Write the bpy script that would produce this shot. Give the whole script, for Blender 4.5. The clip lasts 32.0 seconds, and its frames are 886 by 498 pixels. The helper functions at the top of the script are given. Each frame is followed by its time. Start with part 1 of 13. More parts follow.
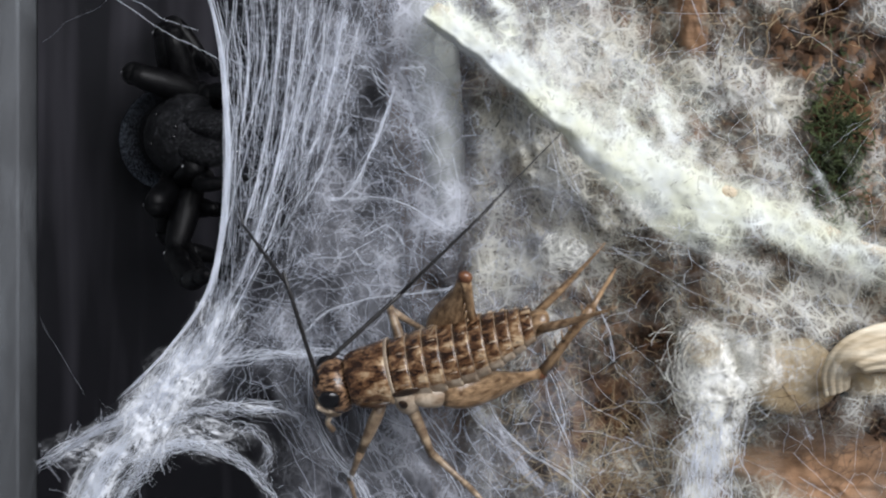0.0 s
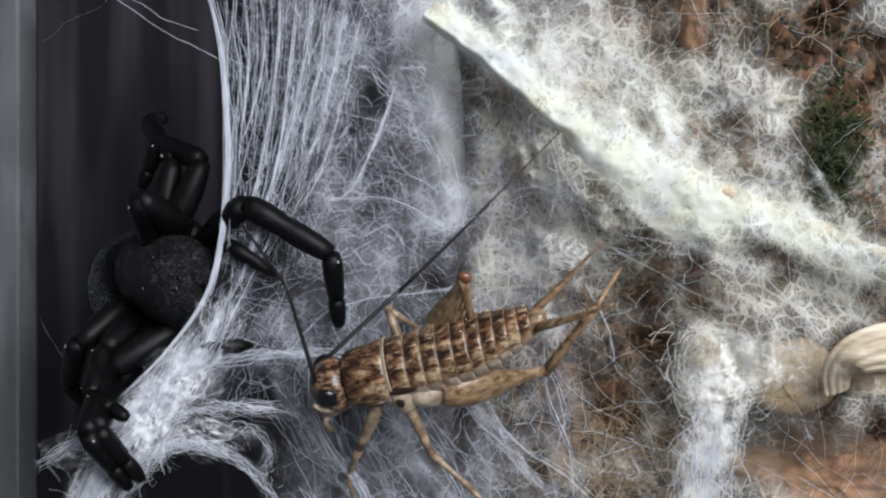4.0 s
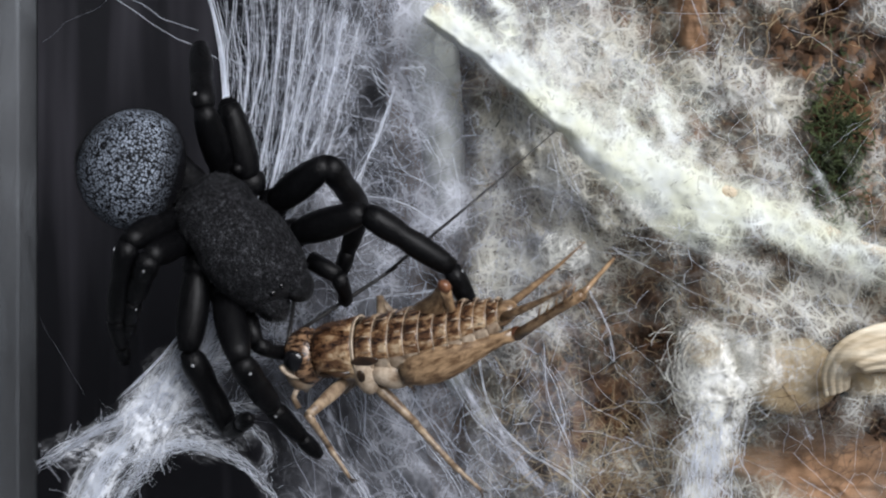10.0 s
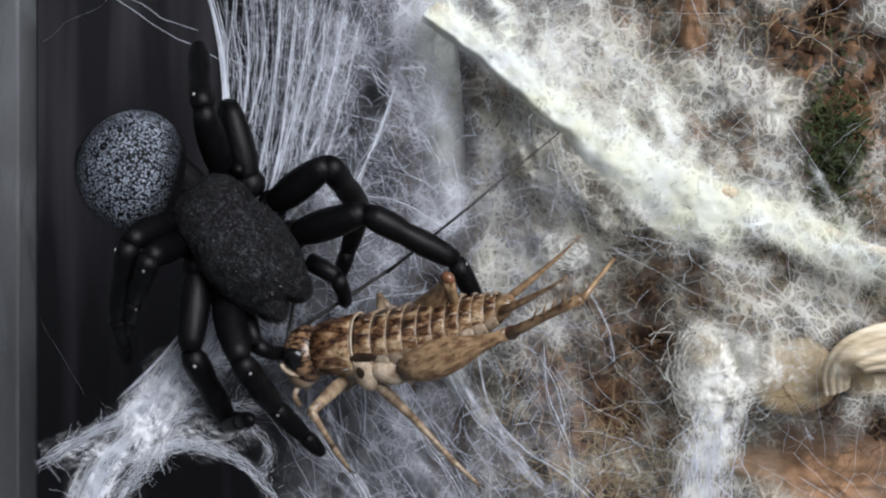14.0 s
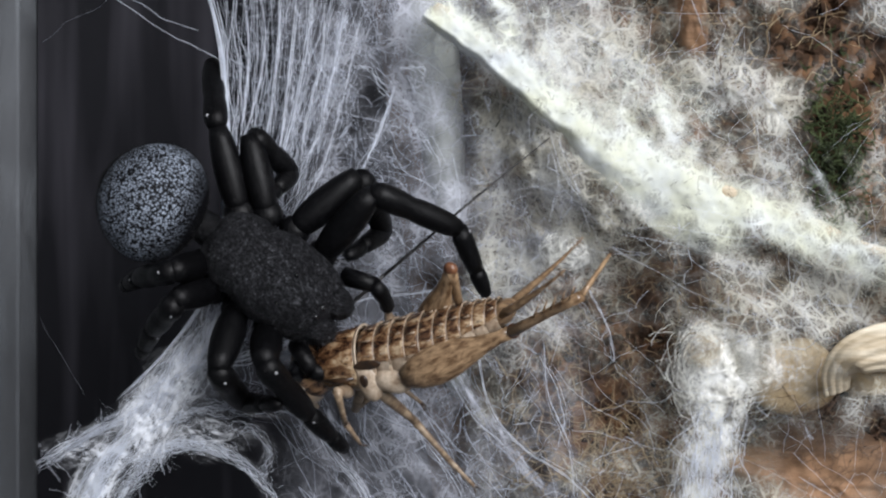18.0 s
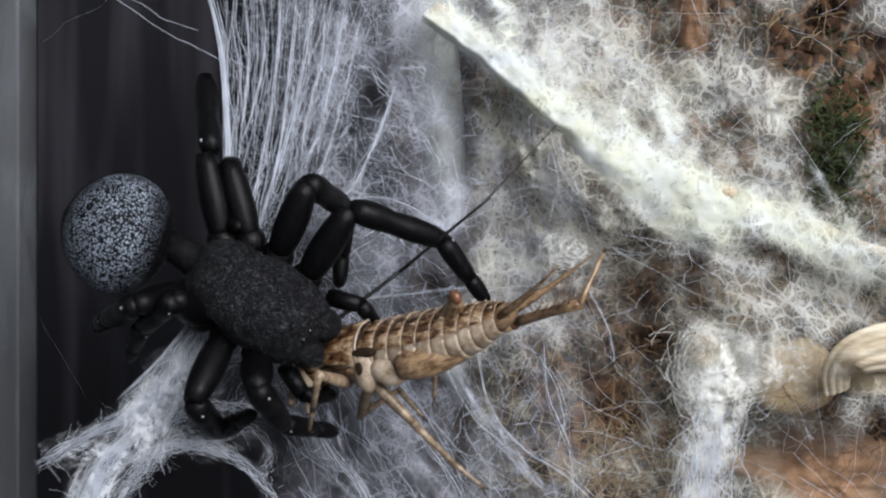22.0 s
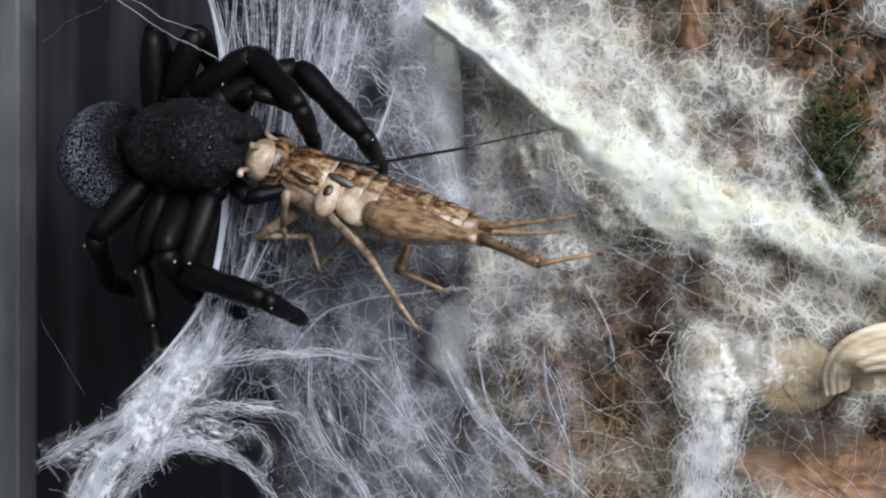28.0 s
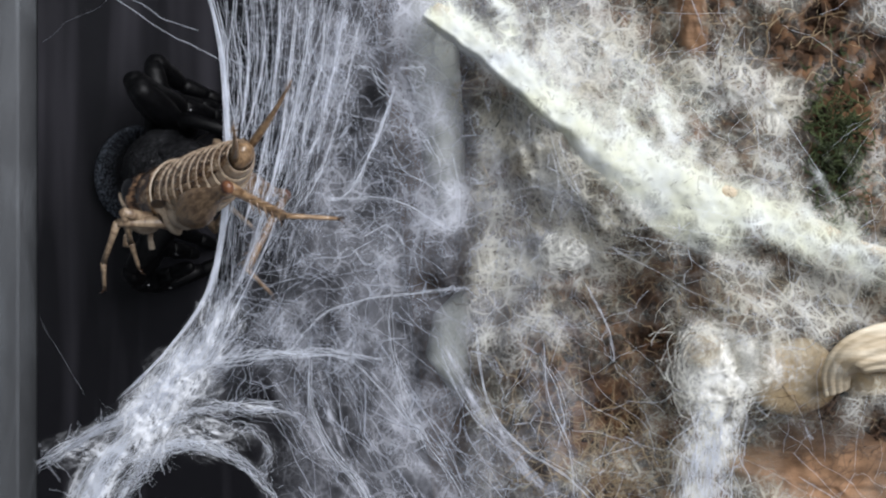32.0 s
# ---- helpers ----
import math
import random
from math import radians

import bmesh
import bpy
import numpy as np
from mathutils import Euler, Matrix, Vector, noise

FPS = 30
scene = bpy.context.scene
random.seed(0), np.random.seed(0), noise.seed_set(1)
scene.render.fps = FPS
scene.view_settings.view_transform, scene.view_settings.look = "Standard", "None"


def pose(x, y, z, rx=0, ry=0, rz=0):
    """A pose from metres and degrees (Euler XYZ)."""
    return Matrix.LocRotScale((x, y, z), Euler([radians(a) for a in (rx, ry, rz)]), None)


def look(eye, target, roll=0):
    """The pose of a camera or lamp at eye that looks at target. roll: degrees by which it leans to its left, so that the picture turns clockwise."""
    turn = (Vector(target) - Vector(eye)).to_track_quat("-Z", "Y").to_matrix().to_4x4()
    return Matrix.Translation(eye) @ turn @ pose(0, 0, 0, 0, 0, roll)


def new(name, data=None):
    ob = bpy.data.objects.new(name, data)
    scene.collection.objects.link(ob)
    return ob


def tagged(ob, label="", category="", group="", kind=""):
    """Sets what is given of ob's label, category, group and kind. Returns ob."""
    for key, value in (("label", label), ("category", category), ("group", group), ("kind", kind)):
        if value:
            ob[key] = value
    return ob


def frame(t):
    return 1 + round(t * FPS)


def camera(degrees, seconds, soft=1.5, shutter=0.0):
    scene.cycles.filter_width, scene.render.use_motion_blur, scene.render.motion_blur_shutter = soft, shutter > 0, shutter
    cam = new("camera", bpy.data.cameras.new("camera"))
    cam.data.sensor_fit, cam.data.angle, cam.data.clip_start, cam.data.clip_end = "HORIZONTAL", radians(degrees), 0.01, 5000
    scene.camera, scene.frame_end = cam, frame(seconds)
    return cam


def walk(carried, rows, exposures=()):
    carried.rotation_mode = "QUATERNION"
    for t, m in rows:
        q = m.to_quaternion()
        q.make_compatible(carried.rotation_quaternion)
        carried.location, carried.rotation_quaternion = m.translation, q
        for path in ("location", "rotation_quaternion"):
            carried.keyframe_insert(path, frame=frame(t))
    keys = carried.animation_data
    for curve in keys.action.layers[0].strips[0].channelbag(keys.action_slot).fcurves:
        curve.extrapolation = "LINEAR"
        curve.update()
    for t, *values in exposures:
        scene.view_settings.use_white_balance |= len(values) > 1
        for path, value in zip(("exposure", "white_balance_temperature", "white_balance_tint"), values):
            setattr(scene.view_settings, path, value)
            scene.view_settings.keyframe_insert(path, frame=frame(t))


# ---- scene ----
cam = camera(24, 32.0, soft=2.3)
EYE = 0.195          # height of the lens above the floor of the box
walk(cam, [(0.0, pose(0, 0, EYE)), (32.0, pose(0, 0, EYE))])

# ---- light: one large soft lamp over the open box, a dim room round it ----
world = bpy.data.worlds.new("room_light")
world.use_nodes = True
bg = world.node_tree.nodes["Background"]
bg.inputs[0].default_value = (0.80, 0.88, 1.0, 1)
bg.inputs[1].default_value = 0.09
scene.world = world
lamp_data = bpy.data.lights.new("softbox_light", "AREA")
lamp_data.shape, lamp_data.size, lamp_data.size_y = "RECTANGLE", 0.46, 0.46
lamp_data.energy = 9.0
lamp_data.color = (0.945, 0.955, 1.0)
lamp = new("softbox_light", lamp_data)
lamp.matrix_world = look((0.28, 0.24, 0.58), (0, 0, 0.03))
scene.view_settings.exposure = 0.0

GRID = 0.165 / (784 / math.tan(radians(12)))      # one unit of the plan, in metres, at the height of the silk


def spot(u, v, z):
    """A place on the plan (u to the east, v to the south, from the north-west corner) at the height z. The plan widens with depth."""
    k = GRID * (EYE - z) / 0.165
    return Vector(((u - 784) * k, (441 - v) * k, z))


# ---- materials ----
def material(name, rough=0.6, metal=0.0, spec=0.5):
    m = bpy.data.materials.new(name)
    m.use_nodes = True
    nt = m.node_tree
    b = nt.nodes["Principled BSDF"]
    b.inputs["Roughness"].default_value = rough
    b.inputs["Metallic"].default_value = metal
    b.inputs["Specular IOR Level"].default_value = spec
    return m, nt, b


def coords(nt, stretch=(1, 1, 1)):
    c = nt.nodes.new("ShaderNodeTexCoord")
    mp = nt.nodes.new("ShaderNodeMapping")
    mp.inputs["Scale"].default_value = stretch
    nt.links.new(c.outputs["Object"], mp.inputs[0])
    return mp.outputs[0]


def noise_tex(nt, vec, scale, detail=4.0, rough=0.55, distort=0.0):
    n = nt.nodes.new("ShaderNodeTexNoise")
    n.inputs["Scale"].default_value = scale
    n.inputs["Detail"].default_value = detail
    n.inputs["Roughness"].default_value = rough
    n.inputs["Distortion"].default_value = distort
    nt.links.new(vec, n.inputs["Vector"])
    return n.outputs["Fac"]


def voronoi(nt, vec, scale, feature="F1", out="Distance"):
    n = nt.nodes.new("ShaderNodeTexVoronoi")
    n.feature = feature
    n.inputs["Scale"].default_value = scale
    nt.links.new(vec, n.inputs["Vector"])
    return n.outputs[out]


def ramp(nt, fac, stops, interp="LINEAR"):
    r = nt.nodes.new("ShaderNodeValToRGB")
    e = r.color_ramp.elements
    r.color_ramp.interpolation = interp
    while len(e) < len(stops):
        e.new(0.5)
    for k, (p, c) in zip(e, stops):
        k.position = p
        k.color = (*c, 1) if len(c) == 3 else c
    nt.links.new(fac, r.inputs[0])
    return r.outputs[0]


def grey(v):
    return (v, v, v)


def mix(nt, fac, a, b, kind="MIX"):
    n = nt.nodes.new("ShaderNodeMix")
    n.data_type, n.blend_type = "RGBA", kind
    for sock, val in ((n.inputs[0], fac), (n.inputs[6], a), (n.inputs[7], b)):
        if isinstance(val, (int, float)):
            sock.default_value = val
        elif isinstance(val, tuple):
            sock.default_value = (*val, 1)
        else:
            nt.links.new(val, sock)
    return n.outputs[2]


def arith(nt, op, a, b):
    n = nt.nodes.new("ShaderNodeMath")
    n.operation = op
    n.use_clamp = True
    for sock, val in ((n.inputs[0], a), (n.inputs[1], b)):
        if isinstance(val, (int, float)):
            sock.default_value = val
        else:
            nt.links.new(val, sock)
    return n.outputs[0]


def bump(nt, b, height, dist, strength=0.6):
    n = nt.nodes.new("ShaderNodeBump")
    n.inputs["Strength"].default_value = strength
    n.inputs["Distance"].default_value = dist
    nt.links.new(height, n.inputs["Height"])
    nt.links.new(n.outputs[0], b.inputs["Normal"])


def two_tone(name, dark, light, scale, rough=0.6, spec=0.5, lo=0.35, hi=0.65, fine=6.0, depth=0.00005, distort=0.3, stretch=(1, 1, 1)):
    """A surface with stains at one scale and grain at a finer one."""
    m, nt, b = material(name, rough, 0, spec)
    v = coords(nt, stretch)
    a = noise_tex(nt, v, scale, 5, 0.6, distort)
    g = noise_tex(nt, v, scale * fine, 3, 0.6)
    c = ramp(nt, a, [(lo, dark), (hi, light)])
    c2 = mix(nt, 0.45, c, ramp(nt, g, [(0.3, grey(0.35)), (0.7, grey(1.0))]), "MULTIPLY")
    nt.links.new(c2, b.inputs["Base Color"])
    bump(nt, b, g, depth)
    return m


def floor_plastic():
    """Dark glossy plastic, its long reflections painted as lighter streaks."""
    m, nt, b = material("dark_plastic", 0.2, 0, 0.16)
    v = coords(nt, (1, 0.07, 1))
    a = noise_tex(nt, v, 210, 3, 0.5, 0.2)
    g = noise_tex(nt, coords(nt), 900, 4, 0.6)
    # mask of the reflection streaks that are painted into the base colour
    dull = ramp(nt, a, [(0.48, grey(0.0)), (0.70, grey(1.0))])
    nt.links.new(mix(nt, dull, (0.007, 0.007, 0.0085), (0.028, 0.027, 0.032)), b.inputs["Base Color"])
    nt.links.new(ramp(nt, g, [(0.3, grey(0.19)), (0.7, grey(0.25))]), b.inputs["Roughness"])
    return m


FLOOR = floor_plastic()
TABLE = two_tone("grey_table", (0.035, 0.036, 0.040), (0.06, 0.06, 0.065), 25, rough=0.5)
SOIL = two_tone("brown_soil", (0.022, 0.011, 0.006), (0.17, 0.088, 0.043), 230, rough=0.9, spec=0.2, fine=7, depth=0.0003)
PEAT = two_tone("dark_peat", (0.012, 0.008, 0.006), (0.07, 0.040, 0.024), 420, rough=0.95, spec=0.1, fine=4, depth=0.0002)
BARK = two_tone("brown_bark", (0.08, 0.044, 0.024), (0.34, 0.20, 0.115), 220, rough=0.8, spec=0.25, fine=6, depth=0.0002, stretch=(0.35, 1.6, 1))
HUSK = two_tone("pale_husk", (0.42, 0.33, 0.21), (0.70, 0.62, 0.48), 300, rough=0.6, spec=0.35, fine=5, depth=0.00012, stretch=(0.4, 2.5, 1))
TWIG = two_tone("dry_straw", (0.20, 0.13, 0.065), (0.46, 0.36, 0.22), 500, rough=0.7, fine=4, depth=0.00005, stretch=(0.3, 1, 1))
MOSS = two_tone("green_moss", (0.020, 0.030, 0.012), (0.060, 0.078, 0.030), 500, rough=0.85, spec=0.2, fine=4, depth=0.0001)


def silk(name, tint, glow_through=0.35):
    """Silk threads: pale, a little shiny, and letting some light through."""
    m, nt, b = material(name, 0.42, 0, 0.6)
    v = coords(nt)
    a = noise_tex(nt, v, 180, 3)
    nt.links.new(ramp(nt, a, [(0.3, tuple(0.80 * c for c in tint)), (0.7, tint)]), b.inputs["Base Color"])
    t = nt.nodes.new("ShaderNodeBsdfTranslucent")
    t.inputs[0].default_value = (*tint, 1)
    mx = nt.nodes.new("ShaderNodeMixShader")
    mx.inputs[0].default_value = glow_through
    nt.links.new(b.outputs[0], mx.inputs[1])
    nt.links.new(t.outputs[0], mx.inputs[2])
    nt.links.new(mx.outputs[0], nt.nodes["Material Output"].inputs[0])
    return m


SILK = silk("white_silk", (0.80, 0.84, 0.92))
SILK_FINE = silk("thin_silk", (0.66, 0.70, 0.79), 0.4)
SILK_CREAM = silk("cream_silk", (0.91, 0.91, 0.85), 0.25)
TANHUSK = two_tone("tan_husk", (0.36, 0.26, 0.14), (0.55, 0.43, 0.27), 260, rough=0.5, spec=0.35, fine=8, depth=0.00008)
ROOT = two_tone("root_brown", (0.06, 0.030, 0.017), (0.15, 0.085, 0.048), 500, rough=0.8, fine=4, depth=0.00004)


# ---- building blocks ----
def mesh_of(name, verts, faces, mat, smooth=True):
    me = bpy.data.meshes.new(name)
    me.from_pydata([tuple(v) for v in verts], [], faces)
    me.materials.append(mat)
    if smooth:
        me.polygons.foreach_set("use_smooth", [True] * len(me.polygons))
    me.update()
    return me


def part(name, me, parent, label=""):
    ob = new(name, me)
    ob.parent = parent
    return tagged(ob, label)


def box_mesh(name, x0, x1, y0, y1, z0, z1, mat, bevel=0.0004):
    bm = bmesh.new()
    bmesh.ops.create_cube(bm, size=1)
    for v in bm.verts:
        v.co = Vector(((x0, x1)[v.co.x > 0], (y0, y1)[v.co.y > 0], (z0, z1)[v.co.z > 0]))
    if bevel:
        bmesh.ops.bevel(bm, geom=bm.edges[:], offset=bevel, segments=2, affect="EDGES")
    me = bpy.data.meshes.new(name)
    bm.to_mesh(me)
    bm.free()
    me.materials.append(mat)
    return me


def grid_mesh(name, fn, nu, nv, mat):
    """A sheet of nu x nv points; fn(s, t) gives the place for s and t from 0 to 1."""
    verts = [fn(i / (nu - 1), j / (nv - 1)) for j in range(nv) for i in range(nu)]
    faces = [(j * nu + i, j * nu + i + 1, (j + 1) * nu + i + 1, (j + 1) * nu + i) for j in range(nv - 1) for i in range(nu - 1)]
    return mesh_of(name, verts, faces, mat)


def loft(name, rings, mat, cap=True):
    """A closed skin over rings of equal size."""
    n = len(rings[0])
    verts = [p for r in rings for p in r]
    faces = []
    for k in range(len(rings) - 1):
        for i in range(n):
            j = (i + 1) % n
            faces.append((k * n + i, k * n + j, (k + 1) * n + j, (k + 1) * n + i))
    if cap:
        faces.append(tuple(range(n - 1, -1, -1)))
        faces.append(tuple(range((len(rings) - 1) * n, len(rings) * n)))
    return mesh_of(name, verts, faces, mat)


def tube(name, points, radii, mat, sides=12, flat=1.0):
    """A round skin along points, with a radius at each; flat squeezes it sideways."""
    rings = []
    pts = [Vector(p) for p in points]
    side = None
    for k, p in enumerate(pts):
        d = (pts[min(k + 1, len(pts) - 1)] - pts[max(k - 1, 0)]).normalized()
        if side is None:
            side = d.cross(Vector((0, 0, 1)))
            if side.length < 0.1:
                side = d.cross(Vector((0, 1, 0)))
        side = (side - d * side.dot(d)).normalized()
        up = side.cross(d)
        r = radii[k]
        rings.append([p + side * (r * flat * math.cos(a)) + up * (r * math.sin(a)) for a in (2 * math.pi * i / sides for i in range(sides))])
    return loft(name, rings, mat)


def threads(name, lines, mat):
    """Many thin threads in one mesh. lines: (array of places n x 3, radius)."""
    verts, faces, base = [], [], 0
    for pts, r in lines:
        n = len(pts)
        d = np.gradient(pts, axis=0)
        d /= np.linalg.norm(d, axis=1)[:, None] + 1e-12
        ref = np.where(np.abs(d[:, 2:3]) < 0.8, np.array([[0.0, 0, 1]]), np.array([[0.0, 1, 0]]))
        s = np.cross(d, ref)
        s /= np.linalg.norm(s, axis=1)[:, None] + 1e-12
        u = np.cross(s, d)
        taper = np.full((n, 1), r)
        taper[0] *= 0.5
        taper[-1] *= 0.5
        for a in (0.5236, 2.618, 4.712):
            verts.append(pts + (s * math.cos(a) + u * math.sin(a)) * taper)
        for k in range(n - 1):
            for a in range(3):
                b = (a + 1) % 3
                faces.append((base + a * n + k, base + b * n + k, base + b * n + k + 1, base + a * n + k + 1))
        base += 3 * n
    me = bpy.data.meshes.new(name)
    me.from_pydata(np.concatenate(verts).tolist(), [], faces)
    me.materials.append(mat)
    me.polygons.foreach_set("use_smooth", [True] * len(me.polygons))
    me.update()
    return me


rng = np.random.default_rng(7)


def wavy(a, b, sag=0.0, wave=0.0, n=9):
    """A thread from a to b that sags and wanders."""
    a, b = np.array(a, float), np.array(b, float)
    t = np.linspace(0, 1, n)[:, None]
    p = a + (b - a) * t
    w = np.sin(math.pi * t)
    length = np.linalg.norm(b - a)
    sway = sum(np.sin(t * math.pi * k * rng.uniform(0.8, 1.3) + rng.uniform(0, 6.28)) * rng.normal(0, 1.0 / k, 3) for k in (1, 2, 4, 7)) * np.array([1, 1, 0.4])
    p = p + w * sway * wave * length
    p[:, 2:3] -= w * sag * length
    return p


def along(curve, t):
    """A place at t (0 to 1) on a smooth line through a few plan points (u, v, z)."""
    c = np.array(curve, float)
    x = t * (len(c) - 1)
    i = min(int(x), len(c) - 2)
    f = x - i
    p0, p1, p2, p3 = c[max(i - 1, 0)], c[i], c[i + 1], c[min(i + 2, len(c) - 1)]
    q = 0.5 * (2 * p1 + (p2 - p0) * f + (2 * p0 - 5 * p1 + 4 * p2 - p3) * f * f + (3 * p1 - p0 - 3 * p2 + p3) * f ** 3)
    return spot(*q)


def fbm(x, y, scale, octaves=4):
    return noise.fractal(Vector((x * scale, y * scale, 3.1)), 1.0, 2.0, octaves)


# ---- the box: floor, clear walls, the table under it ----
tagged(new("table", box_mesh("table", -0.45, 0.45, -0.35, 0.35, -0.030, -0.003, TABLE, 0.002)), "dark grey table under the clear box", "table", kind="structure")
tagged(new("floor", box_mesh("floor", -0.0379, 0.085, -0.07, 0.07, -0.003, 0.0, FLOOR, 0)), "glossy dark plastic floor of the clear box", "floor", kind="structure")
m, nt, b = material("clear_plastic", 0.12, 0, 0.5)
b.inputs["Base Color"].default_value = (0.40, 0.43, 0.46, 1)
vv = coords(nt, (1, 0.25, 1))
scr = noise_tex(nt, vv, 900, 4, 0.6)
smear = noise_tex(nt, coords(nt, (1, 1, 1)), 70, 4, 0.6, 0.8)
nt.links.new(ramp(nt, smear, [(0.35, grey(0.10)), (0.7, grey(0.32))]), b.inputs["Roughness"])
nt.links.new(arith(nt, "ADD", ramp(nt, smear, [(0.45, grey(0.0)), (0.75, grey(0.25))]), 0.14), b.inputs["Alpha"])
bump(nt, b, scr, 0.00001, 0.4)
CLEAR = m
for name, dims in (("wall_west", (-0.0405, -0.0381, -0.0725, 0.0725)), ("wall_east", (0.0852, 0.0875, -0.0725, 0.0725)),
                   ("wall_north", (-0.0379, 0.085, 0.0702, 0.0725)), ("wall_south", (-0.0379, 0.085, -0.0725, -0.0702))):
    x0, x1, y0, y1 = dims
    tagged(new(name, box_mesh(name, x0, x1, y0, y1, -0.003, 0.075, CLEAR, 0.0003)), "clear plastic side wall of the box, lightly smeared", "wall", kind="structure")


# ---- ground: peat and soil banked up on the east side ----
def ground_height(x, y):
    u = 784 + x / GRID
    v = 441 - y / GRID
    rise = min(max((u - 640 - 0.12 * (v - 441)) / 330, 0), 1)
    rise = rise * rise * (3 - 2 * rise)
    z = -0.002 + 0.0215 * rise
    z += rise * (0.0030 * fbm(x, y, 90, 4) + 0.0012 * fbm(x + 1, y, 420, 4) + 0.0005 * fbm(x, y + 2, 1500, 3))
    hollow = math.exp(-(((u - 1440) / 130) ** 2 + ((v - 840) / 80) ** 2))
    return z - 0.006 * hollow


gx = lambda s: -0.012 + s * 0.096
gy = lambda t: -0.069 + t * 0.138
tagged(new("ground", grid_mesh("ground", lambda s, t: (gx(s), gy(t), ground_height(gx(s), gy(t))), 300, 300, SOIL)),
       "lumpy brown soil and peat banked up in the box", "soil", kind="structure")


# ---- the silk ----
WEB = tagged(new("spider_web"), "large white sheet web with a bright rim, knot and hazy hollow", "spider web")


EDGE = [(352, -60, 0.031), (376, 20, 0.031), (391, 100, 0.031), (398, 200, 0.031), (400, 300, 0.031), (392, 410, 0.0305),
        (365, 520, 0.0308), (300, 615, 0.0308), (215, 700, 0.0306), (100, 800, 0.0295)]


def edge_u(v):
    for (u0, v0, _), (u1, v1, _) in zip(EDGE, EDGE[1:]):
        if v <= v1:
            return u0 + (u1 - u0) * max(v - v0, 0) / (v1 - v0)
    return EDGE[-1][0]


def web_z(u, v):
    """Height of the main sheet of silk: high at the rim of the retreat, hollow in the middle, up again over the soil."""
    k = (u - edge_u(v)) / 420
    dip = math.exp(-((k - 0.75) / 0.45) ** 2)
    return 0.0302 - 0.0055 * dip + 0.0012 * noise.noise(Vector((u / 130, v / 130, 0)))


def web_spot(u, v, dz=0.0):
    return spot(u, v, web_z(u, v) + dz)


def lump(u, v, cu, cv, ru, rv, turn=0.0):
    """A soft round patch on the plan, 1 in its middle."""
    a = radians(turn)
    x, y = (u - cu) * math.cos(a) + (v - cv) * math.sin(a), -(u - cu) * math.sin(a) + (v - cv) * math.cos(a)
    return math.exp(-(x / ru) ** 2 - (y / rv) ** 2)


def blotch(u, v, size, seed):
    return noise.noise(Vector((u / size, v / size, seed)))


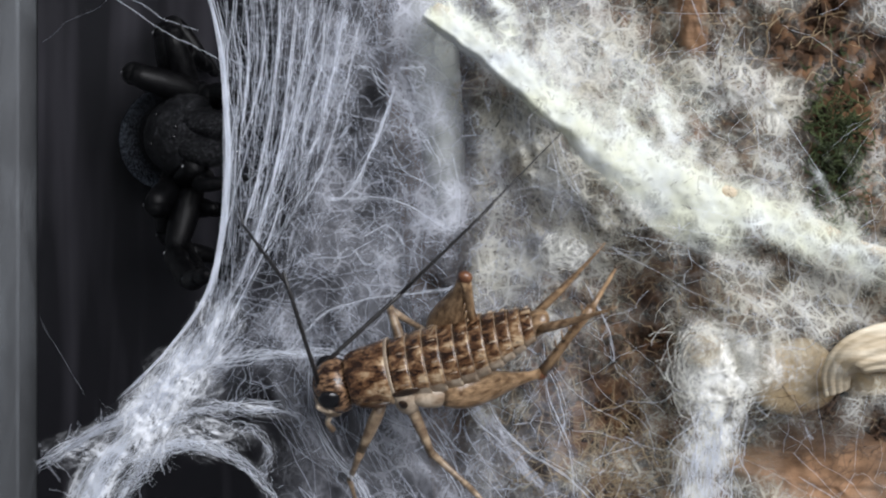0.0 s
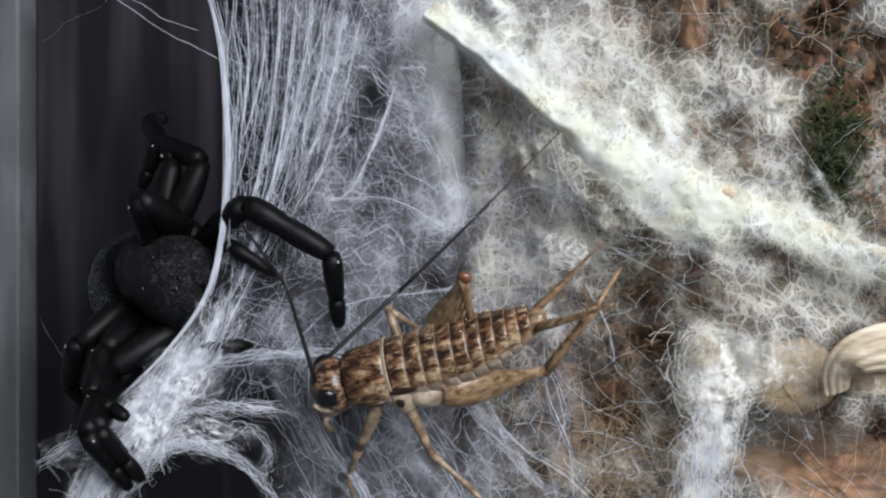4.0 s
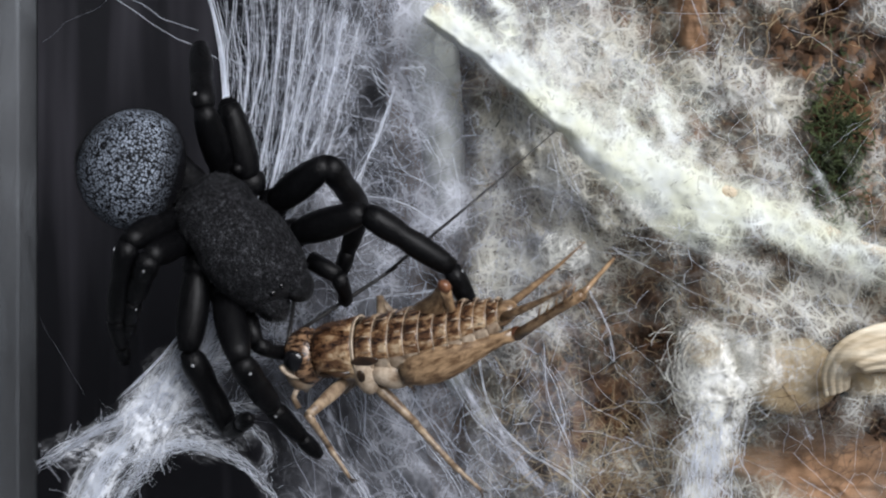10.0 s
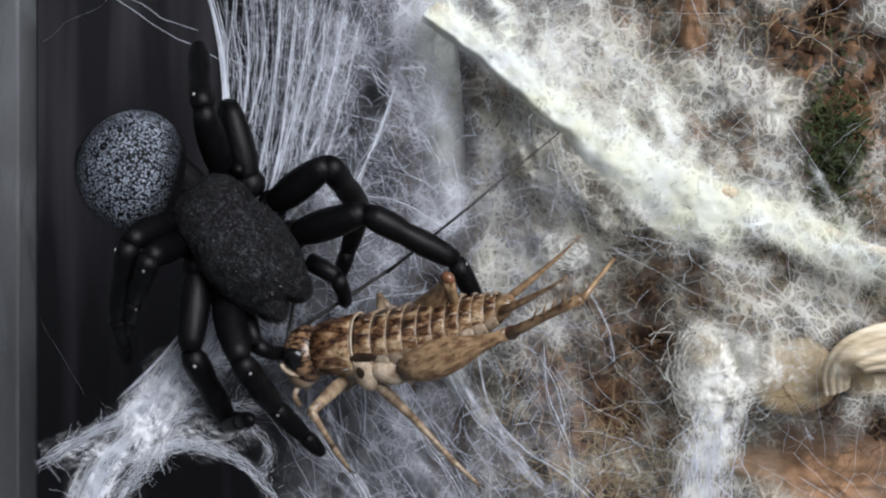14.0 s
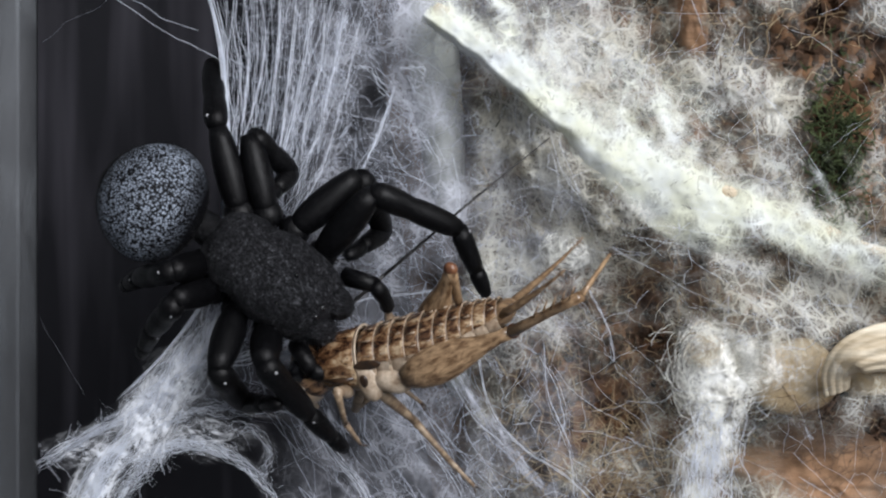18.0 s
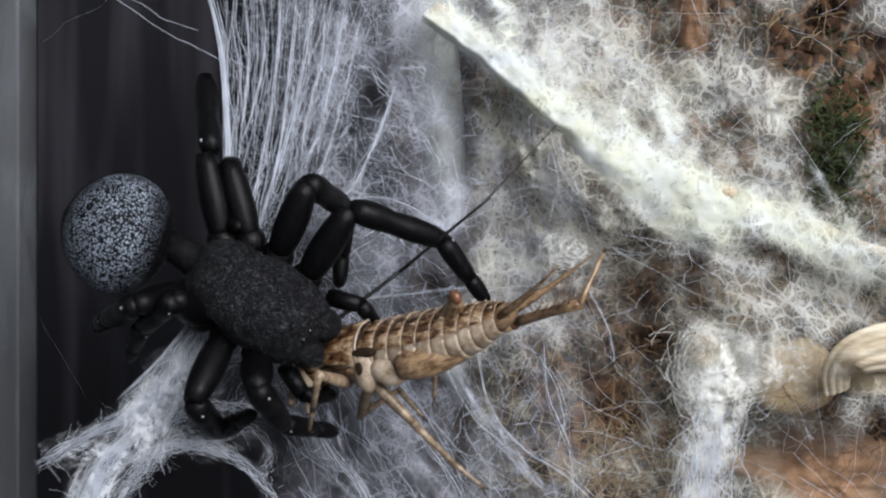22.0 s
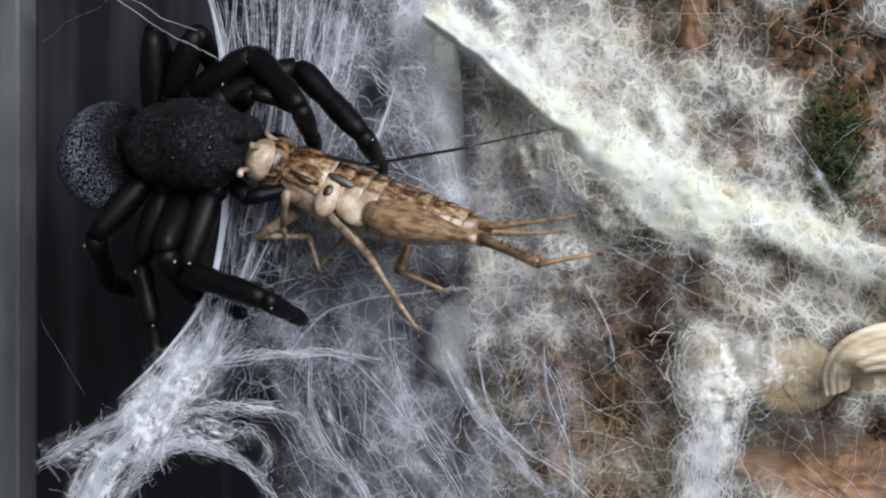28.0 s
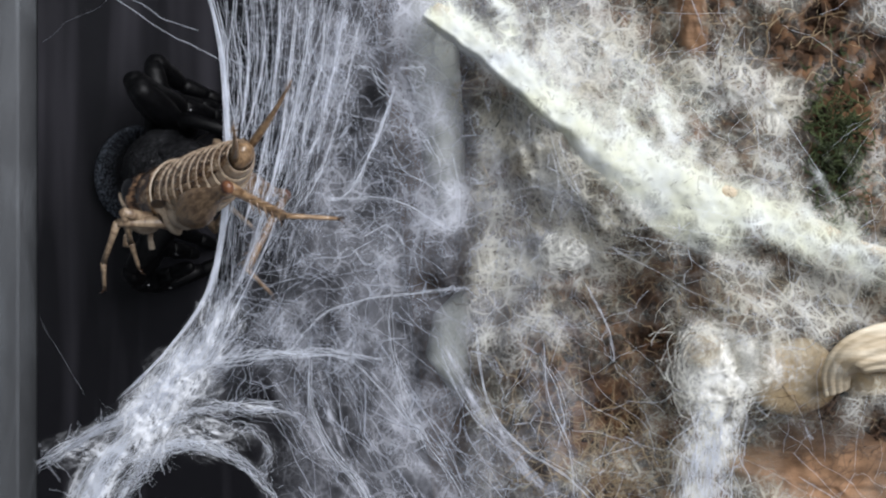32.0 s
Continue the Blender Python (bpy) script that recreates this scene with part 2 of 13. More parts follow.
def lace(name, tint, cell, haze=0.1, stretch=(1, 1, 1), wander=0.0006, shine=0.3, relief=0.5, line=0.8, tint2=None, grain=0.5, flow=False, thick=1.0, fine_gap=0.46, strength=1.0):
    """Old silk matted into a lace: fine walls of threads round gaps of three sizes. The mesh's own cover says how closed it is."""
    m, nt, b = material(name, 0.55, 0, 0.35)
    if flow:      # along and across the band, in metres
        at = nt.nodes.new("ShaderNodeAttribute")
        at.attribute_name = "silk_flow"
        mp = nt.nodes.new("ShaderNodeMapping")
        mp.inputs["Scale"].default_value = stretch
        nt.links.new(at.outputs["Vector"], mp.inputs[0])
        v = mp.outputs[0]
    else:
        v = coords(nt, stretch)
    nz = nt.nodes.new("ShaderNodeTexNoise")
    nz.inputs["Scale"].default_value = cell * 0.7
    nz.inputs["Detail"].default_value = 5
    nz.inputs["Roughness"].default_value = 0.62
    nt.links.new(v, nz.inputs["Vector"])
    off = nt.nodes.new("ShaderNodeVectorMath")
    off.operation = "MULTIPLY_ADD"
    nt.links.new(nz.outputs["Color"], off.inputs[0])
    off.inputs[1].default_value = (wander * 1.6,) * 3
    nt.links.new(v, off.inputs[2])
    vec = off.outputs[0]
    dens = nt.nodes.new("ShaderNodeAttribute")
    dens.attribute_name = "silk_cover"
    d = dens.outputs["Fac"]

    def calc(op, a, c, add=None):
        n = nt.nodes.new("ShaderNodeMath")
        n.operation = op
        for sock, val in zip(n.inputs, (a, c, add)):
            if val is None:
                continue
            if isinstance(val, (int, float)):
                sock.default_value = val
            else:
                nt.links.new(val, sock)
        return n.outputs[0]

    def turned(angle, squeeze):
        mp = nt.nodes.new("ShaderNodeMapping")
        mp.inputs["Rotation"].default_value = (0, 0, angle)
        mp.inputs["Scale"].default_value = (1, squeeze, 1)
        nt.links.new(vec, mp.inputs[0])
        return mp.outputs[0]

    def walls(scale, width):
        """Threads round the cells of one size; they thicken with the cover."""
        half = calc("MULTIPLY_ADD", d, width * thick, 0.006)
        gap = calc("SUBTRACT", half, voronoi(nt, vec, scale, "DISTANCE_TO_EDGE"))
        return arith(nt, "MULTIPLY", calc("DIVIDE", gap, half), 1.7)

    def ridges(pos, scale, width, top):
        """Thin wandering lines, where a noise passes its middle."""
        n = noise_tex(nt, pos, scale, 1.5, 0.5, 0.3)
        ab = calc("ABSOLUTE", calc("SUBTRACT", n, 0.5), 0.0)
        half = calc("MULTIPLY_ADD", d, width, 0.003)
        return arith(nt, "MULTIPLY", arith(nt, "MULTIPLY", calc("SUBTRACT", half, ab), 2.2 / width), top)
    gate = ramp(nt, noise_tex(nt, v, cell * 0.45, 3), [(fine_gap - 0.08, grey(0.0)), (fine_gap + 0.14, grey(1.0))])
    a = arith(nt, "MULTIPLY", walls(cell * 0.62, 0.15), 0.70)
    a = arith(nt, "MAXIMUM", a, arith(nt, "MULTIPLY", arith(nt, "MULTIPLY", walls(cell * 1.35, 0.20), gate), 0.75))
    a = arith(nt, "MAXIMUM", a, arith(nt, "MULTIPLY", arith(nt, "MULTIPLY", walls(cell * 2.9, 0.26), gate), 0.60))
    for angle, squeeze, scale, width, top in ((0.5, 0.30, 1.1, 0.030, 0.9), (2.0, 0.25, 1.5, 0.028, 0.85), (1.2, 0.4, 2.6, 0.030, 0.6)):
        a = arith(nt, "MAXIMUM", a, ridges(turned(angle, squeeze), cell * scale, width * 0.7, top * line))
    fine = noise_tex(nt, vec, cell * 7, 4, 0.7, 0.5)
    a = arith(nt, "MULTIPLY", a, ramp(nt, fine, [(0.30, grey(grain)), (0.62, grey(1.0))]))
    a = arith(nt, "MULTIPLY", a, arith(nt, "MULTIPLY", d, 1.7 * strength))
    a = arith(nt, "ADD", a, arith(nt, "MULTIPLY", calc("MULTIPLY", d, d), haze))
    big = noise_tex(nt, v, cell * 0.30, 3)
    col = mix(nt, ramp(nt, big, [(0.35, grey(0)), (0.68, grey(1))]), tint2 or tuple(0.82 * c for c in tint), tint)
    nt.links.new(col, b.inputs["Base Color"])
    bump(nt, b, fine, 0.00010, relief)
    t = nt.nodes.new("ShaderNodeBsdfTranslucent")
    nt.links.new(col, t.inputs[0])
    m1 = nt.nodes.new("ShaderNodeMixShader")
    m1.inputs[0].default_value = shine
    nt.links.new(b.outputs[0], m1.inputs[1])
    nt.links.new(t.outputs[0], m1.inputs[2])
    clear = nt.nodes.new("ShaderNodeBsdfTransparent")
    m2 = nt.nodes.new("ShaderNodeMixShader")
    nt.links.new(a, m2.inputs[0])
    nt.links.new(clear.outputs[0], m2.inputs[1])
    nt.links.new(m1.outputs[0], m2.inputs[2])
    nt.links.new(m2.outputs[0], nt.nodes["Material Output"].inputs[0])
    return m


def film(name, place, density, nu, nv, mat, label, whole=None, flow=None):
    """A sheet of lace; place(s, t) and density(s, t) over 0 to 1, flow(s, t) the way its threads run."""
    me = grid_mesh(name, place, nu, nv, mat)
    st = [(i / (nu - 1), j / (nv - 1)) for j in range(nv) for i in range(nu)]
    me.attributes.new("silk_cover", "FLOAT", "POINT").data.foreach_set("value", [max(0.0, density(*q)) for q in st])
    if flow:
        me.attributes.new("silk_flow", "FLOAT_VECTOR", "POINT").data.foreach_set("vector", [c for q in st for c in flow(*q)])
    return me if not label else part(name, me, whole or WEB, label)


def fade(x, a, b):
    k = min(max((x - a) / (b - a), 0), 1)
    return k * k * (3 - 2 * k)


LACE_FAN = lace("fan_lace", (0.74, 0.78, 0.88), 760, 0.34, stretch=(0.34, 1.3, 1), wander=0.0007, shine=0.3, line=0.7, grain=0.5, flow=True, thick=0.85)
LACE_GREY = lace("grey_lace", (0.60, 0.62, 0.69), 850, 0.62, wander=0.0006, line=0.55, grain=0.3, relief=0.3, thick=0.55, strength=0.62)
LACE_WHITE = lace("white_lace", (0.90, 0.93, 0.98), 1000, 0.45, stretch=(0.42, 1.3, 1), wander=0.0006, shine=0.10, line=0.9, grain=0.5, flow=True, relief=0.15)
LACE_SOIL = lace("soil_lace", (0.80, 0.81, 0.78), 1000, 0.34, wander=0.0006, shine=0.25, line=0.70, grain=0.30, relief=0.4, tint2=(0.64, 0.61, 0.50), thick=0.8, strength=0.74)
LACE_PUFF = lace("puff_lace", (0.93, 0.94, 0.93), 1200, 0.50, wander=0.0006, shine=0.12, relief=0.6, tint2=(0.82, 0.80, 0.72))
LACE_SHANK = lace("shank_lace", (0.90, 0.91, 0.88), 950, 0.35, stretch=(0.55, 1.2, 1), wander=0.0006, shine=0.15, tint2=(0.78, 0.77, 0.68), flow=True)
LACE_CREAM = lace("cream_lace", (0.69, 0.73, 0.74), 1050, 0.62, wander=0.0006, shine=0.18, relief=0.4, grain=0.4, tint2=(0.68, 0.70, 0.57), strength=0.85)


# the curtain over the retreat
def curtain_uv(s, t):
    v = -60 + 860 * t
    e = edge_u(v) + 1
    return e + s * (900 - e), v


def curtain_density(s, t):
    u, v = curtain_uv(s, t)
    e = u - edge_u(v)
    d = 0.12 + 0.34 * blotch(u, v, 60, 1) + 0.16 * blotch(u, v, 30, 12) + 0.16 * math.exp(-e / 10)
    d -= 0.24 * lump(u, v, 455, 130, 55, 190, -4) + 0.45 * lump(u, v, 655, 185, 36, 58) + 0.12 * lump(u, v, 600, 290, 60, 60) + 0.16 * lump(u, v, 500, 60, 26, 110)
    d += 0.22 * lump(u, v, 400, 590, 130, 90) + 0.12 * lump(u, v, 560, 100, 60, 240, 10)
    d -= 0.30 * lump(u, v, 480, 760, 70, 60)
    return d * (1 - fade(u, 640, 900)) * (1 - fade(v, 640, 800))


def curtain_flow(s, t):
    """Threads gather from a wide spread in the north to a narrow one at the knot."""
    u, v = curtain_uv(s, t)
    wide = 1.45 - 0.85 * fade(v, -60, 470)
    return v * GRID, (u - edge_u(v)) / wide * GRID, 0.0


film("curtain_sheet", lambda s, t: web_spot(*curtain_uv(s, t), -0.0004), curtain_density, 150, 150, LACE_FAN, "grey-white sheet of fine spider silk over the retreat", flow=curtain_flow)


# the hollow in the middle: hazy old silk, deeper down
def by_branch(u, v):
    return math.exp(-((u * 0.64 - v * 0.768 - 425) / 120) ** 2)


def hollow_uv(s, t):
    return 400 + s * 720, -80 + t * 1060


def hollow_density(s, t):
    u, v = hollow_uv(s, t)
    d = 0.44 + 0.40 * blotch(u, v, 110, 5) + 0.26 * blotch(u, v, 40, 15) + 0.25 * lump(u, v, 760, 180, 80, 260) + 0.12 * lump(u, v, 720, 560, 200, 120) + 0.22 * lump(u, v, 600, 760, 150, 130)
    d -= 0.5 * lump(u, v, 655, 180, 30, 45) + 0.30 * lump(u, v, 880, 400, 60, 60) + 0.22 * lump(u, v, 870, 670, 110, 90) + 0.25 * lump(u, v, 600, 720, 110, 70) + 0.20 * lump(u, v, 830, 600, 160, 130) + 0.35 * lump(u, v, 880, 200, 50, 120, -40)
    return d * fade(u - edge_u(min(v, 790)), 60, 200) * (1 - fade(u, 960, 1118)) * (1 if v < 600 else fade(u, 430, 560))


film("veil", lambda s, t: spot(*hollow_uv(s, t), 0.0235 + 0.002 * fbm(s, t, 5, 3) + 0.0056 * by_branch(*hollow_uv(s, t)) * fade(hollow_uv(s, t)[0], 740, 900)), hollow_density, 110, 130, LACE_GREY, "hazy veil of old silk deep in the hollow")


# the blanket over the soil
def blanket_uv(s, t):
    return 800 + s * 880, -70 + t * 1020


def soil_web_z(u, v):
    """Height of the silk over the soil; it climbs to the branch and over the husk."""
    p = spot(u, v, 0.024)
    near = by_branch(u, v) * fade(u, 840, 1000)
    return max(ground_height(p.x, p.y) + 0.0020, 0.0215) + 0.0008 * blotch(u, v, 60, 4) + 0.0072 * near + 0.0035 * lump(u, v, 1390, 655, 90, 70)


def blanket_density(s, t):
    u, v = blanket_uv(s, t)
    d = 0.36 + 0.50 * blotch(u, v, 110, 8) + 0.40 * blotch(u, v, 45, 9)
    d += 0.40 * lump(u, v, 980, 90, 130, 90) + 0.45 * lump(u, v, 1160, 230, 220, 75, 36) + 0.30 * lump(u, v, 1350, 170, 70, 60) + 0.20 * lump(u, v, 1480, 400, 150, 60)
    d += 0.45 * lump(u, v, 1270, 650, 100, 100) + 0.42 * lump(u, v, 1260, 820, 45, 120, -8) + 0.42 * lump(u, v, 1420, 520, 160, 60) + 0.35 * lump(u, v, 1000, 440, 60, 50)
    d -= 0.14 * lump(u, v, 1460, 150, 160, 190) + 0.25 * lump(u, v, 1240, 490, 60, 40, 30) + 0.10 * lump(u, v, 1470, 820, 130, 70) + 0.22 * lump(u, v, 1130, 600, 90, 80) + 0.30 * lump(u, v, 1490, 260, 50, 110)
    d -= 0.15 * lump(u, v, 1010, 290, 70, 40, 40) + 0.20 * lump(u, v, 1330, 250, 80, 50) + 0.2 * lump(u, v, 1480, 60, 100, 80) + 0.35 * lump(u, v, 1450, 650, 70, 50)
    d += 0.35 * lump(u, v, 1290, 130, 70, 45, 20) + 0.35 * lump(u, v, 1380, 240, 45, 60) + 0.22 * lump(u, v, 1500, 30, 90, 50)
    d += 0.45 * lump(u, v, 885, 205, 50, 110, -40) - 0.20 * lump(u, v, 1000, 720, 140, 110)
    d += 0.48 * lump(u, v, 960, 420, 170, 150) + 0.22 * lump(u, v, 930, 290, 60, 90)
    return d * fade(u, 800, 860)


film("blanket", lambda s, t: spot(*blanket_uv(s, t), soil_web_z(*blanket_uv(s, t))), blanket_density, 150, 170, LACE_SOIL, "patchy lace of pale silk over the soil")


def bundle(n, fn, r0, r1, sag=0.0, wave=0.01, pts=9, keep=None):
    out = []
    for _ in range(n):
        a, b = fn()
        p = wavy(a, b, sag, wave * rng.uniform(0.4, 1.8), pts)
        if keep and not all(keep(q) for q in p):
            continue
        out.append((p, rng.uniform(r0, r1) * (2.0 if rng.random() < 0.06 else 1)))
    return out


def on_web(q):
    """East of the rim."""
    k = GRID * (EYE - q[2]) / 0.165
    u, v = 784 + q[0] / k, 441 - q[1] / k
    if ((u - 372) / 96) ** 2 + ((v - 908) / 92) ** 2 < 1:
        return False
    return u > edge_u(v) - 3 or v > 705


# the rim of the retreat: a cord of many threads
lines = []
for _ in range(46):
    off = abs(rng.normal(0, 1)) * 3.5 - 1
    t0, t1 = sorted((rng.uniform(0, 0.45), rng.uniform(0.55, 0.90)))
    ts = np.linspace(t0, t1, 26)
    j = rng.normal(0, 1.6, 3)
    pts = [along(EDGE, t) for t in ts]
    pts = np.array([[p.x + (off + j[0] * math.sin(9 * t + j[1]) * 1.4) * GRID, p.y, p.z - off * 0.00001 + rng.normal(0, 0.00006)] for p, t in zip(pts, ts)])
    lines.append((pts, rng.uniform(0.00001, 0.000036)))
part("rim_cord", threads("rim_cord", lines, SILK), WEB, "bright white cord of silk along the rim of the retreat")


# long threads fanning from the north down to the knot of the web
def fan():
    f = rng.random()
    u = 366 + f * 290
    v = rng.uniform(-90, 40) if rng.random() < 0.7 else rng.uniform(40, 300)
    v2 = v + rng.uniform(150, 520)
    u2 = edge_u(v2) + 4 + f * (190 if v2 < 380 else 130) * rng.uniform(0.6, 1.15)
    u = max(u, edge_u(v) + 3)
    return web_spot(u, v, rng.normal(0, 0.0006)), web_spot(u2, v2, rng.normal(0, 0.0006))


def cross():
    v = rng.uniform(-40, 760)
    u = edge_u(v) + 3 + rng.random() ** 1.5 * 360
    d = rng.uniform(25, 130)
    a = rng.normal(0.9, 1.0)
    return web_spot(u, v, rng.normal(0, 0.0006)), web_spot(max(u + d * math.cos(a), edge_u(v) + 2), v + d * math.sin(a), rng.normal(0, 0.0006))


lines = bundle(95, fan, 0.000005, 0.000017, 0.0, 0.022, 16, on_web)
STRANDS = [((618, -30), (590, 120), (555, 250), (500, 350), 9), ((560, -30), (535, 140), (500, 280), (470, 380), 7), ((500, -30), (490, 120), (470, 260), (430, 420), 6), ((640, 10), (600, 200), (560, 320), (520, 380), 5),
           ((530, -30), (505, 200), (480, 330), (420, 520), 10), ((575, -20), (570, 100), (545, 200), (530, 300), 5), ((430, -30), (440, 80), (432, 190), (415, 330), 4), ((470, 380), (440, 460), (400, 540), (330, 640), 8),
           ((500, 350), (470, 440), (420, 540), (370, 640), 6), ((690, 185), (650, 280), (610, 345), (560, 350), 6), ((455, -30), (470, 60), (455, 170), (425, 260), 4), ((405, 40), (425, 130), (412, 240), (405, 330), 3)]
for *pts, half in STRANDS:      # thick strands, each of several threads
    for _ in range(1 + half // 3):
        o, o2 = rng.normal(0, half * 0.35, 2), rng.normal(0, half * 0.35, 2)
        c = [(u, v, web_z(u, v) + 0.0005) for u, v in pts]
        t0, t1 = rng.uniform(0, 0.25), rng.uniform(0.7, 1)
        q = [along(c, t0 + (t1 - t0) * k / 15) for k in range(16)]
        lines.append((np.array([[p.x + (o[0] + (o2[0] - o[0]) * k / 15 + rng.normal(0, 0.5)) * GRID, p.y + (o[1] + rng.normal(0, 0.5)) * GRID, p.z + rng.normal(0, 0.00005)] for k, p in enumerate(q)]), rng.uniform(0.00001, 0.00003)))
part("long_threads", threads("long_threads", lines, SILK), WEB, "long white silk threads fanning down the sheet")
lines = bundle(800, cross, 0.000005, 0.000016, 0.01, 0.06, 8, on_web)
part("cross_threads", threads("cross_threads", lines, SILK_FINE), WEB, "tangled fine threads of the sheet")

# the knot near the floor, with arms to the wall and round a dark arch: (line, half width, threads)
ARMS = [([(345, 600, 0.0312), (285, 690, 0.0310), (235, 770, 0.0306), (175, 850, 0.0300), (120, 950, 0.0290)], 34, 210),
        ([(300, 690, 0.0312), (225, 735, 0.0306), (150, 775, 0.0296), (72, 822, 0.0280)], 15, 110),
        ([(240, 830, 0.0300), (275, 800, 0.0305), (330, 785, 0.0308), (390, 800, 0.0304), (440, 835, 0.0298), (505, 900, 0.0280)], 14, 130),
        ([(170, 960, 0.0285), (215, 880, 0.0292), (255, 830, 0.0300), (300, 800, 0.0306)], 13, 60),
        ([(270, 760, 0.0310), (340, 725, 0.0312), (430, 722, 0.0306), (530, 735, 0.0290)], 12, 60),
        ([(270, 690, 0.0312), (340, 655, 0.0316), (430, 632, 0.0316), (550, 626, 0.0306), (690, 640, 0.0285)], 7, 50),
        ([(400, 770, 0.0306), (450, 760, 0.0304), (478, 800, 0.0298), (450, 850, 0.0292), (415, 815, 0.0298)], 12, 36),
        ([(400, 520, 0.0312), (370, 600, 0.0312), (310, 680, 0.0312), (260, 740, 0.0308)], 38, 150)]
lines = []
for curve, spread, n in ARMS:
    for _ in range(int(n * 0.55)):
        t0 = rng.uniform(-0.1, 0.75)
        t1 = min(max(t0, 0) + rng.uniform(0.12, 0.5), 1)
        ts = np.linspace(max(t0, 0), t1, 12)
        o1, o2 = rng.normal(0, spread, 2) * 0.5, rng.normal(0, spread, 2) * 0.5
        w = rng.normal(0, 1, (12, 2))
        w = sum((w + np.roll(w, k, 0) + np.roll(w, -k, 0)) / 3 for k in (1, 2)) * (2.6 if spread > 14 else 5.0)
        pts = []
        for i, t in enumerate(ts):
            f = i / 11
            p = along(curve, t)
            o = o1 * (1 - f) + o2 * f + w[i]
            pts.append((p.x + o[0] * GRID, p.y + o[1] * GRID, p.z + 0.0002 * math.sin(i + o1[0])))
        if not all(on_web(q) for q in pts):
            continue
        lines.append((np.array(pts), rng.uniform(0.000006, 0.000026)))
part("knot_threads", threads("knot_threads", lines, SILK), WEB, "thick white knot of silk with arms to the wall")


def ribbon(name, curve, half, dens, mat, label, whole=None):
    ends = [along(curve, k / 10) for k in range(11)]
    length = sum((b - a).length for a, b in zip(ends, ends[1:]))
    lane = half * 0.7137 % 1.0

    def place(s, t):
        c = along(curve, s)
        d = along(curve, min(s + 0.03, 1)) - along(curve, max(s - 0.03, 0))
        side = Vector((-d.y, d.x, 0)).normalized()
        return c + side * (t - 0.5) * 2 * half * GRID + Vector((0, 0, -0.0003 + 0.00015 * blotch(c.x * 900 + t * 3, c.y * 900, 1, 3)))
    return film(name, place, lambda s, t: on_web(place(s, t)) * dens * (1 - abs(2 * t - 1) ** 2.0) * (0.80 + 1.1 * blotch(s * 9, t * 5, 1, half)) * fade(s, 0.0, 0.16) * (1 - fade(s, 0.78, 1.0)), 60, 18, mat, label, whole,
                lambda s, t: (s * length, (t - 0.5) * 2 * half * GRID + lane, lane))


for k, (curve, spread, n) in enumerate(ARMS):
    if k != 5:
        ribbon("matted_band", curve, spread * 1.45, (0.80, 0.40, 0.42, 0.42, 0.35, 0.3, 0.22, 0.50)[k], LACE_WHITE, "matted white silk of the knot and its arms")


for *pts, half in STRANDS:
    ribbon("matted_strand", [(u, v, web_z(u, v) + 0.0004) for u, v in pts], half * 1.6, 0.40, LACE_FAN, "pale strand of matted threads in the sheet")


def knot_cross():
    c, s, _ = ARMS[int(rng.integers(0, 4))]
    p = along(c, rng.random())
    o = rng.normal(0, s * 0.42, 2) * GRID
    a = rng.uniform(0, 6.28)
    d = rng.uniform(10, 50) * GRID
    q = p + Vector((o[0], o[1], rng.normal(0, 0.0005)))
    return q, q + Vector((d * math.cos(a), d * math.sin(a), rng.normal(0, 0.0005)))


lines = bundle(320, knot_cross, 0.000005, 0.000015, 0.0, 0.10, 8, on_web)
part("tangle", threads("tangle", lines, SILK), WEB, "loose tangle of white threads about the knot")


# threads running down to the south-east over the hollow
def south():
    u = rng.uniform(440, 820)
    v = rng.uniform(560, 760)
    d = rng.uniform(120, 380)
    a = rng.normal(1.02, 0.22)
    return spot(u, v, rng.uniform(0.023, 0.027)), spot(u + d * math.cos(a), v + d * math.sin(a), rng.uniform(0.020, 0.025))


lines = bundle(50, south, 0.000008, 0.000026, 0.02, 0.04, 12)
part("skein", threads("skein", lines, SILK_FINE), WEB, "slanting thin threads over the hollow")
for a, b, half, dens in (((470, 640), (700, 960), 26, 0.6), ((640, 640), (840, 940), 22, 0.55), ((780, 600), (960, 880), 16, 0.75), ((560, 640), (660, 900), 16, 0.55), ((700, 640), (760, 900), 14, 0.5), ((860, 720), (1000, 900), 14, 0.7)):
    ribbon("matted_strand", [(a[0], a[1], 0.0255), ((a[0] + b[0]) / 2 - 15, (a[1] + b[1]) / 2, 0.0240), (b[0], b[1], 0.0230)], half, dens, LACE_GREY, "blurred grey strand of matted silk over the hollow")


# a net of threads: points joined to their neighbours
def net(n, u0, u1, v0, v1, zf, reach, r0, r1, wave=0.14, bias=None):
    p = np.column_stack([rng.uniform(u0, u1, n), rng.uniform(v0, v1, n)])
    if bias:
        p = p[[rng.random() < bias(u, v) for u, v in p]]
    out = []
    for i, (u, v) in enumerate(p):
        d = np.hypot(p[:, 0] - u, p[:, 1] - v)
        near = np.argsort(d)[1:5]
        for k in near[: int(rng.integers(1, 4))]:
            if d[k] < reach:
                a = spot(u, v, zf(u, v) + rng.normal(0, 0.0007))
                q = spot(p[k, 0], p[k, 1], zf(*p[k]) + rng.normal(0, 0.0007))
                out.append((wavy(a, q, 0.0, wave * rng.uniform(0.4, 1.6), 7), rng.uniform(r0, r1) * (1.9 if rng.random() < 0.1 else 1)))
    return out


def patches(u, v):
    return 1.6 * blanket_density((u - 800) / 880, (v + 70) / 1020) - 0.2


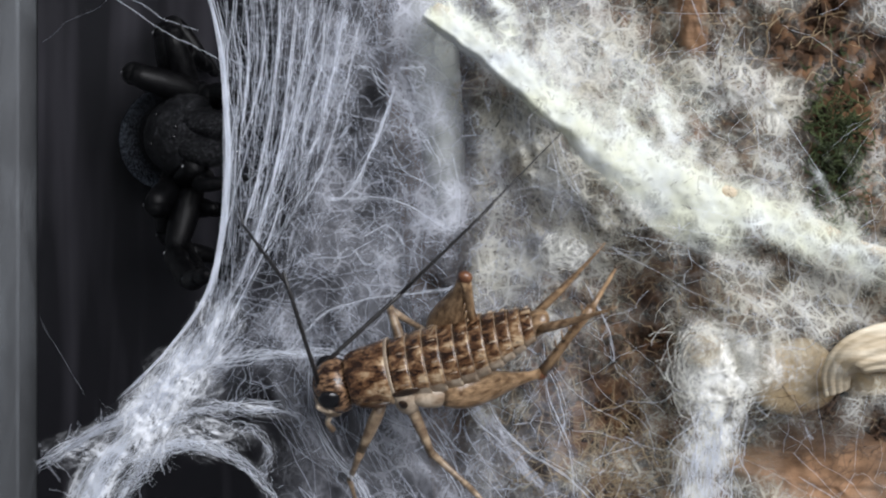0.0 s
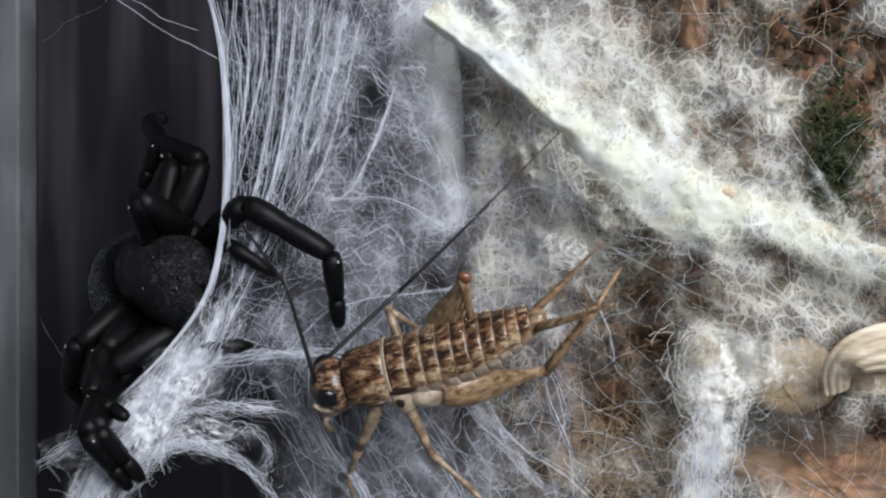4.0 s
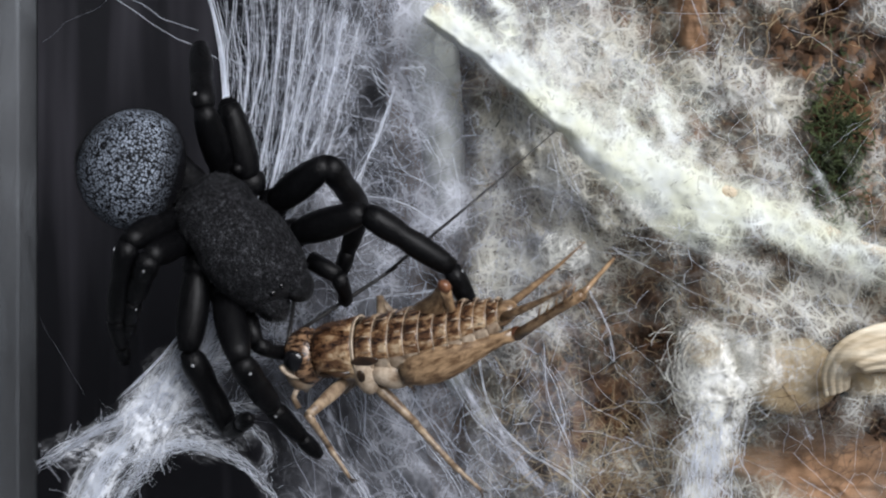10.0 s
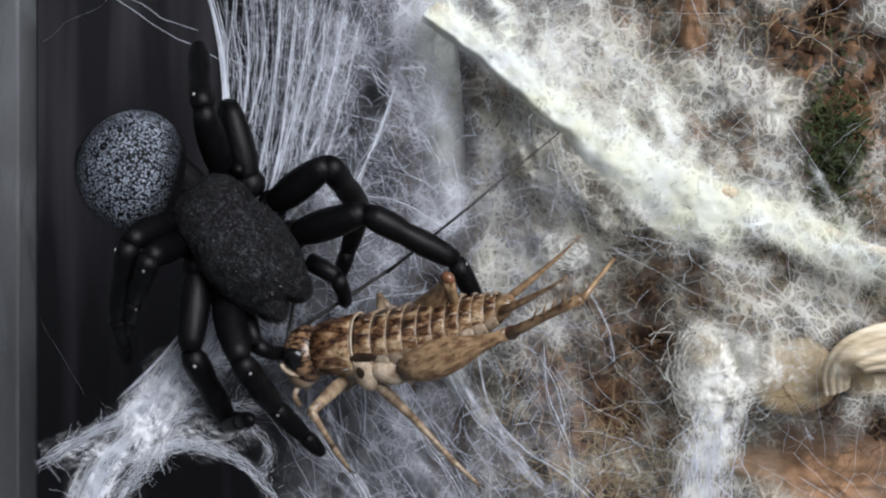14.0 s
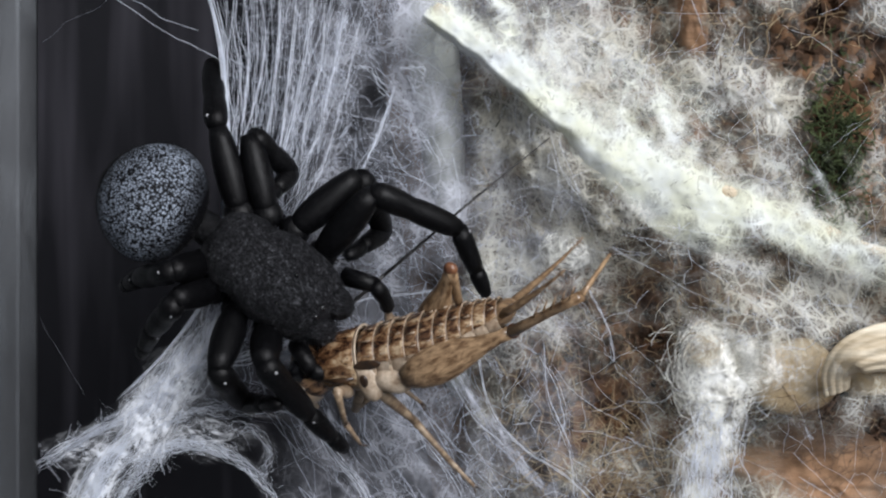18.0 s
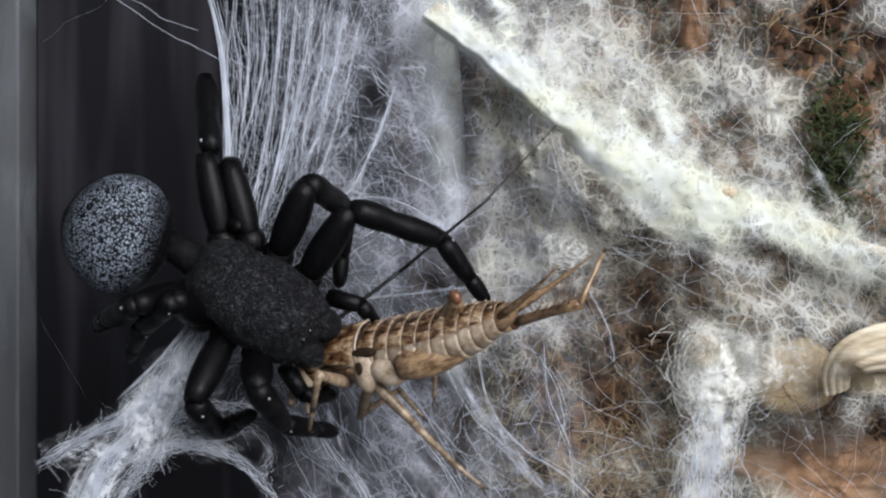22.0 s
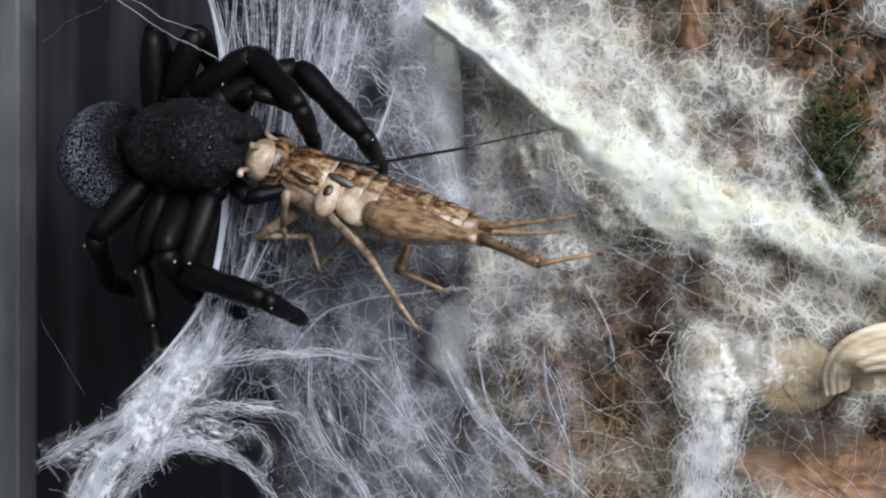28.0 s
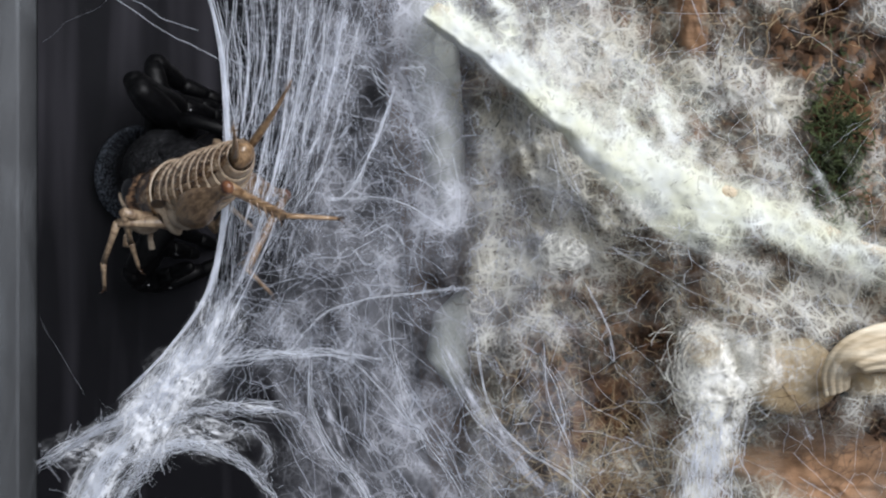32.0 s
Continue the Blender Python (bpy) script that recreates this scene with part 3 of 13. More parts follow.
lines = net(900, 800, 1660, -60, 940, lambda u, v: soil_web_z(u, v) + 0.0006, 66, 0.000005, 0.000018, 0.07, patches)
part("soil_net", threads("soil_net", lines, SILK_FINE), WEB, "net of old white silk over the soil")
lines = net(520, 520, 960, -60, 900, lambda u, v: 0.0245 + 0.0015 * blotch(u, v, 90, 2), 95, 0.000006, 0.000022, 0.06)
part("hollow_threads", threads("hollow_threads", lines, SILK_FINE), WEB, "loose threads strung across the hollow")


def stray():
    u, v = rng.uniform(900, 1580), rng.uniform(-30, 900)
    d, a = rng.uniform(60, 260), rng.uniform(0, 3.14)
    return spot(u, v, soil_web_z(u, v) + rng.uniform(0.001, 0.004)), spot(u + d * math.cos(a), v + d * math.sin(a), soil_web_z(u, v) + rng.uniform(0.001, 0.003))


lines = bundle(150, stray, 0.000006, 0.000014, 0.01, 0.05, 12)
part("stray_threads", threads("stray_threads", lines, SILK), WEB, "single stray threads over the blanket of silk")

# bright cords that wander over the hollow, each of a few threads
CORDS = [([(560, 345), (610, 352), (665, 350), (725, 366), (790, 405), (812, 400), (812, 330), (800, 270)], 0.0285, 4), ([(625, 118), (660, 122), (672, 150), (690, 162)], 0.0280, 3),
         ([(707, 168), (727, 195), (722, 222), (745, 235), (768, 270), (782, 300)], 0.0280, 4), ([(705, 122), (745, 120), (750, 132)], 0.0280, 3), ([(700, 150), (672, 235), (640, 300), (630, 345)], 0.0282, 5),
         ([(690, 250), (715, 300), (750, 320), (785, 345)], 0.0272, 2), ([(430, 628), (545, 625), (620, 636), (670, 680), (720, 740), (790, 830), (830, 900)], 0.0280, 4),
         ([(500, 640), (570, 560), (640, 532), (720, 520), (790, 512), (850, 508)], 0.0272, 4), ([(548, 630), (552, 720), (590, 800), (640, 860), (670, 930)], 0.0270, 6),
         ([(690, 520), (700, 620), (730, 720), (770, 800)], 0.0268, 3), ([(840, 560), (860, 700), (910, 780), (1000, 840), (1060, 900)], 0.0265, 4), ([(780, 620), (830, 730), (900, 790)], 0.0265, 2),
         ([(960, 590), (970, 700), (1010, 800), (1020, 900)], 0.0262, 3), ([(1035, 500), (1075, 580), (1085, 640)], 0.0275, 3), ([(950, 620), (985, 680), (1000, 760)], 0.0262, 2),
         ([(970, 250), (985, 330), (965, 400)], 0.0285, 2), ([(990, 240), (1000, 300), (1030, 350)], 0.0285, 2), ([(580, 470), (620, 440), (650, 470), (700, 430)], 0.0275, 2), ([(640, 420), (690, 400), (720, 440)], 0.0270, 2)]
for c, z, n in CORDS:
    c = [(u, v, z + 0.0004 * blotch(u, v, 50, 3)) for u, v in c]
    for _ in range(n):
        o = rng.normal(0, 1.6, 2)
        w = np.cumsum(rng.normal(0, 0.7, (30, 2)), 0)
        t0, t1 = rng.uniform(0, 0.12), rng.uniform(0.85, 1)
        pts = [along(c, t0 + (t1 - t0) * k / 29) + Vector(((o[0] + w[k, 0]) * GRID, (o[1] + w[k, 1]) * GRID, 0)) for k in range(30)]
        part("cord_thread", threads("cord_thread", [(np.array([tuple(p) for p in pts]), rng.uniform(0.000009, 0.000024))], SILK), WEB, "wandering white thread of a cord over the hollow")

# single threads across the dark gap
lines = []
for a, b, r in (((200, -5, 0.033), (395, 110, 0.031), 0.00002), ((215, -8, 0.033), (350, 55, 0.032), 0.000016), ((75, 75, 0.020), (240, -30, 0.030), 0.000008),
                ((300, 640, 0.029), (225, 700, 0.028), 0.00002), ((70, 560, 0.018), (150, 700, 0.020), 0.000006), ((500, 830, 0.024), (590, 770, 0.026), 0.00001),
                ((975, 240, 0.031), (1045, 410, 0.028), 0.00002), ((985, 240, 0.031), (1060, 430, 0.027), 0.000012)):
    part("guy_thread", threads("guy_thread", [(wavy(spot(*a), spot(*b), 0.01, 0.03, 14), r)], SILK), WEB, "single silk thread strung across a gap")


# ---- the silk-wrapped branch ----
BRANCH = [(750, 26, 0.0300), (830, 84, 0.0300), (920, 160, 0.0298), (1003, 226, 0.0297), (1104, 293, 0.0296), (1253, 351, 0.0293), (1388, 405, 0.0290), (1531, 458, 0.0288), (1720, 528, 0.0286)]
SKIRT = [(740, 0.0006), (930, 0.0008), (1003, 0.0011), (1100, 0.0026), (1200, 0.0043), (1290, 0.0048), (1380, 0.0050), (1500, 0.0040), (1800, 0.0030)]     # how far the silk hangs down on the south side


def skirt(u):
    for (u0, w0), (u1, w1) in zip(SKIRT, SKIRT[1:]):
        if u <= u1:
            return w0 + (w1 - w0) * max(u - u0, 0) / (u1 - u0)
    return SKIRT[-1][1]


def wrapped_branch():
    top = new("branch")
    tagged(top, "diagonal dry branch wrapped in thick cream-white silk", "branch")
    top.location = spot(1200, 360, 0.024)
    o = top.location
    pts = [along(BRANCH, i / 60) for i in range(61)]
    rad = [0.0008 - 0.0002 * min(i / 30, 1) + 0.0002 * math.sin(i * 0.7) for i in range(61)]
    part("stem", tube("stem", [p - o - Vector((-0.0006, -0.0008, 0.0040 - 0.0028 * fade(i, 26, 40))) for i, p in enumerate(pts)], rad, HUSK, 16), top, "pale dry stem")

    def flow(s, t):
        c = along(BRANCH, s)
        d = (along(BRANCH, min(s + 0.03, 1)) - along(BRANCH, max(s - 0.03, 0))).normalized()
        side = Vector((-d.y, d.x, 0)).normalized()
        low = skirt(784 + c.x * 0.165 / (GRID * (EYE - c.z)))
        return c, side, t * (low + 0.0046 + 0.0062 * min(s / 0.25, 1)) - low, low

    def cover(s, t):
        c, side, w, low = flow(s, t)
        q = c + side * (w + 0.00022 * noise.noise(Vector((s * 22, 0, 2))))
        h = -0.0042 * (max(w - 0.0010, 0) / 0.008) ** 1.3 if w > 0 else -0.0022 * (abs(w) / low) ** 1.6
        q.z = c.z + h + 0.0008 * fbm(q.x, q.y, 150, 3) + 0.00025 * fbm(q.x + 3, q.y, 520, 3)
        return q - o

    def dense(s, t):
        c, side, w, low = flow(s, t)
        near = 1 - fade(w, 0.0006, 0.0034)
        d = 0.34 + 0.72 * near * (1 - 0.45 * fade(s, 0.55, 0.85)) + (0.30 + 0.25 * (1 - near)) * fbm(c.x + w, c.y - w, 260, 3) + 0.30 * (1 - near) * fbm(c.x + 0.7 * w + 5, c.y + w, 800, 2)
        d -= 0.30 * fade(s, 0.50, 0.72) * fade(abs(w), 0.0006, 0.003)
        if w < 0:
            d -= 0.5 * fade(s, 0.62, 0.76) * fade(-w, 0.0, 0.0030)
        return d * fade(t, 0.0, 0.06) * (1 - fade(t, 0.60, 1.0)) * min(1, 10 * s + 0.5)
    part("silk_wrap", film("silk_wrap", cover, dense, 240, 100, LACE_CREAM, ""), top, "dense cream-white silk wrapping with small holes")
    return top


wrapped_branch()


# ---- silk-covered stalk standing in the hollow ----
def stalk():
    me = tube("stalk", [spot(770, -60, 0.0145), spot(762, 40, 0.0155), spot(772, 150, 0.016), spot(784, 260, 0.0155), spot(792, 350, 0.014), spot(800, 400, 0.0115)],
              [0.0030, 0.0029, 0.0027, 0.0024, 0.0019, 0.0010], STALK, 24, 0.8)
    tagged(new("stalk", me), "thick grey-green stalk under a film of silk", "plant stalk")
    me = tube("stalk", [spot(830, 520, 0.008), spot(800, 570, 0.0110), spot(790, 620, 0.0110), spot(820, 690, 0.0080)], [0.0012, 0.0022, 0.0023, 0.0012], STALK, 20, 0.8)
    tagged(new("stalk", me), "pale green-grey stub of stalk under silk", "plant stalk")


STALK = two_tone("grey_green_stalk", (0.34, 0.36, 0.33), (0.52, 0.54, 0.51), 120, rough=0.8, spec=0.2, fine=5, depth=0.00008)
stalk()


# ---- the puff of silk, the tuft, the dry leaf and the bark ----
def swirl(name, cu, cv, z, ru, rv, n, mat, label, seed, height=0.6, r=(0.000012, 0.00004), loops=0.55, whole=None):
    """A ball of threads wound round and round."""
    g = np.random.default_rng(seed)
    lines = []
    c = spot(cu, cv, z)
    for _ in range(n):
        a0, span = g.uniform(0, 6.28), g.uniform(0.6, 6.28 * loops)
        q = g.random() ** 0.6
        a = np.linspace(a0, a0 + span, 12)
        wob = 1 + 0.12 * np.sin(a * g.uniform(1, 3) + g.uniform(0, 6)) + np.cumsum(g.normal(0, 0.02, 12))
        zz = math.sqrt(max(1 - q * q, 0)) * height * min(ru, rv) * GRID * g.uniform(0.5, 1.05)
        o = g.normal(0, 0.30, 2)
        q *= 0.75
        pts = np.column_stack([c.x + (q * np.cos(a) * wob + o[0]) * ru * GRID, c.y + (q * np.sin(a) * wob + o[1]) * rv * GRID, np.full(12, c.z) + zz + g.normal(0, 0.0001, 12)])
        lines.append((pts, g.uniform(*r)))
    return part(name, threads(name, lines, mat), whole, label)


def mound(name, cu, cv, z0, ru, rv, h, mat, label, cat, rough=0.15, turn=0.0, power=1.0):
    c = spot(cu, cv, z0)
    ca, sa = math.cos(radians(turn)), math.sin(radians(turn))

    def place(s, t):
        r, a = t, 2 * math.pi * s
        k = 1 + rough * noise.noise(Vector((math.cos(a) * 1.6, math.sin(a) * 1.6, cu)))
        x, y = r * k * ru * GRID * math.cos(a), r * k * rv * GRID * math.sin(a)
        z = h * max(1 - r * r, 0) ** (0.5 * power) + h * rough * fbm(x, y, 500, 4) * (1 - r * r)
        return c + Vector((x * ca - y * sa, x * sa + y * ca, z))
    return tagged(new(name, grid_mesh(name, place, 64, 24, mat)), label, cat)


BALL = tagged(new("silk_ball"), "rounded ball of white silk with a straw-coloured heart, on the soil", "silk ball")
TUFT = tagged(new("silk_tuft"), "small fluffy tuft of warm white silk on the soil", "silk tuft")
swirl("winding", 1262, 650, 0.0270, 88, 92, 420, SILK_CREAM, "rounded ball of wound white silk with a straw-coloured heart", 21, 0.6, (0.000008, 0.000024), 0.14, BALL)
swirl("heart", 1240, 620, 0.0292, 34, 34, 110, HUSK, "straw-coloured fibres wound into the silk ball", 22, 0.4, (0.00001, 0.00003), 0.4, BALL)


def puff(cu, cv, z, ru, rv, h, label, dens=0.85, mat=LACE_PUFF, whole=None, turn=0.0):
    """A thin pad of matted silk; turn: the way its threads run."""
    c = spot(cu, cv, z)

    def place(s, t):
        a = 2 * math.pi * s
        k = t * (1 + 0.25 * noise.noise(Vector((math.cos(a) * 1.5, math.sin(a) * 1.5, cu))))
        x, y = k * ru * GRID * math.cos(a), k * rv * GRID * math.sin(a)
        return c + Vector((x, y, h * max(1 - t * t, 0) ** 0.7 + min(0.0006, 0.35 * h) * fbm(x, y, 700, 4)))

    def run(s, t):
        p, a = place(s, t), radians(turn)
        return p.x * math.cos(a) + p.y * math.sin(a), p.y * math.cos(a) - p.x * math.sin(a), 0.0
    film("matting", place, lambda s, t: (dens + 0.45 * blotch(s * 9, t * 5, 1, cu)) * (1 - t ** 2.2), 60, 24, mat, label, whole, run)


puff(1265, 655, 0.0252, 105, 108, 0.0034, "matted cream-white silk of the silk ball", 1.0, LACE_PUFF, BALL)
puff(1000, 445, 0.0235, 66, 50, 0.0022, "fluffy tuft of warm white silk", 0.7, LACE_PUFF, TUFT)
puff(1340, 645, 0.0255, 62, 66, 0.0020, "fluffy white silk between ball and husk", 0.7, LACE_PUFF, BALL)
puff(318, 672, 0.0310, 80, 70, 0.0004, "bright matted silk in the middle of the knot", 0.48, LACE_WHITE, None, 58)
puff(268, 745, 0.0306, 72, 76, 0.0004, "bright matted silk in the middle of the knot", 0.60, LACE_WHITE, None, 62)
puff(360, 770, 0.0302, 95, 48, 0.0003, "fluffy white silk over the dark arch", 0.40, LACE_WHITE, None, 160)
puff(150, 800, 0.0288, 85, 42, 0.0003, "thin tangled silk of the arm to the wall", 0.30, LACE_WHITE, None, 30)
puff(1400, 655, 0.0262, 70, 50, 0.0010, "thin silk over the husk", 0.26, LACE_PUFF, BALL)
swirl("winding", 1000, 445, 0.0255, 46, 36, 110, SILK_CREAM, "small fluffy tuft of warm white silk", 23, 0.6, (0.000008, 0.00002), 0.3, TUFT)


def shank():
    v = rng.uniform(700, 930)
    u = 1262 + rng.normal(0, 26) - 0.10 * (v - 700)
    return spot(u, v, 0.0282), spot(u + rng.normal(-6, 26), v + rng.uniform(40, 160), 0.0276)


lines = bundle(170, shank, 0.000008, 0.000028, 0, 0.12, 10)
part("shank", threads("shank", lines, SILK), BALL, "white skein of silk hanging from the ball")
ribbon("matted_band", [(1275, 690, 0.0285), (1262, 760, 0.0280), (1250, 830, 0.0276), (1235, 940, 0.0272)], 60, 0.85, LACE_SHANK, "matted white silk below the silk ball")
mound("seed_husk", 1405, 668, 0.0222, 85, 72, 0.0020, TANHUSK, "smooth tan husk half buried in silk", "husk", 0.12)


def curled_leaf():
    """A dry cream leaf rolled on itself, its rim standing up in a curve."""
    top = new("dry_leaf")
    tagged(top, "curled dry cream leaf with fine ribs beside the silk ball", "leaf")
    spine = [(1462, 700, 0.0255), (1458, 660, 0.0275), (1478, 620, 0.0290), (1520, 592, 0.0292), (1580, 578, 0.0285), (1660, 585, 0.0270)]

    def blade(s, t):
        c = along(spine, s)
        d = (along(spine, min(s + 0.04, 1)) - along(spine, max(s - 0.04, 0))).normalized()
        side = Vector((d.y, -d.x, 0)).normalized()
        a = -0.9 + 2.6 * t
        w = 0.0016 * (0.75 + 0.8 * s)
        rib = 0.00010 * math.sin(t * 34 + 2 * s)
        return c + side * ((math.sin(a) + 0.6) * w) + Vector((0, 0, math.cos(a) * (w * 0.8 + rib)))
    lf = grid_mesh("blade", blade, 60, 60, HUSK)
    ob = part("blade", lf, top, "ribbed cream blade")
    md = ob.modifiers.new("thick", "SOLIDIFY")
    md.thickness = 0.00012
    part("lower_fold", tube("lower_fold", [spot(1500, 690, 0.0235), spot(1545, 660, 0.0245), spot(1600, 655, 0.0240), spot(1660, 660, 0.0235)], [0.0006, 0.0015, 0.0018, 0.0018], TANHUSK, 16, 1.3), top, "tan fold under the blade")
    return top


curled_leaf()
mound("bark_piece", 1460, 850, 0.0175, 190, 110, 0.0042, BARK, "rough brown piece of bark under the silk", "bark", 0.25, -8)
mound("bark_piece", 1215, 30, 0.0190, 40, 95, 0.0035, BARK, "narrow brown strip of bark poking through the silk", "bark", 0.2, 8)


# moss and straw caught in the silk
def sprigs(name, n, where, zf, length, r, mat, label, cat, seed, wave=0.2):
    global rng
    keep, rng = rng, np.random.default_rng(seed)
    lines = []
    for _ in range(n):
        u, v = where()
        z = zf(u, v)
        a = rng.uniform(0, 6.28)
        L = rng.uniform(*length)
        lines.append((wavy(spot(u, v, z), spot(u + L * math.cos(a), v + L * math.sin(a), z + rng.uniform(-0.0005, 0.0018)), 0, wave, 8), rng.uniform(*r)))
    rng = keep
    return tagged(new(name, threads(name, lines, mat)), label, cat, kind="stuff")


g_z = lambda u, v: ground_height(*spot(u, v, 0.022)[:2]) + 0.0008
sprigs("moss", 420, lambda: (rng.normal(1482, 26), rng.normal(275, 70)), lambda u, v: g_z(u, v) + 0.0016, (12, 40), (0.00004, 0.0001), MOSS, "tuft of green moss in the soil", "moss", 31)
sprigs("moss", 120, lambda: (rng.normal(930, 20), rng.normal(205, 20)), lambda u, v: g_z(u, v) + 0.001, (12, 34), (0.00003, 0.00007), MOSS, "tuft of dull green moss beside the branch", "moss", 32)
sprigs("straw", 240, lambda: (rng.normal(1075, 75), rng.normal(820, 60)), lambda u, v: g_z(u, v) + 0.0010, (25, 110), (0.000012, 0.00004), TWIG, "tangle of straw-coloured dry fibres", "straw", 33)
sprigs("straw", 420, lambda: (rng.uniform(860, 1600), rng.uniform(-20, 900)), g_z, (25, 110), (0.000012, 0.00005), TWIG, "scattered dry straw fibres on the soil", "straw", 34)
sprigs("root_fibre", 420, lambda: (rng.uniform(840, 1600), rng.uniform(-20, 900)), g_z, (25, 110), (0.000015, 0.00006), ROOT, "thin red-brown root fibres in the soil", "root", 35)


sprigs("root_fibre", 150, lambda: (rng.normal(1490, 55), rng.normal(765, 35)), lambda u, v: 0.0235, (25, 90), (0.00001, 0.00004), ROOT, "tangle of thin red-brown fibres on the bark", "root", 36)
sprigs("straw", 60, lambda: (rng.normal(1340, 60), rng.normal(560, 30)), lambda u, v: 0.0262, (20, 70), (0.00001, 0.00003), TWIG, "pale dry fibres matted above the silk ball", "straw", 37)


def crumbs():
    r = random.Random(5)
    verts, faces = [], []
    for _ in range(2600):
        u, v = r.uniform(780, 1640), r.uniform(-50, 930)
        p = spot(u, v, 0.021)
        p.z = ground_height(p.x, p.y)
        size = r.uniform(0.0002, 0.0007) * (1.8 if r.random() < 0.06 else 1)
        b = len(verts)
        for k in range(3):
            for i in range(5):
                a = 6.283 * i / 5 + k * 0.6
                rr = size * (1, 0.85, 0.35)[k] * r.uniform(0.7, 1.2)
                verts.append((p.x + rr * math.cos(a), p.y + rr * math.sin(a), p.z + size * (-0.4, 0.4, 0.9)[k] * r.uniform(0.8, 1.2)))
        for k in range(2):
            for i in range(5):
                j = (i + 1) % 5
                faces.append((b + k * 5 + i, b + k * 5 + j, b + k * 5 + 5 + j, b + k * 5 + 5 + i))
        faces.append(tuple(b + 10 + i for i in range(5)))
    tagged(new("soil_crumbs", mesh_of("soil_crumbs", verts, faces, PEAT, False)), "loose dark crumbs of peat", "soil", kind="stuff")


crumbs()


def on_branch():
    c = along(BRANCH, rng.uniform(0.05, 0.95))
    k = GRID * (EYE - c.z) / 0.165
    return 784 + c.x / k + rng.normal(45, 60), 441 - c.y / k + rng.normal(-30, 50)


sprigs("dark_fibre", 150, on_branch, lambda u, v: 0.0296 + rng.normal(0, 0.0006), (4, 26), (0.000006, 0.000022), PEAT, "tiny dark fibres and specks caught in the silk of the branch", "debris", 41)


# ---- the animals ----
MM = 0.001


def ball(name, rx, ry, rz, mat, at=(0, 0, 0), shape=None, nu=28, nv=20):
    """A rounded body: an ellipsoid, reshaped by shape(x, y, z) on the unit ball."""
    verts, faces = [], []
    for j in range(nv + 1):
        a = math.pi * j / nv
        for i in range(nu):
            f = 2 * math.pi * i / nu
            p = Vector((-math.cos(a), math.sin(a) * math.cos(f), math.sin(a) * math.sin(f)))
            if shape:
                p = Vector(shape(*p))
            verts.append((at[0] + p.x * rx, at[1] + p.y * ry, at[2] + p.z * rz))
    for j in range(nv):
        for i in range(nu):
            k = (i + 1) % nu
            faces.append((j * nu + i, j * nu + k, (j + 1) * nu + k, (j + 1) * nu + i))
    me = mesh_of(name, verts, faces, mat)
    bm = bmesh.new()
    bm.from_mesh(me)
    bmesh.ops.remove_doubles(bm, verts=bm.verts[:], dist=1e-7)
    bm.to_mesh(me)
    bm.free()
    return me


def bristles(name, me, n, length, mat, lean=0.6, seed=1, keep=None):
    """Short stiff hairs standing on a mesh."""
    r = random.Random(seed)
    vs = [(v.co.copy(), v.normal.copy()) for v in me.vertices]
    polys = [(p.center.copy(), p.normal.copy(), [me.vertices[i].co.copy() for i in p.vertices]) for p in me.polygons]
    verts, faces = [], []
    for _ in range(n):
        c, nn, vv = r.choice(polys)
        w = [r.random() for _ in vv]
        p = sum((a * k for a, k in zip(vv, w)), Vector()) / sum(w)
        d = (nn + Vector((-lean, r.uniform(-0.4, 0.4), r.uniform(-0.3, 0.3)))).normalized()
        s = d.cross(Vector((r.random(), r.random(), r.random()))).normalized() * length * 0.055
        t = d.cross(s)
        L = length * r.uniform(0.5, 1.2)
        b = len(verts)
        verts += [p + s, p - s * 0.5 + t * 0.8, p - s * 0.5 - t * 0.8, p + d * L]
        faces += [(b, b + 1, b + 3), (b + 1, b + 2, b + 3), (b + 2, b, b + 3)]
    return mesh_of(name, verts, faces, mat, False)


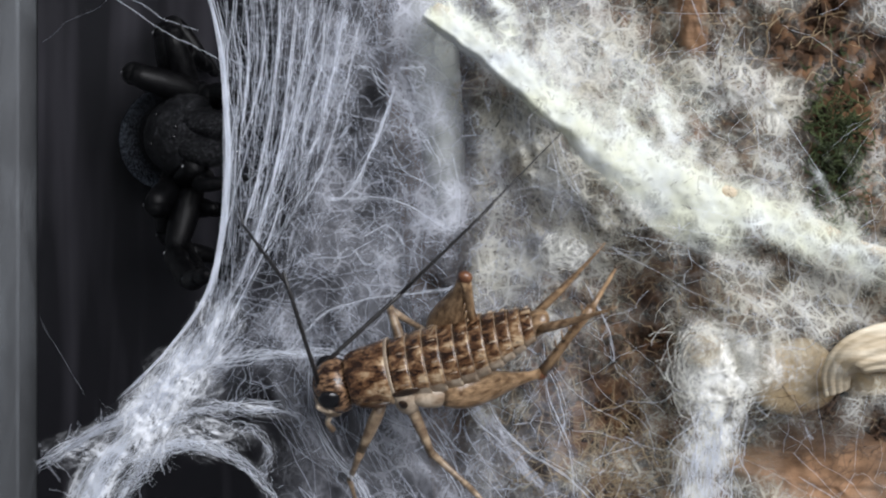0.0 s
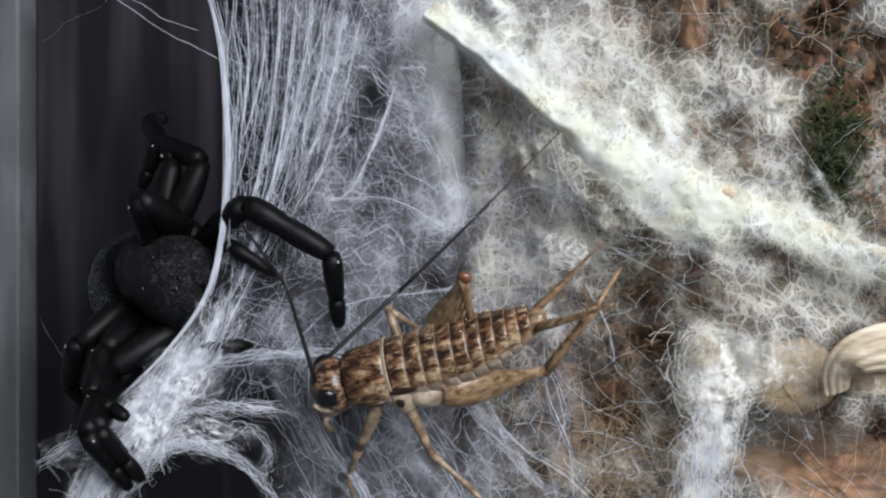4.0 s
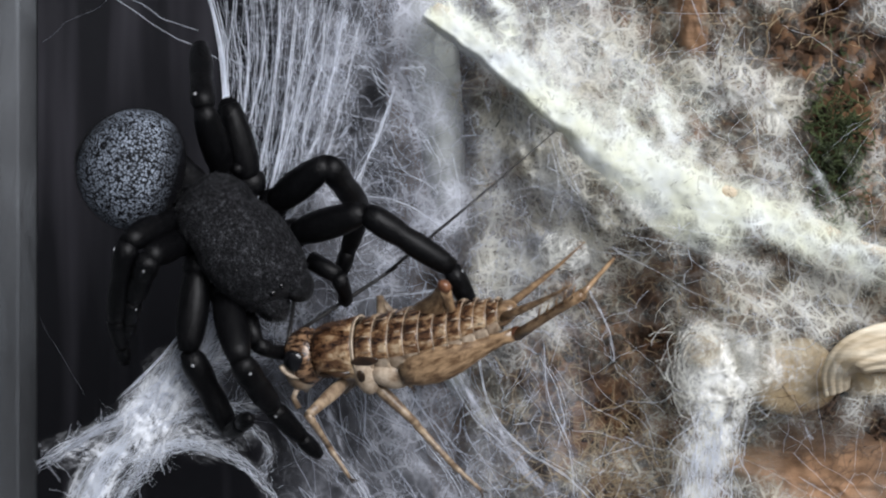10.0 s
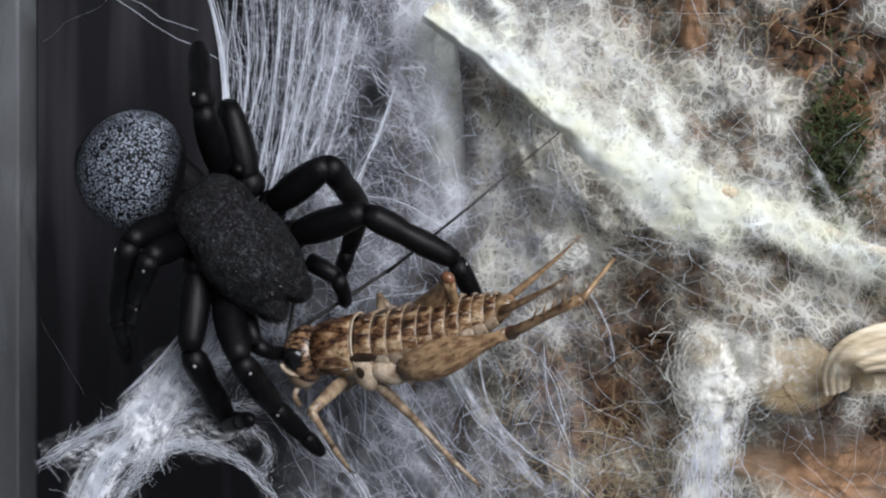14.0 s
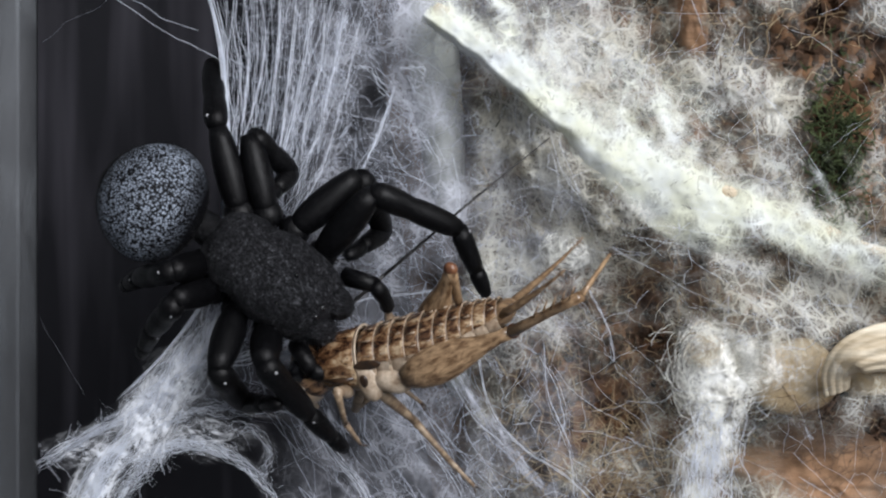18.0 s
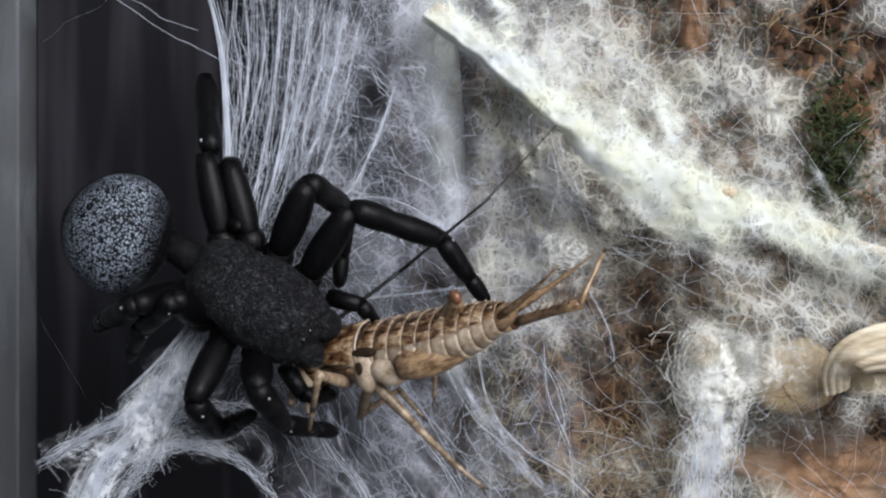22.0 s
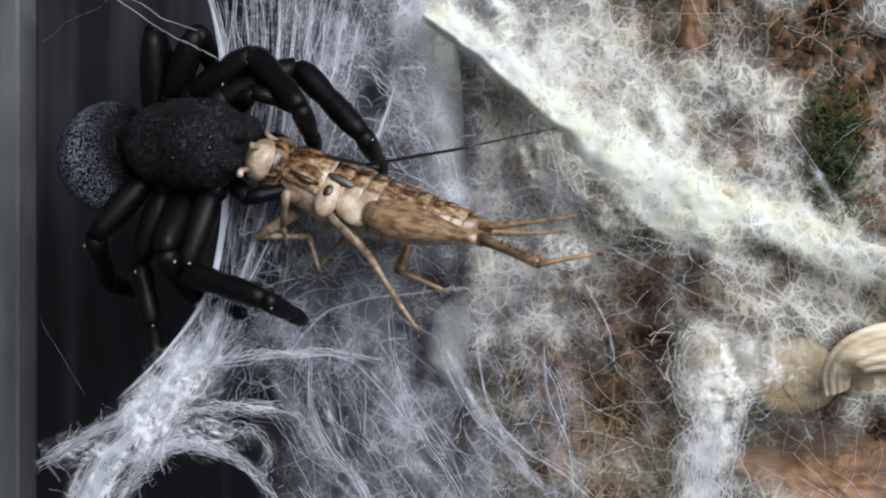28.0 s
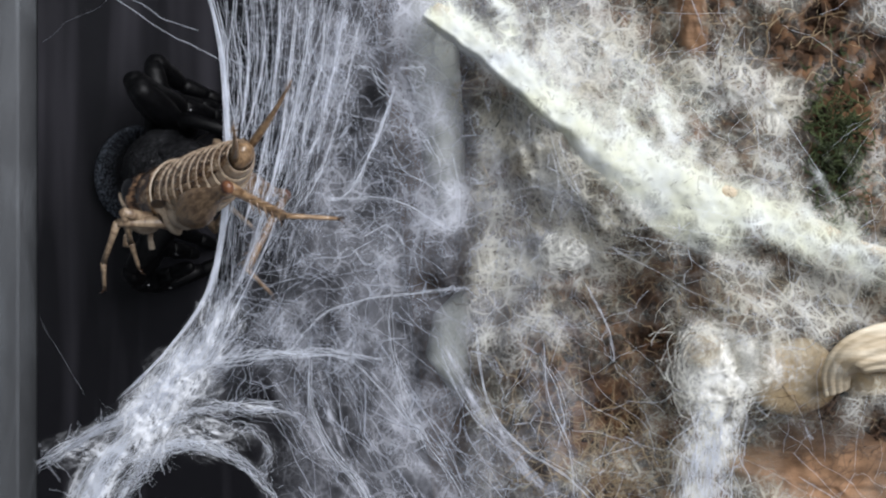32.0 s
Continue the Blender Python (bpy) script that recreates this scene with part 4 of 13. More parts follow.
def velvet(name, ground, fleck, scale, lo, hi, rough=0.55, dots=False, coat=0.0, relief=0.9, front=None):
    """Black velvet skin flecked with short pale hairs."""
    m, nt, b = material(name, rough, 0, 0.10)
    b.inputs["Coat Weight"].default_value = coat
    b.inputs["Coat Roughness"].default_value = 0.33
    v = coords(nt)
    f = noise_tex(nt, v, scale, 3, 0.6, 1.5)
    big = noise_tex(nt, v, scale * 0.12, 3, 0.5)
    if dots:      # pale granules set in a dark net
        wob = nt.nodes.new("ShaderNodeVectorMath")
        wob.operation = "MULTIPLY_ADD"
        nz = nt.nodes.new("ShaderNodeTexNoise")
        nz.inputs["Scale"].default_value = scale * 0.6
        nt.links.new(v, nz.inputs["Vector"])
        nt.links.new(nz.outputs["Color"], wob.inputs[0])
        wob.inputs[1].default_value = (0.00015,) * 3
        nt.links.new(v, wob.inputs[2])
        f = voronoi(nt, wob.outputs[0], scale)
    k = arith(nt, "MULTIPLY", ramp(nt, f, [(lo, grey(0)), (hi, grey(1))] if lo < hi else [(hi, grey(1)), (lo, grey(0))]), ramp(nt, big, [(0.3, grey(0.3)), (0.65, grey(1.0))]))
    if front:      # shade towards the waist, painted by thinning out the flecks
        sx = nt.nodes.new("ShaderNodeSeparateXYZ")
        nt.links.new(v, sx.inputs[0])
        mr = nt.nodes.new("ShaderNodeMapRange")
        mr.inputs[1].default_value, mr.inputs[2].default_value, mr.inputs[3].default_value, mr.inputs[4].default_value = front[0], front[1], 1.0, 0.0
        nt.links.new(sx.outputs[0], mr.inputs[0])
        k = arith(nt, "MULTIPLY", k, mr.outputs[0])
    nt.links.new(mix(nt, k, ground, fleck), b.inputs["Base Color"])
    bump(nt, b, f, 0.00012, relief)
    return m


BLACK = velvet("black_velvet", (0.003, 0.003, 0.0035), (0.020, 0.021, 0.024), 3800, 0.55, 0.72)
LEGBLACK = velvet("black_leg", (0.0012, 0.0012, 0.0015), (0.006, 0.006, 0.007), 3600, 0.5, 0.7, 0.42, coat=0.10, relief=0.7)
SHEEN = velvet("grey_carapace", (0.0022, 0.0022, 0.0028), (0.12, 0.123, 0.135), 6400, 0.54, 0.68, 0.55, relief=1.0)
ABDOMEN = velvet("speckled_abdomen", (0.004, 0.004, 0.005), (0.35, 0.40, 0.48), 5000, 0.62, 0.22, 0.5, True, front=(0.0010, 0.0033))
HAIR_GREY = velvet("grey_hair", (0.012, 0.012, 0.013), (0.06, 0.062, 0.068), 3000, 0.4, 0.6)
HAIR_BLACK = velvet("black_hair", (0.003, 0.003, 0.0035), (0.012, 0.012, 0.012), 3000, 0.4, 0.6)
EYE_MAT, nt_, b_ = material("eye_gloss", 0.25, 0, 0.5)
b_.inputs["Base Color"].default_value = (0.004, 0.004, 0.005, 1)
# pale colour that stands in for highlights on the leg joints
GLINT = two_tone("painted_glint", (0.30, 0.31, 0.33), (0.5, 0.5, 0.52), 3000, rough=0.5)

LEG_LENGTHS = {"1": (6.9, 8.0, 6.6), "2": (6.6, 7.7, 6.3), "3": (6.4, 5.2, 4.6), "4": (6.9, 7.8, 6.4)}
HIPS = {"l1": (2.2, 3.5, -1.0), "l2": (-0.6, 3.8, -1.0), "l3": (-3.0, 3.5, -1.0), "l4": (-4.8, 2.4, -1.0)}
S = {}


def spider():
    top = new("spider")
    tagged(top, "black velvety spider with a grey-speckled round abdomen, on its web", "spider")

    def carapace_shape(x, y, z):
        w = (1.0 + 0.16 * x) if x < 0 else 1.0 - 0.07 * x ** 1.6
        sq = (1 - min(abs(x), 1) ** 4) ** 0.35 / max((1 - x * x) ** 0.5, 1e-3)
        neck = 1 - 0.10 * math.exp(-((x + 0.30) / 0.15) ** 2)
        hump = 1.0 + 0.28 * math.exp(-((x - 0.45) / 0.42) ** 2)
        groove = 0.10 * math.exp(-((x + 0.25) / 0.2) ** 2) * math.exp(-(y / 0.3) ** 2)
        return x, y * w * sq * neck * 0.98, z * (hump if z > 0 else 0.7) * min(sq, 1.5) - (groove if z > 0 else 0)
    me = ball("carapace", 5.7 * MM, 3.75 * MM, 2.7 * MM, SHEEN, shape=carapace_shape, nu=48, nv=40)
    car = part("carapace", me, top, "dark grey velvety carapace with fine pale hairs")
    part("hairs", bristles("hairs", me, 1800, 0.28 * MM, HAIR_GREY, 0.5, 3), car)
    part("sternum", ball("sternum", 4.2 * MM, 3.0 * MM, 1.2 * MM, BLACK, at=(-0.3 * MM, 0, -1.7 * MM)), top)
    part("pedicel", tube("pedicel", [(-5.2 * MM, 0, -0.3 * MM), (-8.2 * MM, 0, 0)], [1.4 * MM, 1.1 * MM], BLACK), top)
    ab = part("abdomen", ball("abdomen", 4.1 * MM, 4.65 * MM, 4.3 * MM, ABDOMEN, at=(0, 0, 0), shape=lambda x, y, z: (x, y * (1 + 0.07 * x), z * (1 - 0.12 * (z < 0))), nu=44, nv=36), top, "round black abdomen densely speckled blue-grey")
    part("hairs", bristles("hairs", ab.data, 3200, 0.34 * MM, HAIR_BLACK, 0.4, 4), ab)
    part("spinneret", ball("spinneret", 0.8 * MM, 0.5 * MM, 0.5 * MM, BLACK, at=(-3.2 * MM, 0, -2.6 * MM)), ab)
    S["abdomen"] = ab
    for s in (1, -1):
        ch = part("chelicera", ball("chelicera", 1.75 * MM, 1.35 * MM, 2.0 * MM, SHEEN, at=(5.05 * MM, s * 1.2 * MM, -0.4 * MM), shape=lambda x, y, z: (x - 0.15 * z, y, z * 1.1)), top, "stout black jaw")
        part("hairs", bristles("hairs", ch.data, 260, 0.45 * MM, HAIR_GREY, -0.4, 5 + s), ch)
        part("fang", tube("fang", [Vector((5.9, s * 1.2, -2.3)) * MM, Vector((6.1, s * 0.7, -3.1)) * MM, Vector((5.7, s * 0.35, -3.6)) * MM], [0.32 * MM, 0.22 * MM, 0.05 * MM], EYE_MAT, 8), ch, "glossy black fang")
        a, b, c, d = Vector((4.6, s * 3.2, -1.2)), Vector((6.9, s * 4.1, 0.0)), Vector((8.2, s * 3.6, -1.5)), Vector((9.0, s * 2.9, -3.5))
        pa = part("palp", tube("palp", [a * MM, a.lerp(b, 0.5) * MM, b * MM], [0.75 * MM, 0.72 * MM, 0.62 * MM], LEGBLACK, 10), top)
        part("palp_tip", tube("palp_tip", [b * MM, b.lerp(c, 0.5) * MM, c * MM, c.lerp(d, 0.5) * MM, d * MM], [0.60 * MM, 0.66 * MM, 0.55 * MM, 0.62 * MM, 0.2 * MM], LEGBLACK, 10), pa)
    for x, y, z, r in ((4.95, 0.55, 1.75, 0.20), (4.95, -0.55, 1.75, 0.20), (4.75, 0.42, 2.25, 0.24), (4.75, -0.42, 2.25, 0.24), (4.3, 2.2, 1.6, 0.17), (4.3, -2.2, 1.6, 0.17), (1.8, 1.3, 3.25, 0.15), (1.8, -1.3, 3.25, 0.15)):
        part("eye", ball("eye", r * MM, r * MM, r * MM, EYE_MAT, at=(x * MM, y * MM, z * MM), nu=12, nv=8), top)
    for leg in ("l1", "l2", "l3", "l4", "r1", "r2", "r3", "r4"):
        f, t, m = LEG_LENGTHS[leg[1]]
        th = 1.04 if leg[1] in "12" else 0.96
        x, y, z = HIPS["l" + leg[1]]
        y = y if leg[0] == "l" else -y
        part("coxa", ball("coxa", 1.25 * MM, 1.25 * MM, 1.1 * MM, LEGBLACK, at=(x * MM, y * MM, (z - 0.1) * MM), nu=14, nv=10), top)
        prof = lambda L, rs: ([(L * MM * i / (len(rs) - 1), 0, 0) for i in range(len(rs))], [r * th * MM for r in rs])
        fe = part("femur", tube("femur", *prof(f, (0.80, 1.05, 1.18, 1.22, 1.20, 1.12, 0.98, 0.72)), LEGBLACK, 16), top)
        part("hairs", bristles("hairs", fe.data, 260, 0.42 * MM, HAIR_BLACK, 0.2, 9), fe)
        ti = part("tibia", tube("tibia", *prof(t, (0.70, 0.98, 1.02, 0.98, 0.86, 0.94, 0.96, 0.92, 0.85, 0.68)), LEGBLACK, 16), top)
        part("hairs", bristles("hairs", ti.data, 300, 0.40 * MM, HAIR_BLACK, -0.3, 10), ti)
        # the highlight on this joint is a small pale bead
        part("joint_glint", ball("joint_glint", 0.16 * MM, 0.13 * MM, 0.07 * MM, GLINT, at=(0.75 * MM, 0.10 * MM, 0.93 * th * MM), nu=8, nv=6), ti, "small painted glint at the joint")
        ft = part("metatarsus", tube("metatarsus", *prof(m * 0.6, (0.66, 0.80, 0.80, 0.76, 0.70, 0.60)), LEGBLACK, 14), top)
        part("hairs", bristles("hairs", ft.data, 160, 0.36 * MM, HAIR_BLACK, -0.3, 11), ft)
        # same painted highlight, at the next joint
        part("joint_glint", ball("joint_glint", 0.13 * MM, 0.10 * MM, 0.06 * MM, GLINT, at=(0.45 * MM, 0.08 * MM, 0.72 * th * MM), nu=8, nv=6), ft, "small painted glint at the joint")
        part("tarsus", tube("tarsus", [((m * 0.58 + m * 0.42 * q) * MM, 0, 0) for q in (0, 0.25, 0.6, 0.9, 1.0)], [r * th * MM for r in (0.55, 0.66, 0.62, 0.45, 0.12)], LEGBLACK, 12), ft)
        S[leg + "_a"], S[leg + "_b"], S[leg + "_c"] = fe, ti, ft
    return top


S["body"] = spider()

# cricket
CHITIN = two_tone("cricket_brown", (0.022, 0.010, 0.006), (0.27, 0.160, 0.090), 1900, rough=0.24, spec=0.5, lo=0.44, hi=0.60, fine=4, depth=0.00004, stretch=(0.45, 1.3, 1.3))
TAN = two_tone("cricket_tan", (0.095, 0.052, 0.026), (0.34, 0.225, 0.128), 2000, rough=0.28, lo=0.36, hi=0.62, fine=3, depth=0.00002, stretch=(0.5, 1.4, 1.4))
PALE = two_tone("cricket_pale", (0.24, 0.165, 0.105), (0.56, 0.46, 0.35), 900, rough=0.4, fine=6, depth=0.00002)
DARKB = two_tone("cricket_dark", (0.010, 0.006, 0.004), (0.05, 0.026, 0.013), 900, rough=0.35, fine=5, depth=0.00002)
RIM = two_tone("cricket_rim", (0.13, 0.08, 0.045), (0.46, 0.36, 0.26), 2000, rough=0.4, fine=5, depth=0.00002)
LIMB = two_tone("cricket_limb", (0.12, 0.075, 0.045), (0.36, 0.27, 0.18), 1500, rough=0.4, fine=5, depth=0.00002, stretch=(1.6, 0.6, 0.6))
KNEE = two_tone("cricket_knee", (0.08, 0.028, 0.014), (0.19, 0.085, 0.042), 1500, rough=0.35, fine=4, depth=0.00002)
FEELER, nt_, b_ = material("feeler_black", 0.45, 0, 0.4)
b_.inputs["Base Color"].default_value = (0.012, 0.011, 0.011, 1)
C = {}
CR = 0.00112


def bent(me):
    """The hind body curves up towards the tail."""
    for v in me.vertices:
        if v.co.x < 3 * CR:
            v.co.z += 0.017 * (v.co.x / CR - 3) ** 2 * CR
    return me


def ring_mesh(name, x0, x1, r0, r1, mat, rows=6, n=32, arc=(0.0, 1.0), squash=0.86, drop=0.0):
    """One plate of the abdomen: a band round the body, its hind rim a little flared, in mm. x falls towards the tail."""
    verts, faces = [], []
    prof = [(0.0, 0.90), (0.12, 0.985), (0.45, 1.0), (0.8, 1.02), (0.95, 1.035), (1.0, 0.97)]
    full = arc == (0.0, 1.0)
    m = n if full else n + 1
    for f, w in prof:
        x = x0 + (x1 - x0) * f
        r = (r0 + (r1 - r0) * f) * w
        for i in range(m):
            a = 2 * math.pi * (arc[0] + (arc[1] - arc[0]) * i / n)
            verts.append((x * CR, r * math.cos(a) * CR, (r * squash * math.sin(a) + drop) * CR))
    for k in range(len(prof) - 1):
        for i in range(n):
            j = (i + 1) % m if full else i + 1
            faces.append((k * m + i, k * m + j, (k + 1) * m + j, (k + 1) * m + i))
    me = mesh_of(name, verts, faces, mat)
    me.attributes.new("plate_along", "FLOAT", "POINT").data.foreach_set("value", [f for f, _ in prof for _ in range(m)])
    me.attributes.new("plate_round", "FLOAT", "POINT").data.foreach_set("value", [2 * (arc[0] + (arc[1] - arc[0]) * i / n) for _ in prof for i in range(m)])
    return me


def plate_skin():
    """Back plates: dark brown in front and along the back, tan behind, pale with dark dots down the flanks."""
    m, nt, b = material("cricket_plate", 0.26, 0, 0.5)
    v = coords(nt, (0.6, 1.2, 1.2))

    def attribute(name):
        n = nt.nodes.new("ShaderNodeAttribute")
        n.attribute_name = name
        return n.outputs["Fac"]
    back = ramp(nt, attribute("plate_round"), [(0.0, grey(0.80)), (0.20, grey(0.60)), (0.30, grey(0.28)), (0.40, grey(0.46)), (0.50, grey(0.22)), (0.60, grey(0.46)), (0.70, grey(0.28)), (0.80, grey(0.60)), (1.0, grey(0.80))])
    along = ramp(nt, attribute("plate_along"), [(0.0, grey(0.15)), (0.45, grey(0.42)), (0.85, grey(0.75))])
    blot = noise_tex(nt, v, 1500, 4, 0.6, 0.5)
    f = mix(nt, 0.45, mix(nt, 0.5, back, along), ramp(nt, blot, [(0.34, grey(0.0)), (0.66, grey(1.0))]))
    c = ramp(nt, f, [(0.30, (0.020, 0.009, 0.005)), (0.44, (0.085, 0.040, 0.019)), (0.58, (0.22, 0.128, 0.066)), (0.74, (0.44, 0.33, 0.21))])
    dots = ramp(nt, voronoi(nt, coords(nt), 2100), [(0.16, grey(0.22)), (0.24, grey(1.0))])
    fine = noise_tex(nt, v, 7000, 3, 0.6)
    c = mix(nt, 0.75, c, dots, "MULTIPLY")
    c = mix(nt, 0.35, c, ramp(nt, fine, [(0.3, grey(0.4)), (0.7, grey(1.0))]), "MULTIPLY")
    nt.links.new(c, b.inputs["Base Color"])
    bump(nt, b, fine, 0.00003)
    return m


PLATE = plate_skin()


def cricket():
    top = new("cricket")
    tagged(top, "brown banded house cricket with long black feelers, caught on the web", "cricket")
    hd = part("head", ball("head", 1.75 * CR, 1.95 * CR, 1.9 * CR, CHITIN, at=(7.6 * CR, 0, -0.1 * CR), shape=lambda x, y, z: (x * (1.0 if x > 0 else 0.8), y, z * (1.15 if z < 0 else 1))), top, "rounded brown head with pale bands")
    C["head"] = hd
    for s in (1, -1):
        part("cheek_band", tube("cheek_band", [Vector((8.0 + 1.05 * math.sin(a), s * (1.55 + 0.12 * math.sin(a)), 0.25 - 1.15 * math.cos(a))) * CR for a in [k * 0.3 - 0.9 for k in range(9)]], [0.20 * CR] * 9, PALE, 8), hd, "pale band under the eye")
    part("face", ball("face", 1.2 * CR, 1.55 * CR, 1.6 * CR, PALE, at=(8.35 * CR, 0, -1.15 * CR)), hd, "pale tan face")
    part("brow_band", tube("brow_band", [Vector((8.3, 1.55 * math.sin(a), 1.45 * math.cos(a))) * CR for a in [i * 0.2 - 1.2 for i in range(13)]], [0.16 * CR] * 13, PALE, 8), hd, "pale band across the brow")
    for s in (1, -1):
        part("compound_eye", ball("compound_eye", 0.85 * CR, 0.5 * CR, 0.9 * CR, EYE_MAT, at=(8.05 * CR, s * 1.55 * CR, 0.35 * CR), nu=16, nv=12), hd, "glossy black eye")
        part("mouth_palp", tube("mouth_palp", [Vector((8.6, s * 0.7, -2.0)) * CR, Vector((9.2, s * 1.0, -2.9)) * CR, Vector((9.0, s * 1.1, -3.7)) * CR], [0.22 * CR, 0.2 * CR, 0.24 * CR], PALE, 8), hd)

    pro = part("pronotum", ring_mesh("pronotum", 6.6, 3.6, 2.05, 2.3, PLATE, arc=(-0.09, 0.59), squash=0.95), top, "mottled brown neck shield")
    part("rim", ring_mesh("rim", 3.75, 3.45, 2.34, 2.36, PALE, arc=(-0.08, 0.58), squash=0.95), pro)
    part("side_stripe", tube("side_stripe", [Vector((6.2, 2.05, -0.45)) * CR, Vector((5.0, 2.17, -0.62)) * CR, Vector((4.0, 2.24, -0.50)) * CR], [0.10 * CR, 0.26 * CR, 0.12 * CR], DARKB, 8), pro, "dark stripe")
    part("thorax", ball("thorax", 4.2 * CR, 1.95 * CR, 1.95 * CR, PALE, at=(3.4 * CR, 0, -0.35 * CR)), top, "pale tan underside")
    x, r = 3.5, 2.28
    widths = [1.25, 1.2, 1.15, 1.1, 1.05, 1.0, 0.95, 0.9, 0.85, 0.8]
    radii = [2.35, 2.45, 2.48, 2.42, 2.30, 2.14, 1.95, 1.72, 1.46, 1.15]
    for i, (w, r1) in enumerate(zip(widths, radii)):
        tg = part("tergite", bent(ring_mesh("tergite", x, x - w - 0.12, r, r1, PLATE, arc=(0.03, 0.47), squash=0.92)), top)
        part("hind_rim", bent(ring_mesh("hind_rim", x - w - 0.03, x - w - 0.14, r1 + 0.035, r1 + 0.03, RIM, arc=(0.01, 0.49), squash=0.92)), tg, "pale rim of the plate")
        for k, a in enumerate((-62, -40 - 5 * (i % 2), 9 - 4 * (i % 3), 38 + 6 * (i % 2), 66)):
            if (i * 5 + k * 3) % 7 < 2:
                continue
            y, z = (r1 + r) / 2 * math.sin(radians(a)) * 1.01, (r1 + r) / 2 * 0.92 * math.cos(radians(a)) * 1.01
            part("pale_dash", bent(tube("pale_dash", [Vector((x - w * f, y, z + 0.03)) * CR for f in (0.35 + 0.1 * ((i + k) % 3), 0.7, 0.95)], [0.02 * CR, (0.04 + 0.03 * (k % 2)) * CR, 0.07 * CR], RIM, 6)), tg)
        part("sternite", bent(ring_mesh("sternite", x, x - w - 0.08, r * 0.97, r1 * 0.97, PALE, arc=(0.44, 1.06), squash=0.90)), top)
        x, r = x - w, r1
    part("tail_tip", bent(ball("tail_tip", 1.1 * CR, 0.95 * CR, 0.85 * CR, TAN, at=((x - 0.2) * CR, 0, 0))), top)
    for s in (1, -1):
        ce = part("cercus", bent(tube("cercus", [Vector((x - 0.4 - 1.15 * i, s * (0.7 + 0.42 * i), 0.1 + 0.12 * i)) * CR for i in range(6)], [0.34 * CR, 0.32 * CR, 0.26 * CR, 0.18 * CR, 0.12 * CR, 0.04 * CR], TAN, 8)), top, "tapered hairy tail feeler")
        part("hairs", bristles("hairs", ce.data, 140, 0.55 * CR, TAN, 0.2, 20), ce)
        part("wing_bud", ball("wing_bud", 1.0 * CR, 0.12 * CR, 0.36 * CR, DARKB, at=(2.7 * CR, s * 2.36 * CR, 0.35 * CR)), top, "dark wing bud")
        part("shoulder_plate", ball("shoulder_plate", 0.85 * CR, 0.55 * CR, 1.5 * CR, PALE, at=(3.0 * CR, s * 2.05 * CR, -1.0 * CR)), top, "pale shoulder plate")
        part("shoulder_spot", ball("shoulder_spot", 0.36 * CR, 0.2 * CR, 0.55 * CR, DARKB, at=(3.15 * CR, s * 2.46 * CR, -0.75 * CR), nu=12, nv=8), top, "dark spot")
        part("hip_plate", ball("hip_plate", 1.35 * CR, 0.55 * CR, 0.95 * CR, PALE, at=(1.25 * CR, s * 2.15 * CR, -1.15 * CR), shape=lambda x, y, z: (x, y, z + 0.25 * x)), top, "pale plate at the root of the hind thigh")
    prof = lambda L, rs: ([(L * CR * i / (len(rs) - 1), 0, 0) for i in range(len(rs))], [q * CR for q in rs])
    for leg in ("hl", "hr", "ml", "fl", "mr", "fr"):
        hind = leg[0] == "h"
        f, t, q = (8.4, 6.7, 3.8) if hind else (4.4, 3.7, 2.6)
        fr = (0.75, 1.2, 1.40, 1.38, 1.18, 0.88, 0.60, 0.44, 0.48) if hind else (0.40, 0.50, 0.46, 0.38, 0.32)
        fe = part("femur", tube("femur", *prof(f, fr), TAN if hind else LIMB, 16, 0.62 if hind else 0.85), top, "swollen tan hind thigh" if hind else "")
        ti = part("tibia", tube("tibia", *prof(t, (0.42, 0.36, 0.32, 0.34, 0.38) if hind else (0.30, 0.25, 0.21, 0.22)), TAN if hind else LIMB, 10), top)
        if hind:
            part("knee", ball("knee", 0.50 * CR, 0.42 * CR, 0.52 * CR, KNEE, at=(f * CR, 0, 0), nu=14, nv=10), fe, "reddish-brown knee")
            for i in range(5):
                for s in (1, -1):
                    a = Vector((t * (0.35 + 0.13 * i), 0, 0.2)) * CR
                    part("spine", tube("spine", [a, a + Vector((0.75, s * 0.55, 0.45)) * CR], [0.10 * CR, 0.02 * CR], TAN, 6), ti)
        ta = part("tarsus", tube("tarsus", *prof(q, (0.22, 0.20, 0.16, 0.16, 0.12)), TAN if hind else LIMB, 8), top)
        for s in (1, -1):
            part("claw", tube("claw", [Vector((q - 0.05, 0, 0)) * CR, Vector((q + 0.35, s * 0.18, -0.1)) * CR, Vector((q + 0.55, s * 0.25, -0.35)) * CR], [0.09 * CR, 0.07 * CR, 0.02 * CR], DARKB, 6), ta)
        C[leg + "_a"], C[leg + "_b"], C[leg + "_c"] = fe, ti, ta
    for side in ("al", "ar"):
        for k, (r0, r1) in zip("abc", ((0.17, 0.13), (0.13, 0.09), (0.09, 0.04))):
            C[side + "_" + k] = part("feeler", tube("feeler", [(8.8 * CR * i / 4, 0, 0) for i in range(5)], [(r0 + (r1 - r0) * i / 4) * CR for i in range(5)], FEELER, 8), top, "thin black feeler")
    return top


C["body"] = cricket()


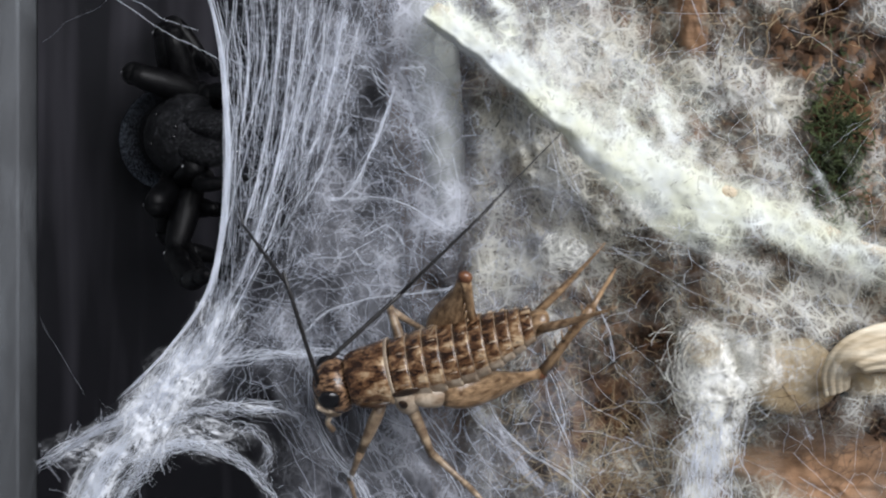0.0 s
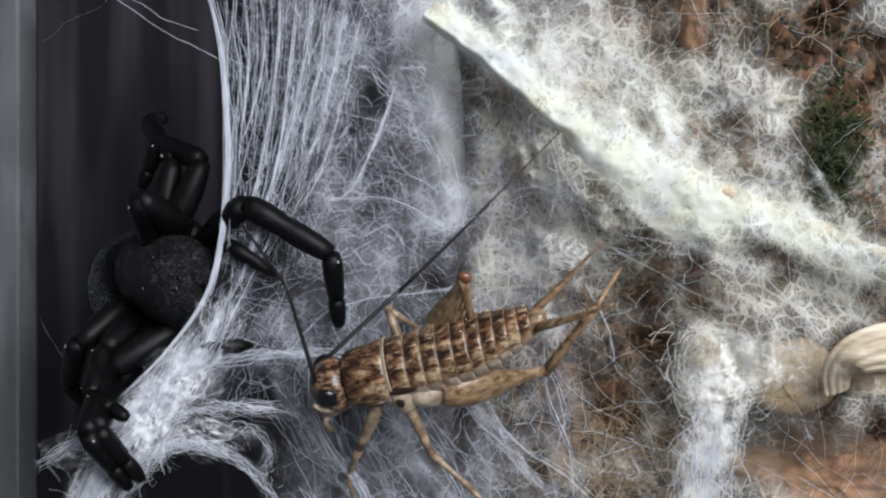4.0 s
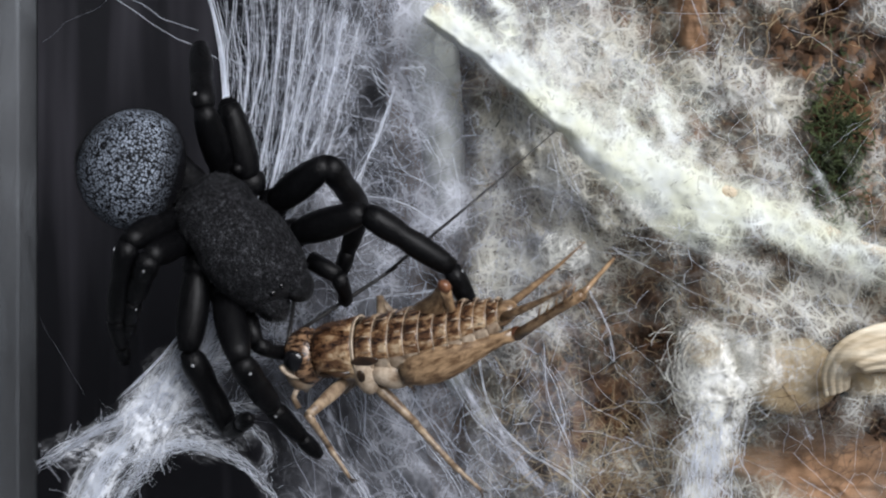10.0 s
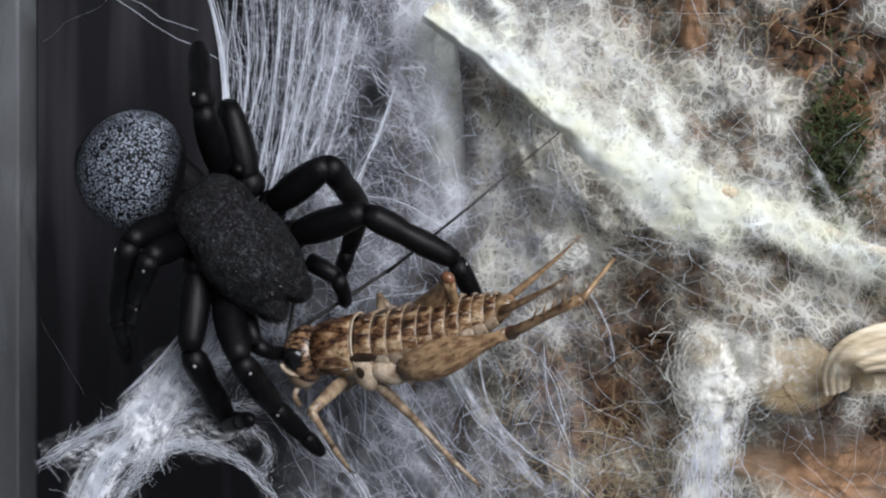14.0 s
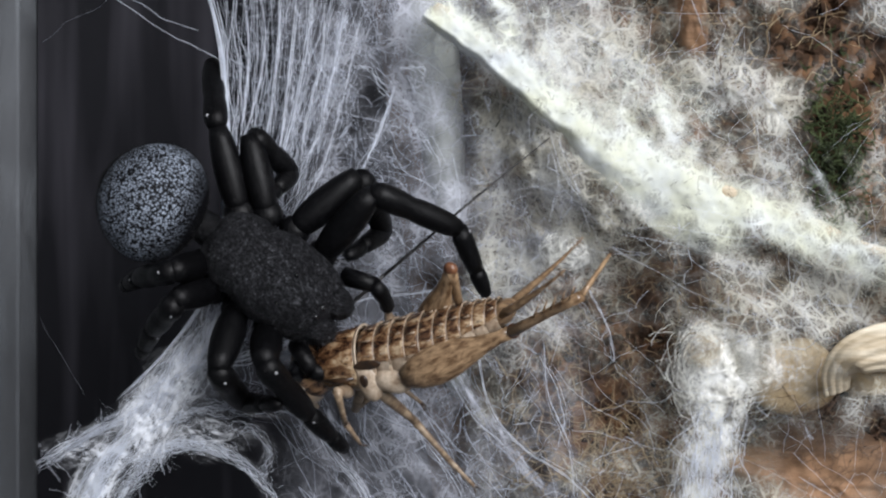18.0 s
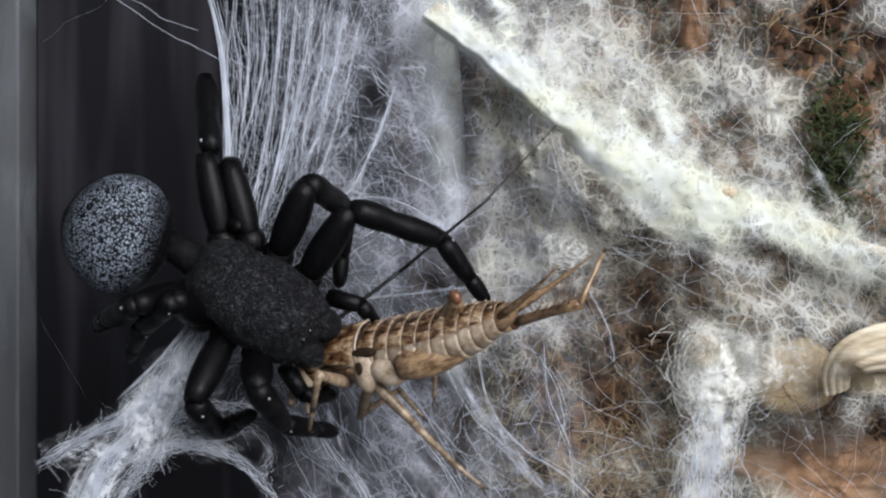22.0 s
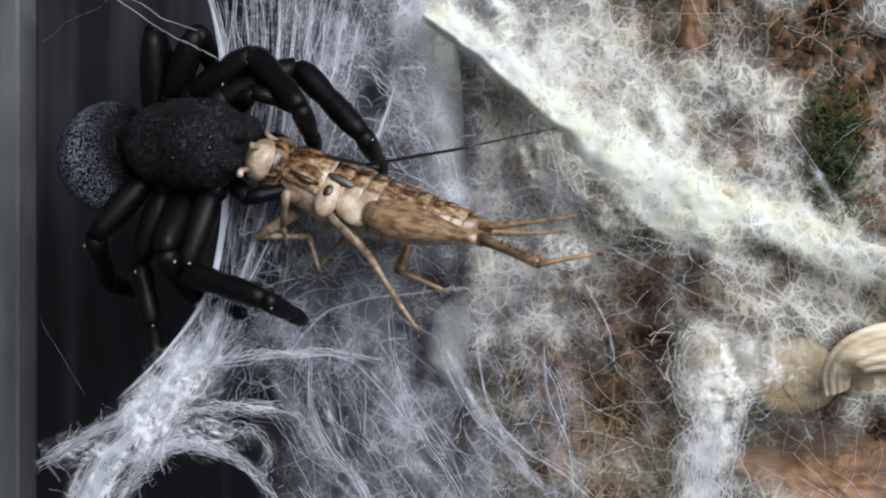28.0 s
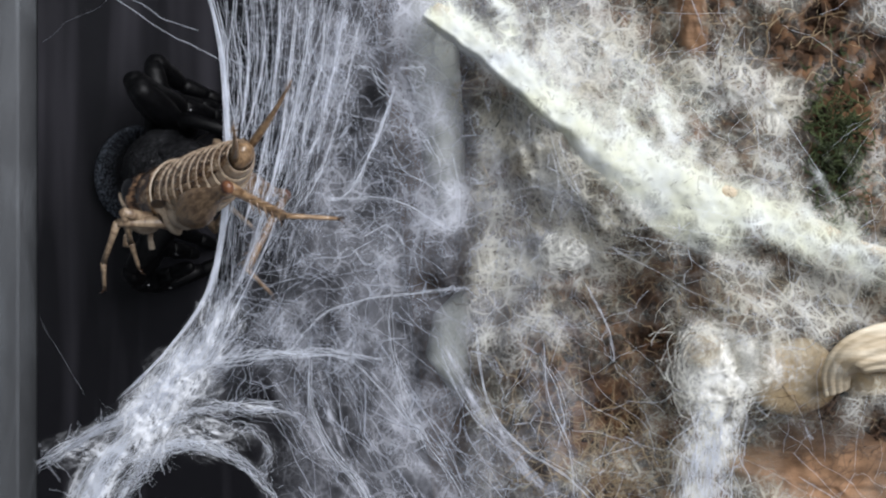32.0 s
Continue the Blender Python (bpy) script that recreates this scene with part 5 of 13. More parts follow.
def motions():
    walk(S["body"], [(0, pose(-.02252, .00986, .014, 0, -66, -10)), (.25, pose(-.02422, .00841, .01507, 0, -66, -5)), (.5, pose(-.02577, .00584, .017, 0, -66, 0)), (.75, pose(-.02509, .0032, .01943, 0, -66, 0)), (1, pose(-.02448, .00075, .021, 0, -66, 0)), (1.25, pose(-.02441, -.00104, .021, 0, -65.3, 0)), (1.5, pose(-.02434, -.00231, .021, 0, -64, 0)), (1.75, pose(-.0239, -.00311, .02119, 0, -62.2, -2.4)), (2, pose(-.02342, -.00347, .0219, 0, -60, -6)), (2.25, pose(-.0233, -.00335, .02257, 0, -57.7, -8.4)), (2.5, pose(-.0232, -.00322, .0232, 0, -56, -10)), (3.25, pose(-.02304, -.00315, .02352, 0, -54.7, -11.3)), (3.5, pose(-.02294, -.00311, .0237, 0, -54, -12)), (3.75, pose(-.02275, -.00286, .02412, 0, -52.1, -14)), (4, pose(-.02235, -.00229, .0252, 0, -48.6, -17.7)), (4.25, pose(-.02184, -.00151, .02671, 0, -44, -22.5)), (4.75, pose(-.02063, .00018, .03022, 0, -33.4, -33.1)), (5, pose(-.01944, .00037, .03181, 0, -28.5, -37.6)), (5.25, pose(-.01893, .00086, .0332, 0, -24.5, -40.8)), (5.5, pose(-.01855, .00105, .034, 0, -22, -42)), (5.75, pose(-.0183, .00083, .03431, 0, -21, -42)), (6, pose(-.01806, .00061, .0345, 0, -20, -42)), (6.25, pose(-.01774, .00061, .03467, 0, -17.7, -42.4)), (6.75, pose(-.01703, .00061, .03495, 0, -10.9, -44.8)), (7.25, pose(-.01637, .00061, .035, 0, -5.4, -47.2)), (7.5, pose(-.01601, .00061, .035, 0, -2.8, -48.5)), (7.75, pose(-.01573, .00061, .035, 0, -.8, -49.6)), (8, pose(-.01562, .00061, .035, 0, 0, -50)), (11, pose(-.01565, .00058, .035, 0, 0, -50)), (14, pose(-.0157, .0005, .035, 0, 0, -50)), (14.5, pose(-.0157, .00048, .035, 0, 0, -50)), (15, pose(-.01547, .00032, .035, 0, 0, -48.9)), (15.5, pose(-.01492, -.00006, .035, 0, 0, -46.4)), (16, pose(-.01425, -.00057, .035, 0, 0, -43.1)), (16.5, pose(-.01366, -.00113, .035, 0, 0, -40)), (17, pose(-.01323, -.002, .035, 0, 0, -37)), (18, pose(-.01323, -.002, .035, 0, 0, -36)), (18.5, pose(-.01306, -.00222, .035, 0, 0, -35.5)), (19, pose(-.01269, -.00275, .035, 0, 0, -35)), (19.5, pose(-.01232, -.00333, .035, 0, 0, -34.5)), (20, pose(-.01215, -.00373, .035, 0, 0, -34)), (20.5, pose(-.01236, -.00394, .035, 0, 0, -33.4)), (21, pose(-.0128, -.00403, .035, 0, 0, -33)), (21.5, pose(-.01367, -.00399, .035, 0, 0, -33)), (22, pose(-.01432, -.00395, .035, 0, 0, -33)), (23, pose(-.01388, -.00482, .035, 0, 0, -31)), (23.5, pose(-.01388, -.00424, .035, 0, 0, -29)), (24, pose(-.01388, -.00308, .035, 0, 0, -26)), (24.5, pose(-.01388, -.0016, .035, 0, 0, -21.5)), (25, pose(-.01388, .00039, .035, 0, 0, -16)), (25.5, pose(-.01388, .00334, .035, 0, -5, -10)), (25.75, pose(-.01413, .00368, .03488, 0, -8.4, -8.7)), (26, pose(-.0148, .00394, .03456, 0, -12.3, -7.4)), (26.25, pose(-.01576, .00413, .03409, 0, -16.5, -6.2)), (26.5, pose(-.01686, .0043, .0335, 0, -20.9, -5.1)), (26.75, pose(-.01859, .005, .03285, 0, -25.1, -4.3)), (27, pose(-.01958, .00521, .03219, 0, -29, -3.6)), (27.25, pose(-.02031, .00547, .03155, 0, -32.4, -3.2)), (27.5, pose(-.02063, .00582, .031, 0, -35, -3)), (27.75, pose(-.02047, .00717, .0305, 0, -36.5, -3)), (28, pose(-.02031, .00832, .03, 0, -38, -3)), (28.25, pose(-.02068, .00825, .02954, 0, -40.6, -3)), (28.5, pose(-.02133, .00806, .029, 0, -44, -3)), (28.75, pose(-.02212, .00707, .02793, 0, -48, -1.5)), (29, pose(-.02296, .00619, .027, 0, -52, 0)), (29.25, pose(-.02366, .00654, .02673, 0, -55.5, 0)), (29.5, pose(-.0243, .00713, .0265, 0, -58, 0)), (29.75, pose(-.02479, .00774, .02613, 0, -59, 0)), (30, pose(-.02537, .00813, .0255, 0, -60, 0)), (30.25, pose(-.02692, .00811, .02274, 0, -62, 0)), (30.5, pose(-.02834, .00792, .019, 0, -64, 0)), (30.75, pose(-.02881, .0071, .01608, 0, -65.3, 0)), (31, pose(-.02915, .00643, .014, 0, -66, 0)), (31.25, pose(-.0286, .00655, .01288, 0, -66, 0)), (31.5, pose(-.02713, .00675, .01192, 0, -66, 0)), (31.75, pose(-.0256, .00695, .01125, 0, -66, 0)), (32, pose(-.02489, .00703, .011, 0, -66, 0))])
    walk(S["abdomen"], [(0, pose(-.01003, -.00026, -.00143, -0, -15, 3)), (0.25, pose(-.01002, .00007, -.00146, 1, -16, -1)), (0.5, pose(-.00999, .00034, -.00153, 2, -17, -4)), (0.75, pose(-.00994, .0001, -.00173, 1, -19, -1)), (1, pose(-.00988, -.00024, -.00186, -0, -21, 3)), (1.25, pose(-.00985, -.00039, -.0019, -1, -22, 5)), (1.5, pose(-.00975, -.0007, -.00205, -3, -24, 10)), (1.75, pose(-.00955, -.0015, -.00203, -7, -23, 21)), (2, pose(-.00924, -.00202, -.00215, -11, -25, 29)), (2.25, pose(-.00898, -.0021, -.00251, -12, -30, 32)), (2.5, pose(-.00876, -.00216, -.00275, -13, -34, 34)), (2.75, pose(-.00869, -.0022, -.00281, -14, -35, 35)), (3.25, pose(-.00863, -.00227, -.00285, -15, -35, 37)), (3.5, pose(-.00858, -.00234, -.0029, -15, -35, 38)), (3.75, pose(-.0085, -.00223, -.00299, -15, -37, 37)), (4, pose(-.00857, -.00189, -.00316, -12, -40, 32)), (4.25, pose(-.00876, -.0014, -.00323, -6, -41, 24)), (4.5, pose(-.00905, -.00092, -.0031, -1, -39, 15)), (4.75, pose(-.00936, -.00062, -.00278, 3, -34, 9)), (5, pose(-.00989, -.00047, -.0018, 4, -20, 6)), (5.25, pose(-.01009, -.00063, -.00167, 4, -18, 8)), (5.5, pose(-.01017, -.00081, -.00159, 3, -17, 10)), (5.75, pose(-.01, -.0008, -.00139, 3, -15, 10)), (6, pose(-.01004, -.00081, -.00108, 3, -11, 10)), (6.25, pose(-.01006, -.00102, -.0007, 3, -6, 13)), (6.5, pose(-.00999, -.00137, -.00028, 2, -1, 17)), (6.75, pose(-.00985, -.00174, .0001, 2, 4, 22)), (7, pose(-.00969, -.00202, .00038, 3, 7, 26)), (7.25, pose(-.00956, -.00222, .00055, 3, 9, 29)), (7.5, pose(-.00943, -.00239, .00067, 4, 11, 32)), (7.75, pose(-.00946, -.00258, .00076, 4, 12, 34)), (8, pose(-.00951, -.00268, .0008, 4, 12, 34)), (11, pose(-.00951, -.00266, .0008, 4, 12, 34)), (14, pose(-.00951, -.00262, .0008, 4, 12, 34)), (14.5, pose(-.00952, -.00262, .0008, 4, 12, 34)), (15, pose(-.00969, -.00254, .0008, 4, 12, 32)), (15.5, pose(-.0101, -.00232, .0008, 3, 11, 27)), (16, pose(-.01059, -.00196, .0008, 2, 11, 21)), (16.5, pose(-.01099, -.0015, .0008, 1, 10, 16)), (17, pose(-.01119, -.00075, .0008, -1, 10, 8)), (17.5, pose(-.01086, -.00073, .0008, -1, 11, 8)), (18, pose(-.01057, -.00071, .0008, -1, 11, 8)), (18.5, pose(-.0106, -.00057, .0008, -1, 11, 6)), (19, pose(-.011, -.00032, .0008, -2, 10, 3)), (19.5, pose(-.01145, -.00006, .0008, -2, 10, 1)), (20, pose(-.01164, .00008, .0008, -2, 9, -1)), (20.5, pose(-.01202, -.00027, .0008, -2, 9, 2)), (21, pose(-.01208, -.00084, .00075, -1, 8, 7)), (21.5, pose(-.01201, -.00122, .00079, -1, 9, 11)), (22, pose(-.01168, -.00138, .0008, -0, 9, 13)), (22.5, pose(-.01159, -.00078, .0008, -1, 9, 7)), (23, pose(-.01147, .00003, .0008, -2, 10, -0)), (23.5, pose(-.01114, .00006, .0008, -3, 10, -1)), (24, pose(-.01068, -.0002, .0008, -2, 11, 2)), (24.5, pose(-.01045, -.00025, .0008, -2, 12, 3)), (25, pose(-.0103, -.00017, .0008, -2, 12, 2)), (25.5, pose(-.00995, .00054, .00121, -4, 18, -7)), (25.75, pose(-.00993, .00047, .00129, -4, 19, -6)), (26, pose(-.00998, .00051, .0011, -4, 16, -7)), (26.25, pose(-.01007, .0006, .00068, -5, 11, -8)), (26.5, pose(-.01014, .00068, .00015, -5, 4, -9)), (26.75, pose(-.01017, .00024, -.00066, -5, -6, -3)), (27, pose(-.01013, .00018, -.001, -5, -10, -2)), (27.25, pose(-.01025, .00003, -.00111, -5, -11, -0)), (27.5, pose(-.01053, -.00027, -.00102, -6, -9, 3)), (27.75, pose(-.01029, -.00082, -.00114, -7, -11, 10)), (28, pose(-.01006, -.00118, -.00128, -8, -13, 15)), (28.25, pose(-.0103, -.00115, -.00097, -8, -9, 14)), (28.5, pose(-.01038, -.00107, -.00071, -8, -6, 13)), (28.75, pose(-.01002, -.00074, -.00123, -7, -13, 9)), (29, pose(-.00978, -.00048, -.00205, -6, -24, 7)), (29.25, pose(-.01001, .00045, -.00141, -2, -15, -6)), (29.5, pose(-.01, .00116, -.00085, -0, -8, -15)), (29.75, pose(-.01004, .00074, -.00113, -1, -12, -9)), (30, pose(-.01, .00043, -.00146, -2, -16, -6)), (30.25, pose(-.01004, .00034, -.00137, -2, -15, -4)), (30.5, pose(-.01014, .00018, -.00093, -3, -9, -2)), (30.75, pose(-.01015, .00024, -.00082, -3, -8, -3)), (31, pose(-.0101, .00037, -.00106, -2, -11, -5)), (31.25, pose(-.01006, .00028, -.00131, -3, -14, -4)), (31.5, pose(-.01007, .00009, -.00127, -3, -13, -1)), (31.75, pose(-.01011, -.00011, -.00111, -4, -11, 1)), (32, pose(-.01012, -.00019, -.00101, -4, -10, 2))])
    walk(S["l1_a"], [(0, pose(.0022, .0035, -.001, 0, -10, -59)), (.25, pose(.0022, .0035, -.001, -12, -61, -41)), (.5, pose(.0022, .0035, -.001, -143, -62, 96)), (.75, pose(.0022, .0035, -.001, -111, -44, 57)), (1, pose(.0022, .0035, -.001, -96, -12, 27)), (1.5, pose(.0022, .0035, -.001, -103, -36, 42)), (1.75, pose(.0022, .0035, -.001, -98, -41, 34)), (2, pose(.0022, .0035, -.001, -93, -38, 26)), (2.25, pose(.0022, .0035, -.001, -95, -15, 32)), (3, pose(.0022, .0035, -.001, -96, -10, 33)), (3.5, pose(.0022, .0035, -.001, -97, -15, 38)), (4.25, pose(.0022, .0035, -.001, -97, -10, 39)), (4.5, pose(.0022, .0035, -.001, -97, -3, 44)), (4.75, pose(.0022, .0035, -.001, -97, 0, 44)), (5, pose(.0022, .0035, -.001, -98, -3, 48)), (5.5, pose(.0022, .0035, -.001, -98, -7, 47)), (6.25, pose(.0022, .0035, -.001, -98, -23, 50)), (7.75, pose(.0022, .0035, -.001, -106, -32, 66)), (10.75, pose(.0022, .0035, -.001, -106, -32, 66)), (13.75, pose(.0022, .0035, -.001, -106, -30, 67)), (14.5, pose(.0022, .0035, -.001, -106, -30, 67)), (16.75, pose(.0022, .0035, -.001, -117, -23, 90)), (18.5, pose(.0022, .0035, -.001, -114, -26, 84)), (21, pose(.0022, .0035, -.001, -119, -24, 96)), (22, pose(.0022, .0035, -.001, -116, -22, 89)), (23, pose(.0022, .0035, -.001, -123, -13, 109)), (23.5, pose(.0022, .0035, -.001, -121, -14, 103)), (24, pose(.0022, .0035, -.001, -118, -18, 93)), (25, pose(.0022, .0035, -.001, -115, -9, 79)), (25.75, pose(.0022, .0035, -.001, -113, -2, 61)), (26.5, pose(.0022, .0035, -.001, -115, 13, 47)), (26.75, pose(.0022, .0035, -.001, -117, 20, 38)), (28, pose(.0022, .0035, -.001, -120, 34, 33)), (28.3, pose(.0022, .0035, -.001, -114, 33, 42)), (28.5, pose(.0022, .0035, -.001, -109, 26, 53)), (28.75, pose(.0022, .0035, -.001, -105, 8, 67)), (29, pose(.0022, .0035, -.001, -105, -8, 73)), (29.25, pose(.0022, .0035, -.001, -104, -16, 67)), (29.5, pose(.0022, .0035, -.001, -101, -19, 57)), (29.75, pose(.0022, .0035, -.001, -99, -14, 51)), (30, pose(.0022, .0035, -.001, -99, -7, 50)), (30.25, pose(.0022, .0035, -.001, -99, -3, 54)), (30.5, pose(.0022, .0035, -.001, -99, -3, 60)), (30.75, pose(.0022, .0035, -.001, -99, -5, 56)), (31, pose(.0022, .0035, -.001, -98, -8, 45)), (31.25, pose(.0022, .0035, -.001, -97, -14, 41)), (31.75, pose(.0022, .0035, -.001, -98, -39, 42)), (32, pose(.0022, .0035, -.001, -99, -45, 44))])
    walk(S["l1_b"], [(0, pose(.0057, -.00232, .0002, 0, 3, -156)), (.25, pose(.00472, .00131, .00503, -3, 37, -165)), (.5, pose(.00186, .00672, .00509, -2, 56, -164)), (.75, pose(.0049, .00766, .00379, 74, 74, -83)), (1, pose(.00821, .00656, .00043, 132, 41, -18)), (1.25, pose(.00743, .007, .00183, 133, 38, -17)), (1.5, pose(.00635, .00724, .00306, 134, 32, -15)), (1.75, pose(.00652, .00641, .00353, 136, 32, -12)), (2, pose(.00709, .00588, .00325, 138, 24, -7)), (2.25, pose(.00785, .00703, .00079, 140, 9, 0)), (2.5, pose(.00789, .00712, .00047, 139, 15, -3)), (2.75, pose(.00791, .00716, .00026, 137, 27, -8)), (3, pose(.00789, .00721, .00018, 136, 33, -11)), (3.5, pose(.00747, .00759, .00079, 136, 28, -11)), (3.75, pose(.00745, .00764, .0007, 135, 34, -13)), (4, pose(.00747, .00769, .00049, 131, 46, -19)), (4.25, pose(.00748, .00778, .0002, 125, 54, -27)), (4.5, pose(.00716, .00829, -.00064, 116, 55, -38)), (4.75, pose(.00716, .00829, -.001, 112, 62, -43)), (5, pose(.00681, .00862, -.00064, 103, 69, -53)), (5.5, pose(.00687, .00851, -.00016, 125, 62, -28)), (6, pose(.00652, .00846, .0011, 137, 51, -14)), (6.25, pose(.00628, .00837, .0017, 142, 47, -8)), (7, pose(.00547, .00866, .00221, 149, 36, 3)), (7.75, pose(.00458, .00885, .00266, 154, 17, 14)), (9.5, pose(.00458, .00885, .00266, 155, 13, 17)), (12.25, pose(.00456, .00892, .00255, 155, 12, 20)), (14.5, pose(.00453, .009, .00245, 156, 15, 22)), (16, pose(.00299, .00967, .00199, 155, 22, 18)), (16.75, pose(.0022, .00985, .0017, 153, 24, 15)), (18, pose(.00253, .00974, .00192, 153, 25, 13)), (18.5, pose(.00285, .00967, .00202, 153, 25, 13)), (20, pose(.00206, .00976, .00191, 153, 20, 14)), (21, pose(.00154, .00977, .00181, 150, 24, 6)), (22, pose(.00231, .0099, .00158, 153, 24, 14)), (22.75, pose(.00057, .00995, .00083, 158, 43, 23)), (23, pose(.00001, .00986, .00055, 162, 49, 28)), (23.5, pose(.00069, .01002, .00067, 155, 44, 18)), (24, pose(.00186, .01005, .00113, 147, 40, 6)), (24.75, pose(.00309, .01021, .00035, 135, 43, -11)), (25, pose(.0035, .01019, .00008, 130, 44, -18)), (25.5, pose(.00489, .00983, -.00047, 109, 43, -49)), (25.75, pose(.00554, .00953, -.00076, 103, 45, -57)), (26.25, pose(.00643, .00886, -.00196, 96, 48, -67)), (26.5, pose(.00679, .00842, -.00255, 95, 48, -68)), (26.75, pose(.00731, .00749, -.00336, 99, 47, -63)), (27.25, pose(.00725, .00705, -.00408, 103, 43, -57)), (27.5, pose(.00718, .00684, -.00442, 106, 34, -52)), (27.75, pose(.00709, .00664, -.00473, 109, 18, -46)), (28, pose(.007, .00657, -.00489, 110, 10, -42)), (28.3, pose(.0065, .00736, -.00477, 112, 13, -29)), (28.5, pose(.00596, .0084, -.00408, 113, 20, -28)), (28.75, pose(.00489, .00979, -.00193, 112, 33, -30)), (29, pose(.0042, .01003, -.00004, 112, 40, -29)), (29.25, pose(.00479, .00961, .0009, 117, 38, -21)), (29.5, pose(.00575, .00897, .00125, 123, 35, -11)), (29.75, pose(.00641, .0087, .00067, 118, 38, -20)), (30, pose(.0066, .00875, -.00016, 108, 47, -35)), (30.25, pose(.00625, .00907, -.00064, 16, 65, -137)), (30.5, pose(.00565, .00947, -.00064, -7, 48, -164)), (30.75, pose(.00604, .0092, -.0004, -19, 43, -180)), (31, pose(.00703, .00833, -.00004, -28, 40, 166)), (31.25, pose(.00725, .00789, .00067, -27, 41, 167)), (31.5, pose(.00683, .00759, .00208, -20, 43, 177)), (31.75, pose(.00618, .00709, .00334, -12, 44, -171)), (32, pose(.00571, .00689, .00388, -9, 45, -166))])
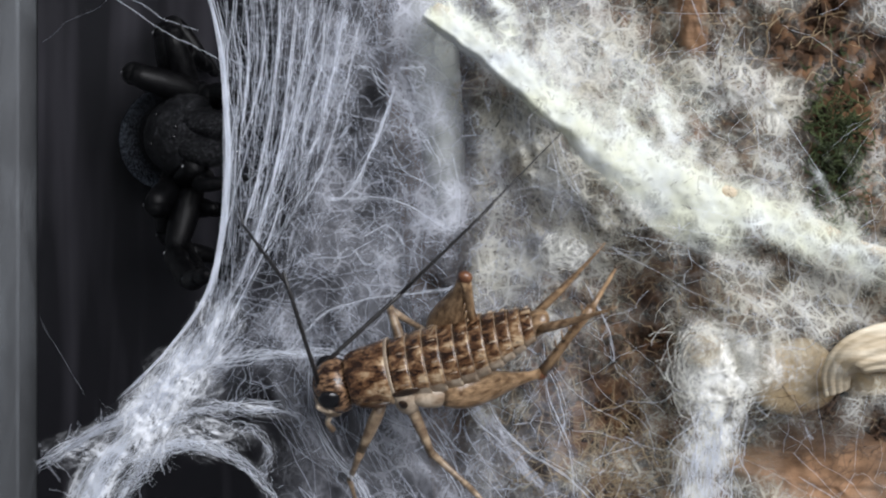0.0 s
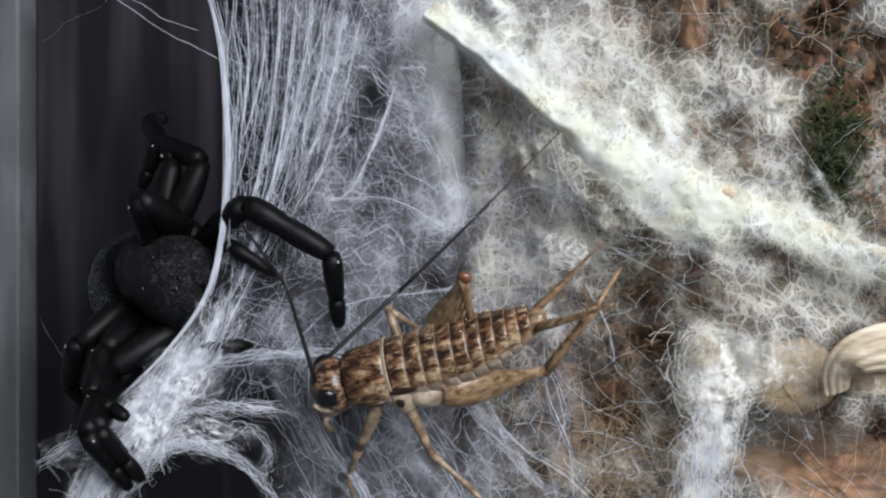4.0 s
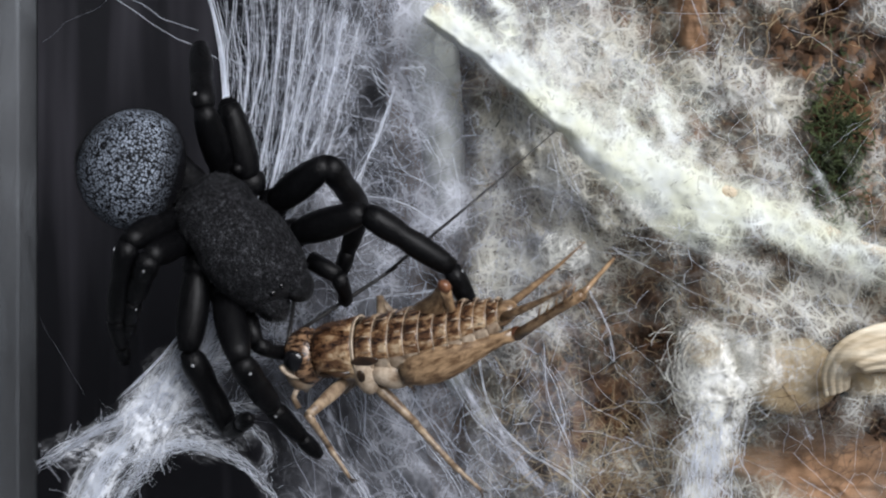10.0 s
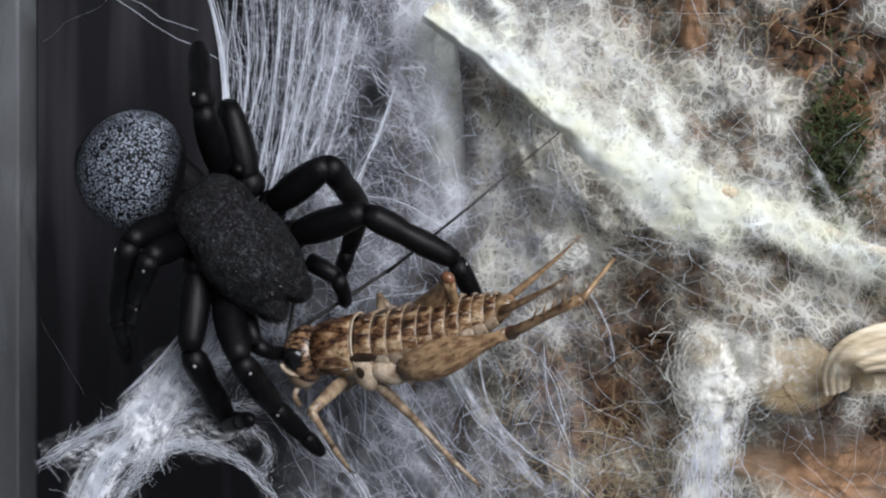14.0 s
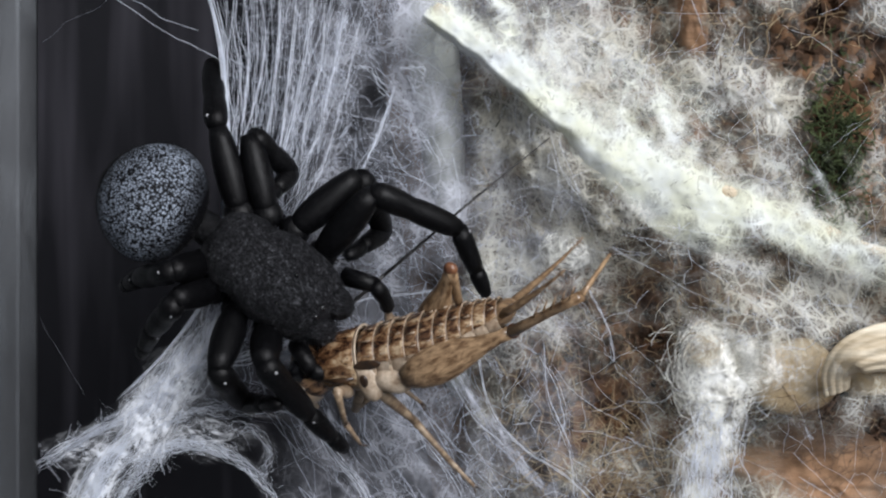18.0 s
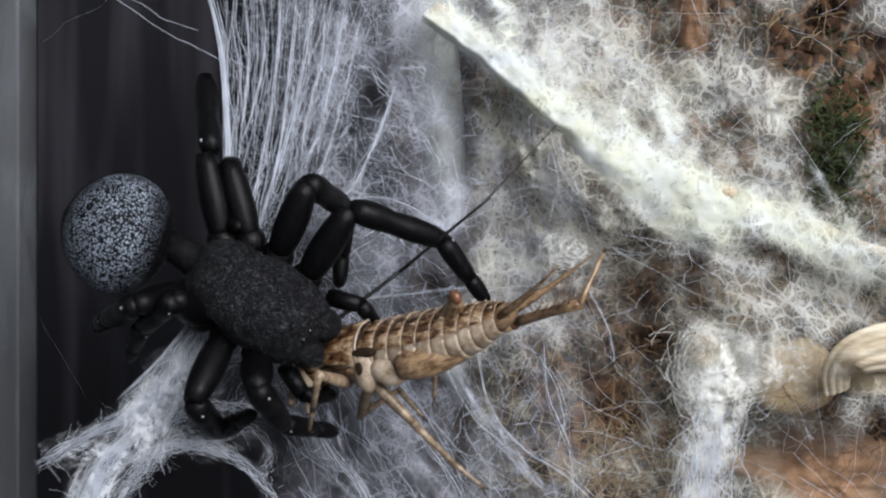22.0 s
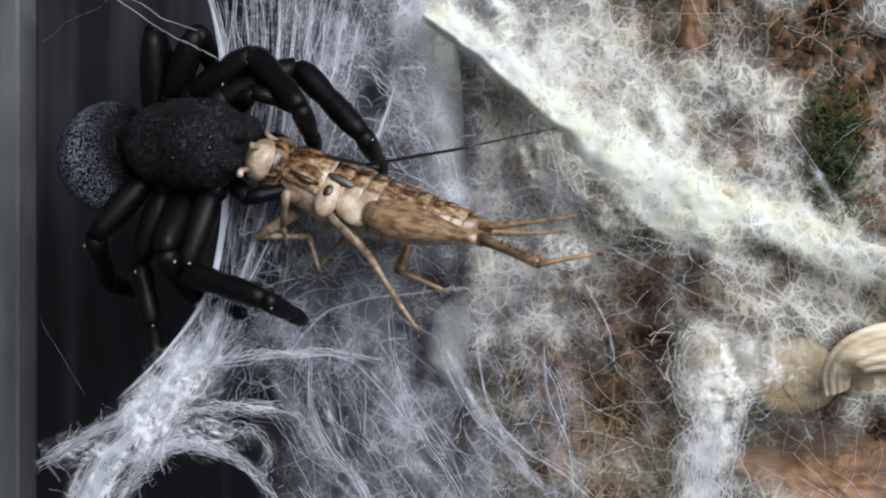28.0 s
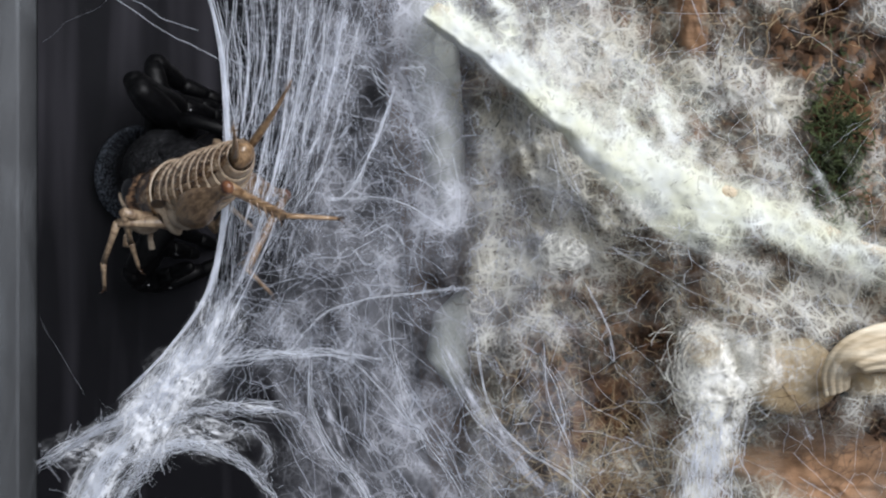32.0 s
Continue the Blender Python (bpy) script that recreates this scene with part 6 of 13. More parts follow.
    walk(S["l1_c"], [(0, pose(-.0016, -.00557, -.00022, 0, 21, -2)), (.25, pose(-.00145, -.00035, .00022, -10, 39, -22)), (.5, pose(-.00244, .00549, -.00154, -12, 30, -26)), (.75, pose(.00517, .00547, -.0039, -8, 8, -12)), (1, pose(.01396, .0047, -.00481, -45, 67, -64)), (1.25, pose(.01346, .00515, -.0031, -53, 57, -72)), (1.5, pose(.0129, .00548, -.00118, -54, 50, -74)), (1.75, pose(.01315, .005, -.00071, -52, 62, -71)), (2, pose(.01434, .00499, -.00001, -93, 77, -115)), (2.25, pose(.01575, .00703, -.00047, -152, 70, -176)), (2.5, pose(.0156, .00678, -.00163, -138, 62, -161)), (2.75, pose(.01498, .00618, -.00335, -122, 51, -142)), (3, pose(.01448, .00588, -.00416, -117, 45, -135)), (3.5, pose(.01439, .0062, -.00297, -119, 46, -137)), (3.75, pose(.0139, .00611, -.00378, -109, 43, -123)), (4, pose(.01273, .00589, -.00526, -93, 34, -98)), (4.25, pose(.01167, .00564, -.00627, -85, 27, -81)), (4.5, pose(.01077, .00546, -.00719, -80, 28, -70)), (4.75, pose(.00991, .00573, -.00806, -73, 27, -55)), (5, pose(.00854, .00633, -.00811, -68, 20, -43)), (5.25, pose(.00938, .00653, -.00771, -68, 20, -42)), (5.5, pose(.01019, .00675, -.00722, -69, 23, -45)), (5.75, pose(.01084, .00701, -.00621, -71, 27, -51)), (6, pose(.0114, .00724, -.00512, -73, 30, -55)), (6.25, pose(.01169, .00761, -.00415, -73, 30, -54)), (7, pose(.01193, .009, -.00249, -64, 21, -35)), (7.25, pose(.01207, .00959, -.00161, -63, 21, -30)), (7.5, pose(.01209, .01016, -.00066, -60, 22, -23)), (7.75, pose(.012, .0107, .00032, -57, 23, -16)), (8.75, pose(.01207, .01099, .00086, -56, 26, -13)), (11.75, pose(.01199, .01145, .00106, -56, 29, -12)), (14.5, pose(.0117, .0119, .00038, -55, 29, -11)), (15.5, pose(.01061, .01201, -.00054, -55, 33, -10)), (16.25, pose(.0098, .0119, -.00116, -55, 30, -10)), (16.5, pose(.00953, .01183, -.00136, -55, 28, -10)), (16.75, pose(.00926, .01174, -.00156, -59, 27, -20)), (17, pose(.00933, .01164, -.00156, -63, 25, -29)), (17.5, pose(.00946, .01142, -.00155, -64, 25, -30)), (18, pose(.00959, .01138, -.00146, -64, 28, -31)), (18.5, pose(.00991, .0113, -.00136, -65, 30, -33)), (20, pose(.00936, .01158, -.00083, -67, 32, -36)), (20.75, pose(.00896, .0108, -.0013, -61, 25, -24)), (21, pose(.00881, .01053, -.00145, -60, 23, -21)), (22, pose(.0094, .01166, -.00167, -60, 21, -21)), (22.25, pose(.00834, .01194, -.00269, -59, 17, -19)), (22.5, pose(.00718, .01213, -.00368, -59, 12, -17)), (23, pose(.00465, .01232, -.00549, -58, 2, -16)), (23.5, pose(.00617, .0118, -.00489, -61, 12, -36)), (24, pose(.00795, .01069, -.00401, -66, 20, -55)), (24.75, pose(.00884, .00909, -.0051, -69, 14, -64)), (25, pose(.00897, .00841, -.00548, -69, 11, -67)), (25.25, pose(.00895, .0069, -.00581, -73, 13, -84)), (25.5, pose(.00873, .00541, -.00593, -77, 13, -101)), (25.75, pose(.00862, .00479, -.00642, -77, 12, -100)), (26.25, pose(.00852, .00394, -.00791, -75, 7, -91)), (26.5, pose(.00879, .00345, -.0085, -75, 6, -85)), (26.75, pose(.00979, .00263, -.00921, -74, 10, -81)), (27.25, pose(.01043, .00215, -.00954, -73, 18, -75)), (27.5, pose(.01128, .0016, -.00886, -75, 32, -81)), (27.75, pose(.01233, .00115, -.00725, -89, 51, -102)), (28, pose(.01288, .00133, -.00629, -113, 58, -131)), (28.25, pose(.01334, .00322, -.00651, -130, 55, -151)), (28.3, pose(.01329, .00355, -.00658, -131, 54, -152)), (28.5, pose(.01258, .00482, -.0068, -116, 55, -134)), (28.75, pose(.01074, .00647, -.00627, -79, 44, -87)), (29, pose(.00956, .00706, -.00518, -70, 33, -72)), (29.25, pose(.01068, .00735, -.00402, -71, 44, -74)), (29.5, pose(.01219, .00772, -.00334, -76, 52, -81)), (29.75, pose(.01234, .00655, -.00426, -75, 56, -79)), (30, pose(.01107, .00562, -.00601, -59, 54, -60)), (30.25, pose(.00378, .00677, -.00789, -35, -4, -12)), (30.5, pose(.0005, .00799, -.00658, -36, -16, -4)), (30.75, pose(.00019, .0092, -.00585, -40, 30, -28)), (31, pose(.00109, .00981, -.00518, -69, 51, -72)), (31.25, pose(.00137, .00925, -.00458, -102, 56, -112)), (31.5, pose(.00098, .0079, -.00338, -124, 57, -138)), (31.75, pose(.0005, .00619, -.00221, -142, 58, -159)), (32, pose(.00022, .00552, -.00178, -149, 58, -168))])
    walk(S["l2_a"], [(0, pose(-.0006, .0038, -.001, -137, -83, 47)), (0.25, pose(-.0006, .0038, -.001, -140, -48, 50)), (0.5, pose(-.0006, .0038, -.001, -144, -9, 59)), (0.75, pose(-.0006, .0038, -.001, -143, -19, 52)), (1, pose(-.0006, .0038, -.001, -131, -39, 29)), (1.25, pose(-.0006, .0038, -.001, -129, -53, 26)), (1.5, pose(-.0006, .0038, -.001, -130, -73, 27)), (1.75, pose(-.0006, .0038, -.001, 30, -78, -134)), (2, pose(-.0006, .0038, -.001, 34, -62, -138)), (2.25, pose(-.0006, .0038, -.001, 42, -61, -147)), (2.5, pose(-.0006, .0038, -.001, 59, -70, -166)), (2.75, pose(-.0006, .0038, -.001, 111, -75, 140)), (3, pose(-.0006, .0038, -.001, 140, -70, 110)), (3.5, pose(-.0006, .0038, -.001, 142, -73, 108)), (3.75, pose(-.0006, .0038, -.001, 154, -75, 95)), (4.25, pose(-.0006, .0038, -.001, -159, -65, 46)), (4.5, pose(-.0006, .0038, -.001, -156, -56, 43)), (4.75, pose(-.0006, .0038, -.001, -160, -46, 47)), (5, pose(-.0006, .0038, -.001, -169, -40, 60)), (5.5, pose(-.0006, .0038, -.001, -172, -22, 67)), (6, pose(-.0006, .0038, -.001, -173, -16, 70)), (6.75, pose(-.0006, .0038, -.001, -175, -24, 75)), (7.75, pose(-.0006, .0038, -.001, -179, -36, 83)), (10, pose(-.0006, .0038, -.001, -179, -36, 84)), (13, pose(-.0006, .0038, -.001, -179, -35, 84)), (15, pose(-.0006, .0038, -.001, -179, -32, 84)), (16.5, pose(-.0006, .0038, -.001, -177, -13, 78)), (17, pose(-.0006, .0038, -.001, -177, -7, 79)), (18.5, pose(-.0006, .0038, -.001, -177, -3, 76)), (20, pose(-.0006, .0038, -.001, -178, -5, 84)), (20.5, pose(-.0006, .0038, -.001, -178, -8, 87)), (21.5, pose(-.0006, .0038, -.001, 179, -21, 99)), (23, pose(-.0006, .0038, -.001, -178, -29, 92)), (23.5, pose(-.0006, .0038, -.001, -174, -34, 86)), (25, pose(-.0006, .0038, -.001, -143, -47, 40)), (25.5, pose(-.0006, .0038, -.001, -124, -31, 11)), (26.25, pose(-.0006, .0038, -.001, -128, -17, 21)), (26.5, pose(-.0006, .0038, -.001, -129, -12, 26)), (26.75, pose(-.0006, .0038, -.001, -129, -2, 27)), (27.25, pose(-.0006, .0038, -.001, -128, 8, 39)), (27.5, pose(-.0006, .0038, -.001, -128, 6, 42)), (28, pose(-.0006, .0038, -.001, -129, 9, 33)), (28.5, pose(-.0006, .0038, -.001, -129, -8, 40)), (28.75, pose(-.0006, .0038, -.001, -131, -9, 53)), (29, pose(-.0006, .0038, -.001, -131, -16, 55)), (29.25, pose(-.0006, .0038, -.001, -129, -20, 48)), (29.5, pose(-.0006, .0038, -.001, -126, -20, 39)), (30, pose(-.0006, .0038, -.001, -127, -10, 42)), (30.25, pose(-.0006, .0038, -.001, -128, -24, 47)), (30.5, pose(-.0006, .0038, -.001, -134, -42, 57)), (31, pose(-.0006, .0038, -.001, -125, -31, 42)), (31.25, pose(-.0006, .0038, -.001, -124, -29, 41)), (32, pose(-.0006, .0038, -.001, -130, -42, 52))])
    walk(S["l2_b"], [(0, pose(-.00004, .0044, .00555, 0, 26, 176)), (0.25, pose(.0022, .00718, .00393, -4, 33, 168)), (0.5, pose(.00275, .00938, .00008, -15, 31, 146)), (0.75, pose(.00323, .0087, .0012, -12, 17, 155)), (1, pose(.00392, .0063, .00311, -10, 5, 166)), (1.25, pose(.00297, .00551, .00428, -9, 2, -180)), (1.5, pose(.00115, .00471, .0053, -8, 7, -162)), (1.75, pose(-.00154, .00282, .00546, -5, 11, -141)), (2, pose(-.00293, .00169, .00481, -2, 11, -127)), (2.25, pose(-.00325, .00206, .00479, -2, 18, -127)), (2.5, pose(-.00284, .00324, .00518, -3, 26, -129)), (2.75, pose(-.00193, .00492, .00537, -2, 31, -127)), (3, pose(-.00136, .00591, .00521, -1, 33, -126)), (3.25, pose(-.00127, .00581, .00525, -1, 33, -126)), (3.5, pose(-.00121, .00566, .0053, -1, 33, -126)), (3.75, pose(-.00075, .00553, .00537, -1, 37, -125)), (4, pose(.00025, .00553, .00531, 1, 45, -122)), (4.25, pose(.00134, .00578, .00499, 13, 54, -107)), (4.5, pose(.00213, .00635, .00444, 61, 37, -44)), (4.75, pose(.00253, .0072, .00371, 64, 54, -39)), (5, pose(.00191, .0082, .00323, 72, 68, -30)), (5.25, pose(.00185, .00897, .00229, 83, 76, -18)), (5.5, pose(.00178, .00942, .0015, 88, 76, -14)), (5.75, pose(.00165, .00968, .001, 82, 75, -20)), (6, pose(.00154, .00978, .00079, 78, 74, -24)), (6.25, pose(.00148, .00976, .00092, 77, 72, -25)), (6.5, pose(.00127, .0097, .00128, 80, 69, -22)), (6.75, pose(.00098, .0096, .00171, 82, 66, -19)), (7, pose(.00072, .00949, .00207, 85, 63, -16)), (7.25, pose(.00049, .00936, .00238, 88, 62, -13)), (7.5, pose(.00026, .00923, .00265, 91, 60, -9)), (7.75, pose(.00007, .00912, .00284, 94, 59, -6)), (8, pose(-0, .00907, .00292, 95, 59, -5)), (9, pose(-0, .00906, .00294, 95, 59, -5)), (11, pose(-.00001, .0091, .00289, 95, 59, -5)), (14, pose(-.00005, .0092, .00276, 95, 59, -5)), (14.5, pose(-.00006, .00924, .0027, 94, 59, -6)), (15, pose(.00001, .00937, .00249, 91, 59, -9)), (15.5, pose(.00022, .00962, .002, 84, 60, -18)), (16, pose(.00049, .0099, .00128, 75, 60, -28)), (16.5, pose(.00071, .0101, .00047, 69, 60, -34)), (17, pose(.0006, .01024, -.00019, 70, 57, -34)), (17.5, pose(.00083, .01022, -.00051, 70, 55, -33)), (18, pose(.00105, .01018, -.00065, 71, 54, -32)), (18.5, pose(.00104, .01019, -.00071, 72, 54, -31)), (19, pose(.00067, .01027, -.0007, 74, 54, -29)), (19.5, pose(.00024, .01034, -.00063, 76, 55, -27)), (20, pose(.00003, .01035, -.00045, 78, 57, -24)), (20.5, pose(-.00029, .01033, -.00006, 80, 60, -21)), (21, pose(-.00108, .01018, .00064, 84, 63, -17)), (21.5, pose(-.00153, .00991, .00132, 92, 65, -8)), (22, pose(-.00147, .00975, .00171, 96, 66, -3)), (22.5, pose(-.00118, .00968, .00195, 84, 66, -17)), (23, pose(-.0008, .00959, .00216, 73, 65, -29)), (23.5, pose(-.00021, .00927, .00267, 71, 67, -32)), (24, pose(.00071, .00859, .00335, 70, 72, -32)), (24.5, pose(.0017, .00775, .00376, 79, 73, -23)), (25, pose(.00282, .00668, .00385, 81, 71, -21)), (25.5, pose(.00496, .00484, .00239, 55, 70, -49)), (25.75, pose(.00517, .00513, .00191, 42, 69, -62)), (26, pose(.00527, .00553, .00147, 33, 68, -72)), (26.25, pose(.00529, .00604, .00097, 26, 66, -79)), (26.5, pose(.0052, .00665, .00032, 26, 59, -79)), (26.75, pose(.0053, .00675, -.00079, 34, 48, -69)), (27, pose(.00492, .00739, -.00147, 38, 38, -64)), (27.25, pose(.00449, .00791, -.00187, 45, 9, -46)), (27.5, pose(.0043, .00816, -.00173, 46, -2, -37)), (27.75, pose(.00463, .00773, -.00187, 46, -7, -37)), (28, pose(.00487, .00734, -.00205, 46, -9, -35)), (28.25, pose(.0047, .00772, -.0013, 45, -2, -29)), (28.5, pose(.00437, .00805, -.00011, 45, 10, -23)), (28.75, pose(.00335, .00899, .00001, 46, 5, -22)), (29, pose(.00307, .00899, .00078, 46, 6, -17)), (29.25, pose(.00358, .00839, .00125, 46, 19, -17)), (29.5, pose(.00424, .0077, .00123, 45, 27, -18)), (29.75, pose(.00437, .00779, .00073, 45, 30, -19)), (30, pose(.00427, .00811, .00013, 45, 35, -19)), (30.25, pose(.00348, .00823, .0017, -53, 69, -128)), (30.5, pose(.00208, .00789, .00343, -80, 50, -159)), (30.75, pose(.00274, .00771, .00314, -87, 46, -169)), (31, pose(.00359, .00757, .00244, -92, 41, -175)), (31.25, pose(.00373, .00759, .00224, -90, 39, -173)), (31.5, pose(.00334, .00763, .00265, -88, 40, -170)), (31.75, pose(.00274, .00764, .0032, -86, 41, -167)), (32, pose(.00242, .00763, .00344, -86, 42, -166))])
    walk(S["l2_c"], [(0, pose(-.00697, .00486, .00222, 0, 18, -4)), (0.25, pose(-.00412, .00856, -.00024, 4, 24, 8)), (0.5, pose(-.00277, .01304, -.00385, 4, -16, 2)), (0.75, pose(-.0034, .01186, -.00111, 13, 47, 31)), (1, pose(-.00352, .00819, .00248, 106, 67, 134)), (1.25, pose(-.00472, .00545, .00397, 164, 41, -159)), (1.5, pose(-.00613, .00237, .00441, 176, 21, -137)), (1.75, pose(-.00745, -.00192, .00405, 176, 32, -137)), (2, pose(-.00745, -.00437, .00336, 173, 43, -142)), (2.25, pose(-.00766, -.00378, .00241, 174, 44, -141)), (2.5, pose(-.00718, -.00214, .00179, 175, 40, -139)), (2.75, pose(-.00592, -.00031, .00136, 175, 35, -139)), (3, pose(-.00517, .00066, .00105, 175, 33, -139)), (3.25, pose(-.00508, .00056, .0011, 175, 33, -139)), (3.5, pose(-.00501, .00042, .00114, 175, 34, -139)), (3.75, pose(-.0043, .00047, .00077, 176, 36, -137)), (4, pose(-.00263, .00093, -.00015, -179, 38, -129)), (4.25, pose(-.00001, .00146, -.00124, -169, 35, -113)), (4.5, pose(.00658, .00209, -.00017, -165, -3, -99)), (4.75, pose(.00602, .00438, -.00255, -176, -27, -60)), (5, pose(.00437, .00679, -.00393, -178, -17, -56)), (5.25, pose(.00363, .00839, -.00518, -178, -4, -55)), (5.5, pose(.00354, .00899, -.00598, -178, 3, -57)), (5.75, pose(.00348, .00902, -.00645, -178, 7, -59)), (6, pose(.00347, .00894, -.00662, -178, 10, -60)), (6.25, pose(.00361, .00879, -.00642, -178, 13, -61)), (6.5, pose(.00383, .00866, -.0059, -178, 16, -62)), (6.75, pose(.00399, .00857, -.0053, -178, 19, -62)), (7, pose(.00406, .00854, -.0048, -178, 21, -61)), (7.25, pose(.00406, .00857, -.0044, -178, 22, -61)), (7.5, pose(.00404, .00863, -.00403, -178, 22, -60)), (7.75, pose(.004, .00868, -.00377, -178, 23, -60)), (8, pose(.00398, .0087, -.00366, -178, 23, -59)), (9, pose(.00398, .00871, -.00364, -178, 23, -59)), (11, pose(.00398, .00875, -.00369, -178, 23, -59)), (13, pose(.00397, .00881, -.00376, -178, 22, -59)), (14, pose(.00394, .00884, -.00382, -178, 21, -59)), (14.5, pose(.00391, .00885, -.00388, -177, 20, -59)), (15, pose(.0039, .00872, -.00413, -178, 11, -61)), (15.5, pose(.0039, .00842, -.00465, -178, -13, -66)), (16, pose(.0039, .00811, -.00539, -175, -38, -73)), (16.5, pose(.0039, .00792, -.00619, -168, -51, -82)), (17, pose(.00407, .0079, -.00665, -156, -57, -97)), (17.5, pose(.00454, .00778, -.0068, -150, -58, -104)), (18, pose(.0049, .00775, -.00687, -147, -57, -108)), (18.5, pose(.00494, .00784, -.00692, -144, -55, -111)), (19, pose(.00459, .00807, -.00695, -143, -54, -113)), (19.5, pose(.00414, .00837, -.00697, -143, -52, -113)), (20, pose(.00382, .00865, -.00694, -144, -50, -111)), (20.5, pose(.00328, .00894, -.00674, -154, -47, -98)), (21, pose(.00222, .0092, -.00625, -167, -34, -78)), (21.5, pose(.00172, .00945, -.00564, -172, -14, -66)), (22, pose(.00165, .00958, -.00533, -173, 0, -62)), (22.5, pose(.0018, .00876, -.00509, -173, 10, -66)), (23, pose(.00208, .00796, -.00479, -175, 13, -76)), (23.5, pose(.00232, .00771, -.00443, -178, 13, -91)), (24, pose(.00277, .00731, -.00396, 180, 15, -99)), (24.5, pose(.00375, .00688, -.00362, 179, 21, -100)), (25, pose(.00518, .00577, -.00342, -178, 28, -94)), (25.5, pose(.00671, .00285, -.00484, -178, 23, -93)), (25.75, pose(.00646, .00273, -.00529, -177, 21, -91)), (26, pose(.00618, .00277, -.00566, -175, 19, -85)), (26.25, pose(.00588, .00293, -.00605, -172, 16, -75)), (26.5, pose(.00596, .00278, -.00629, -170, 17, -68)), (26.75, pose(.00714, .00194, -.00651, -168, 23, -63)), (27, pose(.00761, .00197, -.00623, -166, 31, -59)), (27.25, pose(.00978, .00243, -.00306, 155, 64, -108)), (27.5, pose(.01041, .00349, -.00141, 151, 62, -113)), (27.75, pose(.01076, .00316, -.00094, 144, 58, -121)), (28, pose(.01109, .00296, -.00081, 136, 53, -131)), (28.25, pose(.01144, .00399, -.00104, 137, 49, -129)), (28.5, pose(.01133, .00504, -.00147, 142, 48, -122)), (28.75, pose(.01044, .00607, -.00066, 147, 60, -117)), (29, pose(.0104, .00679, -.00008, 151, 70, -112)), (29.25, pose(.01057, .00631, -.00121, 178, 63, -82)), (29.5, pose(.01073, .00553, -.00229, -171, 56, -70)), (29.75, pose(.01069, .00563, -.0031, -173, 52, -73)), (30, pose(.01025, .006, -.00425, -176, 43, -77)), (30.25, pose(.00177, .00606, -.00549, 143, 37, -137)), (30.5, pose(-.00253, .00612, -.00248, 129, 35, -161)), (30.75, pose(-.00253, .00667, -.00239, 127, 41, -164)), (31, pose(-.0022, .0071, -.00261, 128, 51, -162)), (31.25, pose(-.00217, .00687, -.00266, 126, 57, -164)), (31.5, pose(-.00245, .00658, -.00231, 122, 60, -169)), (31.75, pose(-.00288, .00634, -.0019, 118, 61, -174)), (32, pose(-.00312, .00623, -.00172, 115, 61, -177))])
    walk(S["l3_a"], [(0, pose(-.003, .0035, -.001, 0, -32, 71)), (0.25, pose(-.003, .0035, -.001, 5, -13, 57)), (0.5, pose(-.003, .0035, -.001, 5, 8, 52)), (0.75, pose(-.003, .0035, -.001, 7, -3, 76)), (1, pose(-.003, .0035, -.001, 5, -10, 90)), (1.5, pose(-.003, .0035, -.001, 4, -9, 94)), (1.75, pose(-.003, .0035, -.001, 5, 6, 87)), (2, pose(-.003, .0035, -.001, 3, 17, 80)), (3.75, pose(-.003, .0035, -.001, 4, 9, 83)), (4.25, pose(-.003, .0035, -.001, 4, -2, 91)), (4.75, pose(-.003, .0035, -.001, 2, -14, 108)), (5, pose(-.003, .0035, -.001, -3, -20, 123)), (5.5, pose(-.003, .0035, -.001, -8, -23, 136)), (7, pose(-.003, .0035, -.001, -11, -23, 144)), (8, pose(-.003, .0035, -.001, -14, -18, 154)), (11, pose(-.003, .0035, -.001, -14, -14, 154)), (14, pose(-.003, .0035, -.001, -14, -5, 154)), (15.5, pose(-.003, .0035, -.001, -14, -1, 150)), (17, pose(-.003, .0035, -.001, -14, -0, 138)), (20, pose(-.003, .0035, -.001, -14, -0, 140)), (23, pose(-.003, .0035, -.001, -14, -0, 133)), (24, pose(-.003, .0035, -.001, -14, -4, 123)), (25, pose(-.003, .0035, -.001, -12, -16, 111)), (25.5, pose(-.003, .0035, -.001, -7, -26, 97)), (26, pose(-.003, .0035, -.001, -1, -26, 86)), (26.5, pose(-.003, .0035, -.001, 3, -17, 73)), (26.75, pose(-.003, .0035, -.001, 6, -10, 62)), (27.25, pose(-.003, .0035, -.001, 6, -2, 58)), (27.75, pose(-.003, .0035, -.001, 6, -6, 57)), (28, pose(-.003, .0035, -.001, 6, -7, 60)), (28.75, pose(-.003, .0035, -.001, 6, 7, 75)), (29, pose(-.003, .0035, -.001, 6, 9, 75)), (29.5, pose(-.003, .0035, -.001, 4, 5, 64)), (29.75, pose(-.003, .0035, -.001, 4, -3, 64)), (30.25, pose(-.003, .0035, -.001, 3, -19, 72)), (30.5, pose(-.003, .0035, -.001, 2, -24, 76)), (31, pose(-.003, .0035, -.001, 1, 18, 76)), (31.25, pose(-.003, .0035, -.001, 2, 17, 79)), (31.75, pose(-.003, .0035, -.001, 4, -2, 88)), (32, pose(-.003, .0035, -.001, 3, -8, 91))])
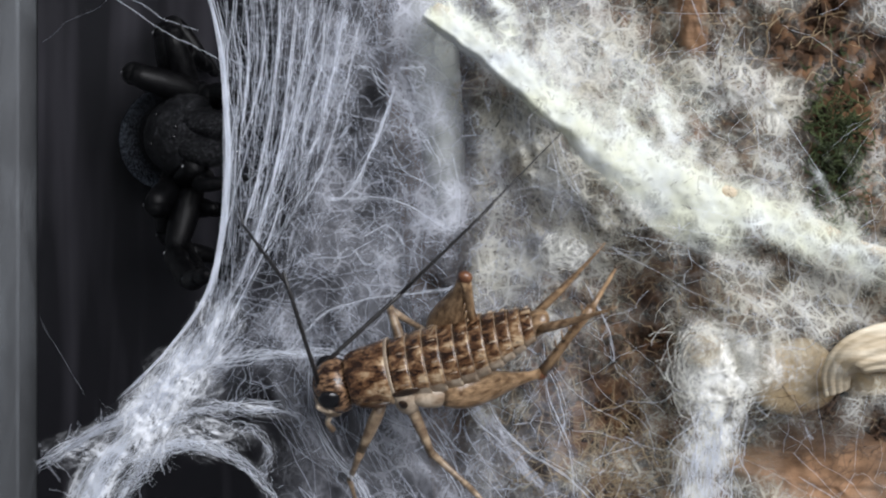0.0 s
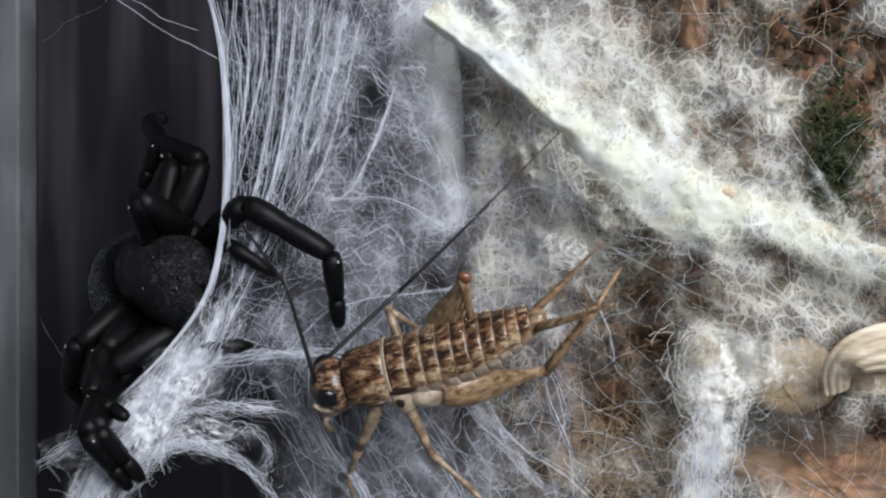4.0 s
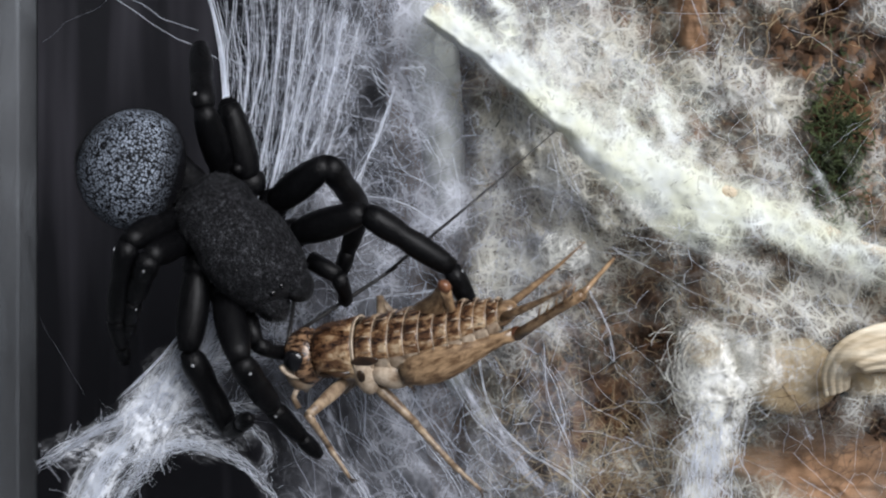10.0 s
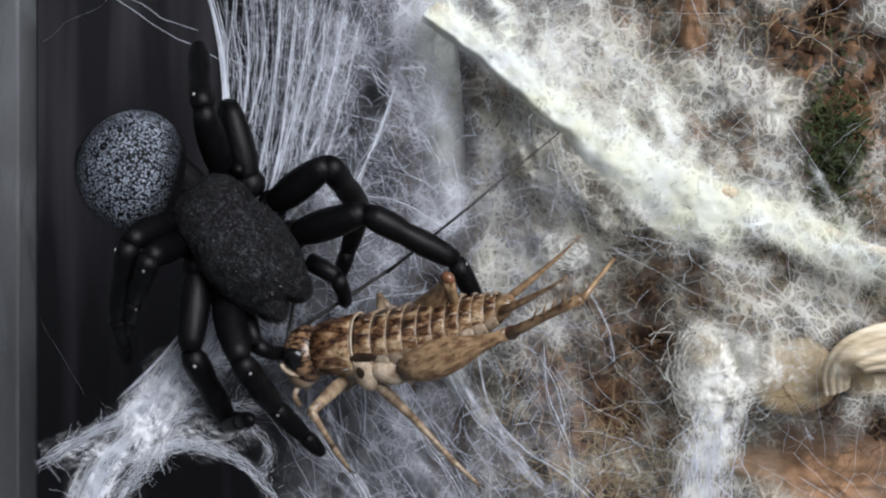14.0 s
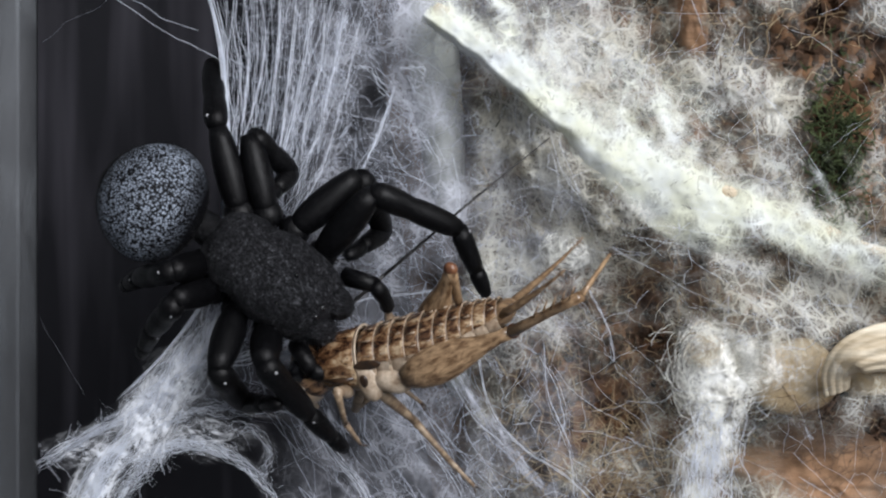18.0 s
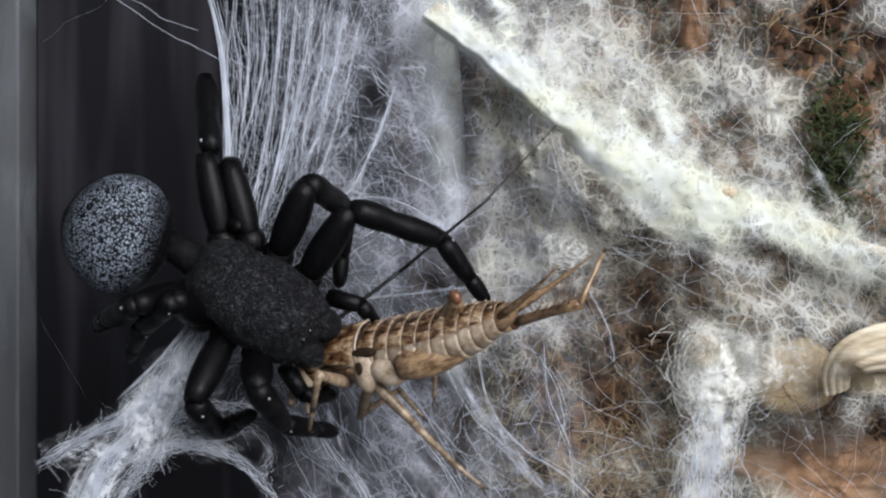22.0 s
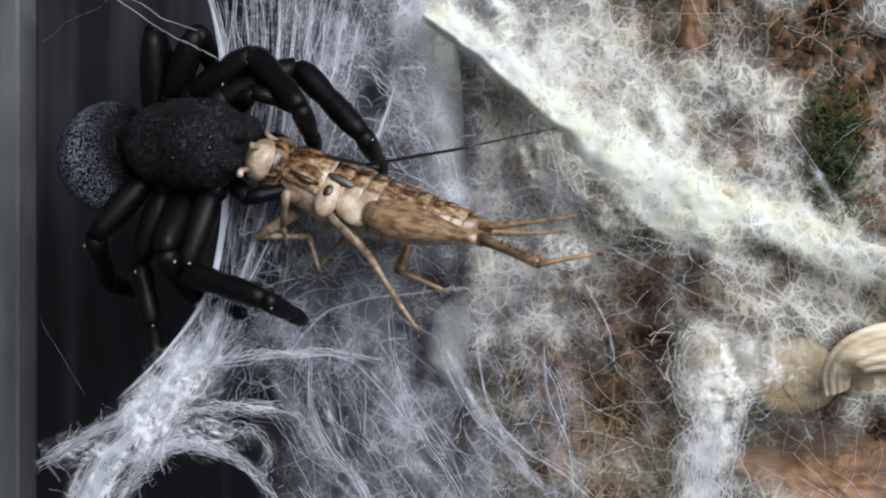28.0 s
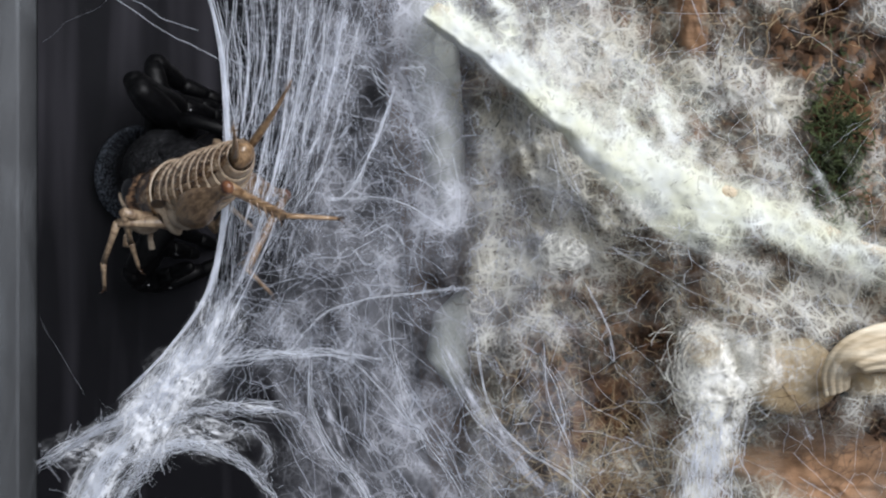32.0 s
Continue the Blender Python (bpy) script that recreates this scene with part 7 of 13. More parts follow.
    walk(S["l3_b"], [(0, pose(-.0012, .00862, .0024, 0, 34, -167)), (0.25, pose(.0004, .00874, .00039, -7, 34, -179)), (0.5, pose(.00089, .0085, -.00188, -20, 36, 159)), (0.75, pose(-.00143, .0097, -.00069, -29, 41, 144)), (1, pose(-.00299, .00981, .00007, -43, 33, 121)), (1.25, pose(-.00332, .00981, .00002, -50, 29, 107)), (1.5, pose(-.00346, .0098, .00005, -51, 29, 105)), (1.75, pose(-.00263, .00985, -.00167, -44, -0, 132)), (2, pose(-.0019, .00951, -.00289, -48, -28, 147)), (2.25, pose(-.00195, .00959, -.00266, -49, -31, 149)), (2.5, pose(-.00197, .00963, -.00252, -50, -32, 151)), (2.75, pose(-.00198, .00964, -.00247, -51, -32, 152)), (3.25, pose(-.00199, .00966, -.00242, -51, -33, 153)), (3.5, pose(-.00202, .00968, -.00234, -53, -31, 155)), (3.75, pose(-.00218, .00976, -.00205, -56, -26, 163)), (4, pose(-.00254, .00986, -.00149, -60, -15, 175)), (4.25, pose(-.00314, .0099, -.00079, -62, 1, -172)), (4.5, pose(-.00395, .00976, -.00007, -59, 19, -158)), (4.75, pose(-.00489, .00941, .00055, -52, 35, -141)), (5, pose(-.0063, .00852, .00121, -43, 47, -128)), (5.25, pose(-.00696, .00793, .00138, -29, 53, -110)), (5.5, pose(-.00727, .00758, .00147, -22, 55, -100)), (5.75, pose(-.00732, .0075, .00151, -26, 55, -106)), (6, pose(-.00732, .00748, .00155, -32, 54, -113)), (6.25, pose(-.00739, .00738, .00157, -30, 55, -110)), (6.5, pose(-.00752, .00723, .00157, -24, 57, -104)), (6.75, pose(-.00767, .00706, .00154, -16, 61, -94)), (7, pose(-.00779, .00692, .00151, -6, 64, -83)), (7.25, pose(-.00795, .00674, .00144, 6, 66, -70)), (7.5, pose(-.00818, .00649, .00129, 19, 66, -55)), (7.75, pose(-.00837, .00626, .00112, 30, 57, -44)), (8, pose(-.00846, .00616, .00103, 32, 57, -40)), (9, pose(-.00849, .00617, .00091, 32, 56, -40)), (10, pose(-.00854, .0062, .00073, 32, 53, -40)), (11, pose(-.00859, .00624, .00049, 32, 50, -40)), (12, pose(-.00864, .00627, .0002, 32, 45, -40)), (14, pose(-.00873, .00631, -.00046, 32, 36, -40)), (14.5, pose(-.00874, .00631, -.00062, 32, 33, -40)), (15, pose(-.00869, .00643, -.00076, 33, 32, -39)), (15.5, pose(-.00852, .00673, -.00086, 34, 32, -36)), (16, pose(-.00828, .00711, -.00093, 36, 33, -32)), (16.5, pose(-.00802, .00747, -.00097, 40, 35, -27)), (17, pose(-.00776, .00778, -.00099, 46, 38, -15)), (17.5, pose(-.0077, .00784, -.001, 49, 38, -12)), (18, pose(-.00767, .00787, -.001, 51, 37, -9)), (18.5, pose(-.0077, .00784, -.001, 54, 38, -3)), (19, pose(-.0078, .00773, -.001, 60, 40, 7)), (19.5, pose(-.00788, .00764, -.001, 68, 42, 19)), (20, pose(-.00788, .00765, -.001, 72, 42, 25)), (20.5, pose(-.00782, .00771, -.001, 63, 41, 11)), (21, pose(-.00785, .00768, -.001, 32, 37, -36)), (21.5, pose(-.00772, .00782, -.001, 16, 29, -64)), (22, pose(-.00754, .00801, -.00099, 14, 27, -69)), (22.5, pose(-.00752, .00803, -.00098, 11, 28, -76)), (23, pose(-.00735, .00819, -.00095, 3, 31, -92)), (23.5, pose(-.00696, .00852, -.00085, 4, 33, -90)), (24, pose(-.00644, .00888, -.00056, 6, 38, -86)), (24.5, pose(-.00596, .00909, -.00004, -2, 49, -99)), (25, pose(-.00522, .00924, .00074, -25, 78, -124)), (25.5, pose(-.00371, .00921, .0018, -20, 70, -118)), (25.75, pose(-.00321, .00916, .00197, -22, 66, -120)), (26, pose(-.00256, .00922, .00183, -17, 56, -114)), (26.25, pose(-.00187, .00931, .00144, -7, 43, -102)), (26.5, pose(-.00124, .00935, .00091, -30, 62, -130)), (26.75, pose(-.00003, .00905, .00016, -30, 59, -130)), (27, pose(.00024, .00899, -.00041, -29, 57, -129)), (27.25, pose(.00037, .00893, -.00076, -26, 56, -125)), (27.5, pose(.00043, .00889, -.00074, -23, 53, -121)), (27.75, pose(.00046, .00885, -.00038, -25, 52, -124)), (28, pose(.00021, .00898, -.00021, -28, 54, -128)), (28.25, pose(-.00035, .00931, -.00064, -35, 50, -136)), (28.5, pose(-.00096, .00956, -.00122, -40, 46, -143)), (28.75, pose(-.00133, .00963, -.00176, -38, 51, -141)), (29, pose(-.00133, .00959, -.00205, -33, 56, -135)), (29.25, pose(-.00089, .00947, -.00194, -31, 53, -132)), (29.5, pose(-.00016, .00921, -.00154, -29, 49, -129)), (29.75, pose(-.00021, .00925, -.00065, -23, 49, -122)), (30, pose(-.00081, .00938, .00027, -21, 51, -118)), (30.25, pose(-.00115, .00925, .00113, -30, 62, -130)), (30.5, pose(-.00161, .00919, .00158, -51, 69, -153)), (30.75, pose(-.00153, .00973, -.00081, -64, 54, -168)), (31, pose(-.00154, .00941, -.00298, -74, 45, 179)), (31.25, pose(-.00186, .0095, -.00291, -69, 45, -174)), (31.5, pose(-.00231, .00979, -.00198, -61, 43, -162)), (31.75, pose(-.00283, .00989, -.00073, -56, 44, -154)), (32, pose(-.00309, .00984, -.00011, -54, 44, -152))])
    walk(S["l3_c"], [(0, pose(-.00538, .00763, -.00053, 0, 47, -163)), (0.25, pose(-.0039, .00869, -.00254, -17, 47, 173)), (0.5, pose(-.00306, .01002, -.0049, -39, 47, 144)), (0.75, pose(-.00464, .01198, -.00409, -39, 54, 144)), (1, pose(-.0052, .01355, -.0028, -38, 59, 146)), (1.25, pose(-.00468, .01414, -.00251, -69, 54, 108)), (1.5, pose(-.00463, .01419, -.00248, -78, 46, 98)), (1.75, pose(-.00609, .01374, -.00164, -18, 29, -177)), (2, pose(-.00576, .01202, -.00047, -10, -13, -125)), (2.25, pose(-.00578, .0119, -.00001, -12, -12, -116)), (2.5, pose(-.00585, .01177, .0002, -13, -9, -113)), (2.75, pose(-.00585, .01172, .00031, -13, -7, -113)), (3, pose(-.00584, .01169, .00038, -13, -6, -114)), (3.25, pose(-.00588, .01164, .0004, -13, -5, -115)), (3.5, pose(-.00606, .01153, .00036, -13, -3, -116)), (3.75, pose(-.00664, .01116, .00023, -13, 0, -114)), (4, pose(-.00755, .01034, -.00017, -12, 7, -109)), (4.25, pose(-.00828, .00917, -.0009, -11, 14, -103)), (4.5, pose(-.0085, .00788, -.00173, -10, 24, -99)), (4.75, pose(-.0082, .0067, -.0024, -9, 35, -97)), (5, pose(-.00851, .00571, -.00257, -6, 44, -92)), (5.25, pose(-.00801, .00501, -.00278, -3, 51, -89)), (5.5, pose(-.00781, .00466, -.0028, -1, 54, -86)), (5.75, pose(-.00815, .00464, -.00275, 2, 54, -82)), (6, pose(-.0085, .00465, -.00266, 6, 54, -77)), (6.25, pose(-.00842, .00456, -.00267, 9, 54, -74)), (6.5, pose(-.00818, .00451, -.00282, 12, 55, -69)), (6.75, pose(-.00785, .00454, -.003, 17, 56, -64)), (7, pose(-.00751, .00466, -.00316, 21, 57, -59)), (7.25, pose(-.00721, .00478, -.00332, 28, 47, -51)), (7.375, pose(-.0071, .00478, -.0034, 33, 12, -40)), (7.5, pose(-.00699, .00478, -.00348, 32, -24, -33)), (7.75, pose(-.00632, .00431, -.00325, 26, -54, -24)), (8, pose(-.0063, .00434, -.00334, 26, -58, -24)), (9, pose(-.00624, .00428, -.00338, 26, -59, -23)), (10, pose(-.00616, .00419, -.00343, 24, -61, -21)), (11, pose(-.00603, .00406, -.00348, 21, -64, -18)), (12, pose(-.00587, .0039, -.00351, 17, -67, -13)), (13, pose(-.00569, .00373, -.00351, 11, -70, -7)), (14.5, pose(-.00541, .00352, -.00348, -0, -74, 5)), (15, pose(-.00525, .00366, -.0035, 4, -77, 0)), (15.5, pose(-.00495, .00411, -.00359, 28, -79, -24)), (16, pose(-.00459, .00477, -.00375, 65, -77, -62)), (16.5, pose(-.0042, .00555, -.00393, 88, -71, -86)), (17, pose(-.00383, .0067, -.00422, 105, -62, -104)), (17.5, pose(-.00367, .00701, -.00417, 100, -56, -99)), (18, pose(-.00357, .00725, -.00413, 97, -51, -94)), (18.5, pose(-.00359, .00761, -.00417, 97, -44, -94)), (19, pose(-.00382, .00821, -.00431, 98, -35, -97)), (19.5, pose(-.00419, .00891, -.00445, 99, -27, -97)), (20, pose(-.00438, .00927, -.00449, 98, -25, -97)), (20.5, pose(-.00398, .00845, -.00443, 102, -37, -103)), (21, pose(-.00449, .0052, -.0041, 111, -77, -114)), (21.5, pose(-.00576, .00373, -.00354, -17, -73, 16)), (22, pose(-.00586, .00367, -.00332, -14, -67, 13)), (22.5, pose(-.00644, .00358, -.00345, -23, -62, 23)), (23, pose(-.00753, .00372, -.0036, -22, -52, 21)), (23.5, pose(-.00699, .00415, -.00367, -17, -54, 16)), (24, pose(-.00618, .00477, -.00374, -7, -58, 3)), (24.5, pose(-.00649, .00569, -.00393, 5, -46, -13)), (25, pose(-.0058, .00837, -.00435, 30, -32, -51)), (25.5, pose(-.00456, .00764, -.00308, 37, -24, -65)), (25.75, pose(-.00427, .00731, -.00277, 38, -22, -68)), (26, pose(-.00372, .0066, -.0025, 39, -5, -74)), (26.125, pose(-.0032, .00609, -.0023, 35, 32, -93)), (26.25, pose(-.00267, .00558, -.00209, 1, 62, -138)), (26.5, pose(-.00281, .00748, -.00368, 18, 41, -115)), (26.75, pose(-.00175, .00699, -.00429, 15, 38, -121)), (27, pose(-.0015, .00679, -.00479, 12, 35, -126)), (27.25, pose(-.00133, .00654, -.00504, 10, 33, -130)), (27.5, pose(-.00119, .00622, -.00489, 7, 33, -135)), (27.75, pose(-.0013, .0062, -.0045, 7, 34, -134)), (28, pose(-.00169, .00657, -.0044, 12, 32, -125)), (28.25, pose(-.00277, .00701, -.00463, 39, 10, -59)), (28.5, pose(-.00385, .00741, -.00497, 28, -34, -11)), (28.75, pose(-.00387, .00759, -.00582, 36, 5, -42)), (29, pose(-.00339, .00754, -.00636, 29, 24, -72)), (29.25, pose(-.00296, .00717, -.00612, 7, 42, -111)), (29.5, pose(-.00232, .00658, -.00547, -10, 46, -134)), (29.75, pose(-.00204, .00634, -.00455, -6, 45, -129)), (30, pose(-.00236, .00652, -.00379, 1, 43, -119)), (30.25, pose(-.00273, .00738, -.00346, -6, 51, -129)), (30.5, pose(-.00329, .00833, -.00326, -24, 58, -151)), (30.75, pose(-.00452, .00908, -.00502, -31, 51, -159)), (31, pose(-.00521, .00946, -.00667, -36, 46, -165)), (31.25, pose(-.00552, .0091, -.00658, -33, 52, -162)), (31.5, pose(-.00591, .00864, -.00555, -18, 64, -144)), (31.75, pose(-.00622, .00824, -.00431, -2, 69, -127)), (32, pose(-.00638, .00807, -.00373, 5, 70, -119))])
    walk(S["l4_a"], [(0, pose(-.0048, .0024, -.001, 0, -24, 101)), (0.5, pose(-.0048, .0024, -.001, 2, 5, 88)), (1.5, pose(-.0048, .0024, -.001, 2, -2, 91)), (2, pose(-.0048, .0024, -.001, 2, 8, 85)), (3.75, pose(-.0048, .0024, -.001, 2, -1, 91)), (4.5, pose(-.0048, .0024, -.001, 1, -13, 101)), (4.75, pose(-.0048, .0024, -.001, 1, -21, 103)), (5, pose(-.0048, .0024, -.001, -2, -37, 108)), (5.25, pose(-.0048, .0024, -.001, -1, -50, 108)), (5.5, pose(-.0048, .0024, -.001, -3, -56, 109)), (6.25, pose(-.0048, .0024, -.001, -8, -53, 116)), (8, pose(-.0048, .0024, -.001, -36, -45, 153)), (11, pose(-.0048, .0024, -.001, -37, -44, 153)), (14, pose(-.0048, .0024, -.001, -37, -43, 153)), (15, pose(-.0048, .0024, -.001, -36, -40, 153)), (16, pose(-.0048, .0024, -.001, -35, -26, 150)), (17, pose(-.0048, .0024, -.001, -33, -8, 143)), (18.5, pose(-.0048, .0024, -.001, -33, -1, 140)), (20.5, pose(-.0048, .0024, -.001, -33, -0, 139)), (23.5, pose(-.0048, .0024, -.001, -33, -3, 124)), (24.5, pose(-.0048, .0024, -.001, -32, -12, 115)), (25, pose(-.0048, .0024, -.001, -30, -22, 109)), (25.5, pose(-.0048, .0024, -.001, -23, -38, 96)), (26, pose(-.0048, .0024, -.001, -16, -35, 85)), (26.5, pose(-.0048, .0024, -.001, -12, -23, 75)), (26.75, pose(-.0048, .0024, -.001, -8, -17, 66)), (27.25, pose(-.0048, .0024, -.001, -9, -8, 67)), (27.5, pose(-.0048, .0024, -.001, -9, -7, 71)), (28, pose(-.0048, .0024, -.001, -11, -15, 81)), (28.25, pose(-.0048, .0024, -.001, -9, -15, 75)), (28.5, pose(-.0048, .0024, -.001, -8, -12, 68)), (29, pose(-.0048, .0024, -.001, -8, 9, 69)), (29.25, pose(-.0048, .0024, -.001, -8, 9, 66)), (29.5, pose(-.0048, .0024, -.001, -9, 5, 60)), (29.75, pose(-.0048, .0024, -.001, -9, -3, 62)), (30, pose(-.0048, .0024, -.001, -10, -8, 69)), (30.25, pose(-.0048, .0024, -.001, -10, -2, 73)), (30.5, pose(-.0048, .0024, -.001, -10, 2, 74)), (30.75, pose(-.0048, .0024, -.001, -10, 2, 59)), (31, pose(-.0048, .0024, -.001, -11, 4, 37)), (31.25, pose(-.0048, .0024, -.001, -12, 3, 35)), (32, pose(-.0048, .0024, -.001, -11, -13, 32))])
    walk(S["l4_b"], [(0, pose(-.00605, .00857, .00182, 0, 22, 164)), (0.25, pose(-.00525, .00921, 0, -3, 27, 156)), (0.5, pose(-.00451, .00926, -.00165, -11, 33, 140)), (1, pose(-.00477, .0093, -.00106, -23, 26, 117)), (1.25, pose(-.00485, .0093, -.0009, -25, 25, 112)), (1.5, pose(-.0049, .0093, -.0008, -23, 26, 116)), (1.75, pose(-.00448, .00927, -.0016, -17, 11, 135)), (2, pose(-.00424, .00921, -.00197, -16, -1, 149)), (2.25, pose(-.00433, .00924, -.00174, -16, 0, 152)), (2.5, pose(-.00442, .00927, -.00157, -16, 1, 155)), (3.25, pose(-.00462, .00929, -.00125, -16, 3, 158)), (3.5, pose(-.00471, .0093, -.00113, -15, 4, 159)), (3.75, pose(-.00488, .0093, -.0009, -15, 5, 161)), (4, pose(-.0052, .00927, -.00053, -15, 9, 162)), (4.25, pose(-.00564, .00919, -.00008, -15, 14, 164)), (4.5, pose(-.00608, .00901, .0005, -14, 19, 166)), (4.75, pose(-.00622, .00867, .0015, -14, 26, 167)), (5, pose(-.00654, .00765, .00312, -16, 29, 162)), (5.25, pose(-.00614, .00665, .00427, -18, 31, 157)), (5.5, pose(-.00607, .00606, .00471, -21, 32, 153)), (5.75, pose(-.00624, .0061, .00464, -21, 31, 152)), (6, pose(-.00642, .00625, .00449, -22, 31, 152)), (6.25, pose(-.00663, .00616, .00449, -22, 34, 151)), (6.5, pose(-.00698, .00598, .00448, -22, 37, 151)), (6.75, pose(-.0074, .00576, .00444, -22, 40, 151)), (7, pose(-.00779, .00557, .00435, -22, 42, 151)), (7.25, pose(-.00821, .00534, .00423, -22, 45, 150)), (7.5, pose(-.00867, .00504, .00407, -22, 47, 150)), (7.75, pose(-.00903, .00477, .00391, -22, 48, 150)), (8, pose(-.00917, .00465, .00384, -22, 49, 150)), (11, pose(-.00922, .00466, .0038, -22, 49, 150)), (14, pose(-.00931, .00469, .00369, -22, 49, 150)), (14.5, pose(-.00935, .00471, .00364, -22, 50, 150)), (15, pose(-.00951, .00482, .00343, -23, 50, 149)), (15.5, pose(-.00981, .0051, .0029, -25, 50, 146)), (16, pose(-.01016, .00551, .00204, -28, 50, 143)), (16.5, pose(-.01038, .00596, .00094, -30, 48, 140)), (17, pose(-.01029, .00647, -.00005, -32, 42, 137)), (17.5, pose(-.01023, .00663, -.00048, -33, 44, 136)), (18, pose(-.01014, .00675, -.00069, -33, 46, 136)), (18.5, pose(-.0101, .00681, -.00083, -34, 45, 135)), (19, pose(-.01014, .00677, -.00092, -34, 42, 135)), (19.5, pose(-.01017, .00674, -.00097, -34, 37, 134)), (20, pose(-.01014, .00677, -.00099, -34, 34, 134)), (21, pose(-.00989, .00706, -.001, -35, 34, 133)), (21.5, pose(-.00958, .00738, -.00099, -36, 36, 132)), (22, pose(-.00928, .00765, -.00098, -36, 38, 132)), (22.5, pose(-.00919, .00773, -.00095, -36, 39, 131)), (23, pose(-.00897, .0079, -.00088, -37, 39, 129)), (23.5, pose(-.00866, .00811, -.00069, -38, 40, 127)), (24, pose(-.00815, .00839, -.00026, -40, 44, 125)), (24.5, pose(-.00766, .0085, .00049, -43, 45, 121)), (25, pose(-.0069, .00842, .00163, -47, 47, 116)), (25.5, pose(-.00536, .00779, .00327, -46, 50, 116)), (25.75, pose(-.00488, .00782, .00327, -42, 51, 121)), (26, pose(-.00428, .00805, .00293, -34, 53, 131)), (26.25, pose(-.00367, .00831, .00238, -23, 55, 146)), (26.5, pose(-.00315, .00851, .00174, -9, 54, 162)), (26.75, pose(-.00206, .00842, .00097, 4, 51, 179)), (27, pose(-.00199, .00856, .00035, 13, 47, -169)), (27.25, pose(-.00217, .00871, -.00007, 20, 43, -160)), (27.5, pose(-.00256, .00887, -.00012, 24, 42, -153)), (27.75, pose(-.0033, .00901, .00031, 26, 47, -150)), (28, pose(-.00373, .00899, .00075, 26, 52, -151)), (28.25, pose(-.00309, .00883, .00082, 23, 49, -155)), (28.5, pose(-.00227, .00867, .00039, 20, 44, -159)), (28.75, pose(-.00228, .00882, -.00101, 17, 42, -163)), (29, pose(-.00237, .00877, -.00208, 15, 43, -166)), (29.25, pose(-.00204, .00862, -.00213, 18, 39, -162)), (29.5, pose(-.00139, .00837, -.00159, 20, 36, -158)), (29.75, pose(-.00152, .00846, -.00061, 22, 35, -155)), (30, pose(-.00235, .00879, -.00009, 22, 35, -154)), (30.25, pose(-.00283, .00901, -.00079, 16, 41, -164)), (30.5, pose(-.00284, .00901, -.00119, 7, 46, -178)), (30.75, pose(-.00124, .00831, -.00118, 9, 40, -175)), (31, pose(.00067, .00658, -.00146, 6, 33, -179)), (31.25, pose(.00088, .00631, -.00133, 6, 31, -179)), (31.5, pose(.00097, .00616, -.00067, 7, 31, -177)), (31.75, pose(.00097, .00601, .00013, 8, 31, -176)), (32, pose(.00093, .00594, .00052, 8, 31, -176))])
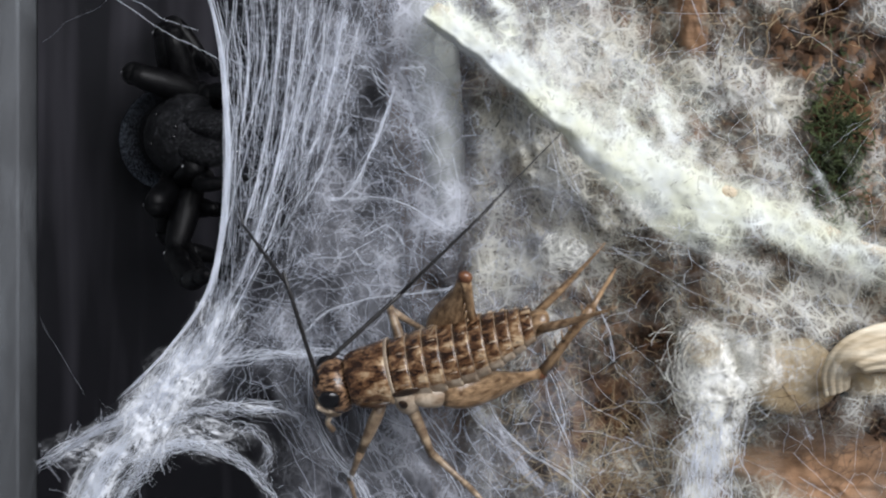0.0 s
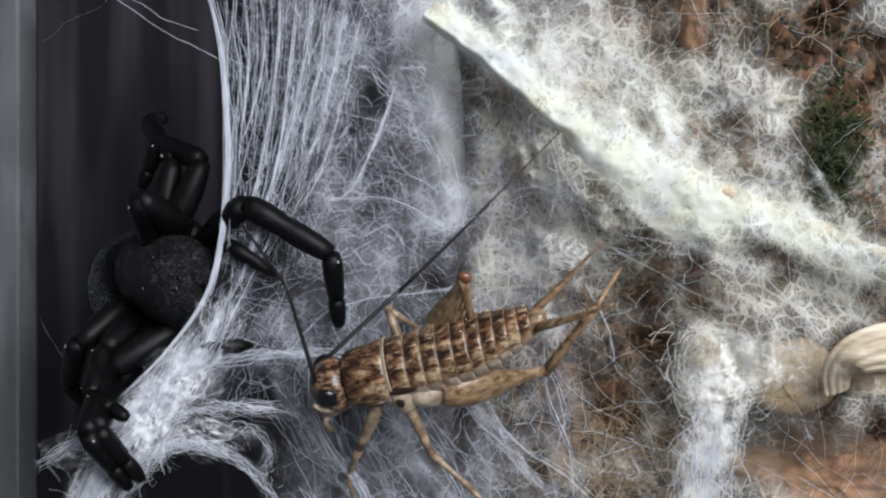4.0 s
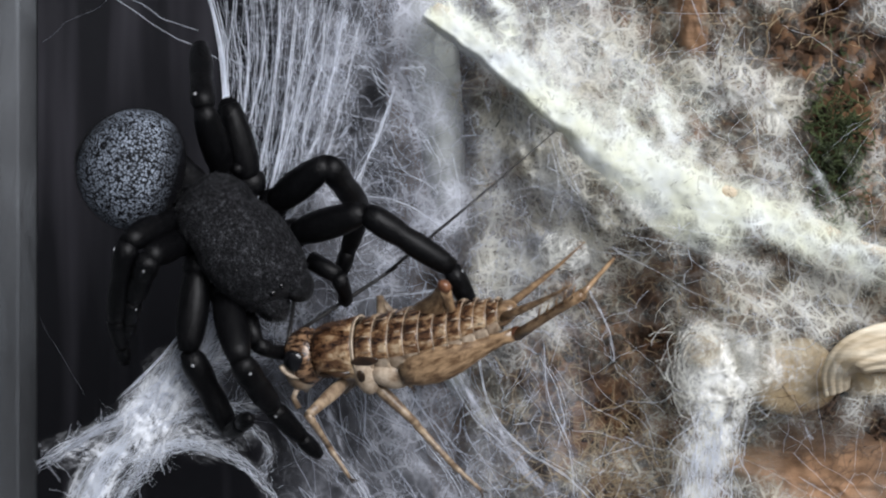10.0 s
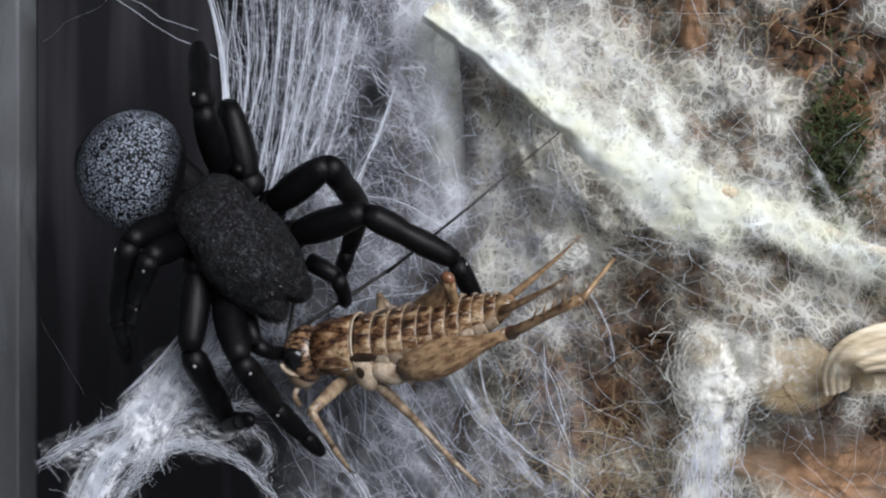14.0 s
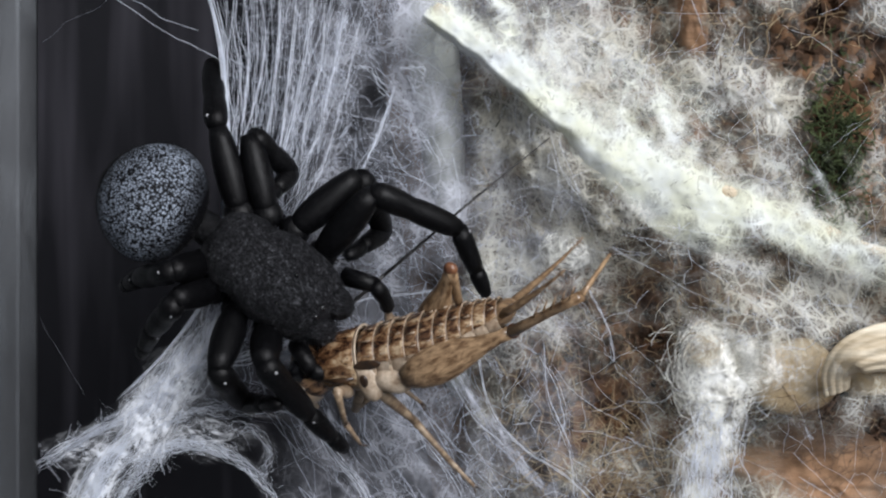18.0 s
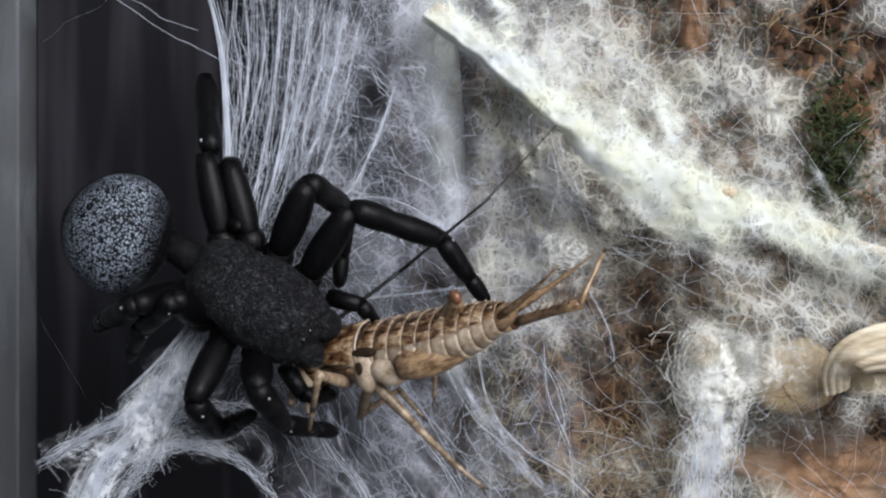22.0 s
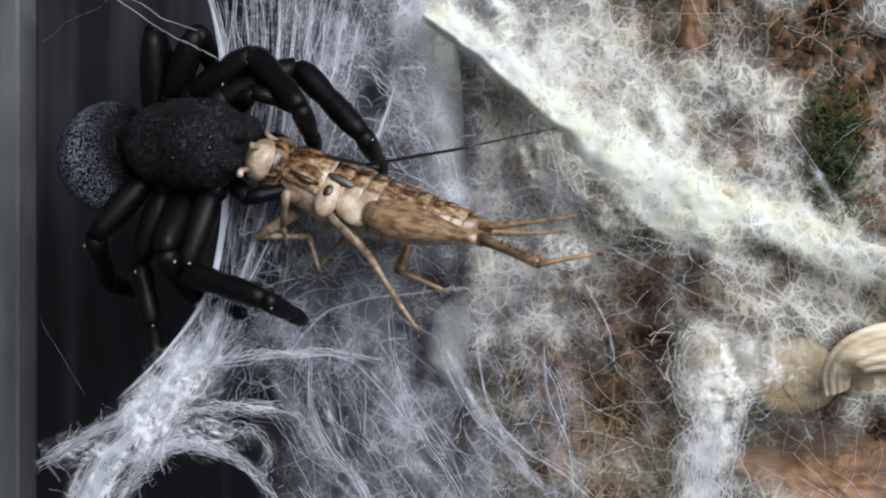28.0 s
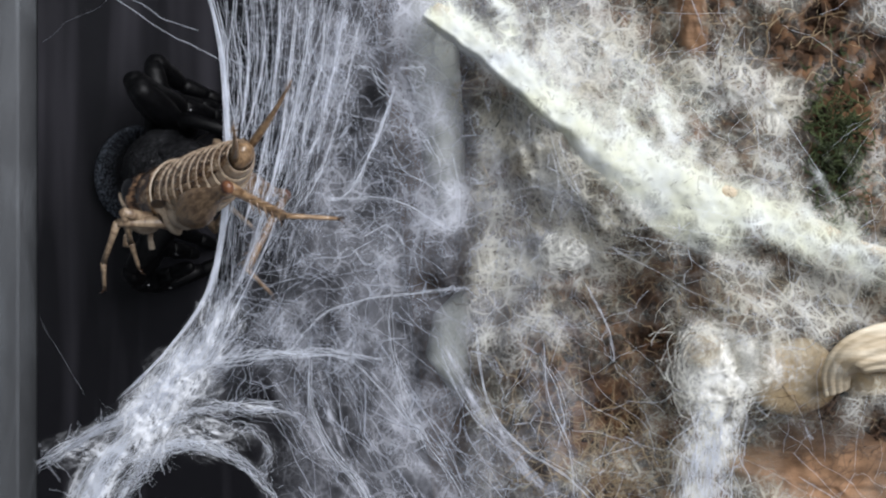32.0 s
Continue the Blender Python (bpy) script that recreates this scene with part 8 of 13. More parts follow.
    walk(S["l4_c"], [(0, pose(-.01297, .01061, -.00115, -0, 43, -66)), (0.25, pose(-.01159, .01206, -.00353, -16, 46, -88)), (0.5, pose(-.00953, .01349, -.00586, -56, 46, -142)), (0.75, pose(-.00875, .01466, -.00525, -73, 41, -167)), (1, pose(-.00793, .01553, -.00453, -83, 42, 178)), (1.25, pose(-.00754, .01581, -.00425, -103, 46, 149)), (1.5, pose(-.00802, .01558, -.00421, -125, 44, 119)), (1.75, pose(-.00991, .01466, -.00312, -123, 40, 122)), (2, pose(-.01089, .01327, -.00183, -111, 33, 141)), (2.25, pose(-.01124, .01288, -.00174, -111, 34, 143)), (2.5, pose(-.0115, .01253, -.00174, -111, 34, 143)), (2.75, pose(-.01164, .01237, -.0017, -110, 34, 143)), (3.25, pose(-.01186, .01217, -.00163, -110, 34, 144)), (3.5, pose(-.01199, .01203, -.00162, -109, 35, 145)), (3.75, pose(-.01221, .01185, -.00164, -106, 38, 151)), (4, pose(-.01254, .0116, -.00175, -96, 43, 166)), (4.25, pose(-.01294, .01125, -.00193, -79, 51, -171)), (4.5, pose(-.01322, .01079, -.00207, -48, 55, -133)), (4.75, pose(-.01308, .01024, -.00187, -15, 48, -92)), (5, pose(-.01305, .00972, -.00064, -3, 37, -73)), (5.25, pose(-.01232, .00922, .00027, 1, 33, -67)), (5.5, pose(-.01201, .00904, .00063, 2, 29, -64)), (5.75, pose(-.01211, .00925, .00058, 3, 26, -63)), (6, pose(-.01228, .00941, .00044, 3, 24, -62)), (6.25, pose(-.01233, .00926, .00016, 4, 25, -61)), (6.5, pose(-.01246, .00899, -.00018, 4, 27, -59)), (6.75, pose(-.01263, .00867, -.00056, 6, 31, -56)), (7, pose(-.01282, .00839, -.0009, 8, 36, -53)), (7.25, pose(-.01304, .00808, -.00124, 10, 41, -48)), (7.5, pose(-.0133, .00768, -.00161, 14, 45, -43)), (7.75, pose(-.01351, .00734, -.00193, 17, 47, -39)), (8, pose(-.0136, .00719, -.00206, 18, 48, -37)), (11, pose(-.01364, .00719, -.00211, 19, 48, -37)), (13, pose(-.01369, .0072, -.00217, 19, 48, -36)), (14, pose(-.01372, .00722, -.00222, 19, 48, -36)), (14.5, pose(-.01374, .00722, -.0023, 19, 48, -36)), (15, pose(-.01381, .00739, -.00255, 18, 48, -37)), (15.5, pose(-.01398, .00786, -.00308, 16, 45, -40)), (16, pose(-.01419, .00854, -.00391, 14, 42, -44)), (16.5, pose(-.01439, .00935, -.00482, 12, 36, -47)), (17, pose(-.0145, .0104, -.00531, 10, 35, -50)), (17.5, pose(-.01429, .01052, -.00588, 10, 31, -50)), (18, pose(-.01404, .01056, -.00627, 10, 28, -50)), (18.5, pose(-.014, .0107, -.00636, 9, 26, -51)), (19, pose(-.01424, .01093, -.0061, 9, 26, -51)), (19.5, pose(-.01452, .01118, -.00568, 9, 26, -52)), (20, pose(-.01461, .01141, -.00538, 9, 26, -52)), (20.5, pose(-.01447, .01169, -.00527, 8, 24, -54)), (21, pose(-.01428, .01185, -.00531, 8, 21, -55)), (21.5, pose(-.0138, .01208, -.00556, 7, 17, -56)), (22, pose(-.01334, .01223, -.00581, 7, 14, -57)), (22.5, pose(-.01316, .01232, -.00585, 7, 14, -59)), (23, pose(-.01283, .01262, -.00574, 6, 16, -62)), (23.5, pose(-.01225, .01284, -.00574, 6, 20, -61)), (24, pose(-.01136, .01302, -.00565, 7, 25, -60)), (24.5, pose(-.01046, .0132, -.00508, 4, 28, -66)), (25, pose(-.00921, .01322, -.00407, -1, 29, -75)), (25.5, pose(-.0076, .01231, -.00268, -8, 34, -90)), (25.75, pose(-.00744, .01205, -.00276, -11, 33, -95)), (26, pose(-.00735, .01155, -.00333, -13, 33, -99)), (26.25, pose(-.00737, .01081, -.00401, -16, 35, -103)), (26.5, pose(-.0075, .00993, -.00458, -19, 40, -109)), (26.75, pose(-.00697, .00847, -.00509, -25, 45, -118)), (27, pose(-.00722, .00754, -.00535, -31, 49, -126)), (27.25, pose(-.0075, .00676, -.00542, -36, 50, -133)), (27.5, pose(-.00776, .00624, -.00531, -40, 50, -137)), (27.75, pose(-.00789, .00636, -.00542, -44, 50, -143)), (28, pose(-.0079, .00667, -.00542, -48, 51, -148)), (28.25, pose(-.00771, .00666, -.00507, -45, 47, -144)), (28.5, pose(-.00754, .00664, -.00499, -40, 42, -138)), (28.75, pose(-.0078, .00712, -.00625, -34, 43, -128)), (29, pose(-.00791, .00739, -.00741, -32, 47, -125)), (29.25, pose(-.0078, .00671, -.00703, -48, 48, -146)), (29.5, pose(-.00722, .00597, -.0062, -61, 43, -165)), (29.75, pose(-.00732, .0057, -.00504, -61, 41, -165)), (30, pose(-.00807, .00601, -.00461, -57, 40, -160)), (30.25, pose(-.00847, .00742, -.00594, -55, 44, -156)), (30.5, pose(-.00829, .0088, -.00677, -54, 49, -154)), (30.75, pose(-.00721, .00779, -.00619, -63, 48, -166)), (31, pose(-.00587, .00642, -.0057, -71, 52, -176)), (31.25, pose(-.00578, .00614, -.0054, -61, 62, -165)), (31.5, pose(-.00573, .00581, -.00464, -45, 67, -147)), (31.75, pose(-.0057, .00554, -.00388, -32, 69, -133)), (32, pose(-.00572, .00543, -.00353, -26, 69, -127))])
    walk(S["r1_a"], [(0, pose(.0022, -.0035, -.001, 0, -9, -80)), (.25, pose(.0022, -.0035, -.001, -2, -19, -73)), (.5, pose(.0022, -.0035, -.001, -11, -40, -54)), (.75, pose(.0022, -.0035, -.001, -14, -61, -50)), (1, pose(.0022, -.0035, -.001, 24, -73, -91)), (1.25, pose(.0022, -.0035, -.001, 54, -63, -123)), (1.5, pose(.0022, -.0035, -.001, 61, -58, -132)), (1.75, pose(.0022, -.0035, -.001, 80, -60, -153)), (2, pose(.0022, -.0035, -.001, 90, -59, -165)), (2.5, pose(.0022, -.0035, -.001, 63, -44, -131)), (3.5, pose(.0022, -.0035, -.001, 61, -43, -129)), (3.75, pose(.0022, -.0035, -.001, 58, -42, -124)), (4, pose(.0022, -.0035, -.001, 46, -40, -106)), (4.5, pose(.0022, -.0035, -.001, 15, -25, -51)), (4.75, pose(.0022, -.0035, -.001, 9, -12, -34)), (5.25, pose(.0022, -.0035, -.001, 8, 3, -16)), (5.5, pose(.0022, -.0035, -.001, 8, 6, -15)), (6, pose(.0022, -.0035, -.001, 8, 3, -17)), (7.5, pose(.0022, -.0035, -.001, 8, -33, -20)), (8, pose(.0022, -.0035, -.001, 10, -38, -22)), (11, pose(.0022, -.0035, -.001, 10, -39, -22)), (14, pose(.0022, -.0035, -.001, 9, -40, -21)), (15, pose(.0022, -.0035, -.001, 10, -44, -22)), (16.75, pose(.0022, -.0035, -.001, 24, -69, -39)), (18.75, pose(.0022, -.0035, -.001, 39, -72, -55)), (20, pose(.0022, -.0035, -.001, 72, -77, -89)), (21, pose(.0022, -.0035, -.001, 61, -73, -78)), (22, pose(.0022, -.0035, -.001, 28, -70, -43)), (23, pose(.0022, -.0035, -.001, 25, -73, -40)), (24, pose(.0022, -.0035, -.001, 44, -62, -60)), (25, pose(.0022, -.0035, -.001, 57, -63, -75)), (26.25, pose(.0022, -.0035, -.001, 56, -28, -73)), (26.5, pose(.0022, -.0035, -.001, 56, -19, -73)), (26.75, pose(.0022, -.0035, -.001, 56, -6, -73)), (27, pose(.0022, -.0035, -.001, 56, 0, -77)), (27.25, pose(.0022, -.0035, -.001, 56, 1, -81)), (27.5, pose(.0022, -.0035, -.001, 56, -2, -87)), (27.75, pose(.0022, -.0035, -.001, 57, -10, -93)), (28, pose(.0022, -.0035, -.001, 57, -18, -96)), (28.25, pose(.0022, -.0035, -.001, 54, -29, -88)), (28.5, pose(.0022, -.0035, -.001, 43, -43, -69)), (28.75, pose(.0022, -.0035, -.001, 31, -52, -53)), (29, pose(.0022, -.0035, -.001, 51, -63, -76)), (29.25, pose(.0022, -.0035, -.001, 55, -59, -81)), (29.5, pose(.0022, -.0035, -.001, 64, -53, -92)), (29.75, pose(.0022, -.0035, -.001, 86, -56, -119)), (30, pose(.0022, -.0035, -.001, 99, -58, -134)), (30.5, pose(.0022, -.0035, -.001, 68, -7, -84)), (31, pose(.0022, -.0035, -.001, 69, -25, -86)), (31.75, pose(.0022, -.0035, -.001, 78, -33, -105)), (32, pose(.0022, -.0035, -.001, 79, -34, -107))])
    walk(S["r1_b"], [(0, pose(.00338, -.01021, .00008, 0, -4, -13)), (.25, pose(.00411, -.00974, .00125, 0, 1, -15)), (.5, pose(.00531, -.00778, .00344, -1, 7, -26)), (.75, pose(.00435, -.00606, .00503, -1, -3, -30)), (1, pose(.00216, -.00552, .0056, -1, -16, -27)), (1.25, pose(.00049, -.00613, .00515, -3, -24, -22)), (1.5, pose(-.00025, -.00622, .00485, -4, -31, -20)), (1.75, pose(-.00087, -.00507, .00498, 0, -33, -27)), (2, pose(-.00123, -.00442, .00491, 5, -34, -36)), (2.25, pose(-.00123, -.00589, .00449, 8, -37, -42)), (2.5, pose(-.00106, -.00725, .00379, 14, -40, -51)), (3.25, pose(-.001, -.00738, .00373, 20, -37, -61)), (3.5, pose(-.00098, -.00742, .00371, 20, -37, -61)), (3.75, pose(-.00067, -.00775, .00362, 15, -34, -53)), (4, pose(.00074, -.00858, .00344, 8, -28, -38)), (4.25, pose(.00356, -.00894, .00302, 3, -23, -27)), (4.5, pose(.00614, -.00836, .00192, 1, -21, -21)), (4.75, pose(.0078, -.00727, .00043, -1, -20, -15)), (5, pose(.00844, -.0064, -.00045, -4, -18, -8)), (5.25, pose(.00882, -.0054, -.00136, -5, -15, -4)), (5.5, pose(.00883, -.00528, -.00172, -5, -11, -3)), (5.75, pose(.00881, -.0054, -.00154, -5, 5, -4)), (6, pose(.00879, -.00551, -.00136, -7, 38, -10)), (6.25, pose(.00877, -.00557, -.00065, -11, 54, -15)), (6.75, pose(.00852, -.00561, .00079, -13, 59, -17)), (7.25, pose(.00799, -.00555, .00214, -13, 58, -17)), (7.5, pose(.00764, -.00548, .00276, -12, 58, -16)), (8, pose(.00724, -.00554, .00325, -11, 57, -15)), (11, pose(.00717, -.00551, .00334, -11, 57, -15)), (14, pose(.00713, -.00539, .00344, -9, 57, -13)), (15, pose(.0068, -.00536, .00379, -9, 56, -13)), (15.75, pose(.00574, -.00528, .00465, -11, 55, -15)), (16.5, pose(.00454, -.00512, .00528, -13, 54, -18)), (16.75, pose(.00412, -.00506, .00544, -14, 55, -19)), (18.25, pose(.00366, -.00525, .00551, -15, 49, -20)), (18.75, pose(.00342, -.00525, .00556, -15, 48, -20)), (20, pose(.00223, -.00505, .00572, -17, 46, -22)), (21, pose(.00262, -.00547, .0056, -17, 57, -22)), (22, pose(.00393, -.00511, .00548, -27, 64, -34)), (23, pose(.00375, -.0048, .0056, -26, 47, -33)), (24, pose(.00382, -.00631, .00509, -49, 69, -59)), (24.5, pose(.00342, -.00642, .00513, -50, 68, -60)), (25, pose(.00301, -.00653, .00515, -52, 62, -63)), (25.5, pose(.00345, -.00785, .00421, -62, 59, -74)), (26, pose(.00383, -.00892, .00295, -72, 57, -86)), (26.25, pose(.00398, -.00933, .00224, -74, 50, -88)), (26.5, pose(.00411, -.00974, .00125, -72, 41, -85)), (26.75, pose(.00421, -.01006, -.00028, -68, 28, -78)), (27, pose(.00375, -.01022, -.001, -66, 21, -73)), (27.25, pose(.00328, -.01031, -.00112, -65, 17, -70)), (27.5, pose(.00261, -.01038, -.00073, -60, 14, -54)), (27.75, pose(.00189, -.01029, .00017, -54, 10, -26)), (28, pose(.00156, -.01003, .00113, -52, 8, -13)), (28.25, pose(.0024, -.00953, .00235, -53, 21, -17)), (28.5, pose(.00405, -.0082, .0037, -62, 49, -31)), (28.75, pose(.00476, -.00689, .00444, -73, 61, -45)), (29, pose(.00296, -.00654, .00515, -63, 50, -33)), (29.25, pose(.00276, -.00701, .00491, -80, 63, -53)), (29.5, pose(.00206, -.00765, .00451, -108, 67, -84)), (29.75, pose(.00033, -.00687, .00472, -126, 59, -104)), (30, pose(-.00034, -.00613, .00485, -137, 52, -117)), (30.25, pose(.00113, -.00906, .00294, -158, 60, -143)), (30.5, pose(.00292, -.01031, -.00016, -170, 49, -157)), (30.75, pose(.00279, -.01011, .0009, -177, 45, -167)), (31, pose(.00264, -.00974, .00192, 178, 41, -174)), (31.25, pose(.00199, -.00959, .00223, 177, 40, -175)), (31.75, pose(.0007, -.00909, .00276, 180, 29, -171)), (32, pose(.00053, -.00897, .00286, 180, 26, -171))])
    walk(S["r1_c"], [(0, pose(.01116, -.01201, .00064, 0, -6, 9)), (.25, pose(.01183, -.01181, .00111, -2, 14, -20)), (.5, pose(.01244, -.01126, .00246, -14, 30, -51)), (.75, pose(.01127, -.01006, .00545, -23, 47, -65)), (1, pose(.00902, -.00901, .0078, -27, 54, -70)), (1.25, pose(.00727, -.00886, .0084, -103, 54, -158)), (1.5, pose(.0062, -.00856, .00897, -114, 52, -172)), (1.75, pose(.0051, -.00811, .00933, -104, 44, -159)), (2, pose(.00413, -.00832, .00939, -87, 37, -132)), (2.25, pose(.00352, -.01017, .0093, -37, 20, -45)), (2.5, pose(.0028, -.01201, .00894, -33, 1, -20)), (2.75, pose(.00258, -.01234, .00882, -33, -2, -16)), (3.25, pose(.0021, -.01297, .00854, -33, -2, -15)), (3.5, pose(.00212, -.01301, .00852, -33, -2, -15)), (3.75, pose(.00332, -.01305, .00809, -33, 11, -22)), (4, pose(.00631, -.01293, .00719, -79, 57, -91)), (4.25, pose(.01012, -.01229, .00614, -111, 67, -127)), (4.5, pose(.01311, -.01104, .00478, -100, 77, -116)), (4.75, pose(.01506, -.00922, .00317, -31, 80, -46)), (5, pose(.01597, -.00746, .00202, 9, 75, -5)), (5.25, pose(.01653, -.00594, .00071, 20, 64, 7)), (5.5, pose(.01667, -.00569, -.00019, 23, 64, 10)), (5.75, pose(.01676, -.00595, -.00224, 30, 69, 18)), (6, pose(.015, -.00661, -.00629, 31, 44, 19)), (6.25, pose(.01331, -.00679, -.00712, 28, 24, 14)), (6.5, pose(.01293, -.00681, -.0066, 28, 20, 13)), (6.75, pose(.01246, -.00681, -.00607, 28, 20, 12)), (7, pose(.01229, -.00681, -.00534, 27, 19, 11)), (7.25, pose(.01205, -.00679, -.00465, 26, 22, 9)), (7.5, pose(.01171, -.00665, -.00403, 25, 26, 6)), (8, pose(.01145, -.00666, -.00346, 22, 32, 0)), (11, pose(.01138, -.00664, -.00337, 23, 32, 1)), (14, pose(.01138, -.00637, -.00327, 23, 32, 2)), (15, pose(.01116, -.00637, -.00284, 23, 37, 1)), (15.75, pose(.01017, -.00647, -.00191, 20, 45, -4)), (16.5, pose(.00901, -.00658, -.00119, 16, 51, -9)), (16.75, pose(.00846, -.00655, -.00111, 14, 50, -12)), (17.25, pose(.0084, -.00674, -.00101, 12, 48, -14)), (18.25, pose(.00857, -.00704, -.00054, 11, 50, -15)), (18.5, pose(.00857, -.00708, -.00041, 12, 51, -14)), (18.75, pose(.00847, -.00712, -.00035, 12, 52, -14)), (20, pose(.00738, -.00713, -.00003, 13, 55, -13)), (20.5, pose(.00704, -.00713, -.00059, 19, 50, -5)), (21, pose(.00666, -.00711, -.00111, 29, 44, 9)), (22, pose(.00683, -.00707, -.00171, 36, 52, 18)), (22.5, pose(.00762, -.00745, -.00105, 46, 45, 31)), (23, pose(.00832, -.00777, -.00025, 48, 41, 34)), (23.5, pose(.0069, -.00835, -.00144, 39, 40, 20)), (24, pose(.0053, -.00876, -.00238, 21, 37, -9)), (24.5, pose(.00492, -.00902, -.00229, 18, 42, -13)), (25, pose(.00472, -.00987, -.00192, 12, 47, -22)), (25.5, pose(.00459, -.01181, -.00265, -9, 39, -52)), (26, pose(.00413, -.01326, -.00376, -13, 35, -58)), (26.25, pose(.00416, -.01447, -.00389, -14, 37, -60)), (26.5, pose(.00463, -.01575, -.004, -14, 42, -60)), (26.75, pose(.00567, -.01697, -.00403, -18, 48, -66)), (27, pose(.00594, -.01737, -.00387, -23, 52, -73)), (27.25, pose(.0059, -.0175, -.00346, -8, 31, -50)), (27.5, pose(.0072, -.01663, -.00269, -13, 42, -59)), (27.75, pose(.00897, -.01372, -.00125, -38, 62, -90)), (28, pose(.00929, -.0118, .00004, -71, 71, -126)), (28.25, pose(.00952, -.01174, -.00056, -72, 85, -126)), (28.5, pose(.00852, -.01091, -.00236, 90, 72, 36)), (28.75, pose(.0075, -.00964, -.00256, 90, 62, 36)), (29, pose(.00727, -.00934, -.00098, 91, 65, 37)), (29.25, pose(.00494, -.00991, -.00221, 74, 48, 17)), (29.5, pose(.00238, -.01076, -.00285, 68, 28, 7)), (29.75, pose(-.00067, -.01087, -.00214, 67, 6, 4)), (30, pose(-.00258, -.01052, -.00145, 67, 29, 3)), (30.25, pose(-.00207, -.01147, -.00399, 66, -12, -1)), (30.5, pose(-.00192, -.01236, -.0062, 66, -17, -2)), (30.75, pose(-.00273, -.01138, -.00475, 66, -17, -1)), (31, pose(-.00337, -.01037, -.00333, 66, 26, -4)), (31.25, pose(-.00412, -.01013, -.00291, 68, 27, 1)), (31.75, pose(-.00621, -.01018, -.00112, 73, 23, 13)), (32, pose(-.00657, -.0101, -.00065, 74, 22, 15))])
    walk(S["r2_a"], [(0, pose(-.0006, -.0038, -.001, 0, -36, -29)), (.25, pose(-.0006, -.0038, -.001, 9, -33, -44)), (.5, pose(-.0006, -.0038, -.001, 14, -33, -54)), (1, pose(-.0006, -.0038, -.001, -6, -34, -18)), (1.25, pose(-.0006, -.0038, -.001, 53, -80, -82)), (1.5, pose(-.0006, -.0038, -.001, 110, -66, -141)), (2, pose(-.0006, -.0038, -.001, 102, -49, -131)), (2.75, pose(-.0006, -.0038, -.001, 97, -40, -125)), (3.25, pose(-.0006, -.0038, -.001, 94, -38, -120)), (3.5, pose(-.0006, -.0038, -.001, 91, -38, -114)), (3.75, pose(-.0006, -.0038, -.001, 82, -37, -100)), (4.25, pose(-.0006, -.0038, -.001, 59, -20, -55)), (4.5, pose(-.0006, -.0038, -.001, 52, -17, -33)), (4.75, pose(-.0006, -.0038, -.001, 52, 0, -28)), (5, pose(-.0006, -.0038, -.001, 52, 12, -22)), (5.25, pose(-.0006, -.0038, -.001, 54, 19, -16)), (6, pose(-.0006, -.0038, -.001, 53, 19, -17)), (7, pose(-.0006, -.0038, -.001, 49, 6, -38)), (8, pose(-.0006, -.0038, -.001, 49, -1, -46)), (11, pose(-.0006, -.0038, -.001, 48, -6, -45)), (14, pose(-.0006, -.0038, -.001, 48, -15, -43)), (15, pose(-.0006, -.0038, -.001, 48, -22, -43)), (17, pose(-.0006, -.0038, -.001, 65, -53, -69)), (18.5, pose(-.0006, -.0038, -.001, 63, -44, -67)), (21, pose(-.0006, -.0038, -.001, 74, -40, -83)), (23, pose(-.0006, -.0038, -.001, 68, -36, -73)), (24, pose(-.0006, -.0038, -.001, 71, -18, -79)), (24.5, pose(-.0006, -.0038, -.001, 72, -18, -84)), (25, pose(-.0006, -.0038, -.001, 74, -24, -88)), (26, pose(-.0006, -.0038, -.001, 73, -16, -87)), (26.5, pose(-.0006, -.0038, -.001, 72, -10, -82)), (26.75, pose(-.0006, -.0038, -.001, 71, -4, -76)), (27, pose(-.0006, -.0038, -.001, 71, -4, -74)), (27.25, pose(-.0006, -.0038, -.001, 71, -8, -71)), (27.5, pose(-.0006, -.0038, -.001, 71, -8, -75)), (28, pose(-.0006, -.0038, -.001, 69, -39, -70)), (28.25, pose(-.0006, -.0038, -.001, 71, -35, -72)), (28.5, pose(-.0006, -.0038, -.001, 73, -39, -75)), (28.75, pose(-.0006, -.0038, -.001, 76, -46, -81)), (29, pose(-.0006, -.0038, -.001, 80, -50, -86)), (29.75, pose(-.0006, -.0038, -.001, 85, -37, -93)), (30.25, pose(-.0006, -.0038, -.001, 88, -27, -100)), (30.75, pose(-.0006, -.0038, -.001, 86, -6, -91)), (31, pose(-.0006, -.0038, -.001, 86, 6, -87)), (31.25, pose(-.0006, -.0038, -.001, 86, 11, -85)), (31.75, pose(-.0006, -.0038, -.001, 87, -18, -98)), (32, pose(-.0006, -.0038, -.001, 88, -24, -101))])
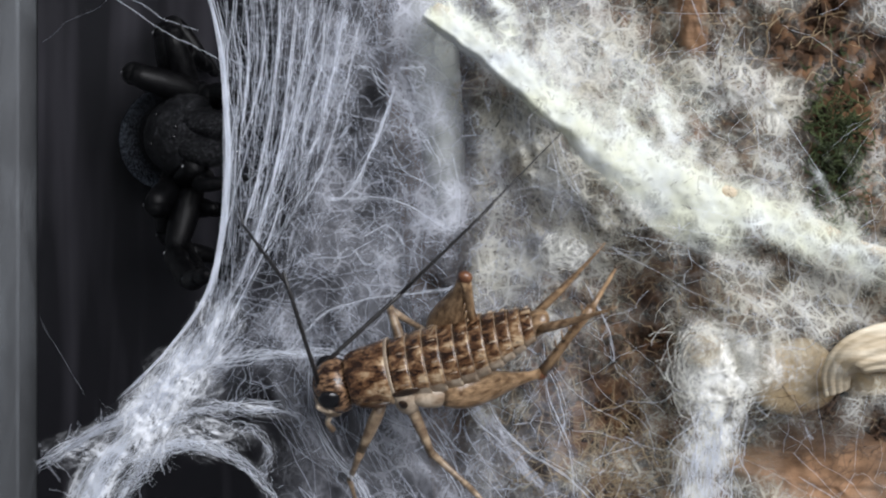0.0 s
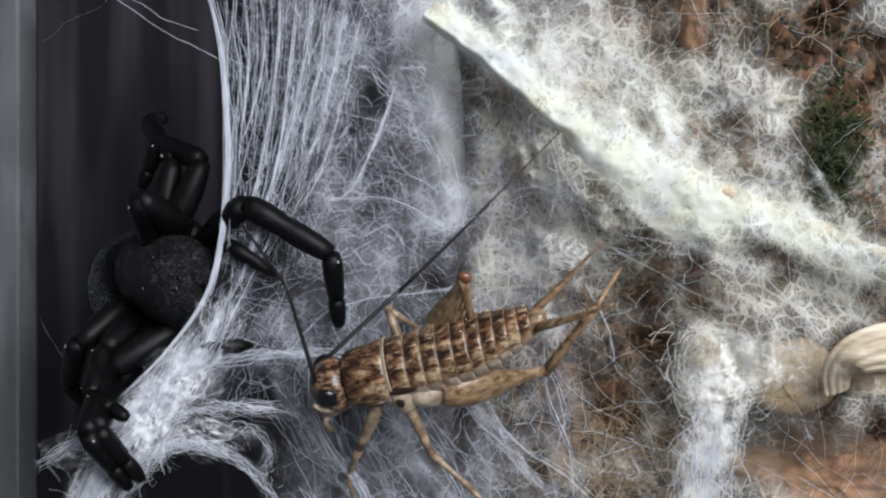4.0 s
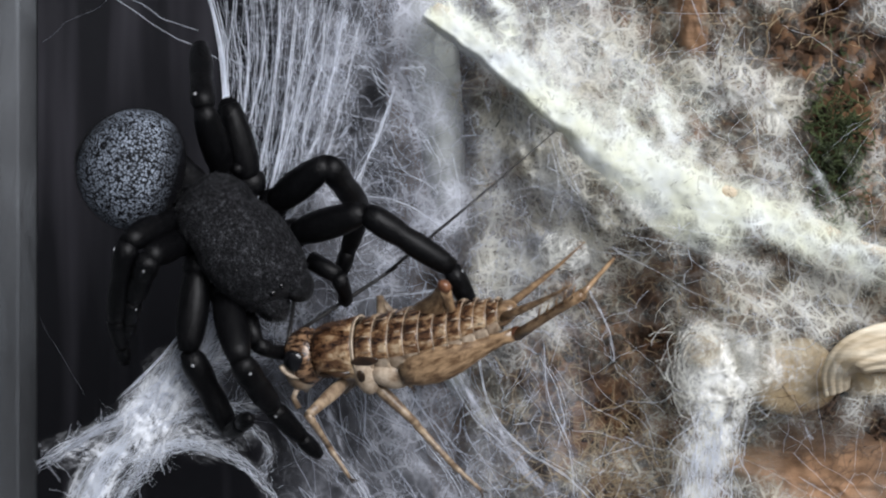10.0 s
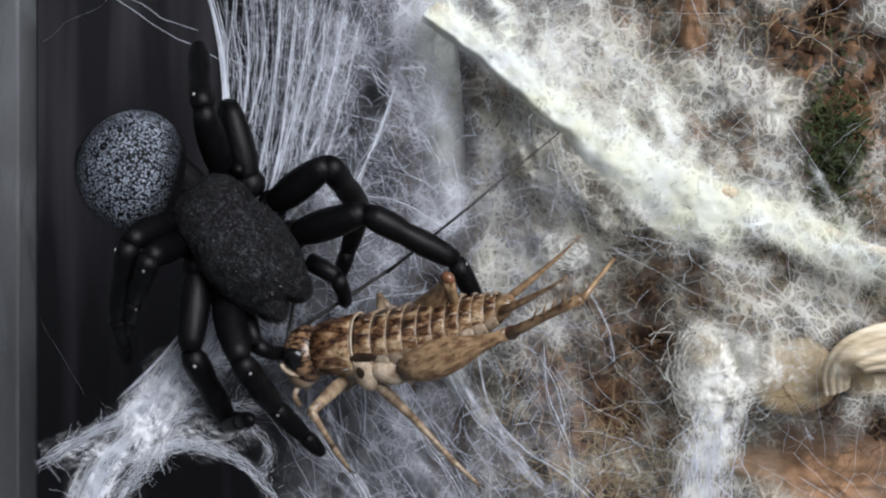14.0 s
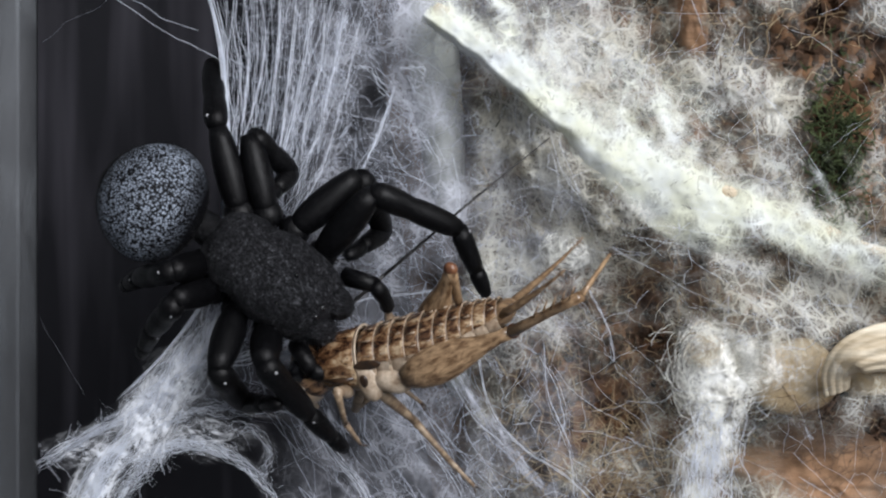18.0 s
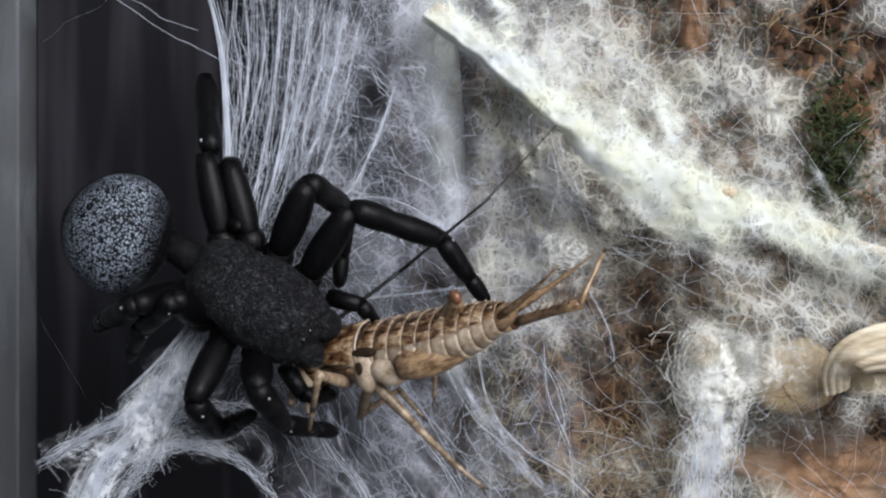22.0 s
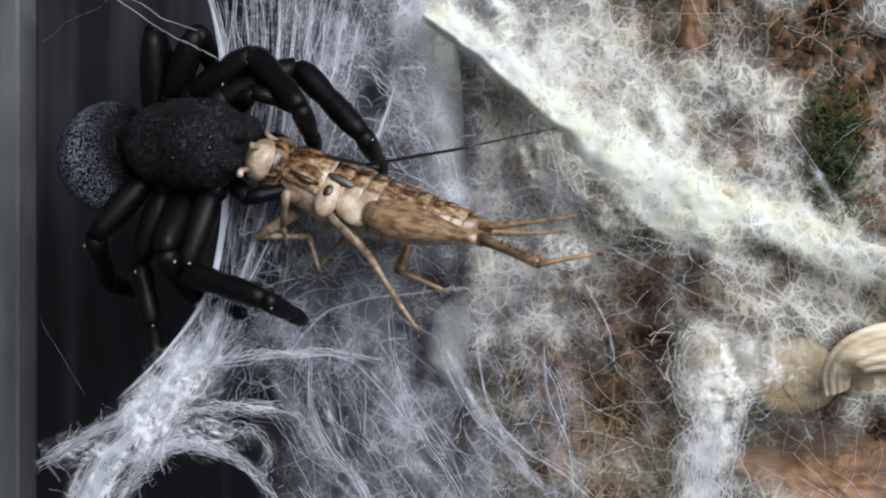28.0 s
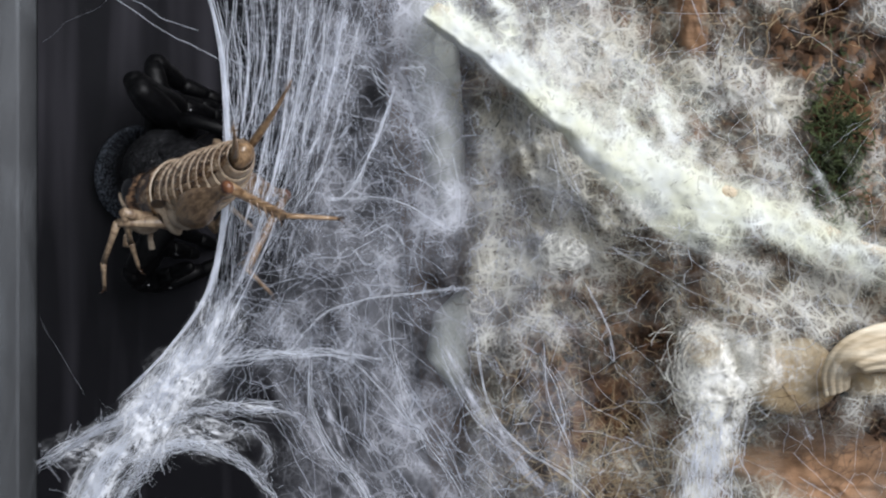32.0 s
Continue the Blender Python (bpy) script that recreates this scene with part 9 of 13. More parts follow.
    walk(S["r2_b"], [(0, pose(.00407, -.00639, .00288, 0, 35, 180)), (.25, pose(.00338, -.00765, .00259, 2, 36, -177)), (.5, pose(.00265, -.00828, .00259, 7, 33, -167)), (.75, pose(.00378, -.00699, .00277, 10, 23, -161)), (1, pose(.0046, -.00549, .00269, 13, 11, -150)), (1.25, pose(-.00044, -.00493, .0055, 25, -4, -34)), (1.5, pose(-.00269, -.00549, .00503, 24, -24, -29)), (1.75, pose(-.0031, -.00631, .00457, 26, -30, -35)), (2, pose(-.00344, -.00707, .00398, 29, -31, -40)), (2.75, pose(-.0035, -.00794, .00324, 30, -31, -42)), (3.25, pose(-.0032, -.0083, .00306, 29, -33, -40)), (3.5, pose(-.00272, -.00855, .00306, 28, -35, -38)), (3.75, pose(-.00152, -.00899, .00297, 25, -34, -33)), (4, pose(.00082, -.00931, .00235, 22, -33, -28)), (4.25, pose(.00296, -.00888, .00126, 21, -32, -26)), (4.5, pose(.00469, -.00724, .00093, 22, -20, -29)), (4.75, pose(.00523, -.0069, -.001, 19, -18, -20)), (5, pose(.00539, -.00622, -.00237, 17, -17, -12)), (5.25, pose(.0054, -.00552, -.00315, 16, -11, -8)), (5.5, pose(.00539, -.00555, -.00315, 16, -8, -7)), (6, pose(.00537, -.00562, -.00315, 16, -13, -6)), (6.5, pose(.0051, -.0068, -.00245, 14, -21, -2)), (6.75, pose(.00487, -.00734, -.00207, 14, -17, -1)), (7, pose(.00457, -.00784, -.00169, 14, 7, -5)), (7.25, pose(.00444, -.00803, -.00149, 13, 25, -10)), (8, pose(.00398, -.00855, -.00088, 11, 22, -15)), (11, pose(.00404, -.00844, -.00031, 11, 28, -16)), (14, pose(.00406, -.00815, .00071, 10, 36, -17)), (15, pose(.00388, -.00797, .00147, 9, 43, -19)), (15.75, pose(.00289, -.008, .00271, 7, 54, -22)), (16.5, pose(.00169, -.00778, .00374, 4, 62, -25)), (17, pose(.00082, -.00751, .00427, 3, 65, -26)), (18.5, pose(.00126, -.00817, .00358, -3, 65, -33)), (21, pose(.00002, -.00882, .00324, -5, 68, -35)), (22, pose(.00049, -.00888, .00307, -3, 68, -33)), (23, pose(.00096, -.00891, .00288, -24, 72, -55)), (23.5, pose(.0008, -.00951, .002, -26, 67, -57)), (24, pose(.0006, -.00996, .00104, -31, 53, -63)), (24.5, pose(.00006, -.01004, .00104, -31, 50, -63)), (25, pose(-.00039, -.00983, .00168, -34, 52, -67)), (25.5, pose(-.00033, -.01, .00126, -49, 44, -87)), (25.75, pose(-.0003, -.01007, .00104, -56, 55, -96)), (26, pose(-.00027, -.01014, .00082, -54, 50, -94)), (26.25, pose(.00002, -.0102, .00049, -46, 45, -83)), (26.5, pose(.0003, -.01024, .00015, -31, 41, -61)), (26.75, pose(.00099, -.01019, -.00054, -23, 33, -47)), (27, pose(.00121, -.01013, -.00054, -21, -30, -10)), (27.25, pose(.00153, -.00998, -.00008, -23, -29, -7)), (27.5, pose(.00109, -.01011, -.00008, -24, -20, -5)), (27.75, pose(.00119, -.00958, .00163, -28, 33, -36)), (28, pose(.00115, -.00862, .00315, -92, 57, -118)), (28.25, pose(.00106, -.00894, .00279, -82, 65, -106)), (28.5, pose(.0007, -.00876, .00316, -77, 65, -101)), (28.75, pose(.00012, -.00831, .00377, -73, 65, -97)), (29, pose(-.00028, -.00803, .00405, -71, 65, -94)), (29.25, pose(-.00041, -.00835, .00378, -70, 66, -93)), (29.5, pose(-.00053, -.00881, .0033, -69, 67, -92)), (29.75, pose(-.00089, -.00909, .00293, -49, 64, -70)), (30, pose(-.00135, -.00933, .00253, -24, 51, -41)), (30.25, pose(-.00158, -.00959, .002, -15, 35, -28)), (30.5, pose(-.00115, -.01005, .00104, -10, 20, -18)), (30.75, pose(-.0007, -.01036, -.00031, -15, 38, -27)), (31, pose(-.00026, -.01035, -.00169, -120, 55, -149)), (31.25, pose(-.00004, -.01025, -.00226, -136, 38, -170)), (31.5, pose(-.00076, -.01039, -.00059, -140, 37, -176)), (31.75, pose(-.00147, -.01002, .00104, -140, 36, -177)), (32, pose(-.00175, -.00972, .00168, -140, 34, -176))])
    walk(S["r2_c"], [(0, pose(-.00224, -.00639, -.00154, 0, 26, 8)), (.25, pose(-.00284, -.00797, -.00193, -6, 24, -6)), (.5, pose(-.00364, -.00973, -.0016, -10, 18, -18)), (.75, pose(-.00292, -.0093, -.00024, -11, 12, -19)), (1, pose(-.00194, -.00927, .00122, -11, -16, -3)), (1.25, pose(.00593, -.00923, .00604, -75, 26, -166)), (1.5, pose(.00347, -.0089, .00816, -65, 32, -145)), (1.75, pose(.00237, -.01013, .00842, 27, 17, -9)), (2, pose(.00162, -.01131, .00795, 30, 18, -1)), (2.5, pose(.00147, -.01202, .00747, 29, 12, -3)), (2.75, pose(.0014, -.01236, .00721, 29, 7, -6)), (3.25, pose(.00175, -.01246, .00726, 28, 0, -10)), (3.5, pose(.00225, -.01243, .00748, 28, -1, -11)), (3.75, pose(.00384, -.01247, .00728, 28, 12, -16)), (4, pose(.00652, -.01234, .00654, -19, 59, -85)), (4.25, pose(.00883, -.01174, .00534, -61, 66, -131)), (4.5, pose(.01102, -.01075, .00356, -61, 74, -131)), (4.75, pose(.01211, -.0094, .00138, -15, 80, -84)), (5, pose(.01259, -.00775, -.00012, 39, 79, -30)), (5.25, pose(.01288, -.00657, -.00168, 60, 70, -8)), (5.5, pose(.01296, -.00648, -.00208, 65, 67, -3)), (6, pose(.01283, -.00641, -.00142, 67, 71, 0)), (6.5, pose(.01228, -.00705, .00031, 70, 72, 3)), (6.75, pose(.01223, -.00747, .00018, 75, 69, 8)), (7, pose(.01219, -.00851, -.00263, 90, -47, 47)), (7.25, pose(.01131, -.00924, -.00474, 88, -63, 49)), (7.75, pose(.01104, -.01002, -.0041, 58, -67, 82)), (8, pose(.01088, -.01039, -.00377, 53, -66, 87)), (11, pose(.01058, -.01032, -.00393, 60, -67, 80)), (14, pose(.01002, -.00997, -.00382, 73, -67, 65)), (15, pose(.0092, -.00981, -.00378, 84, -66, 54)), (15.5, pose(.00784, -.00977, -.00361, 89, -63, 48)), (16, pose(.00641, -.00959, -.00335, 93, -60, 43)), (16.5, pose(.00497, -.00931, -.00306, 96, -58, 40)), (17, pose(.00375, -.00893, -.00271, 97, -56, 39)), (18.5, pose(.00398, -.00994, -.00339, 94, -59, 42)), (20.75, pose(.00254, -.01043, -.00384, 87, -59, 51)), (21, pose(.00238, -.01047, -.0039, 85, -57, 53)), (22, pose(.00291, -.01045, -.00407, 77, -55, 62)), (23, pose(.00233, -.01086, -.00444, 72, -71, 68)), (23.5, pose(.00244, -.01203, -.00509, 59, -64, 82)), (23.75, pose(.00259, -.01311, -.00514, 55, -58, 86)), (24, pose(.0027, -.01409, -.00511, 53, -51, 89)), (24.5, pose(.0023, -.01445, -.00486, 62, -56, 78)), (25, pose(.00146, -.01419, -.00438, 97, -72, 40)), (25.25, pose(.00072, -.01491, -.00429, 121, -73, 14)), (25.5, pose(-.00004, -.01553, -.00409, 144, -70, -10)), (25.75, pose(-.00076, -.01446, -.00527, 162, -63, -29)), (26, pose(-.00061, -.01507, -.00508, 135, -62, 1)), (26.25, pose(.00068, -.0156, -.00496, 103, -59, 38)), (26.5, pose(.00312, -.01532, -.00491, 77, -56, 68)), (26.75, pose(.0054, -.01491, -.00473, 71, -46, 76)), (27, pose(.00778, -.01129, .00331, 113, 78, 142)), (27.25, pose(.00821, -.0108, .00365, 92, 80, 121)), (27.5, pose(.0083, -.01074, .00255, 68, 81, 97)), (27.75, pose(.00641, -.01338, -.00256, 22, -28, 39)), (28, pose(-.00081, -.01232, -.0033, 39, -11, -8)), (28.25, pose(.00016, -.01207, -.00419, 39, -14, -7)), (28.5, pose(.00012, -.01191, -.00384, 39, 5, -7)), (28.75, pose(-.00024, -.01148, -.00324, -4, 86, -52)), (29, pose(-.00052, -.01122, -.00295, -128, 68, -177)), (29.25, pose(-.00059, -.01145, -.00326, -123, 62, -172)), (29.5, pose(-.00064, -.01181, -.00379, -118, 58, -166)), (29.75, pose(.00024, -.01221, -.00402, -111, 62, -158)), (30, pose(.0023, -.0125, -.00347, -97, 70, -143)), (30.25, pose(.00399, -.01256, -.00241, -86, 73, -131)), (30.5, pose(.00573, -.01229, -.00159, -119, 66, -166)), (30.75, pose(.0047, -.01312, -.00505, -133, 68, 179)), (31, pose(-.00404, -.01263, -.008, -149, 71, 162)), (31.25, pose(-.00601, -.01131, -.007, -170, 73, 140)), (31.5, pose(-.00689, -.01081, -.00523, 137, 75, 85)), (31.75, pose(-.00769, -.01034, -.00349, 113, 69, 60)), (32, pose(-.00812, -.01016, -.00262, 108, 67, 54))])
    walk(S["r3_a"], [(0, pose(-.003, -.0035, -.001, 0, 10, -81)), (0.25, pose(-.003, -.0035, -.001, 1, 11, -78)), (0.5, pose(-.003, -.0035, -.001, 1, 4, -75)), (1, pose(-.003, -.0035, -.001, 0, -37, -74)), (1.25, pose(-.003, -.0035, -.001, 2, -52, -76)), (1.5, pose(-.003, -.0035, -.001, 19, -62, -97)), (1.75, pose(-.003, -.0035, -.001, 42, -60, -122)), (2, pose(-.003, -.0035, -.001, 47, -55, -128)), (2.25, pose(-.003, -.0035, -.001, 44, -49, -124)), (2.5, pose(-.003, -.0035, -.001, 38, -47, -116)), (3.5, pose(-.003, -.0035, -.001, 4, -48, -71)), (4, pose(-.003, -.0035, -.001, -9, -46, -53)), (4.5, pose(-.003, -.0035, -.001, -22, -50, -36)), (4.75, pose(-.003, -.0035, -.001, -27, -54, -30)), (5, pose(-.003, -.0035, -.001, -25, -65, -32)), (6.25, pose(-.003, -.0035, -.001, 11, -76, -70)), (8, pose(-.003, -.0035, -.001, 33, -72, -92)), (11, pose(-.003, -.0035, -.001, 32, -72, -92)), (14, pose(-.003, -.0035, -.001, 33, -73, -93)), (15, pose(-.003, -.0035, -.001, 35, -71, -94)), (16.5, pose(-.003, -.0035, -.001, 46, -57, -107)), (17, pose(-.003, -.0035, -.001, 59, -59, -122)), (18.5, pose(-.003, -.0035, -.001, 68, -74, -131)), (20, pose(-.003, -.0035, -.001, 125, -69, 169)), (21, pose(-.003, -.0035, -.001, 128, -67, 166)), (22, pose(-.003, -.0035, -.001, 133, -72, 161)), (23, pose(-.003, -.0035, -.001, 128, -63, 166)), (24, pose(-.003, -.0035, -.001, 88, -74, -151)), (25.75, pose(-.003, -.0035, -.001, 64, -63, -126)), (26.5, pose(-.003, -.0035, -.001, 56, -52, -116)), (26.75, pose(-.003, -.0035, -.001, 50, -43, -108)), (27.25, pose(-.003, -.0035, -.001, 54, -29, -116)), (27.5, pose(-.003, -.0035, -.001, 55, -25, -118)), (28, pose(-.003, -.0035, -.001, 49, -14, -100)), (28.5, pose(-.003, -.0035, -.001, 47, -15, -91)), (29, pose(-.003, -.0035, -.001, 40, -47, -79)), (29.25, pose(-.003, -.0035, -.001, 39, -41, -77)), (29.5, pose(-.003, -.0035, -.001, 42, -33, -82)), (30, pose(-.003, -.0035, -.001, 64, -59, -112)), (30.25, pose(-.003, -.0035, -.001, 48, -46, -92)), (30.5, pose(-.003, -.0035, -.001, 38, -31, -76)), (30.75, pose(-.003, -.0035, -.001, 25, -13, -44)), (31, pose(-.003, -.0035, -.001, 24, 7, -22)), (31.25, pose(-.003, -.0035, -.001, 24, 3, -23)), (31.75, pose(-.003, -.0035, -.001, 25, -20, -29)), (32, pose(-.003, -.0035, -.001, 26, -26, -31))])
    walk(S["r3_b"], [(0, pose(-.00198, -.00973, -.00206, 0, 4, -18)), (0.25, pose(-.00167, -.00965, -.00218, 0, 3, -16)), (0.5, pose(-.00131, -.00966, -.0014, 0, 3, -16)), (0.75, pose(-.00142, -.00941, .00088, 0, 5, -17)), (1, pose(-.00155, -.00843, .00282, -0, 8, -17)), (1.25, pose(-.00201, -.00736, .00401, 0, 12, -17)), (1.5, pose(-.00336, -.00653, .00463, 0, 11, -17)), (1.75, pose(-.00468, -.0062, .00455, -0, 5, -18)), (2, pose(-.0053, -.0064, .00422, -0, -0, -19)), (2.25, pose(-.00533, -.00695, .00386, -0, -4, -20)), (2.5, pose(-.00493, -.00741, .00369, 0, -7, -23)), (2.75, pose(-.00417, -.00762, .00376, 1, -11, -26)), (3, pose(-.0032, -.00768, .00384, 2, -16, -30)), (3.25, pose(-.00231, -.00764, .00383, 3, -21, -35)), (3.5, pose(-.00163, -.00758, .00373, 5, -25, -38)), (3.75, pose(-.001, -.00743, .00364, 6, -26, -41)), (4, pose(-.00036, -.00705, .00362, 8, -23, -46)), (4.25, pose(.00012, -.0065, .00371, 9, -17, -50)), (4.5, pose(.00033, -.00589, .00391, 10, -7, -53)), (4.75, pose(.00027, -.00536, .00418, 10, 4, -54)), (5, pose(-.00074, -.00493, .00481, 10, 11, -51)), (5.25, pose(-.00111, -.00479, .00498, 11, 15, -47)), (5.5, pose(-.00145, -.00484, .00506, 12, 15, -44)), (5.75, pose(-.00181, -.00481, .00515, 12, 16, -42)), (6, pose(-.00219, -.00479, .00522, 12, 16, -42)), (6.25, pose(-.00247, -.00495, .00521, 12, 16, -43)), (6.5, pose(-.00267, -.00509, .00519, 12, 18, -44)), (6.75, pose(-.00279, -.00518, .00517, 10, 23, -48)), (7.25, pose(-.00287, -.00527, .00515, 4, 37, -60)), (7.75, pose(-.00302, -.00546, .00509, -1, 44, -68)), (8, pose(-.00306, -.0055, .00508, -1, 44, -69)), (10, pose(-.00305, -.00548, .00509, -1, 45, -69)), (13, pose(-.00307, -.00539, .00511, -1, 45, -69)), (14.5, pose(-.0031, -.00535, .00513, -1, 45, -69)), (15, pose(-.00315, -.00557, .00505, -3, 46, -71)), (15.5, pose(-.00332, -.00607, .00485, -7, 49, -77)), (16, pose(-.00362, -.00658, .00458, -12, 51, -84)), (16.5, pose(-.00399, -.00682, .00438, -18, 52, -90)), (17, pose(-.00475, -.0063, .00448, -22, 53, -95)), (17.5, pose(-.00453, -.00596, .00471, -23, 53, -97)), (18, pose(-.00422, -.00548, .00496, -26, 53, -100)), (18.5, pose(-.00418, -.00484, .00515, -28, 53, -104)), (19, pose(-.00452, -.00412, .00519, -31, 53, -107)), (19.5, pose(-.00497, -.00347, .00509, -33, 52, -110)), (20, pose(-.00528, -.00307, .00496, -34, 52, -112)), (20.5, pose(-.00541, -.00288, .0049, -35, 50, -112)), (21, pose(-.00546, -.00288, .00487, -35, 46, -112)), (21.5, pose(-.00511, -.00284, .00501, -34, 43, -111)), (22, pose(-.00482, -.00286, .0051, -34, 45, -110)), (22.5, pose(-.00541, -.00288, .0049, -34, 48, -111)), (23, pose(-.00586, -.0028, .00468, -37, 50, -115)), (23.5, pose(-.00528, -.00339, .00498, -40, 51, -118)), (24, pose(-.00458, -.00437, .00514, -40, 52, -119)), (24.5, pose(-.00456, -.00487, .00505, -37, 53, -115)), (25, pose(-.0048, -.00524, .00489, -32, 52, -108)), (25.5, pose(-.00485, -.00556, .00477, -33, 49, -110)), (25.75, pose(-.00472, -.00586, .00469, -34, 47, -111)), (26, pose(-.00463, -.0062, .00457, -32, 46, -109)), (26.25, pose(-.00461, -.00658, .00437, -27, 44, -102)), (26.5, pose(-.00472, -.007, .00407, -21, 41, -93)), (26.75, pose(-.00444, -.00795, .00337, -14, 35, -81)), (27, pose(-.00498, -.00833, .0027, -8, 26, -70)), (27.25, pose(-.00547, -.00855, .00206, -6, 19, -64)), (27.5, pose(-.0057, -.00865, .00167, -6, 15, -65)), (27.75, pose(-.00499, -.00922, .00106, -7, 11, -70)), (28, pose(-.00411, -.00962, .0005, -8, 6, -76)), (28.25, pose(-.00378, -.00967, .00051, -8, 7, -76)), (28.5, pose(-.00312, -.00968, .00066, -9, 12, -78)), (28.75, pose(-.00268, -.009, .00226, -9, 32, -79)), (29, pose(-.00215, -.00779, .00367, -8, 45, -78)), (29.25, pose(-.0019, -.00822, .00318, -9, 45, -78)), (29.5, pose(-.00227, -.0088, .00251, -8, 42, -78)), (29.75, pose(-.00346, -.00786, .00366, -10, 43, -80)), (30, pose(-.00421, -.00652, .00451, -15, 42, -88)), (30.25, pose(-.00318, -.00793, .00361, -29, 52, -107)), (30.5, pose(-.00163, -.00884, .00226, -46, 51, -128)), (30.75, pose(.00152, -.00779, .00046, -70, 44, -161)), (31, pose(.00288, -.00591, -.00174, -74, 37, -166)), (31.25, pose(.00288, -.00599, -.00137, -75, 38, -169)), (31.5, pose(.00272, -.00623, -.00011, -77, 38, -172)), (31.75, pose(.00224, -.00642, .00123, -78, 38, -173)), (32, pose(.00191, -.00648, .00183, -78, 38, -173))])
